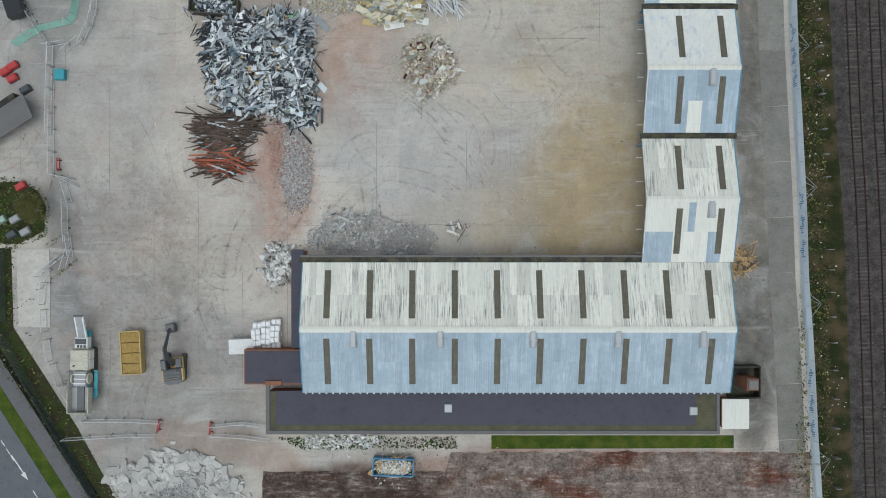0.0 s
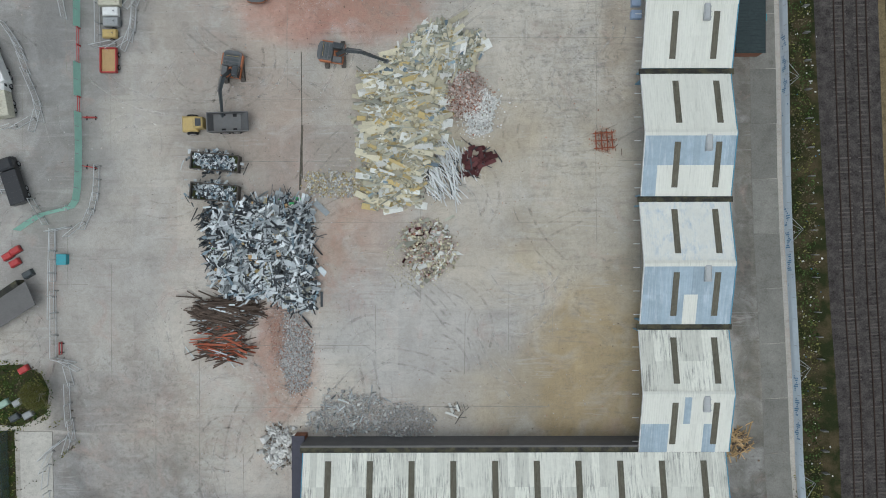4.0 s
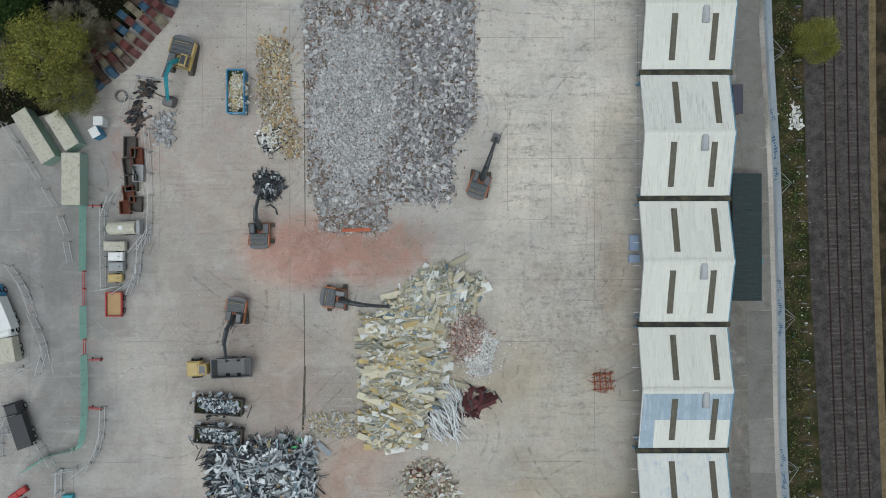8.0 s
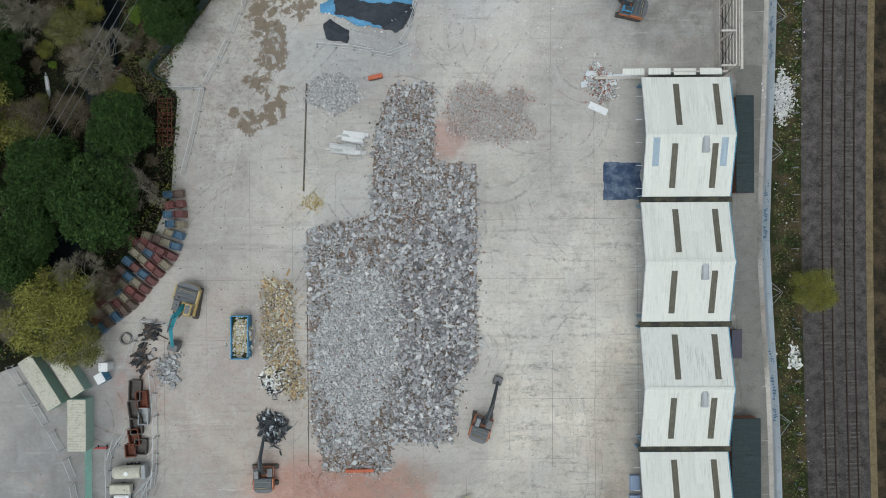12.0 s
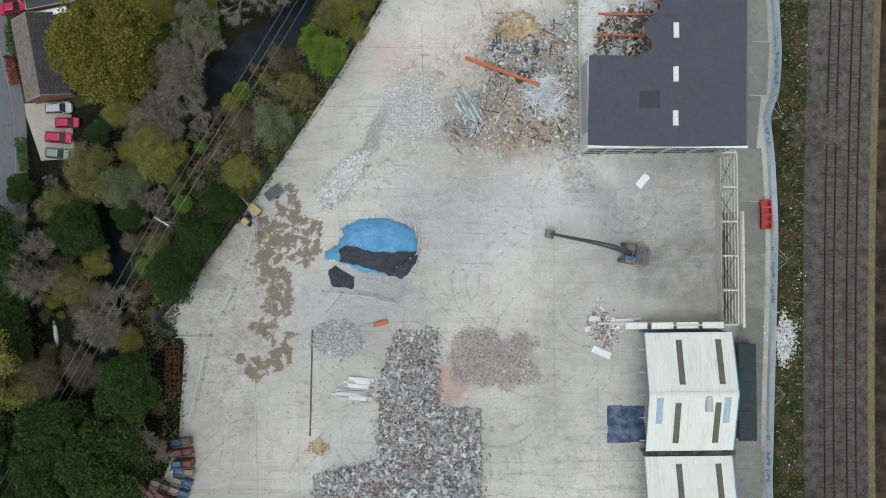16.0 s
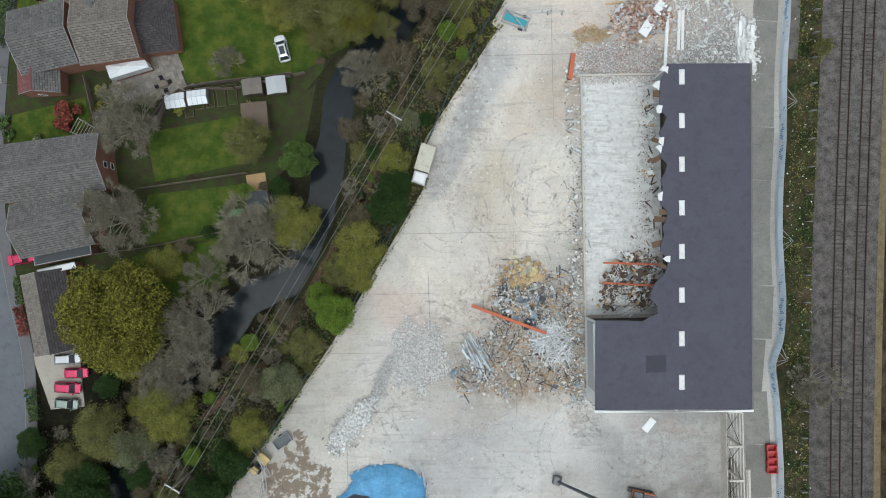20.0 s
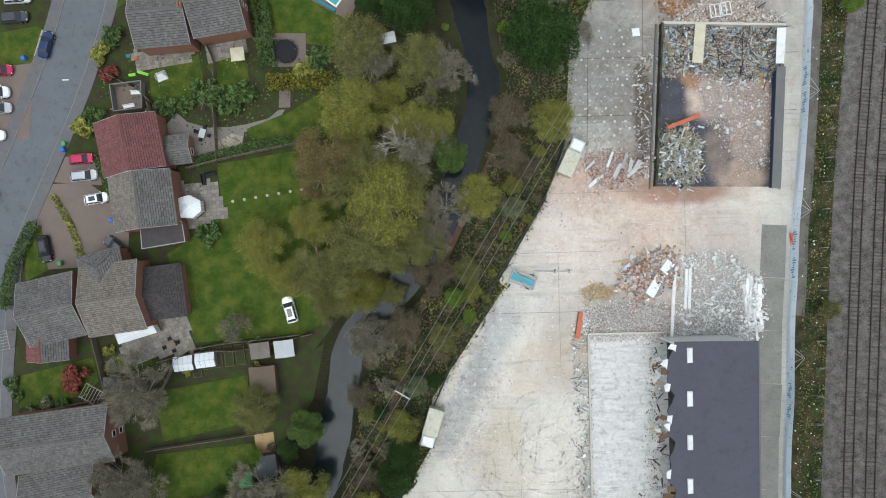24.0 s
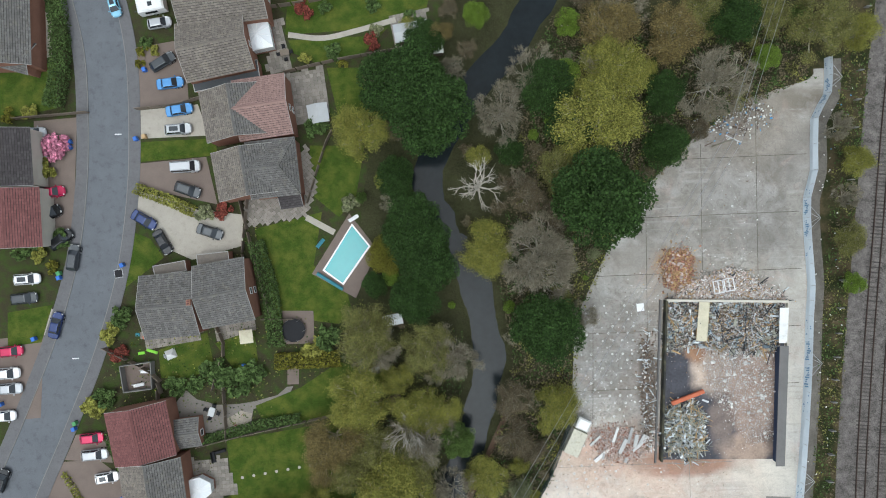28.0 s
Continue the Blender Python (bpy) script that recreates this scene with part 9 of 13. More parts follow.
hedge([(-29.38, 257.19), (-19.12, 257.38)], 2.4, 1.6, "leaf_yellow", "golden clipped conifer hedge in a garden")
hedge([(-70.46, 178.39), (-69.61, 174.19)], 1.4, 1.4, "leaf_red", "dark red clipped hedge")
hedge([(-70.54, 183.51), (-70.07, 179.31)], 1.4, 1.2, "leaf_hedge", "clipped green hedge by the road")
hedge([(-69.06, 164.87), (-68.22, 160.20)], 1.4, 1.3, "leaf_hedge", "clipped green hedge by the road")
rng = random.Random(31)
SPOTS = [((-36.45, 254.58), 3.4, "leaf_hedge"), ((-39.68, 256.06), 2.6, "leaf_hedge"), ((-33.63, 255.44), 2.6, "leaf_hedge"), ((-46.27, 253.91), 2.2, "leaf_hedge"), ((-43.00, 253.82), 1.8, "leaf_hedge"), ((-55.45, 259.47), 1.8, "leaf_red"), ((-54.82, 265.33), 2.2, "leaf_hedge"), ((-56.76, 262.58), 2.0, "leaf_spring"), ((-59.89, 250.54), 2.2, "leaf_spring"), ((-57.97, 252.35), 2.2, "leaf_hedge"), ((-39.37, 232.73), 2.6, "leaf_hedge"), ((-66.26, 273.84), 1.4, "leaf_yellow"), ((-70.84, 276.95), 2.0, "leaf_hedge"), ((-68.07, 275.94), 1.6, "leaf_spring"), ((-64.73, 278.65), 1.8, "leaf_hedge"), ((-61.93, 209.53), 2.8, "leaf_red"),
         ((-64.38, 204.93), 1.6, "leaf_hedge"), ((-67.17, 205.47), 1.4, "leaf_pale"), ((-72.68, 208.88), 1.5, "leaf_hedge"), ((-32.40, 214.35), 1.8, "leaf_hedge"), ((-20.89, 260.69), 2.6, "leaf_hedge"), ((-23.27, 258.89), 2.4, "leaf_spring"), ((-64.93, 293.41), 2.6, "leaf_pink"), ((-63.77, 294.31), 2.2, "leaf_pink"), ((-66.44, 290.18), 2.0, "leaf_spring"), ((-49.88, 309.16), 1.2, "leaf_yellow"), ((-49.18, 310.45), 1.3, "leaf_hedge"), ((-48.00, 309.29), 1.1, "leaf_spring"), ((-50.42, 307.02), 1.0, "leaf_yellow"), ((-40.46, 282.04), 1.8, "leaf_pale"), ((-37.35, 282.22), 1.8, "leaf_red"), ((-72.23, 299.26), 1.6, "leaf_yellow"), ((-68.94, 299.63), 1.6, "leaf_spring"), ((-64.49, 278.39), 2.0, "leaf_hedge"), ((-69.22, 277.13), 1.6, "leaf_hedge"),
         ((-22.97, 315.07), 1.8, "leaf_red"), ((-18.51, 307.90), 1.8, "leaf_hedge"), ((-16.98, 305.98), 1.1, "leaf_yellow"), ((-23.22, 307.11), 1.2, "leaf_spring"), ((-11.89, 309.57), 1.7, "leaf_red"), ((-11.36, 311.43), 1.4, "leaf_pale"), ((-5.22, 312.65), 2.0, "leaf_hedge"), ((-21.71, 295.81), 2.4, "leaf_hedge"), ((-16.49, 282.97), 1.8, "leaf_pale"), ((-19.67, 315.44), 1.4, "leaf_hedge"), ((-11.69, 315.66), 1.6, "leaf_hedge"), ((-56.72, 213.92), 1.2, "leaf_spring"), ((-57.25, 211.14), 1.4, "leaf_yellow"), ((-69.93, 204.41), 1.2, "leaf_pale"), ((-43.78, 210.42), 1.2, "leaf_spring"), ((-71.74, 206.77), 1.2, "leaf_hedge"), ((-32.63, 210.20), 1.4, "leaf_spring"), ((-36.69, 193.08), 1.6, "leaf_hedge")]
for spot, r, leaf in SPOTS:
    shrub(leaf, spot, r, label={"leaf_red": "dark red garden shrub", "leaf_pink": "pink blossoming garden shrub", "leaf_yellow": "golden-leaved rounded garden shrub", "leaf_pale": "pale grey-green garden shrub"}.get(leaf, "rounded green garden shrub"))

# garden buildings
def garden_shed(label, spot, w, l, turn, roof, h=2.1):
    s = thing("garden_shed", at(*spot, 0, turn), label, "shed")
    part("wall", Geo().box((-w / 2 + 0.1, -l / 2 + 0.1, 0), (w / 2 - 0.1, l / 2 - 0.1, h)), M["shed_wood"], s)
    for sx in (-1, 1):
        part("roof_panel", Geo().add([(0, -l / 2, h + 0.45), (0, l / 2, h + 0.45), (sx * w / 2, l / 2, h), (sx * w / 2, -l / 2, h), (0, -l / 2, h + 0.39), (0, l / 2, h + 0.39), (sx * w / 2, l / 2, h - 0.06), (sx * w / 2, -l / 2, h - 0.06)], [(0, 1, 2, 3), (4, 5, 6, 7), (2, 3, 7, 6), (0, 3, 7, 4), (1, 2, 6, 5)]), M[roof], s)


garden_shed("garden shed with dark felt roof", (-30.89, 194.83), 3.4, 3.6, 6, "flat_roof"), garden_shed("green-roofed playhouse beside a shed", (-34.47, 192.57), 2.2, 2.4, 5, "plastic_green", 1.6)
garden_shed("old shed with a mossy felt roof", (-31.15, 208.72), 4.2, 4.6, 4, "shed_wood"), garden_shed("old shed with a rusty sheet roof", (-31.48, 213.58), 3.2, 2.6, 6, "tile_brown"), garden_shed("old shed with grey sheet roof", (-27.56, 213.76), 3.2, 2.8, 6, "vent")
garden_shed("long grey-roofed garden shed", (-5.47, 310.59), 3.0, 5.6, 98, "vent"), garden_shed("small white-roofed summer house", (-1.90, 307.85), 2.2, 3.2, 95, "white_paint"), garden_shed("grey patio store with a flat lid", (-21.18, 297.85), 3.4, 3.2, 8, "vent", 1.2)
garden_shed("small dark shed by the fence", (-55.88, 208.63), 2.0, 2.6, 4, "flat_roof")
for spot in ((-44.13, 211.68), (-40.57, 212.14)):
    g = thing("greenhouse", at(*spot, 0, 6), "small aluminium greenhouse with cloudy panes", "greenhouse", "greenhouses")
    part("frame", Geo().box((-1.6, -1.2, 0), (-1.55, 1.2, 1.5)).box((1.55, -1.2, 0), (1.6, 1.2, 1.5)).box((-1.6, -0.03, 2.0), (1.6, 0.03, 2.06)), M["steel"], g)
    for sy in (-1, 1):
        for k in range(4):
            part("pane", Geo().add([(-1.6 + 0.8 * k + 0.02, 0, 2.0), (-1.6 + 0.8 * k + 0.78, 0, 2.0), (-1.6 + 0.8 * k + 0.78, sy * 1.2, 1.5), (-1.6 + 0.8 * k + 0.02, sy * 1.2, 1.5)], [(0, 1, 2, 3)]), M["clear_roof"], g)
t = thing("trampoline", at(*(-26.45, 262.24)), "round black garden trampoline with a net", "trampoline")
part("mat", Geo().tube((0, 0, 0.78), (0, 0, 0.82), 1.75, 24), M["black"], t)
part("rim", Geo().tube((0, 0, 0.7), (0, 0, 0.79), 1.95, 24), M["black"], t)
for k in range(6):
    part("leg", Geo().tube((1.85 * math.cos(k * math.tau / 6), 1.85 * math.sin(k * math.tau / 6), 0), (1.85 * math.cos(k * math.tau / 6), 1.85 * math.sin(k * math.tau / 6), 2.4), 0.04), M["steel"], t)

# garden furniture and play things
def furniture(name, label, category, spot, turn, mat, boxes, group=""):
    """boxes: (part name, low corner, high corner)."""
    f = thing(name, at(*spot, 0.0, turn), label, category, group)
    for key, a, b in boxes:
        part(key, Geo().box(a, b, 0.02), M[mat], f)
    return f


LEGS = [("leg", (x - 0.04, y - 0.04, 0), (x + 0.04, y + 0.04, 0.7)) for x in (-0.65, 0.65) for y in (-0.4, 0.4)]
SEAT = [("seat", (-0.28, -0.28, 0.38), (0.28, 0.28, 0.46)), ("backrest", (-0.28, 0.24, 0.46), (0.28, 0.3, 0.95))] + [("leg", (x - 0.03, y - 0.03, 0), (x + 0.03, y + 0.03, 0.38)) for x in (-0.24, 0.24) for y in (-0.24, 0.24)]
BENCH = [("seat", (-0.9, -0.28, 0.38), (0.9, 0.2, 0.45)), ("backrest", (-0.9, 0.2, 0.45), (0.9, 0.27, 0.95)), ("leg", (-0.85, -0.25, 0), (-0.75, 0.2, 0.38)), ("leg", (0.75, -0.25, 0), (0.85, 0.2, 0.38))]
for spot, turn, mat in (((-40.42, 249.18), 70, "vent"), ((-46.39, 214.63), 20, "fence_wood"), ((-26.47, 308.15), 10, "fence_wood"), ((-57.04, 198.12), 5, "upvc")):
    furniture("garden_table", "small garden table on the patio", "table", spot, turn, mat, [("tabletop", (-0.75, -0.5, 0.7), (0.75, 0.5, 0.75))] + LEGS, "garden tables")
    for k in range(4):
        c = math.radians(turn + 90 * k)
        furniture("garden_chair", "dark garden chair drawn up to a table", "chair", (spot[0] + 1.05 * math.cos(c), spot[1] + 1.05 * math.sin(c)), turn + 90 * k - 90, "black", SEAT, "garden chairs")
for spot, turn, mat, label in (((-21.59, 276.47), 50, "plastic_teal", "teal slatted bench by the pool"), ((-51.15, 256.18), 0, "upvc", "white cushioned garden sofa in a court"), ((-52.42, 253.98), 10, "upvc", "white cushioned garden sofa in a court"), ((-39.29, 242.53), 15, "black", "dark outdoor sofa on the patio"), ((-40.44, 241.62), 100, "black", "dark outdoor sofa on the patio"), ((-13.29, 255.36), 20, "vent", "grey planter bench on the lawn"), ((-15.98, 280.42), 30, "upvc", "white lounger beside the pool")):
    furniture("garden_bench", label, "bench", spot, turn, mat, BENCH, "garden benches")
for spot, turn, mat, l, w, h, label in (((-50.13, 259.42), -18, "lime", 1.9, 0.4, 0.2, "bright green plastic play beam"), ((-51.91, 259.19), 5, "lime", 1.1, 0.4, 0.2, "bright green plastic play beam"), ((-35.00, 256.31), 90, "plastic_blue", 1.2, 0.5, 0.6, "blue plastic slide on grass"), ((-11.68, 256.53), 60, "leaf_pink", 1.2, 0.5, 0.4, "pink plastic toy on the lawn"), ((-51.18, 261.87), 20, "orange", 0.8, 0.5, 0.3, "orange plastic toys on the patio"), ((-52.39, 262.28), 0, "plastic_teal", 0.7, 0.5, 0.3, "turquoise plastic toy on the patio")):
    furniture("garden_toy", label, "toy", spot, turn, mat, [("body", (-l / 2, -w / 2, 0.05), (l / 2, w / 2, h)), ("base", (-l / 2 + 0.05, -w / 2 - 0.04, 0), (l / 2 - 0.05, w / 2 + 0.04, 0.06))], "garden toys")
tent = thing("play_tent", at(*(-47.06, 258.87), 0, 20), "small white and grey play tent on grass", "tent")
part("cover", Geo().add([(-0.9, -0.8, 0), (0.9, -0.8, 0), (0.9, 0.8, 0), (-0.9, 0.8, 0), (-0.3, 0, 1.3), (0.5, 0, 1.3)], [(0, 1, 5, 4), (2, 3, 4, 5), (1, 2, 5), (3, 0, 4)]), M["upvc"], tent)
part("door_flap", Geo().box((-0.96, -0.4, 0.0), (-0.9, 0.4, 0.7)), M["vent"], tent)
parasol = thing("parasol", at(*(-33.93, 261.60), 0, 5), "square cream parasol over the terrace", "parasol")
part("canopy", Geo().add([(-1.1, -1.1, 2.1), (1.1, -1.1, 2.1), (1.1, 1.1, 2.1), (-1.1, 1.1, 2.1), (0, 0, 2.5)], [(0, 1, 4), (1, 2, 4), (2, 3, 4), (3, 0, 4)]), M["foam_cream"], parasol)
part("pole", Geo().tube((0, 0, 0), (0, 0, 2.4), 0.04), M["upvc"], parasol)
dryer = thing("rotary_dryer", at(*(-50.84, 212.13), 0, 15), "folding rotary clothes dryer on a lawn", "clothes dryer")
part("pole", Geo().tube((0, 0, 0), (0, 0, 1.9), 0.04), M["steel"], dryer)
for k in range(4):
    c = math.tau * k / 4
    part("arm", Geo().tube((0, 0, 1.7), (1.3 * math.cos(c), 1.3 * math.sin(c), 1.9), 0.025), M["steel"], dryer)
for spot, turn in (((-73.32, 216.18), 10), ((-58.91, 207.12), 60)):
    pergola = thing("pergola", at(*spot, 0, turn), "weathered timber pergola in a garden", "pergola", "pergolas")
    for x in (-1.2, 1.2):
        part("beam", Geo().box((x - 0.05, -1.6, 2.1), (x + 0.05, 1.6, 2.2)), M["drive_beige"], pergola)
        for y in (-1.4, 1.4):
            part("post", Geo().box((x - 0.05, y - 0.05, 0), (x + 0.05, y + 0.05, 2.1)), M["drive_beige"], pergola)
    for k in range(7):
        part("rafter", Geo().box((-1.4, -1.5 + 0.5 * k - 0.03, 2.2), (1.4, -1.5 + 0.5 * k + 0.03, 2.3)), M["drive_beige"], pergola)
# walled court behind the red-roofed house, pool house roofs, drain cover, roof windows
court = thing("walled_court", None, "small paved court inside pale screen walls", "court")
ring = [(-54.95, 257.31), (-49.89, 257.83), (-49.82, 253.44), (-54.41, 253.01)]
part("paving", Geo().prism(ring, -0.06, 0.04), M["drive_brown"], court)
for i in range(4):
    a, b = Vector((*ring[i], 0)), Vector((*ring[(i + 1) % 4], 0))
    n = Vector((a.y - b.y, b.x - a.x, 0)).normalized() * 0.07
    part("screen_wall", Geo().prism([tuple((a + n).xy), tuple((b + n).xy), tuple((b - n).xy), tuple((a - n).xy)], 0, 1.7), M["kerb"], court)
garden_shed("summer house with a pale sheet roof", (-9.90, 263.57), 1.8, 3.2, 100, "clear_roof"), garden_shed("small dark playhouse on the lawn", (-15.21, 257.09), 1.7, 1.7, 30, "flat_roof", 1.4), garden_shed("dark timber shelter under the trees", (-9.99, 249.96), 2.2, 2.4, 20, "shed_wood", 1.8)
drain = thing("drain_cover", at(*(-55.28, 272.52), 0.08, 8), "square black service cover in the footway", "cover")
part("frame", Geo().box((-0.7, -0.7, 0.0), (0.7, 0.7, 0.015)), M["steel"], drain)
part("lid", Geo().box((-0.62, -0.62, 0.015), (0.62, 0.62, 0.03)), M["black"], drain)
for k in range(9):
    x, y = (-35.87, 237.96)[0] + 1.9 * k, (-35.87, 237.96)[1] + 0.28 * k
    o = thing("stepping_stone", at(x, y, 0.0, 20 * k), "round pale stepping stone in the lawn", "stone", "stepping stones")
    part("stone", Geo().tube((0, 0, 0), (0, 0, 0.05), 0.28, 9, 0.25), M["drive_beige"], o)
for spot in ((-38.91, 212.37), (-37.05, 212.52), (-35.19, 212.76), (-40.78, 212.12), (-42.38, 210.85)):
    b = thing("vegetable_bed", at(*spot, 0, 6), "raised timber vegetable bed of dark soil", "planter", "vegetable beds")
    for a, c in (((-0.75, -1.7, 0), (0.75, -1.62, 0.35)), ((-0.75, 1.62, 0), (0.75, 1.7, 0.35)), ((-0.75, -1.62, 0), (-0.67, 1.62, 0.35)), ((0.67, -1.62, 0), (0.75, 1.62, 0.35))):
        part("board", Geo().box(a, c), M["shed_wood"], b)
    part("soil", Geo().box((-0.67, -1.62, 0.0), (0.67, 1.62, 0.26)), M["soil"], b)
deck = thing("timber_deck", at(*(-31.48, 198.09), 0, 8), "pale timber garden deck beside a shed", "deck")
for k in range(16):
    part("plank", Geo().box((-1.6, -1.6 + 0.2 * k, 0.1), (1.6, -1.42 + 0.2 * k, 0.16)), M["timber"], deck)
for x in (-1.3, 1.3):
    part("bearer", Geo().box((x - 0.06, -1.6, 0), (x + 0.06, 1.6, 0.1)), M["shed_wood"], deck)
for (x, y), zr, turn in (((-54.99, 220.88), 6.6, -8), ((-48.42, 239.19), 6.4, -12), ((-47.55, 268.40), 6.6, -8), ((-37.55, 270.15), 6.6, -8), ((-39.31, 306.36), 6.4, -8)):
    v = thing("roof_vent", at(x, y, zr - 0.35, turn) , "small white vent tile on a roof", "vent", "roof vents")
    part("cowl", Geo().box((-0.15, -0.15, 0.0), (0.15, 0.15, 0.45), 0.05), M["upvc"], v)
    part("flange", Geo().box((-0.25, -0.25, -0.1), (0.25, 0.25, 0.06)), M["vent"], v)


# ---- machines and vehicles ----
def paint(name, colour, rough=0.45, metal=0.0, dirt=0.35):
    return surface(name, colour, rough, metal, vary=0.1, grain=3.0, blotch=1.2, bump=0.0, stain=((0.2, 0.17, 0.13), dirt), spec=0.45)


rng = random.Random(83)
for k in range(16):  # tufts round the gravel bed
    a = math.tau * k / 16
    shrub("leaf_red" if k % 8 == 3 else "leaf_hedge", (-36.1 + 1.8 * math.cos(a) * rng.uniform(0.7, 1.0), 247.6 + 1.1 * math.sin(a) * rng.uniform(0.7, 1.0)), rng.uniform(0.18, 0.34), label="small tuft in a gravel bed")
P = dict(orange=paint("orange_machine_paint", (0.36, 0.12, 0.045), dirt=0.5), yellow=paint("yellow_machine_paint", (0.48, 0.35, 0.13), dirt=0.5), cover=paint("grey_machine_cover", (0.1, 0.105, 0.11), dirt=0.5), dark=paint("dark_machine_paint", (0.05, 0.06, 0.065)), steel=paint("worn_machine_steel", (0.14, 0.14, 0.14), 0.6, 0.4), track=paint("track_steel", (0.09, 0.08, 0.07), 0.7, 0.4, 0.7), inky=paint("black_vehicle_paint", (0.02, 0.021, 0.024), 0.3, dirt=0.1), tyre=surface("tyre_rubber", (0.025, 0.025, 0.026), 0.85, vary=0.2), blue=paint("blue_machine_paint", (0.05, 0.22, 0.38)), grey=paint("grey_machine_paint", (0.3, 0.31, 0.31)), cream=surface("weathered_cream_sheet", (0.5, 0.48, 0.39), 0.6, vary=0.15, grain=3.0, blotch=0.8, bump=0.0, stain=((0.26, 0.22, 0.16), 0.8)), white=paint("white_vehicle_paint", (0.72, 0.72, 0.7), 0.35, 0.0, 0.15), red=paint("red_vehicle_paint", (0.4, 0.035, 0.035)), teal=paint("teal_paint", (0.04, 0.28, 0.33)), green=paint("pale_green_paint", (0.3, 0.42, 0.34)), lamp=surface("lamp_glass", (0.6, 0.6, 0.58), 0.15, vary=0.05), tail=surface("tail_lamp", (0.35, 0.02, 0.02), 0.2, vary=0.05), chrome=surface("bright_rim", (0.45, 0.45, 0.46), 0.3, 0.8, vary=0.05))


def excavator(label, spot, tip, tracks, body="orange", tool="bucket", boom="dark", size=1.0, cab="dark"):
    """Tracked excavator: its arm lies from spot towards tip; tracks: heading of the undercarriage in degrees."""
    (x, y), (tx, ty) = spot, tip
    slew, reach = math.degrees(math.atan2(ty - y, tx - x)), math.hypot(tx - x, ty - y) / size
    e = thing("excavator", at(x, y, 0, slew) @ Matrix.Scale(size, 4), label, "excavator", "excavators")
    under = tracks - slew
    m = Matrix.Rotation(radians(under), 4, "Z")
    for s in (-1, 1):
        belt = Geo().prism([(-2.1, 0.28), (-1.75, 0.0), (1.75, 0.0), (2.1, 0.28), (2.1, 0.6), (1.75, 0.9), (-1.75, 0.9), (-2.1, 0.6)], s * 1.3 - 0.32, s * 1.3 + 0.32, 0, m @ Matrix(((1, 0, 0, 0), (0, 0, 1, 0), (0, 1, 0, 0), (0, 0, 0, 1))))
        t = part("track", belt, P["track"], e)
        shoes = Geo()
        for k in range(31):
            for side in (-0.33, 0.33):
                shoes.v.append(tuple(m @ Vector((-1.75 + k * 0.1167, s * 1.3 + side, 0.96 if k % 2 else 0.9))))
        shoes.f = [(2 * k, 2 * k + 2, 2 * k + 3, 2 * k + 1) for k in range(30)]
        shoes.m = [0] * 30
        shoes.ob("tread", P["track"], t)
    part("undercarriage", Geo().box((-0.9, -0.9, 0.45), (0.9, 0.9, 1.05), 0.1, 0, m), P["dark"], e)
    part("deck", Geo().box((-2.05, -1.55, 1.05), (1.55, 1.55, 1.4), 0.05), P[body], e)
    part("engine_cover", Geo().box((-1.95, -1.42, 1.4), (-0.1, 1.42, 2.25), 0.12), P["cover"], e)
    for k in range(3):
        part("hatch", Geo().box((-1.8 + 0.55 * k, -1.2, 2.25), (-1.4 + 0.55 * k, 1.2, 2.3), 0.02), P["dark"], e)
    part("counterweight", Geo().prism([(-1.95, -1.5), (-2.35, -1.3), (-2.55, -0.7), (-2.55, 0.7), (-2.35, 1.3), (-1.95, 1.5)], 1.15, 2.0), P["cover"], e)
    part("counterweight_band", Geo().prism([(-2.0, -1.52), (-2.38, -1.33), (-2.6, -0.7), (-2.6, 0.7), (-2.38, 1.33), (-2.0, 1.52)], 1.45, 1.75), P[body], e)
    for s in (-1, 1):
        part("side_panel", Geo().box((-2.0, s * 1.5 - 0.16, 1.4), (-0.15, s * 1.5 + 0.16, 2.05), 0.08), P[body], e)
        part("grille", Geo().box((-1.7, s * 0.95 - 0.2, 2.25), (-0.5, s * 0.95 + 0.2, 2.29), 0.01), P["steel"], e)
    part("tank_cap", Geo().tube((0.6, -1.0, 1.95), (0.6, -1.0, 2.02), 0.14, 10), P["steel"], e)
    part("side_box", Geo().box((-0.05, -1.45, 1.4), (1.4, -0.55, 1.95), 0.06), P["cover"], e)
    part("walkway_edge", Geo().box((-0.05, -1.58, 1.4), (1.5, -1.47, 1.55)), P[body], e)
    c = part("cab", Geo().box((-0.15, 0.45, 1.4), (1.5, 1.35, 2.95), 0.12), P[cab], e)
    Geo().box((0.05, 0.6, 2.95), (1.2, 1.2, 2.98), 0.0).ob("roof_window", M["glass"], c)
    Geo().box((1.47, 0.52, 1.8), (1.53, 1.28, 2.8)).ob("windscreen", M["glass"], c)
    Geo().box((0.0, 1.33, 1.9), (1.35, 1.37, 2.75)).ob("side_window", M["glass"], c)
    part("exhaust", Geo().tube((-0.5, -0.8, 2.2), (-0.5, -0.8, 2.75), 0.09, 8), P["steel"], e)
    part("handrail", Geo().tube((-1.6, -1.2, 2.25), (-1.6, 1.2, 2.6), 0.03, 4).tube((-0.3, -1.2, 2.25), (-0.3, -1.2, 2.6), 0.03, 4), P["yellow"], e)
    top = 2.3 + 0.33 * reach
    knee = (0.55 * reach, top)
    b = Geo()
    pts = [(0.6, 1.7), (0.28 * reach, top * 0.93), knee]
    for (xa, za), (xb, zb) in zip(pts, pts[1:]):
        b.tube((xa, -0.1, za), (xb, -0.1, zb), 0.42, 4, 0.34)
    part("boom", b, P[boom], e)
    end = (reach * 0.97, 1.7)
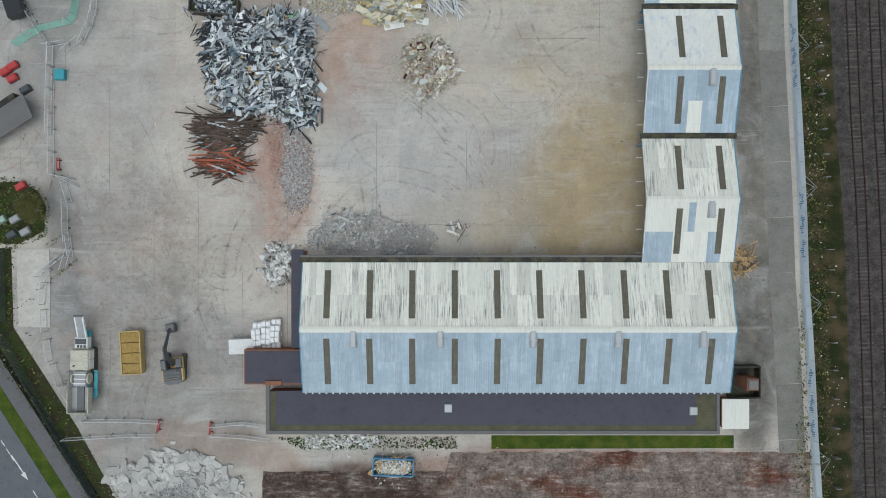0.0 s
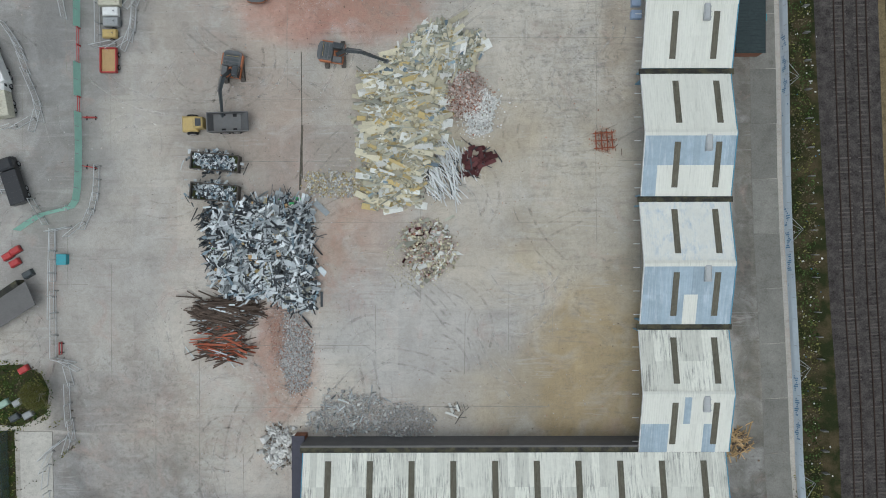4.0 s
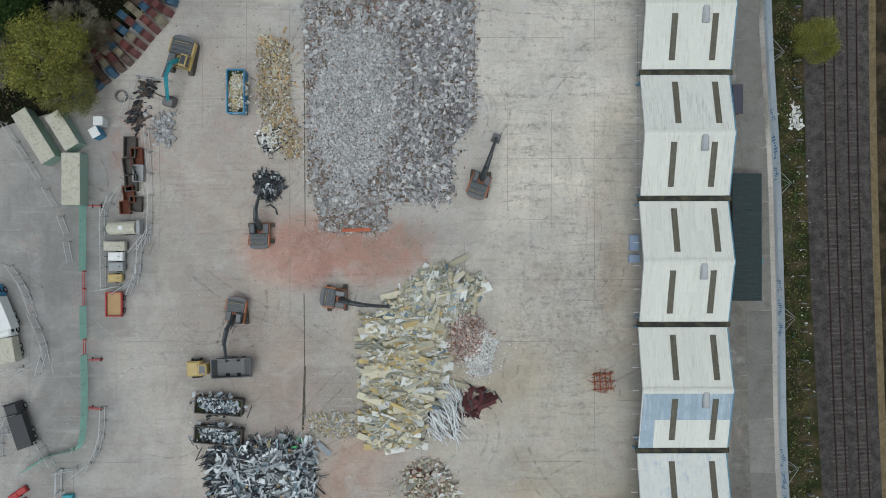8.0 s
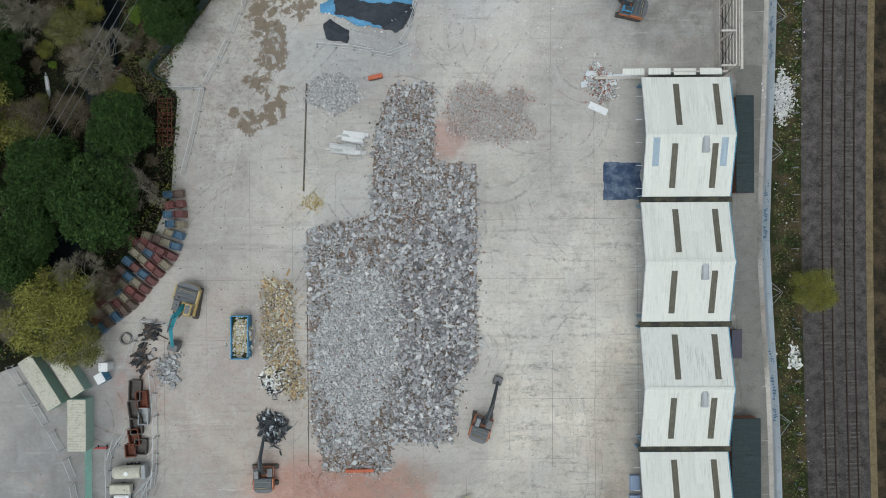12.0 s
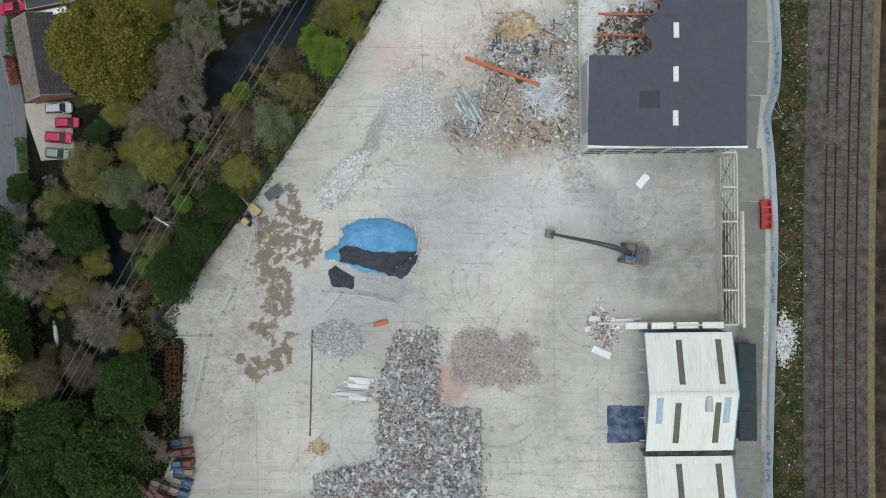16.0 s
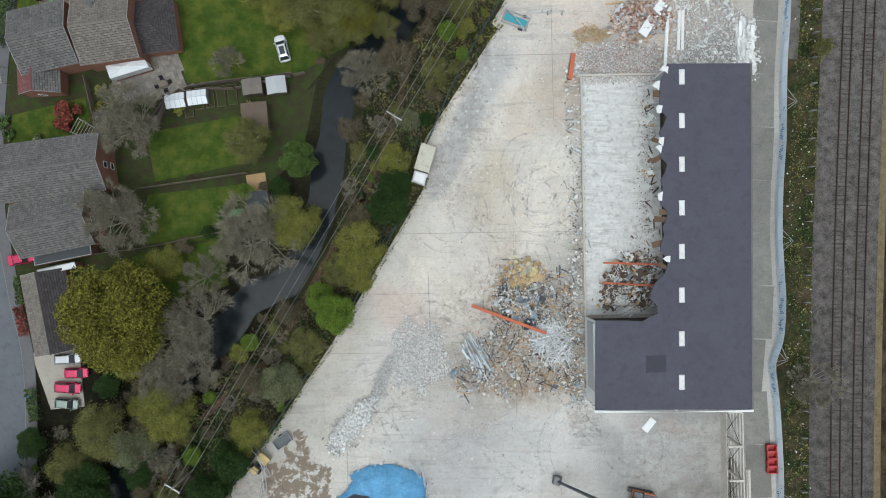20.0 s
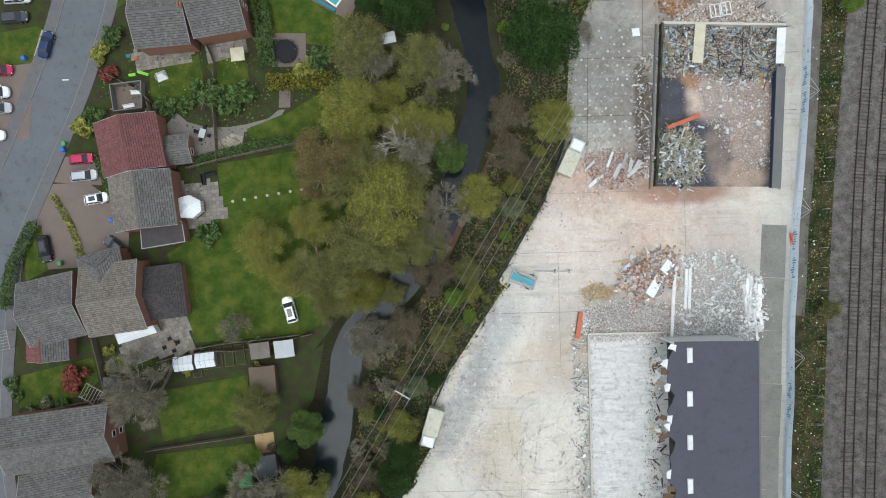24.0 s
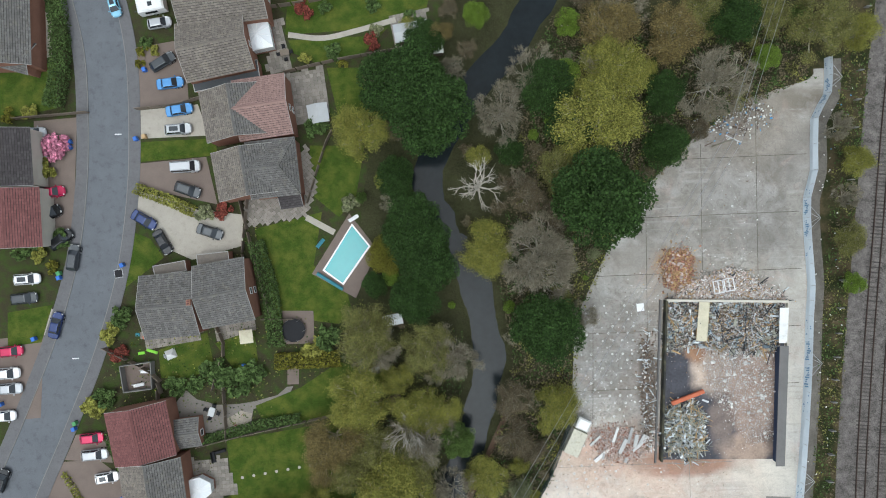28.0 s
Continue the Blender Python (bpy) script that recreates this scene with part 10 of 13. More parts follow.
    part("stick", Geo().tube((knee[0] - 0.5, -0.1, knee[1] + 0.25), (end[0], -0.1, end[1]), 0.33, 4, 0.22), P[boom], e)
    part("boom_ram", Geo().tube((1.1, -0.45, 1.6), (0.3 * reach, -0.45, top * 0.8), 0.1, 8).tube((1.1, 0.25, 1.6), (0.3 * reach, 0.25, top * 0.8), 0.1, 8), P["steel"], e)
    part("stick_ram", Geo().tube((0.3 * reach, -0.1, top + 0.35), (knee[0] + 0.3, -0.1, knee[1] + 0.65), 0.1, 8), P["steel"], e)
    part("hose", Geo().tube((0.8, 0.05, 2.2), (0.3 * reach, 0.05, top * 0.95 + 0.35), 0.05, 5), M["black"], e)
    g = Geo()
    if tool == "bucket":
        g.prism([(-0.6, 0.1), (0.2, 0.0), (0.75, 0.6), (0.65, 1.5), (-0.2, 1.6), (-0.7, 0.9)], -0.65, 0.65, 0, Matrix.Translation((end[0], -0.1, 0.1)) @ Matrix(((1, 0, 0, 0), (0, 0, 1, 0), (0, 1, 0, 0), (0, 0, 0, 1))))
    else:
        g.tube((end[0], -0.1, 1.2), (end[0], -0.1, 1.8), 0.35, 8)
        head = part("grapple_head", g, P["steel"], e)
        for k in range(4):
            a = k * math.tau / 4 + 0.4
            Geo().tube((end[0], -0.1, 1.3), (end[0] + 1.0 * math.cos(a), -0.1 + 1.0 * math.sin(a), 0.8), 0.16, 5).tube((end[0] + 1.0 * math.cos(a), -0.1 + 1.0 * math.sin(a), 0.8), (end[0] + 0.5 * math.cos(a), -0.1 + 0.5 * math.sin(a), 0.05), 0.14, 5, 0.05).ob("claw", P["steel"], head)
    if tool == "bucket":
        part("bucket", g, P["steel"], e)
    return e


excavator("orange and grey tracked excavator with a scrap grapple", (-29.00, 70.14), (-28.98, 76.96), 0, tool="grapple")
excavator("orange tracked excavator loading a dump truck", (-32.84, 57.51), (-34.22, 49.51), 95)
excavator("orange tracked excavator reaching into the insulation heap", (-16.84, 59.76), (-8.30, 58.47), 92, tool="grapple")
excavator("orange tracked excavator with a breaker on the slab", (5.92, 77.99), (8.57, 85.44), 82)
excavator("yellow tracked excavator with a teal arm", (-41.29, 98.15), (-43.31, 90.89), 80, body="yellow", boom="teal", cab="yellow", size=1.22)
excavator("long-reach orange demolition excavator", (30.23, 145.07), (16.39, 148.59), -12, boom="dark", cab="blue")
excavator("yellow and blue tracked excavator parked in the yard", (-41.93, -18.11), (-42.55, -11.89), 88, body="yellow", boom="dark", cab="dark")


def wheel(parent, x, y, r, w):
    t = part("wheel", Geo().tube((x, y - w / 2, r), (x, y + w / 2, r), r, 16), P["tyre"], parent)
    s = 1 if y > 0 else -1
    Geo().tube((x, y + s * w * 0.42, r), (x, y + s * w * 0.53, r), r * 0.62, 12).ob("rim", P["chrome"], t)


d = thing("dump_truck", at(*(-35.32, 48.79), 0, 182), "yellow articulated dump truck with a grey body", "dump truck")
part("bonnet", Geo().box((2.8, -1.2, 1.1), (5.2, 1.2, 2.1), 0.25), P["yellow"], d)
c = part("cab", Geo().box((1.7, -0.85, 1.2), (3.1, 0.85, 3.1), 0.2), P["yellow"], d)
Geo().box((1.9, -0.6, 3.1), (2.8, 0.6, 3.13)).ob("roof_window", M["glass"], c)
Geo().box((3.08, -0.75, 2.1), (3.13, 0.75, 2.9)).ob("windscreen", M["glass"], c)
part("rear_frame", Geo().box((-4.6, -0.6, 0.9), (1.6, 0.6, 1.3)), P["dark"], d)
body = Geo().prism([(-5.3, 2.4), (-4.0, 1.4), (0.6, 1.3), (1.1, 2.9), (0.95, 2.9), (0.4, 1.6), (-3.9, 1.65), (-5.2, 2.55)], -1.4, 1.4, 0, Matrix(((1, 0, 0, 0), (0, 0, 1, 0), (0, 1, 0, 0), (0, 0, 0, 1))))
for s in (-1, 1):
    body.prism([(-5.3, 2.4), (-4.0, 1.4), (0.6, 1.3), (1.1, 2.9), (-3.5, 2.8)], s * 1.45 - 0.06, s * 1.45 + 0.06, 0, Matrix(((1, 0, 0, 0), (0, 0, 1, 0), (0, 1, 0, 0), (0, 0, 0, 1))))
part("tipper_body", body, P["steel"], d)
for x in (3.9, -1.2, -3.0):
    for s in (-1, 1):
        wheel(d, x, s * 1.2, 0.85, 0.6)

# crusher
d = thing("crushing_machine", at(*(-55.8, -17.85), 0, 89), "white and blue tracked concrete crusher", "crusher")
part("frame", Geo().box((-5.2, -0.9, 0.9), (5.4, 0.9, 1.4), 0.05), P["teal"], d)
for a, b in (((-7.0, -1.65, 2.0), (-3.2, -1.5, 3.3)), ((-7.0, 1.5, 2.0), (-3.2, 1.65, 3.3)), ((-7.1, -1.5, 2.0), (-6.95, 1.5, 3.3))):
    part("hopper_side", Geo().box(a, b, 0.03), P["cream"], d)
part("hopper_floor", Geo().box((-6.95, -1.5, 2.0), (-3.2, 1.5, 2.15)), P["grey"], d)
part("feed_belt", Geo().box((-6.9, -0.55, 2.15), (-1.0, 0.55, 2.35), 0.04), P["cover"], d)
part("crusher_box", Geo().box((-3.0, -0.95, 1.3), (-0.6, 1.0, 2.6), 0.15), P["grey"], d)
for k in range(3):
    part("rib", Geo().box((-2.6 + 0.7 * k, -0.95, 2.6), (-2.45 + 0.7 * k, 1.0, 2.78)), P["white"], d)
for s in (-1, 1):
    part("flywheel", Geo().tube((-1.8, s * 1.12, 2.1), (-1.8, s * 1.34, 2.1), 0.85, 20), P["cream"], d)
    part("walkway", Geo().box((-5.0, s * 1.95 - 0.28, 1.5), (-0.6, s * 1.95 + 0.28, 1.56)), P["teal" if s < 0 else "steel"], d)
    for k in range(4):
        part("handrail", Geo().tube((-4.8 + 1.3 * k, s * 2.18, 1.56), (-4.8 + 1.3 * k, s * 2.18, 2.6), 0.03, 5), P["steel"], d)
part("engine_house", Geo().box((-0.4, -1.5, 1.3), (2.7, 1.3, 3.2), 0.12), P["cream"], d)
part("side_door", Geo().box((-0.2, -1.58, 1.5), (1.1, -1.5, 2.9), 0.02), P["white"], d)
part("side_door", Geo().box((1.25, -1.58, 1.5), (2.5, -1.5, 2.9), 0.02), P["white"], d)
part("roof_seam", Geo().box((1.0, -1.4, 3.2), (1.06, 1.2, 3.24)), P["grey"], d)
part("exhaust", Geo().tube((0.3, 0.6, 3.1), (0.3, 0.6, 3.7), 0.1, 8), P["steel"], d)
part("control_panel", Geo().box((2.8, -1.0, 1.3), (4.5, 1.0, 2.5), 0.1), P["white"], d)
for k in range(3):
    part("panel_window", Geo().box((2.95, -0.75 + 0.5 * k, 2.5), (3.35, -0.4 + 0.5 * k, 2.53)), P["dark"], d)
part("belt_housing", Geo().box((3.5, -0.8, 2.5), (4.3, 0.8, 2.7), 0.03), P["dark"], d)
side_on = Matrix(((1, 0, 0, 0), (0, 0, 1, 0), (0, 1, 0, 0), (0, 0, 0, 1)))
part("conveyor", Geo().prism([(4.2, 1.7), (7.9, 3.2), (7.9, 3.5), (4.2, 2.1)], -0.72, 0.72, 0, side_on), P["white"], d)
part("conveyor_belt", Geo().prism([(4.2, 2.11), (7.95, 3.51), (7.95, 3.56), (4.2, 2.16)], -0.5, 0.5, 0, side_on), P["grey"], d)
part("drum", Geo().tube((7.9, -0.7, 3.36), (7.9, 0.7, 3.36), 0.2, 10), P["steel"], d)
part("prop", Geo().tube((5.0, -0.6, 1.0), (6.6, -0.6, 2.9), 0.07, 6), P["teal"], d)
part("prop", Geo().tube((5.0, 0.6, 1.0), (6.6, 0.6, 2.9), 0.07, 6), P["teal"], d)
for s in (-1, 1):
    part("track", Geo().prism([(-2.4, 0.3), (-2.0, 0), (2.4, 0), (2.8, 0.3), (2.8, 0.7), (2.4, 1.0), (-2.0, 1.0), (-2.4, 0.7)], s * 1.2 - 0.25, s * 1.2 + 0.25, 0, Matrix(((1, 0, 0, 0), (0, 0, 1, 0), (0, 1, 0, 0), (0, 0, 0, 1)))), P["track"], d)


def skip(name, label, spot, turn, l, w, h, mat, load=None, seed=1, category="skip"):
    """Open steel container: floor, four walls with ribs and rim, and what lies in it as a thing of its own."""
    s = thing(name, at(*spot, 0, turn), label, category)
    part("floor", Geo().box((-l / 2, -w / 2, 0.1), (l / 2, w / 2, 0.25)), mat, s)
    for a, b in (((-l / 2, -w / 2, 0.1), (l / 2, -w / 2 + 0.08, h)), ((-l / 2, w / 2 - 0.08, 0.1), (l / 2, w / 2, h)), ((-l / 2, -w / 2, 0.1), (-l / 2 + 0.08, w / 2, h)), ((l / 2 - 0.08, -w / 2, 0.1), (l / 2, w / 2, h))):
        part("side", Geo().box(a, b), mat, s)
    rim = Geo()
    for sy in (-1, 1):
        rim.box((-l / 2 - 0.04, sy * w / 2 - 0.09, h), (l / 2 + 0.04, sy * w / 2 + 0.09, h + 0.1), 0.02)
        rim.box((sy * l / 2 - 0.09, -w / 2, h), (sy * l / 2 + 0.09, w / 2, h + 0.1), 0.02)
    part("rim", rim, mat, s)
    for k in range(int(l / 0.9)):
        for sy in (-1, 1):
            part("rib", Geo().box((-l / 2 + 0.5 + 0.9 * k, sy * w / 2 - 0.05, 0.1), (-l / 2 + 0.62 + 0.9 * k, sy * w / 2 + 0.06 * sy + 0.05, h)), mat, s)
    part("skid", Geo().box((-l / 2, -w / 3, 0), (l / 2, -w / 3 + 0.15, 0.1)).box((-l / 2, w / 3 - 0.15, 0), (l / 2, w / 3, 0.1)), mat, s)
    if load:
        heap(load[0], load[1], "load", Area(0.45, spot, l / 2 * 0.96, w / 2 * 0.96, turn, ring=None), load[2], seed, h * 0.62)
        part("load_bed", Geo().box((-l / 2 + 0.1, -w / 2 + 0.1, 0.25), (l / 2 - 0.1, w / 2 - 0.1, h * 0.68)), M["soil"], s)
    return s


METAL = [(50, "sheet", (0.4, 0.15, 0.03), (1.4, 0.45, 0.05), "scrap_white", 0.35, *ANY), (110, "sheet", (0.4, 0.15, 0.03), (1.4, 0.45, 0.05), "scrap_grey", 0.4, *ANY), (110, "sheet", (0.4, 0.1, 0.03), (1.4, 0.4, 0.05), "scrap_dark", 0.4, *ANY), (60, "sheet", (0.4, 0.15, 0.03), (1.4, 0.4, 0.05), "scrap_blue", 0.4, *ANY), (60, "plank", (0.6, 0.05, 0.04), (1.8, 0.1, 0.08), "scrap_dark", 0.3, *ANY)]
RUBBISH = [(260, "chunk", 0.1, 0.5, "foam_cream", 0.5, *ANY), (140, "chunk", 0.1, 0.5, "foam_yellow", 0.5, *ANY), (110, "chunk", 0.15, 0.6, "foam_white", 0.4, *ANY)]
skip("scrap_skip", "rusty open skip full of sheet metal scrap", (-35.51, 42.70), -5, 7.4, 2.6, 1.9, P["track"], ("scrap_load", "sheet metal scrap in the skip", METAL), 501)
skip("scrap_skip", "rusty open skip full of sheet metal scrap", (-35.61, 37.97), -5, 7.4, 2.6, 1.9, P["track"], ("scrap_load", "sheet metal scrap in the skip", METAL), 502)
skip("blue_skip", "blue and white roll-off skip of timber waste", (-32.58, 92.51), 90, 6.8, 2.7, 2.3, P["blue"], ("waste_load", "yellow timber and board waste", RUBBISH), 503)
skip("blue_skip", "blue skip of white waste beside the offices", (-7.84, -33.55), -2, 6.2, 2.6, 1.7, P["blue"], ("waste_load", "white plaster and board waste", [(240, "chunk", 0.1, 0.5, "foam_white", 0.5, *ANY), (40, "sheet", (0.5, 0.3, 0.03), (1.5, 0.8, 0.05), "timber", 0.2, *ANY)]), 504)
box = skip("yellow_skip", "battered yellow bulk skip with rusty lids", (-48.41, -15.80), 93, 6.6, 3.0, 1.8, P["yellow"])
M["rusty_lid"] = surface("rust_stained_lid", (0.34, 0.23, 0.075), 0.7, vary=0.3, grain=3.0, blotch=0.9, stain=((0.1, 0.065, 0.045), 0.9))
for k in range(4):
    part("lid", Geo().box((-3.15 + 1.6 * k, -1.38, 1.72), (-1.65 + 1.6 * k, 1.38, 1.8), 0.02), M["rusty_lid"], box, "rust-stained steel lid")
for k, (spot, l, w, mat) in enumerate((((-49.87, 83.90), 3.2, 1.8, "track"), ((-48.78, 82.45), 2.6, 1.7, "track"), ((-50.06, 80.82), 2.8, 1.6, "track"), ((-48.51, 79.72), 2.6, 1.5, "grey"), ((-49.70, 78.18), 2.6, 1.8, "track"), ((-50.07, 76.36), 2.6, 1.6, "track"), ((-48.98, 74.82), 2.4, 1.8, "track"), ((-50.62, 74.27), 2.0, 1.6, "track"))):
    skip("excavator_bucket", "rusty spare digging bucket on the ground" if mat == "track" else "grey steel box among the buckets", spot, 88 + 5 * (k % 3), l, w, 1.0, M["rust"] if k % 2 and mat == "track" else P[mat], category="bucket")
for k, spot in enumerate(((-47.30, 93.89), (-47.12, 92.71), (-49.31, 90.26), (-49.67, 88.81), (-48.40, 88.44))):
    heap("machine_attachment", "dark steel breaker and grab lying on the ground", "attachment", Area(0.5, spot, 1.3, 0.6, 20 * k), [(14, "chunk", (0.5, 0.3, 0.2), (1.4, 0.6, 0.6), "scrap_dark", 0.3, 10 * k, 30), (10, "plank", (0.8, 0.1, 0.1), (2.0, 0.3, 0.2), "bar_brown", 0.1, 10 * k, 30)], 520 + k)


def container(label, spot, turn, l=6.1, w=2.5, h=2.6, mat="green", roof="cream"):
    c = thing("container", at(*spot, 0, turn), label, "container", "site containers")
    part("body", Geo().box((-l / 2, -w / 2, 0), (l / 2, w / 2, h - 0.06)), P[mat], c)
    part("roof", Geo().box((-l / 2, -w / 2, h - 0.06), (l / 2, w / 2, h)), P[roof], c)
    for k in range(int(l / 0.42)):
        part("roof_rib", Geo().box((-l / 2 + 0.2 + 0.42 * k, -w / 2 + 0.12, h), (-l / 2 + 0.34 + 0.42 * k, w / 2 - 0.12, h + 0.05), 0.02), P[roof], c)
    part("door", Geo().box((l / 2, -w / 2 + 0.08, 0.1), (l / 2 + 0.05, -0.03, h - 0.15)).box((l / 2, 0.03, 0.1), (l / 2 + 0.05, w / 2 - 0.08, h - 0.15)), P[mat], c)
    for s in (-0.5, 0.5):
        part("lock_bar", Geo().tube((l / 2 + 0.08, s, 0.15), (l / 2 + 0.08, s, h - 0.2), 0.03), P["grey"], c)


container("green site container with a weathered pale roof", (-64.29, 85.46), 122, 9.0, 2.5), container("green site container under the trees", (-59.84, 86.34), 122, 6.2, 2.5), container("pale green site cabin with a ribbed roof", (-58.43, 78.69), 90, 8.2, 2.9)
container("small white welfare unit by the crates", (-54.38, 87.88), 0, 1.4, 1.4, 2.2, "white", "white"), container("blue portable toilet cabin", (-54.93, 86.08), 30, 1.4, 1.6, 2.2, "blue", "white")


def trailer_unit(name, label, spot, turn, l, w, h, mat, category, extra=None):
    g = thing(name, at(*spot, 0, turn), label, category)
    part("body", Geo().box((-l / 2, -w / 2, 0.45), (l / 2, w / 2, h), 0.12), mat, g)
    part("chassis", Geo().box((-l / 2 - 0.1, -w / 3, 0.3), (l / 2 + 0.1, w / 3, 0.45)), P["dark"], g)
    part("panel", Geo().box((-l / 2 + 0.15, -w / 2 + 0.15, h), (l / 2 - 0.5, w / 2 - 0.15, h + 0.05), 0.02), mat, g)
    part("exhaust", Geo().tube((l / 4, 0, h), (l / 4, 0, h + 0.3), 0.08, 8), P["steel"], g)
    part("drawbar", Geo().tube((-l / 2, 0, 0.4), (-l / 2 - 1.0, 0, 0.35), 0.06), P["dark"], g)
    for s in (-1, 1):
        wheel(g, 0.1, s * (w / 2), 0.32, 0.22)


trailer_unit("generator", "cream trailer generator set beside others", (-52.18, 68.10), 0, 3.4, 1.5, 1.5, P["cream"], "generator"), trailer_unit("generator", "white trailer compressor beside the generators", (-52.00, 66.46), 0, 2.4, 1.4, 1.4, P["white"], "generator"), trailer_unit("generator", "pale grey trailer generator set", (-51.91, 64.82), 0, 2.4, 1.4, 1.5, P["grey"], "generator"), trailer_unit("fuel_bowser", "yellow towable fuel bowser", (-52.19, 63.01), 0, 2.2, 1.3, 1.3, P["yellow"], "bowser")
g = thing("water_bowser", at(*(-50.35, 71.00), 0, 2), "white tank trailer with a rounded end", "tanker")
part("tank", Geo().tube((-2.4, 0, 1.5), (1.8, 0, 1.5), 1.05, 16).tube((-2.4, 0, 1.5), (-2.9, 0, 1.5), 1.05, 16, 0.5), P["cream"], g)
part("hatch", Geo().tube((-0.3, 0, 2.5), (-0.3, 0, 2.68), 0.35, 12), P["white"], g)
part("rear_box", Geo().box((1.8, -1.1, 0.6), (2.5, 1.1, 2.0), 0.1), P["grey"], g)
for x in (-0.6, 0.6):
    for s in (-1, 1):
        wheel(g, x, s * 1.0, 0.45, 0.3)
part("drawbar", Geo().tube((-2.9, 0, 0.6), (-4.0, 0, 0.5), 0.08), P["dark"], g)
g = thing("flatbed_trailer", at(*(-52.38, 58.82), 0, 90), "red open cage trailer, empty", "trailer")
part("bed", Geo().box((-1.8, -1.2, 0.7), (1.8, 1.2, 0.82)), M["timber"], g)
for a, b in (((-1.9, -1.3, 0.6), (1.9, -1.15, 1.3)), ((-1.9, 1.15, 0.6), (1.9, 1.3, 1.3)), ((-1.95, -1.3, 0.6), (-1.8, 1.3, 1.3)), ((1.8, -1.3, 0.6), (1.95, 1.3, 1.3))):
    part("side_rail", Geo().box(a, b), P["red"], g)
for x in (-1.0, 1.0):
    for s in (-1, 1):
        wheel(g, x, s * 1.3, 0.4, 0.25)


def lorry(label, spot, turn, l, cab, box, h=2.8, open_bed=False, cab_len=1.9):
    """Lorry with its cab at +x."""
    v = thing("lorry", at(*spot, 0, turn), label, "lorry")
    c = part("cab", Geo().box((l / 2 - cab_len, -1.1, 0.5), (l / 2, 1.1, 2.5), 0.25), P[cab], v)
    Geo().box((l / 2 - 0.12, -0.95, 1.4), (l / 2 + 0.03, 0.95, 2.2)).ob("windscreen", M["glass"], c)
    for s in (-1, 1):
        Geo().box((l / 2 - 1.3, s * 1.1 - 0.02, 1.4), (l / 2 - 0.4, s * 1.1 + 0.02, 2.1)).ob("side_window", M["glass"], c)
        Geo().box((l / 2 - 0.05, s * 0.85 - 0.2, 0.7), (l / 2 + 0.03, s * 0.85 + 0.2, 0.95)).ob("headlight", P["lamp"], c)
        part("mirror", Geo().box((l / 2 - 0.2, s * 1.3 - 0.1, 1.6), (l / 2 - 0.1, s * 1.3 + 0.1, 2.1)), P["dark"], v)
    part("chassis", Geo().box((-l / 2, -0.5, 0.6), (l / 2 - 0.3, 0.5, 0.85)), P["dark"], v)
    x0, x1 = -l / 2, l / 2 - cab_len - 0.15
    if open_bed:
        b = part("bed", Geo().box((x0, -1.2, 0.85), (x1, 1.2, 1.0)), P[box], v)
        for a, c_ in (((x0, -1.25, 0.85), (x1, -1.15, 1.6)), ((x0, 1.15, 0.85), (x1, 1.25, 1.6)), ((x0 - 0.05, -1.25, 0.85), (x0 + 0.05, 1.25, 1.6))):
            part("side", Geo().box(a, c_), P[box], v)
    else:
        b = part("box_body", Geo().box((x0, -1.25, 0.85), (x1, 1.25, h), 0.05), P[box], v)
        for k in range(int((x1 - x0) / 0.8)):
            Geo().box((x0 + 0.3 + 0.8 * k, -1.2, h), (x0 + 0.34 + 0.8 * k, 1.2, h + 0.02)).ob("roof_bow", P[box], b)
    for x in (l / 2 - 1.0, -l / 2 + 1.2, -l / 2 + 2.3):
        for s in (-1, 1):
            wheel(v, x, s * 1.05, 0.48, 0.3)


lorry("white and blue box lorry with a pale roof", (-70.10, 58.22), 112, 7.4, "blue", "white", 3.0), lorry("cream box truck with a stained roof", (-68.84, 52.68), 100, 6.0, "white", "cream", 2.7), lorry("black flatbed lorry with a grey load cover", (-67.15, 39.76), 108, 7.4, "inky", "inky", 2.2)
lorry("white box lorry parked at the yard edge", (-4.00, 200.45), 252, 6.4, "white", "cream", 3.0), lorry("white and cream box trailer by the fence", (19.69, 243.57), 64, 6.2, "white", "cream", 2.8)


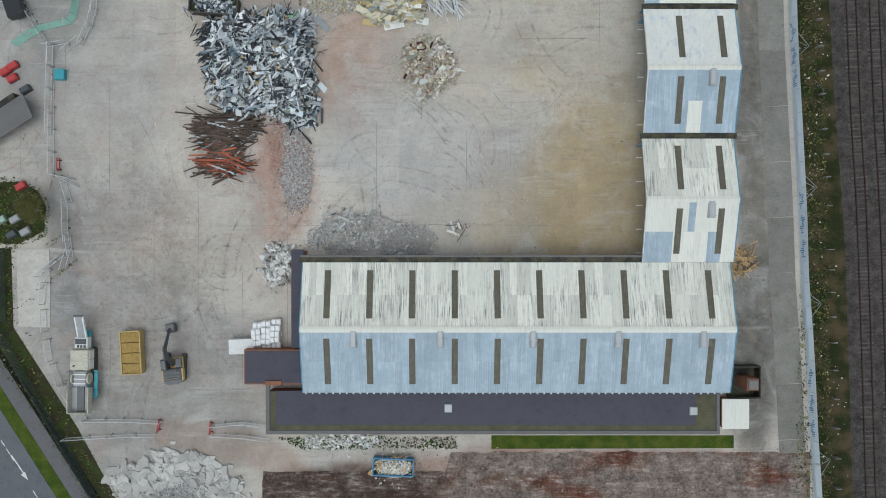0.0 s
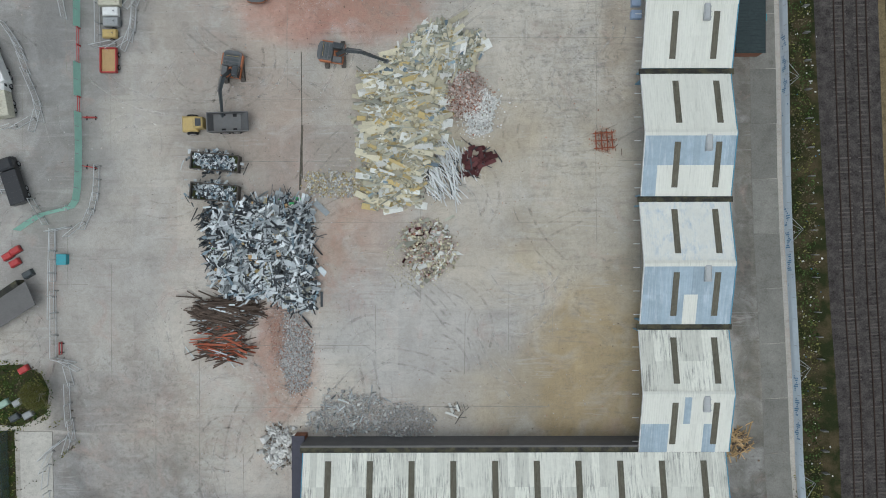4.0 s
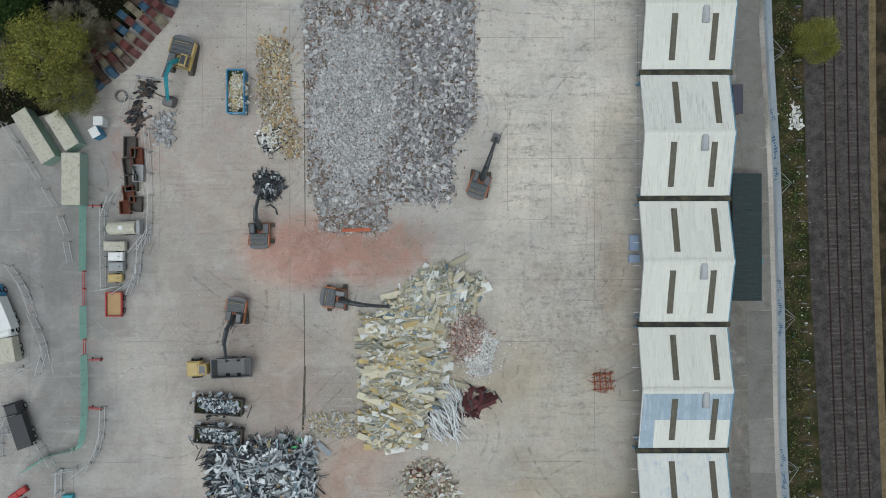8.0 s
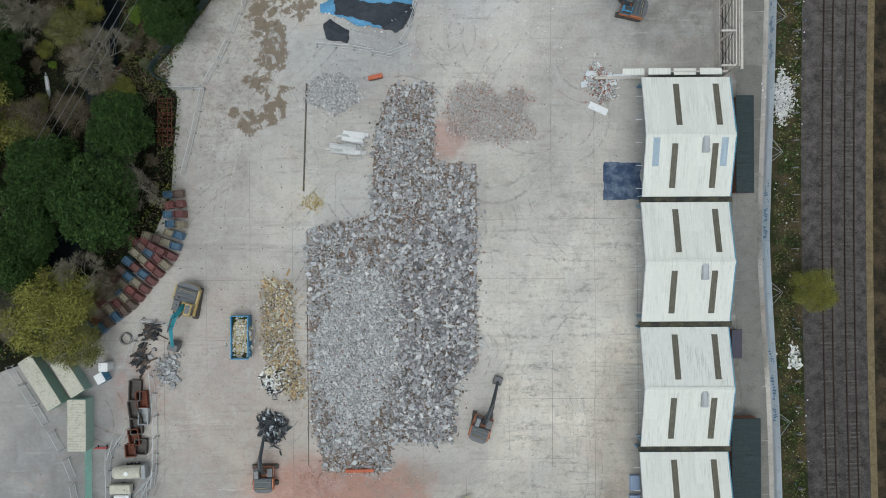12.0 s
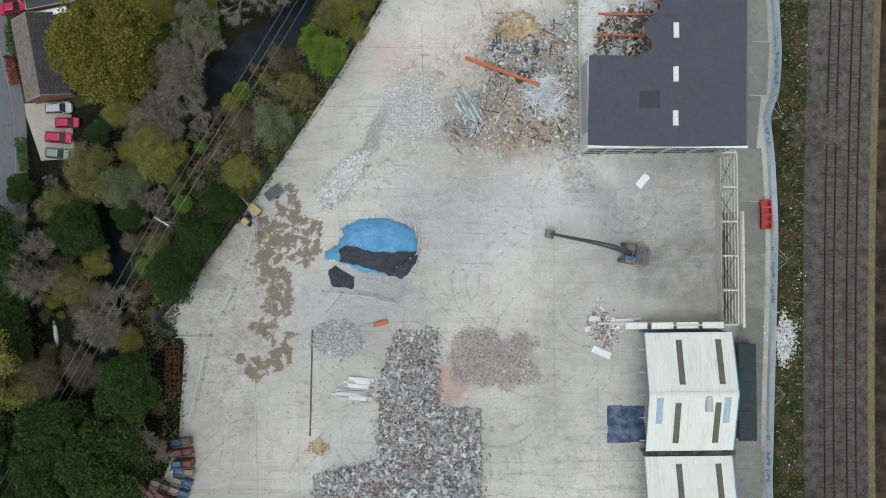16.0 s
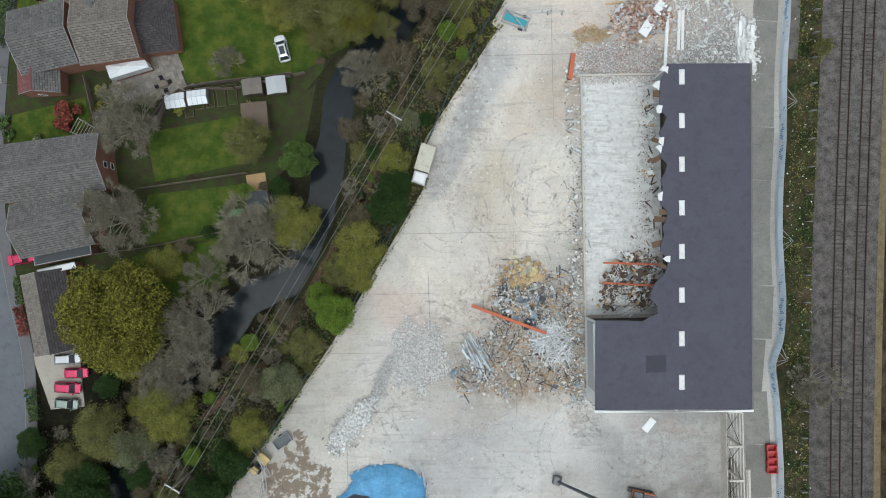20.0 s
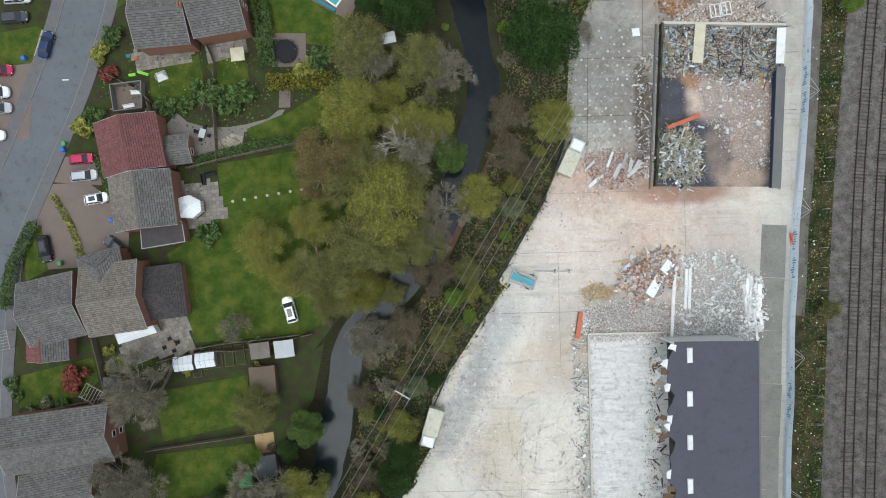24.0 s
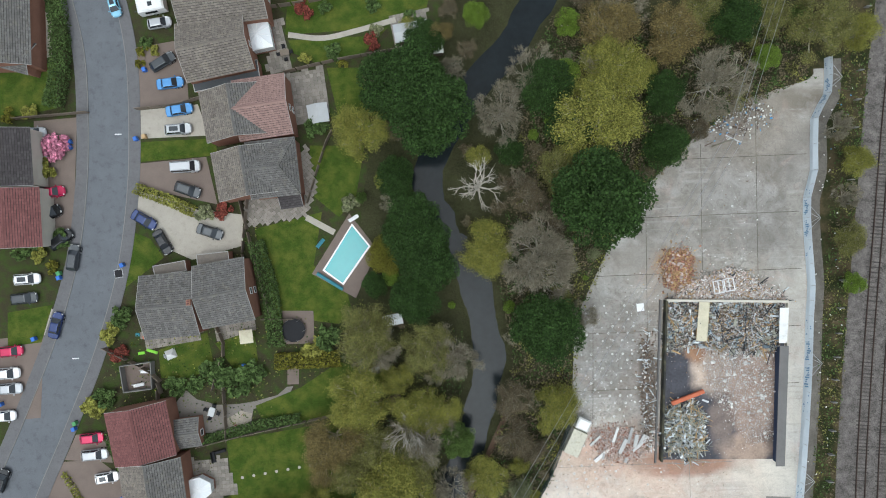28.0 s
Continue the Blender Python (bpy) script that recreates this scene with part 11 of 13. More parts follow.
def car(spot, heading, colour, kind="hatch", label=None, roof=None, rough=0.25, metal=0.3):
    """A car with its front at heading degrees. Body, glasshouse, roof, wheels, lamps, mirrors."""
    name, rgb = colour
    key = "car_" + name
    if key not in P:
        P[key] = surface(key, rgb, rough, metal, vary=0.05, grain=2.0, bump=0.0, spec=0.5)
    mat = P[key]
    l, w = {"hatch": (4.1, 1.76), "saloon": (4.6, 1.8), "estate": (4.6, 1.82), "suv": (4.55, 1.88), "van": (4.9, 1.95)}[kind]
    hood, zc, zr = {"hatch": (0.95, 0.92, 1.44), "saloon": (1.15, 0.9, 1.42), "estate": (1.1, 0.92, 1.46), "suv": (1.1, 1.02, 1.66), "van": (0.9, 1.1, 1.95)}[kind]
    boot = {"hatch": 0.25, "saloon": 0.85, "estate": 0.2, "suv": 0.25, "van": 0.1}[kind]
    c = thing("car", at(*spot, 0, heading), label or f"{name.replace('_', ' ')} {kind if kind != 'hatch' else 'hatchback'} parked on a driveway", "car", "parked cars")
    f, r, hw = l / 2, -l / 2, w / 2
    ring = [(r + 0.12, -hw + 0.1), (r + 0.4, -hw), (f - 0.55, -hw), (f - 0.12, -hw + 0.28), (f, 0), (f - 0.12, hw - 0.28), (f - 0.55, hw), (r + 0.4, hw), (r + 0.12, hw - 0.1), (r, 0)]
    g = Geo()
    layers = [(0.3, 0.94), (0.55, 1.0), (zc - 0.18, 1.0), (zc, 0.93)]
    n = len(ring)
    for z, s in layers:
        g.v += [(x * (s if s < 1 else 1), y * s, z - (0.1 if z > 0.7 and x > f - 0.4 else 0)) for x, y in ring]
    for k in range(len(layers) - 1):
        g.f += [(k * n + i, k * n + (i + 1) % n, (k + 1) * n + (i + 1) % n, (k + 1) * n + i) for i in range(n)]
    g.f += [list(range(n))[::-1], list(range((len(layers) - 1) * n, len(layers) * n))]
    g.m = [0] * len(g.f)
    part("body", g, mat, c)
    xb, xf = r + boot, f - hood
    xbt, xft = xb + (0.5 if kind != "van" else 0.15), xf - (0.75 if kind != "van" else 0.6)
    hb, ht = hw - 0.1, hw - 0.3
    gl = Geo().add([(xb, -hb, zc - 0.02), (xf, -hb, zc - 0.02), (xf, hb, zc - 0.02), (xb, hb, zc - 0.02), (xbt, -ht, zr - 0.05), (xft, -ht, zr - 0.05), (xft, ht, zr - 0.05), (xbt, ht, zr - 0.05)], [(0, 1, 5, 4), (1, 2, 6, 5), (2, 3, 7, 6), (3, 0, 4, 7), (4, 5, 6, 7)])
    part("glasshouse", gl, M["glass"], c)
    rf = Geo().add([(xbt - 0.08, -ht - 0.03, zr - 0.05), (xft + 0.06, -ht - 0.03, zr - 0.05), (xft + 0.06, ht + 0.03, zr - 0.05), (xbt - 0.08, ht + 0.03, zr - 0.05), (xbt + 0.1, -ht + 0.1, zr), (xft - 0.1, -ht + 0.1, zr), (xft - 0.1, ht - 0.1, zr), (xbt + 0.1, ht - 0.1, zr)], [(0, 1, 5, 4), (1, 2, 6, 5), (2, 3, 7, 6), (3, 0, 4, 7), (4, 5, 6, 7)])
    top = part("roof", rf, mat, c)
    if roof == "glass":
        Geo().box((xbt + 0.35, -ht + 0.22, zr), (xft - 0.25, ht - 0.22, zr + 0.012)).ob("sunroof", M["glass"], top)
    if kind in ("estate", "suv", "van"):
        for s in (-1, 1):
            Geo().tube((xbt + 0.2, s * (ht - 0.03), zr + 0.05), (xft - 0.2, s * (ht - 0.03), zr + 0.05), 0.025, 4).ob("roof_rail", P["dark"], top)
    mid = (xb + xf) / 2
    for s in (-1, 1):
        for low, high, r in ((xf - 0.02, xft, 0.045), (xb + 0.02, xbt, 0.06), (mid, mid, 0.04)):
            part("pillar", Geo().tube((low, s * hb, zc), (high, s * ht, zr - 0.03), r, 4), mat, c)
        part("mirror", Geo().box((xf - 0.25, s * (hw + 0.1) - 0.1, zc), (xf - 0.1, s * (hw + 0.1) + 0.1, zc + 0.16), 0.03), mat, c)
        part("headlight", Geo().box((f - 0.5, s * (hw - 0.36) - 0.17, zc - 0.27), (f - 0.2, s * (hw - 0.36) + 0.17, zc - 0.1), 0.04), P["lamp"], c)
        part("tail_lamp", Geo().box((r + 0.08, s * (hw - 0.28) - 0.14, zc - 0.28), (r + 0.24, s * (hw - 0.28) + 0.14, zc - 0.02), 0.03), P["tail"], c)
        for x in (f - 0.82, r + 0.8):
            wheel(c, x, s * (hw - 0.1), 0.32, 0.22)
    part("bumper", Geo().box((r - 0.03, -hw + 0.3, 0.4), (r + 0.12, hw - 0.3, 0.6), 0.04), P["dark"], c)
    return c


SILVER, WHITE_, BLACK_, NAVY, BLUE_, RED_, DGREY, LBLUE, GREENG = ("silver", (0.42, 0.43, 0.44)), ("white", (0.72, 0.72, 0.72)), ("black", (0.015, 0.016, 0.018)), ("navy_blue", (0.02, 0.035, 0.11)), ("bright_blue", (0.09, 0.25, 0.5)), ("red", (0.42, 0.02, 0.075)), ("dark_grey", (0.06, 0.065, 0.07)), ("light_blue", (0.25, 0.5, 0.65)), ("grey_green", (0.2, 0.24, 0.21))
for spot, head, colour, kind, roof in (((-54.31, 316.79), -75, LBLUE, "hatch", "glass"), ((-46.92, 313.66), 8, SILVER, "hatch", None), ((-46.57, 307.27), 30, DGREY, "estate", None), ((-45.47, 303.68), 6, BLUE_, "saloon", None), ((-44.11, 299.23), 8, BLUE_, "saloon", None), ((-44.41, 296.05), 3, SILVER, "estate", "glass"), ((-43.14, 285.97), -20, DGREY, "suv", "glass"), ((-50.52, 281.23), -32, NAVY, "saloon", None), ((-47.55, 277.48), -62, BLACK_, "saloon", None), ((-39.71, 278.92), -20, DGREY, "saloon", None),
                                       ((-62.34, 275.41), 80, DGREY, "estate", "glass"), ((-65.61, 264.34), 74, NAVY, "saloon", None), ((-68.40, 296.14), 2, SILVER, "estate", None), ((-67.89, 291.72), 35, SILVER, "hatch", None), ((-65.63, 286.30), 6, RED_, "saloon", None), ((-66.13, 282.66), 28, BLACK_, "suv", "glass"), ((-70.14, 272.09), 2, WHITE_, "estate", "glass"), ((-70.71, 268.92), 4, DGREY, "estate", None), ((-73.16, 260.26), 4, RED_, "hatch", None), ((-73.93, 256.62), 3, WHITE_, "suv", None), ((-73.74, 254.08), 2, SILVER, "saloon", None), ((-74.64, 249.60), 2, WHITE_, "hatch", None), ((-75.37, 239.00), 70, BLACK_, "hatch", None),
                                       ((-60.33, 245.48), 4, RED_, "hatch", None), ((-59.95, 242.74), 4, SILVER, "estate", None), ((-58.01, 238.91), 8, WHITE_, "hatch", "glass"), ((-26.74, 219.99), 104, WHITE_, "suv", "glass"), ((-66.58, 230.84), -80, BLACK_, "suv", "glass"), ((-54.91, 231.00), 142, DGREY, "saloon", None), ((-70.11, 186.47), 10, RED_, "saloon", None), ((-62.82, 169.96), 2, SILVER, "estate", None), ((-61.47, 167.61), 0, RED_, "hatch", None), ((-62.91, 165.22), -5, RED_, "estate", None), ((-63.15, 162.62), -6, GREENG, "hatch", None)):
    car(spot, head, colour, kind, roof=roof)
car((-43.30, 289.82), 2, SILVER, "van", "silver panel van parked on a driveway")
car((-64.27, 278.45), 35, BLACK_, "suv")
g = thing("caravan", at(*(-47.77, 316.21), 0, 10), "white touring caravan on a driveway", "caravan")
part("body", Geo().box((-2.2, -1.1, 0.45), (2.2, 1.1, 2.6), 0.25), P["white"], g)
part("roof_vent", Geo().box((-0.3, -0.35, 2.6), (0.4, 0.35, 2.7), 0.04), M["glass"], g)
part("window", Geo().box((-1.2, -1.13, 1.3), (0.8, -1.09, 2.0)), M["glass"], g)
part("drawbar", Geo().tube((-2.2, 0, 0.5), (-3.3, 0, 0.45), 0.06), P["dark"], g)
for s in (-1, 1):
    wheel(g, 0, s * 1.0, 0.33, 0.22)

# small yard machines
g = thing("site_dumper", at(*(-31.74, 152.20), 0, 50), "small yellow site dumper", "dumper")
part("skip", Geo().prism([(0.4, -0.9), (1.8, -1.0), (1.8, 1.0), (0.4, 0.9)], 0.7, 1.5), P["yellow"], g)
part("chassis", Geo().box((-1.8, -0.6, 0.5), (1.2, 0.6, 0.9), 0.08), P["dark"], g)
part("engine_cover", Geo().box((-1.8, -0.6, 0.9), (-0.7, 0.6, 1.4), 0.1), P["yellow"], g)
part("seat", Geo().box((-0.6, -0.3, 0.9), (-0.1, 0.3, 1.3), 0.08), M["black"], g)
part("roll_bar", Geo().tube((-0.7, -0.6, 0.9), (-0.7, -0.6, 2.4), 0.05).tube((-0.7, 0.6, 0.9), (-0.7, 0.6, 2.4), 0.05).tube((-0.7, -0.6, 2.4), (-0.7, 0.6, 2.4), 0.05), P["dark"], g)
for x in (-1.2, 1.0):
    for s in (-1, 1):
        wheel(g, x, s * 0.85, 0.45, 0.35)
g = thing("small_trailer", at(*(-27.98, 155.85), 0, 35), "small galvanised open trailer", "trailer")
part("bed", Geo().box((-1.4, -0.8, 0.5), (1.4, 0.8, 0.6)), P["dark"], g)
for a, b in (((-1.4, -0.85, 0.5), (1.4, -0.8, 1.0)), ((-1.4, 0.8, 0.5), (1.4, 0.85, 1.0)), ((-1.45, -0.85, 0.5), (-1.4, 0.85, 1.0)), ((1.4, -0.85, 0.5), (1.45, 0.85, 1.0))):
    part("side", Geo().box(a, b), P["grey"], g)
for s in (-1, 1):
    wheel(g, 0, s * 0.95, 0.3, 0.2)
g = thing("flat_trailer", at(*(11.52, 224.01), 0, -22), "galvanised and blue flat trailer by the fence", "trailer")
part("frame", Geo().box((-2.2, -1.1, 0.55), (2.2, -0.95, 0.7)).box((-2.2, 0.95, 0.55), (2.2, 1.1, 0.7)).box((-2.2, -1.1, 0.55), (-2.0, 1.1, 0.7)).box((2.0, -1.1, 0.55), (2.2, 1.1, 0.7)), P["grey"], g)
part("bed", Geo().box((-1.9, -0.6, 0.55), (1.9, 0.5, 0.62)), P["teal"], g)
for s in (-1, 1):
    wheel(g, 1.2, s * 1.15, 0.35, 0.22)
for spot in ((52.00, 153.12), (52.08, 151.92), (52.07, 150.71), (52.05, 149.51)):
    skip("red_stillage", "red steel stillage box in a row", spot, 0, 1.5, 1.0, 0.9, P["red"], category="stillage")


# ---- fences, lines, ruins, loose things ----
M["banner"] = surface("white_fence_banner", (0.6, 0.66, 0.7), 0.8, vary=0.08, streak=((1.5, 1.5, 1.0), (0.45, 0.52, 0.58), 0.4))
M["banner_print"] = surface("blue_print", (0.16, 0.27, 0.4), 0.8, vary=0.1)
M["mesh_green"] = surface("green_debris_netting", (0.42, 0.7, 0.58), 0.85, vary=0.15)
M["sheet_dark"] = surface("dark_green_felt", (0.042, 0.055, 0.056), 0.8, vary=0.2, grain=3.0, streak=((0.3, 4.0, 1.0), (0.02, 0.025, 0.025), 0.8))
M["pale_blue"] = surface("pale_blue_crate", (0.33, 0.4, 0.52), 0.6, vary=0.15)
M["sack"] = surface("white_woven_sack", (0.78, 0.78, 0.77), 0.7, vary=0.06, island=0.08)
M["cream_steel"] = surface("dusty_cream_steel", (0.54, 0.5, 0.44), 0.7, vary=0.2, grain=3.0, stain=((0.3, 0.24, 0.19), 0.7))
M["palisade"] = surface("dark_palisade_steel", (0.075, 0.11, 0.11), 0.6, 0.3, vary=0.15)
M["tarp_blue"] = surface("blue_tarpaulin", (0.115, 0.29, 0.47), 0.5, vary=0.3, grain=3.0, bump=0.08, stain=((0.25, 0.4, 0.52), 0.6))
M["tarp_black"] = surface("black_tarpaulin", (0.045, 0.05, 0.058), 0.5, vary=0.35, grain=3.0, bump=0.06)
M["floor_pale"] = surface("bare_screed", (0.6, 0.59, 0.56), 0.85, vary=0.2, grain=2.5, blotch=0.3, stain=((0.26, 0.245, 0.215), 0.8), streak=((0.22, 1.5, 1.0), (0.28, 0.265, 0.24), 0.8))
M["tarp_dark"] = surface("navy_plastic_sheet", (0.05, 0.075, 0.13), 0.5, vary=0.3, grain=2.0, blotch=0.6, other=(0.12, 0.15, 0.2))
M["cladding_dark"] = surface("navy_cladding", (0.05, 0.065, 0.11), 0.6, vary=0.15)
M["ruin_floor"] = surface("stained_floor", (0.1, 0.1, 0.1), 0.8, vary=0.35, grain=3.0, blotch=0.5, attribute="tint")

fence = thing("banner_fence", None, "steel mesh fence hung with a white and blue banner", "fence")
line = along([(x - 0.45, y) for x, y in LANE_EAST], 3.4)
for k in range(len(line) - 1):
    (a, _), (b, _) = line[k], line[k + 1]
    d = (b - a).normalized()
    side = Vector((d.y, -d.x, 0))
    cloth, shapes = Geo(), Geo()
    n = 4
    for j in range(n + 1):
        p = a.lerp(b, j / n)
        belly = 0.14 * math.sin(math.pi * j / n) * math.sin(0.9 * k)
        cloth.v += [(*(p - side * 0.14).xy, 0.08), (*(p + side * (belly - 0.05)).xy, 1.05), (*(p + side * 0.22).xy, 2.08)]
    cloth.f = [(3 * j + i, 3 * j + 3 + i, 3 * j + 4 + i, 3 * j + 1 + i) for j in range(n) for i in range(2)]
    cloth.m = [0] * len(cloth.f)
    panel = part("banner", cloth, M["banner"], fence)
    m0 = Matrix.Translation(a.lerp(b, 0.5)) @ Matrix.Rotation(math.atan2(d.y, d.x), 4, "Z")
    span = (b - a).length
    for j in range(9):  # a row of brush-like letters, illegible
        u, tall = (-0.36 + 0.085 * j) * span, 0.35 + 0.2 * math.sin(1.7 * j + 0.6 * k)
        z = 0.95 + 0.2 * math.sin(0.8 * j + k)
        shapes.add([tuple(m0 @ Vector((x, 0.17 - 0.17 * (y - 0.08), y))) for x, y in ((u, z - tall), (u + 0.055 * span, z - tall * 0.8), (u + 0.075 * span, z + tall), (u + 0.02 * span, z + tall * 0.9))], [(0, 1, 2, 3)])
    shapes.ob("banner_print", M["banner_print"], panel, "blue shapes printed on the banner")
    part("fence_post", Geo().tube((*a.xy, 0), (*a.xy, 2.1), 0.04, 6), M["steel"], fence)
    if math.floor((a.y + 8.5) / 22.2) != math.floor((b.y + 8.5) / 22.2):
        m0 = Matrix.Translation(a) @ Matrix.Rotation(math.atan2(-d.x, d.y), 4, "Z")
        brace = Geo()
        for s in (-2.0, 2.0):
            brace.tube(tuple(m0 @ Vector((0.05, s, 1.9))), tuple(m0 @ Vector((2.9, 0, 0.05))), 0.05, 5).tube(tuple(m0 @ Vector((0.05, s * 0.7, 0.1))), tuple(m0 @ Vector((2.6, 0, 0.05))), 0.04, 5)
        part("brace", brace, M["steel"], fence, "steel raking brace")

# railway boundary posts
posts = thing("boundary_fence", None, "low concrete-posted railway boundary fence", "fence")
for k, (p, d) in enumerate(along(RAIL, 4.1)):
    q = p + Vector((d.y, -d.x, 0)) * -5.0
    if -40 < q.y < 330:
        part("post", Geo().box((q.x - 0.7, q.y - 0.08, 0), (q.x + 0.1, q.y + 0.08, 1.1), 0.02), M["kerb"], posts)
rng = np.random.default_rng(71)
v = []
for n, mat, size in ((260, "chunk_white", 0.3), (60, "litter_blue", 0.2)):
    y = rng.uniform(-36, 300, n)
    x = np.array([between(t, LANE_EAST) for t in y]) + rng.uniform(0.8, 5.4, n)
    w, f = pieces(rng, np.c_[x, y, np.full(n, 0.25)], rng.uniform(0.06, size, (n, 3)), "chunk", 0.5)
    v.append((w, f, len(v)))
stuff_mesh("litter", v, [M["chunk_white"], M["litter_blue"]], "white wrappers and litter on the verge", "litter")
heap("plastic_sheet", "torn white plastic caught on the verge", "litter", Area(0.2, (56.59, 88.89), 0.8, 2.0, 0), [(40, "sheet", (0.3, 0.2, 0.03), (1.2, 0.6, 0.05), "foam_white", 0.4, *ANY)], 72)
heap("white_lime", "patch of white dust and rubble on the verge", "litter", Area(0.1, (55.16, 130.86), 1.6, 4.6, 0), [(500, "chunk", 0.1, 0.5, "chunk_white", 0.3, *ANY)], 73)

# temporary mesh fencing
mesh_panel = Geo()
for a, b in (((0, 0, 0.1), (0, 0, 2.0)), ((3.4, 0, 0.1), (3.4, 0, 2.0)), ((0, 0, 2.0), (3.4, 0, 2.0)), ((0, 0, 0.25), (3.4, 0, 0.25))):
    mesh_panel.tube(a, b, 0.055, 4)
for k in range(1, 12):
    mesh_panel.tube((k * 0.285, 0, 0.25), (k * 0.285, 0, 2.0), 0.007, 3)
M["fence_tube"] = surface("pale_galvanised_tube", (0.58, 0.59, 0.59), 0.5, 0.2, vary=0.1)
mesh_panel = mesh_panel.ob("mesh_panel", M["fence_tube"])
foot = Geo().box((-0.1, -0.35, 0), (0.1, 0.35, 0.13), 0.03).ob("fence_foot", M["kerb"])


def site_fence(points, label="temporary steel mesh fence panels on block feet"):
    f = thing("mesh_fence", None, label, "fence", "temporary fences")
    for p, d in along(points, 3.45)[:-1]:
        for data, z in ((mesh_panel.data, 0), (foot.data, 0)):
            o = new(data.name.split(".")[0], data)
            o.parent = f
            o.matrix_basis = Matrix.Translation(p) @ Matrix.Rotation(math.atan2(d.y, d.x), 4, "Z")


for line_ in ([(-61.27, 32.31), (-61.19, 22.55), (-61.19, 11.90)], [(-61.19, 11.90), (-59.24, 10.83), (-59.06, 4.79), (-58.44, 0.36), (-60.84, -1.60), (-62.26, -4.97), (-61.91, -13.85), (-59.52, -20.95), (-55.97, -26.28)], [(-55.97, -26.46), (-50.19, -26.46), (-44.68, -26.72)], [(-59.25, -29.39), (-51.97, -28.94), (-44.69, -28.76)], [(-36.16, -27.34), (-32.43, -26.99), (-28.17, -27.34)], [(-36.16, -28.76), (-32.43, -28.94), (-28.43, -29.38)],
              [(-48.73, 95.29), (-51.20, 88.31)], [(-48.73, 95.29), (-44.66, 94.65)], [(-47.21, 86.94), (-46.68, 79.69), (-46.69, 73.52), (-46.97, 70.62), (-48.34, 68.99)], [(-48.34, 68.99), (-48.53, 65.18), (-49.71, 62.28), (-54.07, 61.38)], [(-54.07, 61.38), (-54.14, 67.91), (-54.04, 72.90), (-51.49, 76.80)], [(-70.06, 87.89), (-65.99, 81.53), (-61.02, 72.91), (-59.41, 64.75)], [(-69.20, 65.03), (-67.22, 62.04), (-65.59, 57.86)], [(-65.78, 57.50), (-63.79, 52.51), (-64.52, 49.79), (-71.06, 47.80)], [(-54.29, 42.33), (-54.57, 37.97), (-56.58, 33.26), (-61.30, 32.36)], [(-61.30, 32.36), (-61.49, 25.28), (-61.60, 17.83)], [(-70.62, 42.54), (-69.26, 39.36)], [(-64.73, 37.08), (-63.38, 34.81)], [(-70.64, 34.37), (-70.63, 38.00), (-68.81, 38.18)],
              [(-34.28, 156.40), (-31.72, 153.31), (-31.32, 148.95), (-34.68, 140.19), (-38.67, 132.83)], [(-38.68, 132.64), (-42.20, 132.60)], [(-38.68, 132.64), (-40.26, 125.44), (-41.92, 118.97)], [(-20.33, 139.54), (-14.31, 138.99), (-8.77, 137.99), (-5.46, 142.58), (-4.74, 148.13), (-6.56, 150.94)], [(9.44, 226.31), (11.70, 223.45)], [(19.20, 225.11), (14.54, 225.24)]):
    site_fence(line_)
for o in (mesh_panel, foot):
    bpy.data.objects.remove(o)

# green netting walkway
green = thing("netting_fence", None, "mesh fence covered with green netting", "fence")
rows_ = along([(-57.34, 74.83), (-57.37, 64.11), (-57.30, 53.20), (-57.14, 44.10), (-57.62, 36.83), (-59.44, 35.47), (-63.07, 34.57), (-66.90, 32.12)], 2.2)
for k in range(len(rows_) - 1):
    (a, _), (b, _) = rows_[k], rows_[k + 1]
    if k in (4, 5, 8):
        part("barrier", Geo().box((a.x - 0.1, a.y - 0.1, 0), (a.x + 0.1, a.y + 0.1, 1.1)).tube((*a.xy, 1.0), (*b.xy, 1.0), 0.06, 5).tube((*a.xy, 0.4), (*b.xy, 0.4), 0.06, 5), P["red"], green, "red and white plastic barrier")
        continue
    d = (b - a).normalized()
    s = Vector((d.y, -d.x, 0)) * 0.08
    part("netting", Geo().add([(*(a - s).xy, 0.1), (*(b - s).xy, 0.1), (*(b + s).xy, 2.0), (*(a + s).xy, 2.0), (*(a - s * 1.3).xy, 0.1), (*(b - s * 1.3).xy, 0.1), (*(b + s * 0.7).xy, 2.0), (*(a + s * 0.7).xy, 2.0)], [(0, 1, 2, 3), (7, 6, 5, 4)]), M["mesh_green"], green)
    part("post", Geo().tube((*a.xy, 0), (*a.xy, 2.05), 0.05, 5), M["steel"], green)
    if k % 3 == 1:
        c = a.lerp(b, 0.5)
        part("notice", Geo().box((c.x - 0.16, c.y - 0.5, 0.9), (c.x - 0.13, c.y + 0.5, 1.6)), M["upvc"], green, "white notice board")

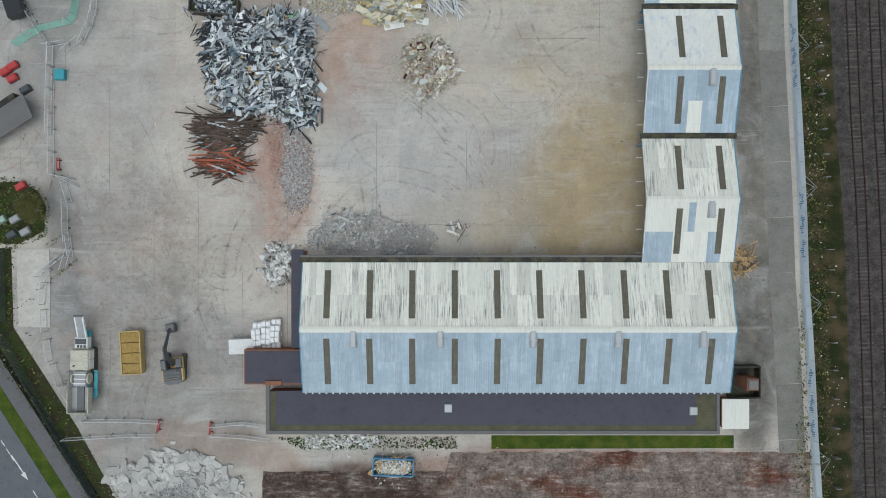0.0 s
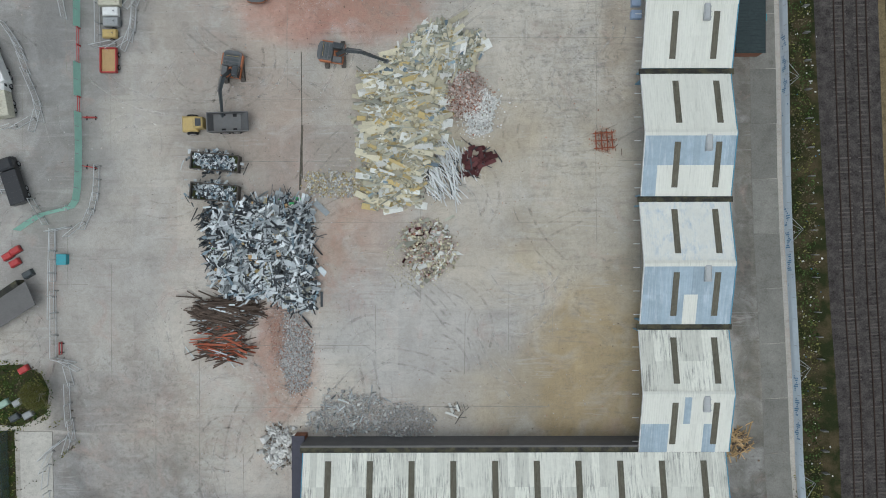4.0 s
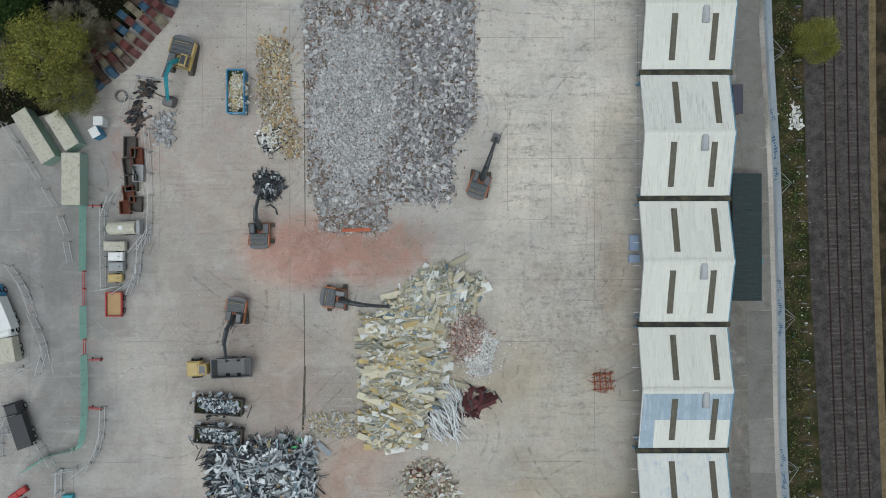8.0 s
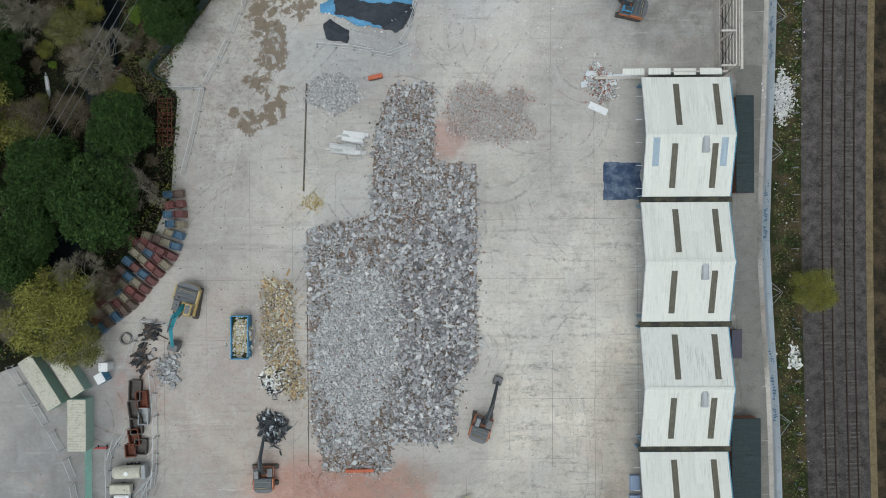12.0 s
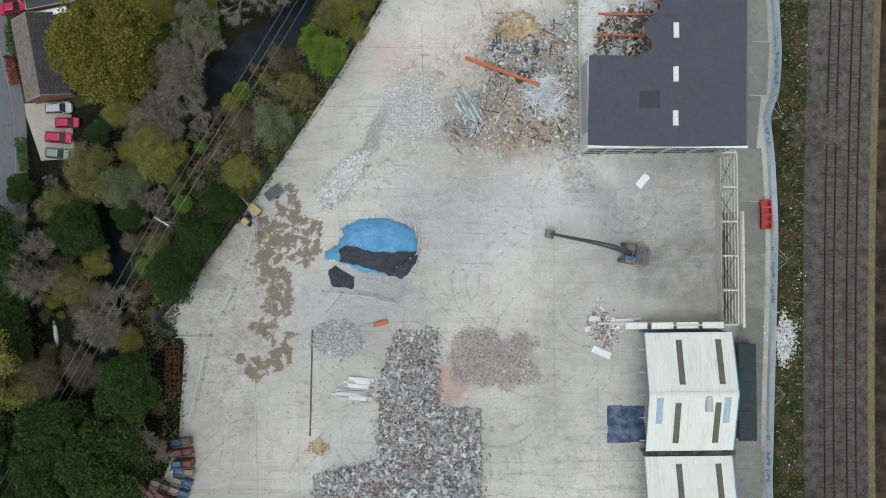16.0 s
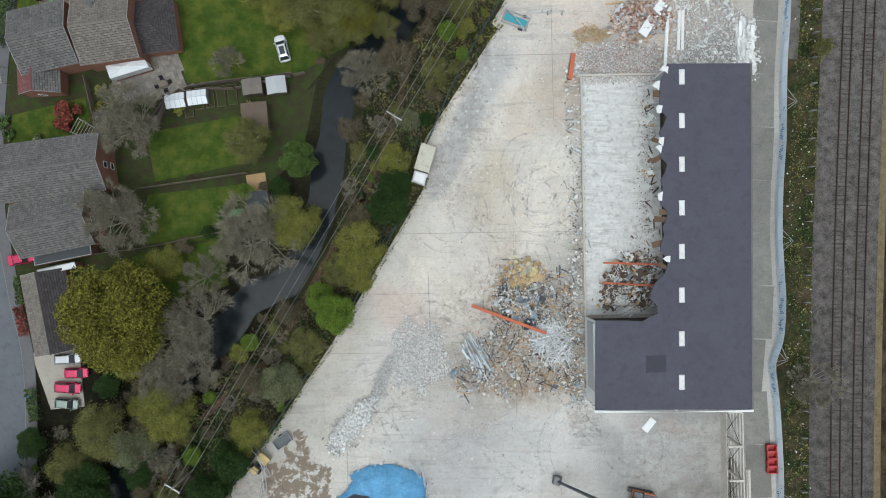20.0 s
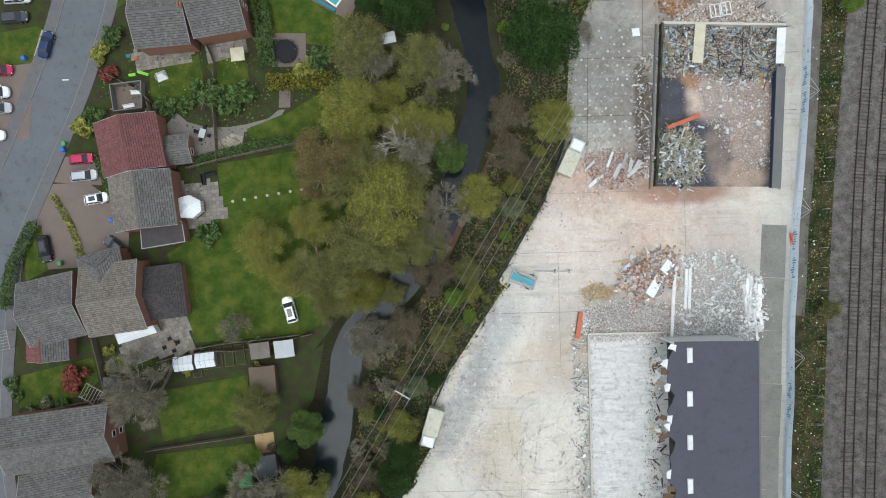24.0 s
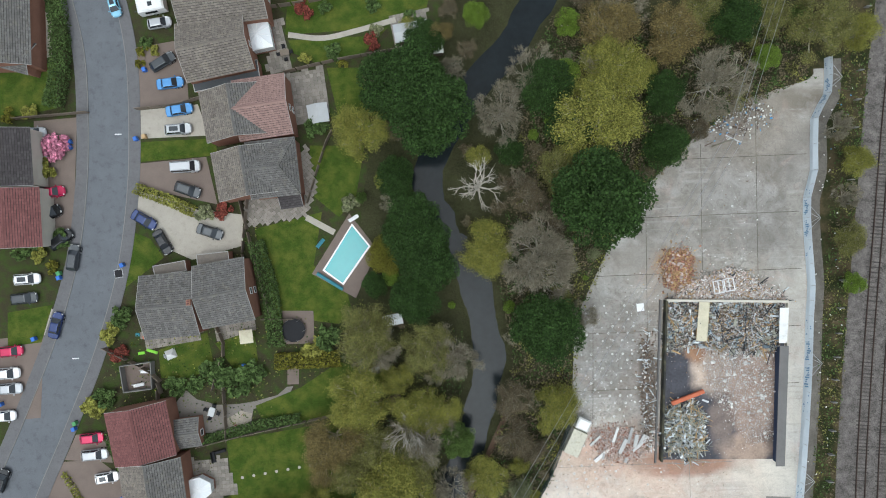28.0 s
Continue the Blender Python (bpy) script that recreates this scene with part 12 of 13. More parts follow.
# palisade along the bank and the road
bars = Geo()
pal = thing("palisade_fence", None, "tall dark steel palisade fence on the boundary", "fence")
for pts in ([(-44.14, 133.42), (-47.03, 135.55), (-41.70, 141.96), (-32.81, 153.41), (-29.34, 158.19), (-23.19, 167.37)], [(-18.48, 173.33), (-13.73, 182.06), (-8.05, 191.70), (-11.70, 187.02), (-8.77, 194.40), (-4.66, 205.02)], [(-3.77, 203.33), (2.16, 215.77), (8.02, 225.41), (15.33, 237.34), (18.83, 246.39)], [(-69.73, -11.63), (-66.18, -18.29), (-59.96, -28.95), (-53.31, -40.49)], [(-69.01, 0.36), (-68.66, -11.19)]):
    rows_ = along(pts, 2.7)
    for (a, _), (b, _) in zip(rows_, rows_[1:]):
        for j in range(16):
            p = a.lerp(b, j / 16)
            bars.box((p.x - 0.035, p.y - 0.035, 0.1), (p.x + 0.035, p.y + 0.035, 2.3))
        part("rail", Geo().tube((*a.xy, 0.5), (*b.xy, 0.5), 0.04, 4), M["palisade"], pal)
        part("rail", Geo().tube((*a.xy, 2.0), (*b.xy, 2.0), 0.04, 4), M["palisade"], pal)
        part("post", Geo().box((a.x - 0.06, a.y - 0.06, 0), (a.x + 0.06, a.y + 0.06, 2.4)), M["palisade"], pal)
tagged(part("pales", bars, M["palisade"], pal), kind="stuff")

# overhead line
M["wire"] = surface("pale_conductor", (0.4, 0.41, 0.42), 0.5, 0.5, vary=0.05)
poles = [(-101.0, 55.0), (-43.10, 150.98), (-8.19, 207.19), (43.91, 290.47), (72.0, 370.0)]
power = []
for k, (x, y) in enumerate(poles):
    nx, ny = poles[min(k + 1, 4)][0] - poles[max(k - 1, 0)][0], poles[min(k + 1, 4)][1] - poles[max(k - 1, 0)][1]
    turn = math.degrees(math.atan2(ny, nx))
    p = thing("power_pole", at(x, y, 0, turn), "wooden power pole with a steel crossarm", "power pole", "power line")
    part("pole", Geo().tube((0, 0, -0.2), (0, 0, 9.0), 0.16, 8, 0.11), M["bark"], p)
    part("crossarm", Geo().box((-0.08, -1.35, 8.5), (0.08, 1.35, 8.65)), M["steel"], p)
    for s in (-1.25, 0, 1.25):
        part("insulator", Geo().tube((0, s, 8.65), (0, s, 8.9), 0.07, 8), M["upvc"], p)
    power.append((p.matrix_basis, x, y))
for k in range(4):
    wire = thing("power_line", None, "three pale overhead conductors between poles", "power line", "power line")
    for s in (-1.25, 0, 1.25):
        a, b = power[k][0] @ Vector((0, s, 8.9)), power[k + 1][0] @ Vector((0, s, 8.9))
        g = Geo()
        for j in range(13):
            p = a.lerp(b, j / 12) - Vector((0, 0, 3.6 * j / 12 * (1 - j / 12)))
            g.v += [tuple(p + Vector(o)) for o in ((-0.03, 0, -0.02), (0.03, 0, -0.02), (0, 0, 0.035))]
        g.f = [(3 * j + i, 3 * j + (i + 1) % 3, 3 * j + 3 + (i + 1) % 3, 3 * j + 3 + i) for j in range(12) for i in range(3)]
        g.m = [0] * len(g.f)
        part("conductor", g, M["wire"], wire)

# stacked crates along the wood
CRATES = [paint("maroon_crate", (0.17, 0.055, 0.05)), paint("blue_crate", (0.06, 0.14, 0.22)), paint("brown_crate", (0.15, 0.1, 0.075)), paint("cream_crate", (0.3, 0.26, 0.18)), paint("red_crate", (0.24, 0.075, 0.065))]
names = ["maroon", "blue", "brown", "cream", "red"]
crates = []
for i, mat in enumerate(CRATES):
    c = thing("stacked_crate", at(0, 0), f"{names[i]} steel stillage crate in a stack", "crate", "stacked crates")
    part("base", Geo().box((-0.72, -0.55, 0.1), (0.72, 0.55, 0.2)), mat, c)
    for a, b in (((-0.72, -0.55, 0.2), (0.72, -0.49, 0.85)), ((-0.72, 0.49, 0.2), (0.72, 0.55, 0.85)), ((-0.72, -0.49, 0.2), (-0.66, 0.49, 0.85)), ((0.66, -0.49, 0.2), (0.72, 0.49, 0.85))):
        part("side", Geo().box(a, b), mat, c)
    part("rail", Geo().box((-0.3, -0.49, 0.74), (-0.2, 0.49, 0.82)).box((0.2, -0.49, 0.74), (0.3, 0.49, 0.82)).box((-0.66, -0.05, 0.7), (0.66, 0.05, 0.74)), mat, c)
    for x in (-0.62, 0.62):
        part("foot", Geo().box((x - 0.08, -0.53, 0), (x + 0.08, 0.53, 0.1)), mat, c)
    crates.append(c)
rng = random.Random(9)
first = set()
for k, (p, d) in enumerate(along([(-42.58, 115.58), (-42.24, 110.55), (-43.82, 105.52), (-47.04, 101.60), (-50.26, 97.77), (-53.94, 94.85), (-58.08, 91.39)], 1.32)):
    side = Vector((-d.y, d.x, 0))
    side = side if side.x < 0 else -side
    turn = math.degrees(math.atan2(side.y, side.x)) + rng.uniform(-6, 6)
    for j in range((4, 4, 5, 4, 4)[k % 5] if 4 < k < 22 else 2):
        i = rng.choice([0, 0, 1, 1, 2, 2, 3, 4])
        q = p + side * (1.62 * j)
        for level in range(rng.choice([2, 2, 2, 3])):
            m = at(q.x, q.y, 0.87 * level, turn)
            if i not in first:
                first.add(i)
                crates[i].matrix_basis = m
            else:
                copy_thing(crates[i], m)
for spot, n in (((-44.78, 129.80), 3),):
    for k in range(n):
        rack = thing("steel_rack", at(spot[0], spot[1] - 2.6 * k, 0, 0), "rust-brown open steel rack by the fence", "rack", "steel racks")
        g = Geo()
        for a in (-1.1, -0.4, 0.4, 1.1):
            g.box((a - 0.05, -1.2, 0.9), (a + 0.05, 1.2, 1.0)).box((a - 0.05, -1.2, 0), (a + 0.05, -1.1, 0.9)).box((a - 0.05, 1.1, 0), (a + 0.05, 1.2, 0.9))
        for b in (-1.2, -0.4, 0.4, 1.1):
            g.box((-1.15, b, 0.9), (1.15, b + 0.1, 1.02))
        part("frame", g, M["rust"], rack)
canoe = thing("canoe", at(*BOAT, 0.05, 8), "white upturned canoe lying among the trees", "boat")
hull = Geo()
ends = [(-2.2, 0.02), (-1.6, 0.22), (-0.6, 0.34), (0.6, 0.34), (1.6, 0.22), (2.2, 0.02)]
hull.add([(w * math.cos(a), s, 0.45 * math.sin(a) * (0.5 + w)) for s, w in ends for a in (0, 0.8, 1.57, 2.34, math.pi)], [(5 * i + j, 5 * i + j + 5, 5 * i + j + 6, 5 * i + j + 1) for i in range(5) for j in range(4)])
part("hull", hull, M["upvc"], canoe)
part("keel", Geo().box((-0.03, -1.6, 0.3), (0.03, 1.6, 0.42), 0.01), M["white_paint"], canoe)
hut = thing("garden_hut", at(*(-67.28, 122.57), 0, -22), "small hut under a faded green sheet roof", "hut")
part("wall", Geo().box((-1.9, -1.1, 0), (1.9, 1.1, 1.8)), M["shed_wood"], hut)
part("roof", Geo().prism([(-1.35, 1.7), (0, 2.4), (1.35, 1.7), (1.35, 1.8), (0, 2.5), (-1.35, 1.8)], -2.2, 2.2, 0, Matrix(((0, 0, 1, 0), (1, 0, 0, 0), (0, 1, 0, 0), (0, 0, 0, 1)))), M["plastic_teal"], hut, "green sheet roof")
ring_ = thing("concrete_ring", at(*(-51.48, 92.18)), "open concrete manhole ring on the ground", "ring")
g = Geo()
for k in range(20):
    a, b = math.tau * k / 20, math.tau * (k + 1) / 20
    g.add([(r * math.cos(t), r * math.sin(t), z) for z in (0, 0.6) for r, t in ((0.75, a), (1.0, a), (1.0, b), (0.75, b))], [(4, 5, 6, 7), (1, 2, 6, 5), (3, 0, 4, 7)])
part("ring", g, M["kerb"], ring_)


# tarpaulins over a stockpile
def rise(x, y, ring, top):
    """Height of a sheet drawn over a stockpile: steep at its edge, flat inside."""
    p = Vector((x, y, 0))
    far = 9.0
    for (ax, ay), (bx, by) in zip(ring, ring[1:] + ring[:1]):
        a, d = Vector((ax, ay, 0)), Vector((bx - ax, by - ay, 0))
        far = min(far, (p - a - d * max(0.0, min(1.0, (p - a).dot(d) / d.length_squared))).length)
    return top * min(1.0, far / 1.8) ** 0.6


def tarp(label, ring, top, mat, seed, under=None, lift=0.0):
    a = np.array(ring)
    lo, hi = a.min(0), a.max(0)
    n = 64
    geo, index = Geo(), {}
    for j in range(n + 1):
        for i in range(n + 1):
            x, y = lo[0] + (hi[0] - lo[0]) * i / n, lo[1] + (hi[1] - lo[1]) * j / n
            if inside(x + 0.35 * noise.noise(Vector((x * 0.8, y * 0.8, seed))), y + 0.35 * noise.noise(Vector((x * 0.8, y * 0.8, seed + 4.0))), ring):
                z = rise(x, y, under, top) if under and inside(x, y, under) else rise(x, y, ring, top * (0.35 if under else 1.0))
                fold = 0.2 * noise.noise(Vector((x * 0.9, y * 0.9, seed))) + 0.1 * noise.noise(Vector((x * 2.2, y * 2.2, seed))) + 0.14 * abs(noise.noise(Vector((x * 3.5 + y, y * 2.4, seed)))) + 0.06 * noise.noise(Vector((x * 7.0, y * 7.0, seed)))
                index[i, j] = len(geo.v)
                geo.v.append((x, y, max(0.02, z + fold * min(1.0, top)) + lift))
    for (i, j) in index:
        k = [(i, j), (i + 1, j), (i + 1, j + 1), (i, j + 1)]
        if all(q in index for q in k):
            geo.f.append([index[q] for q in k])
    geo.m = [0] * len(geo.f)
    return tagged(geo.ob("tarpaulin", M[mat], smooth=True), label, "tarpaulin")


BLUE = [(-17.31, 149.97), (-14.14, 151.50), (-9.70, 151.53), (-6.38, 150.38), (-4.64, 148.69), (-4.59, 145.81), (-9.82, 142.09), (-14.26, 142.79), (-17.39, 144.41), (-20.07, 144.91), (-19.77, 146.29), (-17.81, 147.29), (-16.87, 148.85)]
tarp("crumpled blue tarpaulin over a stockpile", BLUE, 1.3, "tarp_blue", 3.3)
tarp("black plastic sheet over the stockpile", [(-17.45, 146.63), (-16.06, 147.08), (-10.70, 145.99), (-4.68, 146.00), (-4.61, 144.24), (-6.30, 142.22), (-7.61, 141.50), (-9.82, 142.27), (-15.17, 143.82), (-17.39, 144.59)], 1.3, "tarp_black", 3.3, BLUE, 0.1)
tarp("black plastic sheet heaped on the yard", [(-19.35, 143.23), (-18.14, 143.86), (-15.11, 141.78), (-15.41, 139.94), (-19.11, 140.54)], 0.7, "tarp_black", 5.1)
tarp("dark blue plastic sheet spread flat by the shed", [(25.97, 120.51), (32.19, 120.49), (32.17, 114.27), (25.95, 114.30)], 0.06, "tarp_dark", 2.2)
rng = np.random.default_rng(95)
for ring, seed in ((BLUE, 96),):
    pts = np.array([p.xy[:] for p, d in along(ring + ring[:1], 0.9)])
    v, f = pieces(rng, np.c_[pts + rng.normal(0, 0.25, pts.shape), np.full(len(pts), 0.2)], rng.uniform(0.15, 0.45, (len(pts), 3)), "chunk", 0.4)
    stuff_mesh("weights", [(v, f, 0)], [M["chunk_white"]], "pale lumps holding the sheet down", "weights")

# roofless bay: standing steel frame
frame_ = thing("stripped_bay", None, "white-painted steel frame of a stripped bay", "steel frame")
X, Y0, Y1 = 44.4, 134.2, 160.6
for k in range(6):
    y = Y0 + (Y1 - Y0) * k / 5
    part("column", Geo().box((X - 0.18, y - 0.15, 0), (X + 0.18, y + 0.15, 7.4)), M["cream_steel"], frame_)
    part("stub_beam", Geo().box((X - 2.0, y - 0.12, 7.0), (X + 0.2, y + 0.12, 7.35)), M["cream_steel"], frame_)
for z in (1.4, 2.6, 3.8, 5.0, 6.2, 7.3):
    part("rail", Geo().box((X + 0.18, Y0, z - 0.08), (X + 0.34, Y1, z + 0.08)), M["cream_steel"], frame_)
for k in range(5):
    y = Y0 + (Y1 - Y0) * k / 5
    part("bracing", Geo().tube((X, y, 0.3), (X, y + (Y1 - Y0) / 5, 7.0), 0.05, 5).tube((X, y, 7.0), (X, y + (Y1 - Y0) / 5, 0.3), 0.05, 5), M["scrap_dark"], frame_)
part("plinth_wall", Geo().box((X - 0.3, Y0, 0), (X - 0.18, Y1, 2.2)), M["cream_steel"], frame_)
part("cladding_rail", Geo().box((X + 0.9, Y0, 0), (X + 1.05, Y1 - 9, 6.8)), M["cream_steel"], frame_)
part("gutter", Geo().box((X + 1.05, Y0 - 0.5, 6.9), (X + 1.4, Y1 - 9, 7.1)), M["cream_steel"], frame_, "bent white gutter")
for y, x0 in ((Y0 - 0.2, 24.5),):
    part("end_wall", Geo().box((x0 + 8, y - 0.2, 0), (X, y, 4.8)), M["cream_steel"], frame_)
    part("end_beam", Geo().box((x0, y - 0.3, 0.3), (x0 + 8.5, y + 0.1, 0.9)), M["cream_steel"], frame_)
    for k in range(4):
        part("torn_sheet", Geo().box((28 + 4 * k, y - 0.6, 4.6 + 0.2 * (k % 2)), (31.4 + 4 * k, y + 0.4, 4.7 + 0.2 * (k % 2)), 0, 0), M["roof_white"], frame_)
for k in range(5):
    x = 25 + 4.6 * k
    part("column", Geo().box((x - 0.15, 161.2, 0), (x + 0.15, 161.5, 8.2)), M["cream_steel"], frame_)
for z in (2.0, 4.0, 6.0):
    part("rail", Geo().box((22.2, 161.35, z - 0.07), (45.0, 161.5, z + 0.07)), M["scrap_dark"], frame_)
heap("fallen_cladding", "fallen white cladding beams by the shed end", "debris heap", Area(0.4, (27.21, 134.22), 4.0, 0.9, 4), [(10, "plank", (2.5, 0.4, 0.2), (5.0, 0.8, 0.3), "scrap_white", 0.05, 3, 8)], 81)
for spot, turn, l, w in (((32.24, 157.09), 50, 2.4, 1.2), ((25.18, 129.11), -25, 3.2, 1.1), ((31.14, 264.15), 5, 1.2, 1.3)):
    b = thing("loose_panel", at(*spot, 0, turn), "white panel lying on the concrete", "panel", "loose panels")
    part("panel", Geo().box((-l / 2, -w / 2, 0.02), (l / 2, w / 2, 0.14), 0.02), M["upvc"], b)
    part("batten", Geo().box((-l / 2 + 0.1, -0.05, 0.14), (l / 2 - 0.1, 0.05, 0.18)), M["upvc"], b)

# bare floor and steel beside the torn roof
hall_floor = tagged(Geo().box((22.2, 175.4, 0.0), (35.0, 214.6, 0.14), 0.03).ob("floor", M["floor_pale"]), "bare pale screed floor of the hall", "floor", kind="structure")
kerb_wall = thing("hall_kerb", None, "broken base wall along the old hall floor", "wall")
part("base", Geo().box((21.9, 175.3, 0), (22.2, 214.8, 0.7), 0.03), M["render_wall"], kerb_wall)
part("base", Geo().box((22.2, 214.6, 0), (34.5, 214.9, 0.6), 0.03), M["render_wall"], kerb_wall)


def beam(label, a, b, z0, z1, mat="orange", w=0.32, name="steel_beam"):
    a, b = Vector((*a, z0)), Vector((*b, z1))
    m = Matrix.Translation(a) @ (b - a).to_track_quat("X", "Z").to_matrix().to_4x4()
    l = (b - a).length
    t = thing(name, m, label, "beam", "steel beams")
    for za, zb in ((-w / 2, -w / 2 + 0.05), (w / 2 - 0.05, w / 2)):
        part("flange", Geo().box((0, -w / 2, za), (l, w / 2, zb)), M[mat], t)
    part("web", Geo().box((0, -0.04, -w / 2 + 0.05), (l, 0.04, w / 2 - 0.05)), M[mat], t)


beam("long orange-primed steel beam across the debris", (3.43, 177.38), (15.41, 172.69), 0.9, 1.3, w=0.5), beam("rusty red beam under the torn roof", (24.90, 183.98), (34.38, 183.52), 1.6, 2.2, w=0.3), beam("rusty red beam under the torn roof", (24.65, 180.73), (33.57, 180.09), 1.4, 2.0, w=0.3)
beam("short orange steel beam in the ruin", (35.66, 248.18), (40.93, 250.09), 0.8, 1.0, w=0.6), beam("orange steel beam beside the plot", (20.21, 214.08), (20.89, 218.35), 0.3, 0.3, w=0.7), beam("bundle of red barrier boards", (-12.06, 134.05), (-9.74, 134.58), 0.3, 0.3, w=0.7), beam("orange plastic barrier on the lane", (55.71, 230.49), (56.03, 228.61), 0.4, 0.4, w=0.5), beam("red plastic barrier on broken concrete", (-16.09, 70.57), (-11.55, 70.66), 0.35, 0.35, w=0.5)
for a, b in (((38.41, 225.07), (38.05, 218.55)), ((38.97, 225.06), (38.70, 218.53)), ((36.42, 223.72), (35.69, 213.95)), ((49.53, 222.44), (50.64, 214.95))):
    beam("pale concrete post lying on the plot", a, b, 0.3, 0.3, "chunk_white", 0.5, "concrete_post")
for spot, turn, l, w in (((33.13, 222.69), 55, 4.4, 1.6), ((35.06, 225.44), 50, 2.2, 1.6)):
    b = thing("fallen_panel", at(*spot, 1.0, turn) @ pose(0, 0, 0, 6, 10, 0), "white wall panel leaning on the debris", "panel", "loose panels")
    part("panel", Geo().box((-l / 2, -w / 2, 0), (l / 2, w / 2, 0.18), 0.03), M["upvc"], b)
    part("edge", Geo().box((-l / 2, -w / 2 - 0.04, 0.02), (l / 2, -w / 2, 0.16)), M["vent"], b)

# ruin: floor, stub walls, loose roof strip
ruin = thing("ruined_building", None, "stub walls and sooty floor of a demolished block", "ruin")
A, B, C, D = (33.55, 238.72), (54.05, 238.18), (55.20, 264.44), (35.18, 265.25)
geo = Geo()
for j in range(41):
    for i in range(41):
        p = Vector(A).lerp(Vector(B), i / 40).lerp(Vector(D).lerp(Vector(C), i / 40), j / 40)
        geo.v.append((p.x, p.y, 0.05))
geo.f = [(41 * j + i, 41 * j + i + 1, 41 * j + i + 42, 41 * j + i + 41) for j in range(40) for i in range(40)]
geo.m = [0] * len(geo.f)
floor = part("floor", geo, M["ruin_floor"], ruin)
xy = np.array(geo.v)[:, :2]
tint = np.tile(np.array((0.07, 0.07, 0.08)), (len(xy), 1))
rough_ = np.array([noise.fractal(Vector((x * 0.3, y * 0.3, 4.4)), 1.0, 2.0, 4) for x, y in xy])
for (cx, cy), rx, ry, colour in (((43.45, 253.38), 3.8, 4.6, (0.5, 0.4, 0.32)), ((49.68, 249.48), 4.2, 8.5, (0.45, 0.33, 0.26)), ((48.50, 240.19), 5.5, 2.2, (0.36, 0.27, 0.21)), ((43.97, 244.97), 2.2, 5.0, (0.2, 0.16, 0.14)), ((44.37, 260.35), 9.0, 4.0, (0.25, 0.21, 0.17)), ((40.08, 256.73), 1.6, 1.6, (0.3, 0.17, 0.1))):
    w = np.clip((1.2 - np.hypot((xy[:, 0] - cx) / rx, (xy[:, 1] - cy) / ry) - 0.35 * rough_) / 0.4, 0, 1)[:, None]
    tint = tint * (1 - 0.9 * w) + np.array(colour) * 0.9 * w
layer = floor.data.color_attributes.new("tint", "FLOAT_COLOR", "POINT")
layer.data.foreach_set("color", np.c_[tint, np.ones(len(tint))].astype(np.float32).ravel())


def stub(a, b, h, w, mat, name="wall"):
    a, b = Vector((*a, 0)), Vector((*b, 0))
    d = (b - a).normalized()
    s = Vector((-d.y, d.x, 0)) * w / 2
    part(name, Geo().prism([tuple((a + s).xy), tuple((b + s).xy), tuple((b - s).xy), tuple((a - s).xy)], 0, h), M[mat], ruin)


stub(A, D, 1.5, 0.3, "gutter"), stub((32.75, 238.29), (34.45, 265.28), 0.5, 0.25, "felt_edge"), stub(D, C, 1.4, 0.4, "render_wall"), stub((52.5, 238.03), (53.5, 257.02), 2.2, 0.2, "cladding_dark")
part("canopy", Geo().prism([(51.71, 237.80), (53.17, 237.77), (54.41, 257.33), (52.95, 257.37)], 2.5, 2.62), M["felt_edge"], ruin, "strip of grey flat roof")
part("canopy_wall", Geo().prism([(54.0, 237.71), (54.2, 237.70), (55.6, 264.23), (55.4, 264.25)], 0, 0.7), M["render_wall"], ruin)
part("white_roof_end", Geo().prism([(52.83, 257.85), (54.11, 257.81), (54.62, 263.55), (53.16, 263.59)], 2.5, 2.6), M["white_paint"], ruin)
b = thing("roof_deck_sheet", at(*(40.87, 261.65), 1.6, 84), "long buff deck sheet lying on the tangle", "panel", "loose panels")
part("sheet", Geo().box((-3.2, -0.85, 0), (3.2, 0.85, 0.12), 0.02), M["foam_cream"], b)
part("lip", Geo().box((-3.2, -0.9, 0), (3.2, -0.85, 0.2)), M["foam_cream"], b)
for spot in ((43.99, 267.16), (45.77, 267.49)):
    b = thing("window_frame", at(*spot, 0.7, 8), "white window frame lying on rubble", "window frame", "window frames")
    for a, c in (((-0.85, -1.1, 0), (-0.7, 1.1, 0.1)), ((0.7, -1.1, 0), (0.85, 1.1, 0.1)), ((-0.85, -1.1, 0), (0.85, -0.95, 0.1)), ((-0.85, 0.95, 0), (0.85, 1.1, 0.1)), ((-0.07, -1.1, 0), (0.07, 1.1, 0.1))):
        part("bar", Geo().box(a, c), M["upvc"], b)

# lean-to sheds and clutter round the long shed
for (cx, cy), w, l, h, mat, label in (((47.81, 69.32), 4.6, 20.0, 2.8, "sheet_dark", "long felt-roofed lean-to beside the lane"), ((47.83, 122.83), 2.8, 15.5, 2.8, "sheet_dark", "dark flat-roofed annex beside the lane"), ((44.76, -25.03), 4.2, 4.6, 2.6, "roof_white", "small white sheet-roofed store"), ((46.56, 91.09), 1.6, 4.6, 2.4, "felt", "narrow dark store beside the shed")):
    s = thing("lean_to", at(cx, cy), label, "outbuilding", "lane outbuildings")
    part("wall", Geo().box((-w / 2 + 0.15, -l / 2 + 0.15, 0), (w / 2 - 0.15, l / 2 - 0.15, h - 0.15)), M["brick"], s)
    part("roof", Geo().box((-w / 2, -l / 2, h - 0.15), (w / 2, l / 2, h), 0.04), M[mat], s)
    part("fascia", Geo().box((w / 2, -l / 2, h - 0.3), (w / 2 + 0.05, l / 2, h + 0.03)), M["felt_edge"], s)
boiler = thing("chimney_stack", at(*(46.72, -20.22)), "square brick stack in a dark pit yard", "chimney")
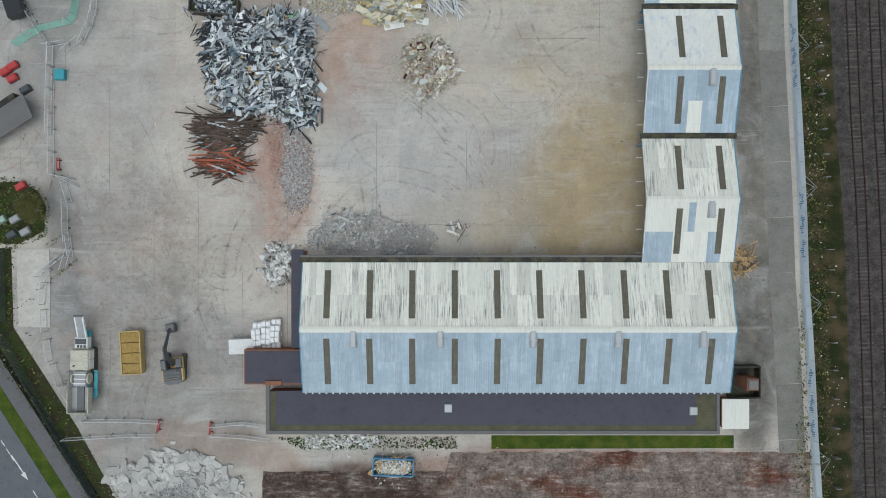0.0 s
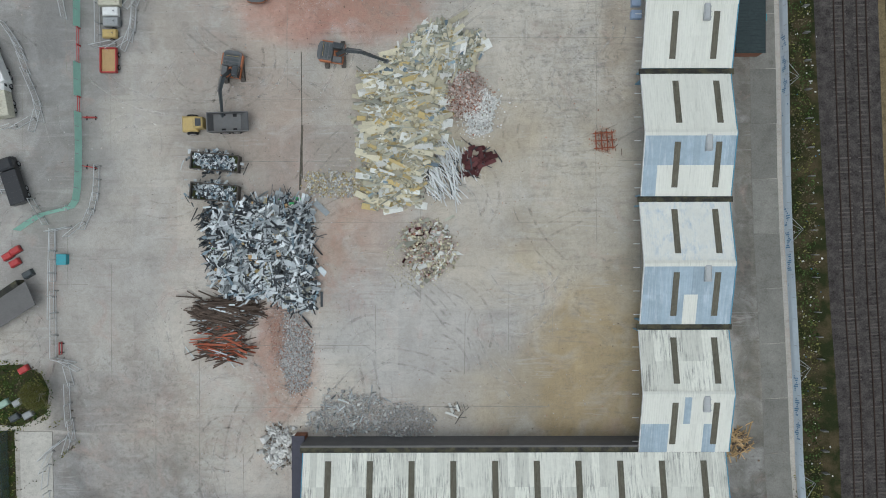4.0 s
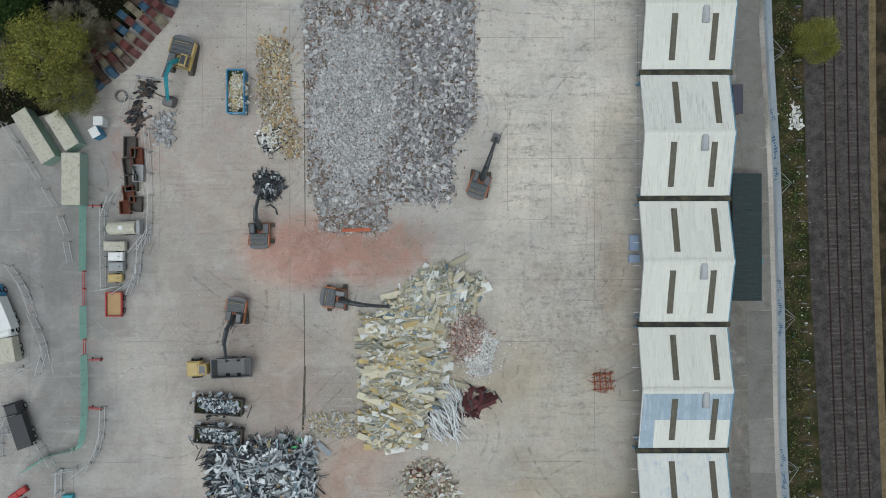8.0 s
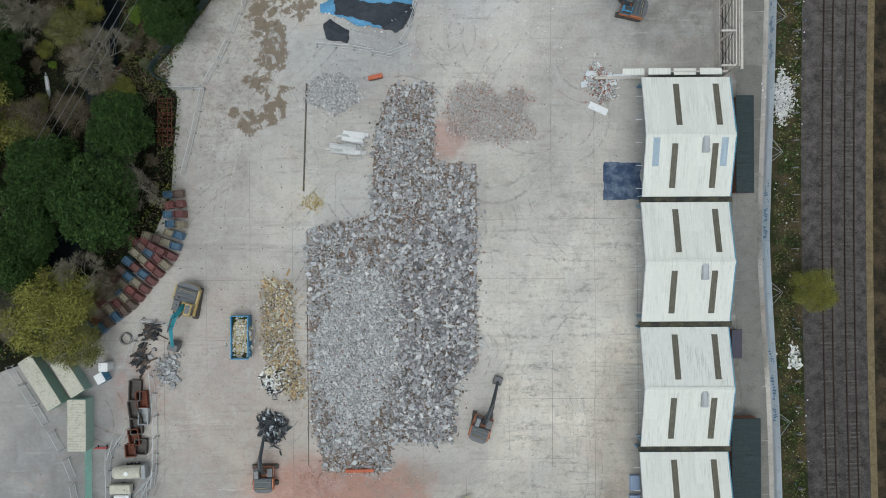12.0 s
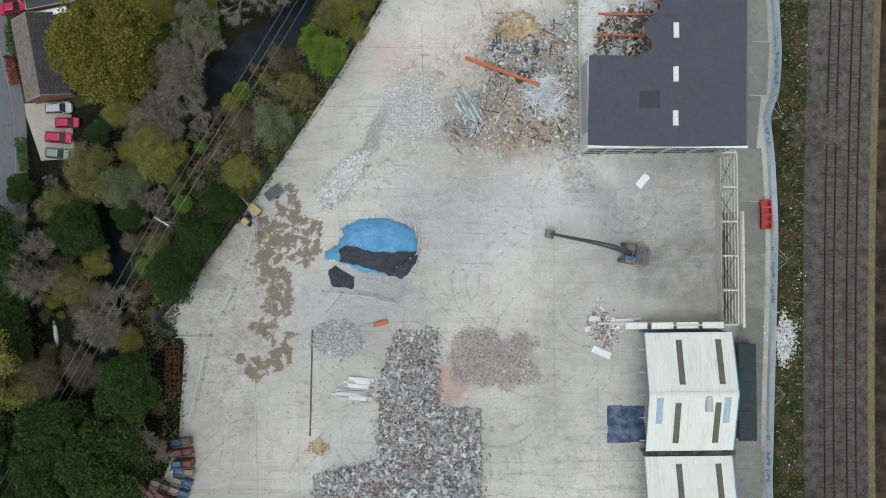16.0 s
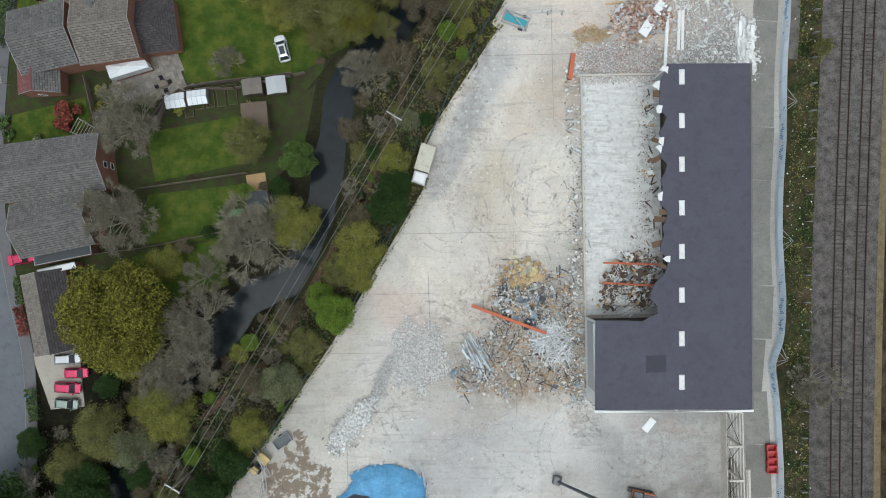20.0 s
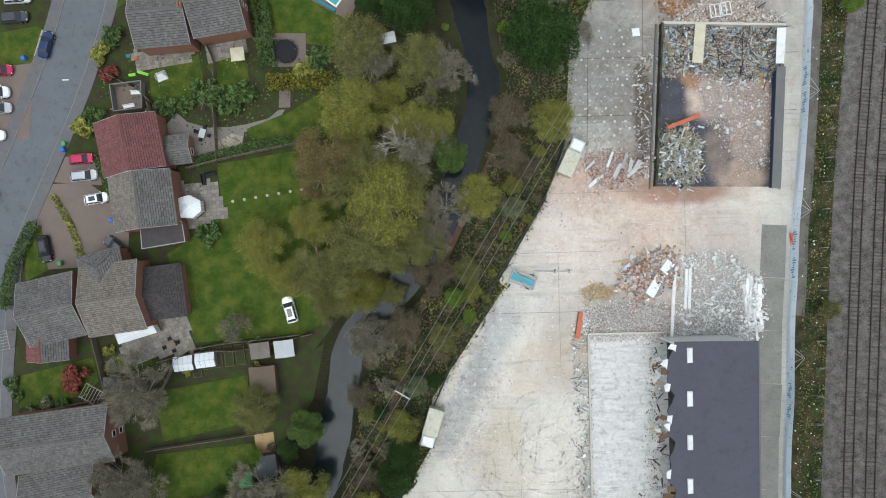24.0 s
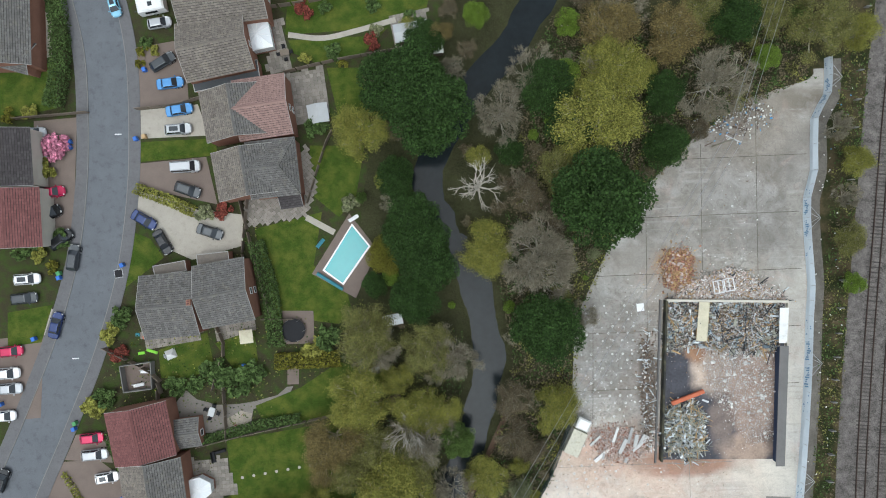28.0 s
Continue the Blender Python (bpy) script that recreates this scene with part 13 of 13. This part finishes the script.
part("stack", Geo().box((-0.9, -0.9, 0), (0.9, 0.9, 4.2), 0.05), M["brick"], boiler)
part("cap", Geo().box((-0.7, -0.7, 4.2), (0.7, 0.7, 4.5), 0.1), M["kerb"], boiler)
part("yard_wall", Geo().box((-2.4, -2.6, 0), (2.2, -2.4, 2.0)).box((2.0, -2.4, 0), (2.2, 2.4, 2.0)).box((-2.4, 2.2, 0), (2.0, 2.4, 2.0)), M["gutter"], boiler)
part("pit_floor", Geo().box((-2.4, -2.4, 0.01), (2.0, 2.2, 0.03)), M["gutter"], boiler)
heap("timber_pile", "pile of broken timber beside the shed", "timber pile", Area(0.7, (46.60, -1.85), 1.9, 2.2, 0), [(70, "plank", (1.0, 0.08, 0.06), (3.2, 0.2, 0.12), "timber", 0.15, *ANY), (20, "chunk", 0.2, 0.6, "chunk_brown", 0.4, *ANY)], 82)
rng = random.Random(83)
for row in range(3):
    for col in range(5):
        for level in range(3 if 0 < col < 4 else 2):
            bag = thing("bulk_bag", at(-29.1 + 1.5 * row + rng.uniform(-0.1, 0.1), -15.3 + 0.92 * col + rng.uniform(-0.08, 0.08) + 0.25 * row, 0.62 * level, rng.uniform(-7, 7)), "white wrapped bale in a stack by the annex", "bale", "stacked bales")
            part("bale", Geo().box((-0.72, -0.43, 0), (0.72, 0.43, 0.6), 0.14), M["sack"], bag)
            part("strap", Geo().box((-0.05, -0.44, 0.02), (0.05, 0.44, 0.615), 0.14), M["vent"], bag)
store = thing("white_tank", at(*(-31.27, -14.82), 0, 2), "white box store beside the bags", "store")
part("body", Geo().box((-1.9, -1.1, 0), (1.9, 1.1, 1.8), 0.08), M["white_paint"], store)
part("lid", Geo().box((-1.95, -1.15, 1.8), (1.95, 1.15, 1.9), 0.03), M["white_paint"], store)
for spot, mat, sx, sy, label in (((30.64, 68.49), "pale_blue", 1.4, 2.4, "stacked pale blue crates"), ((30.64, 65.94), "pale_blue", 1.6, 1.2, "stacked pale blue crates"), ((-59.94, 27.52), "teal", 1.5, 1.6, "small turquoise site box on the yard"), ((50.65, 65.45), "teal", 0.9, 1.0, "small turquoise box by the lane")):
    b = thing("site_box", at(*spot), label, "box")
    m_ = P[mat] if mat in P else M[mat]
    part("body", Geo().box((-sx / 2, -sy / 2, 0), (sx / 2, sy / 2, 0.9), 0.06), m_, b)
    part("lid", Geo().box((-sx / 2 - 0.04, -sy / 2 - 0.04, 0.9), (sx / 2 + 0.04, sy / 2 + 0.04, 1.0), 0.04), m_, b)
for spot, turn in (((-60.30, 13.49), 90), ((-44.60, -27.34), 80), ((-36.51, -27.70), 85), ((-55.52, 74.56), 0), ((-55.58, 49.92), 0), ((-55.60, 42.10), -10)):
    b = thing("barrier", at(*spot, 0, turn), "red plastic pedestrian barrier", "barrier", "red barriers")
    part("frame", Geo().box((-1.0, -0.06, 0.1), (1.0, 0.06, 0.25)).box((-1.0, -0.06, 0.85), (1.0, 0.06, 1.0)).box((-1.0, -0.06, 0.1), (-0.9, 0.06, 1.0)).box((0.9, -0.06, 0.1), (1.0, 0.06, 1.0)), P["red"], b)
    for x in (-0.7, 0.7):
        part("foot", Geo().box((x - 0.08, -0.35, 0), (x + 0.08, 0.35, 0.1)), M["black"], b)

# west corner: slab, hut roofs, clutter
slab_w = tagged(Geo().prism([(-67.06, 0.18), (-61.91, 0.18), (-61.73, -12.07), (-66.80, -11.90)], 0, 0.12).ob("concrete_pad", M["pad"]), "pale raised concrete pad", "slab", kind="structure")
hut = thing("flat_hut", None, "low flat-roofed hut at the yard edge", "building")
part("wall", Geo().prism([(-75.04, 18.55), (-66.34, 24.32), (-64.83, 20.95), (-75.05, 14.56)], 0, 2.3), M["gutter"], hut)
part("roof", Geo().prism([(-73.43, 18.42), (-64.73, 24.15), (-63.17, 20.51), (-73.43, 13.91)], 2.3, 2.45), M["felt_edge"], hut)
for spot, mat in (((-68.64, 28.05), "red"), ((-67.40, 28.94), "red"), ((-67.49, 26.99), "red"), ((-66.17, 10.12), "red"), ((-67.06, 4.97), "grey"), ((-67.59, 2.58), "dark"), ((-65.46, 3.02), "grey"), ((-69.28, 4.79), "green"), ((-65.45, 25.21), "dark")):
    b = thing("stored_box", at(*spot, 0, 30), "plastic barrier blocks and bins stacked at the yard edge", "clutter", "yard clutter")
    part("body", Geo().box((-0.8, -0.5, 0), (0.8, 0.5, 0.9), 0.15), P[mat], b)
    part("base", Geo().box((-0.85, -0.55, 0), (0.85, 0.55, 0.12)), P["dark"], b)

# wheelie bins in the street
for spot, mat in (((-49.70, 306.06), "plastic_blue"), ((-51.48, 294.68), "plastic_blue"), ((-50.07, 295.01), "timber"), ((-62.45, 294.55), "plastic_blue"), ((-62.48, 293.62), "plastic_blue"), ((-54.41, 273.90), "plastic_blue"), ((-64.90, 272.13), "plastic_blue"), ((-64.88, 272.87), "plastic_green"), ((-63.25, 247.08), "plastic_blue"), ((-63.04, 248.01), "plastic_green"), ((-69.37, 262.17), "plastic_blue"), ((-55.63, 235.31), "plastic_blue"), ((-69.22, 233.43), "plastic_blue"), ((-69.27, 163.76), "plastic_blue"), ((-64.22, 228.45), "plastic_green"), ((-75.23, 251.50), "plastic_blue")):
    b = thing("wheelie_bin", at(*spot, 0, 20), "plastic wheelie bin at the kerb", "bin", "wheelie bins")
    part("body", Geo().box((-0.28, -0.3, 0.05), (0.28, 0.3, 0.95), 0.03), M[mat], b)
    part("lid", Geo().box((-0.31, -0.35, 0.95), (0.31, 0.33, 1.06), 0.05), M[mat], b)
    part("wheel", Geo().tube((-0.3, 0.3, 0.1), (0.3, 0.3, 0.1), 0.1, 8), M["black"], b)

# racking frame dropped on the old shed floor
rack = thing("racking_frame", at(*(25.69, 46.21), 0, 4), "red-painted racking frame lying on the floor", "frame")
for x in (-1.3, -0.4, 0.5, 1.3):
    part("upright", Geo().box((x - 0.07, -1.5, 0.1), (x + 0.07, 1.5, 0.24)), M["bar_red"], rack)
for y in (-1.2, 0.0, 1.2):
    part("beam", Geo().box((-1.7, y - 0.07, 0.24), (1.7, y + 0.07, 0.36)), M["bar_red"], rack)
heap("litter", "red and brown splinters round the frame", "litter", Area(0.1, (25.88, 46.12), 2.0, 1.9, 0), [(160, "chunk", 0.06, 0.3, "brick_bits", 0.4, *ANY), (40, "plank", (0.4, 0.05, 0.05), (1.2, 0.1, 0.08), "bar_brown", 0.2, *ANY)], 91)
patch("planting_bed", [(-73.47, 10.62), (-66.68, 10.87), (-63.65, 9.35), (-62.41, 6.85), (-62.78, 3.10), (-66.80, 1.05), (-73.50, 1.33)], "soil", 0.014, "weedy dark soil at the yard edge", "soil")
patch("planting_bed", [(-70.97, 0.36), (-67.95, 0.36), (-67.60, -12.08), (-63.87, -17.85), (-57.65, -27.61), (-51.53, -38.89), (-53.31, -39.78), (-64.40, -22.73), (-70.97, -13.85)], "soil", 0.016, "weedy strip of soil along the road fence", "soil")
heap("torn_felt", "torn white felt and boards along the broken roof edge", "debris", Area(0.3, ring=[(31.6, 184.0), (33.6, 184.0), (34.0, 213.0), (32.4, 213.0)]), [(22, "sheet", (0.3, 0.2, 0.03), (2.4, 1.0, 0.05), "foam_white", 0.25, 90, 60), (6, "sheet", (0.4, 0.3, 0.03), (1.4, 0.8, 0.05), "chunk_brown", 0.35, *ANY), (30, "plank", (0.6, 0.08, 0.05), (2.2, 0.2, 0.1), "bar_brown", 0.2, *ANY)], 94)
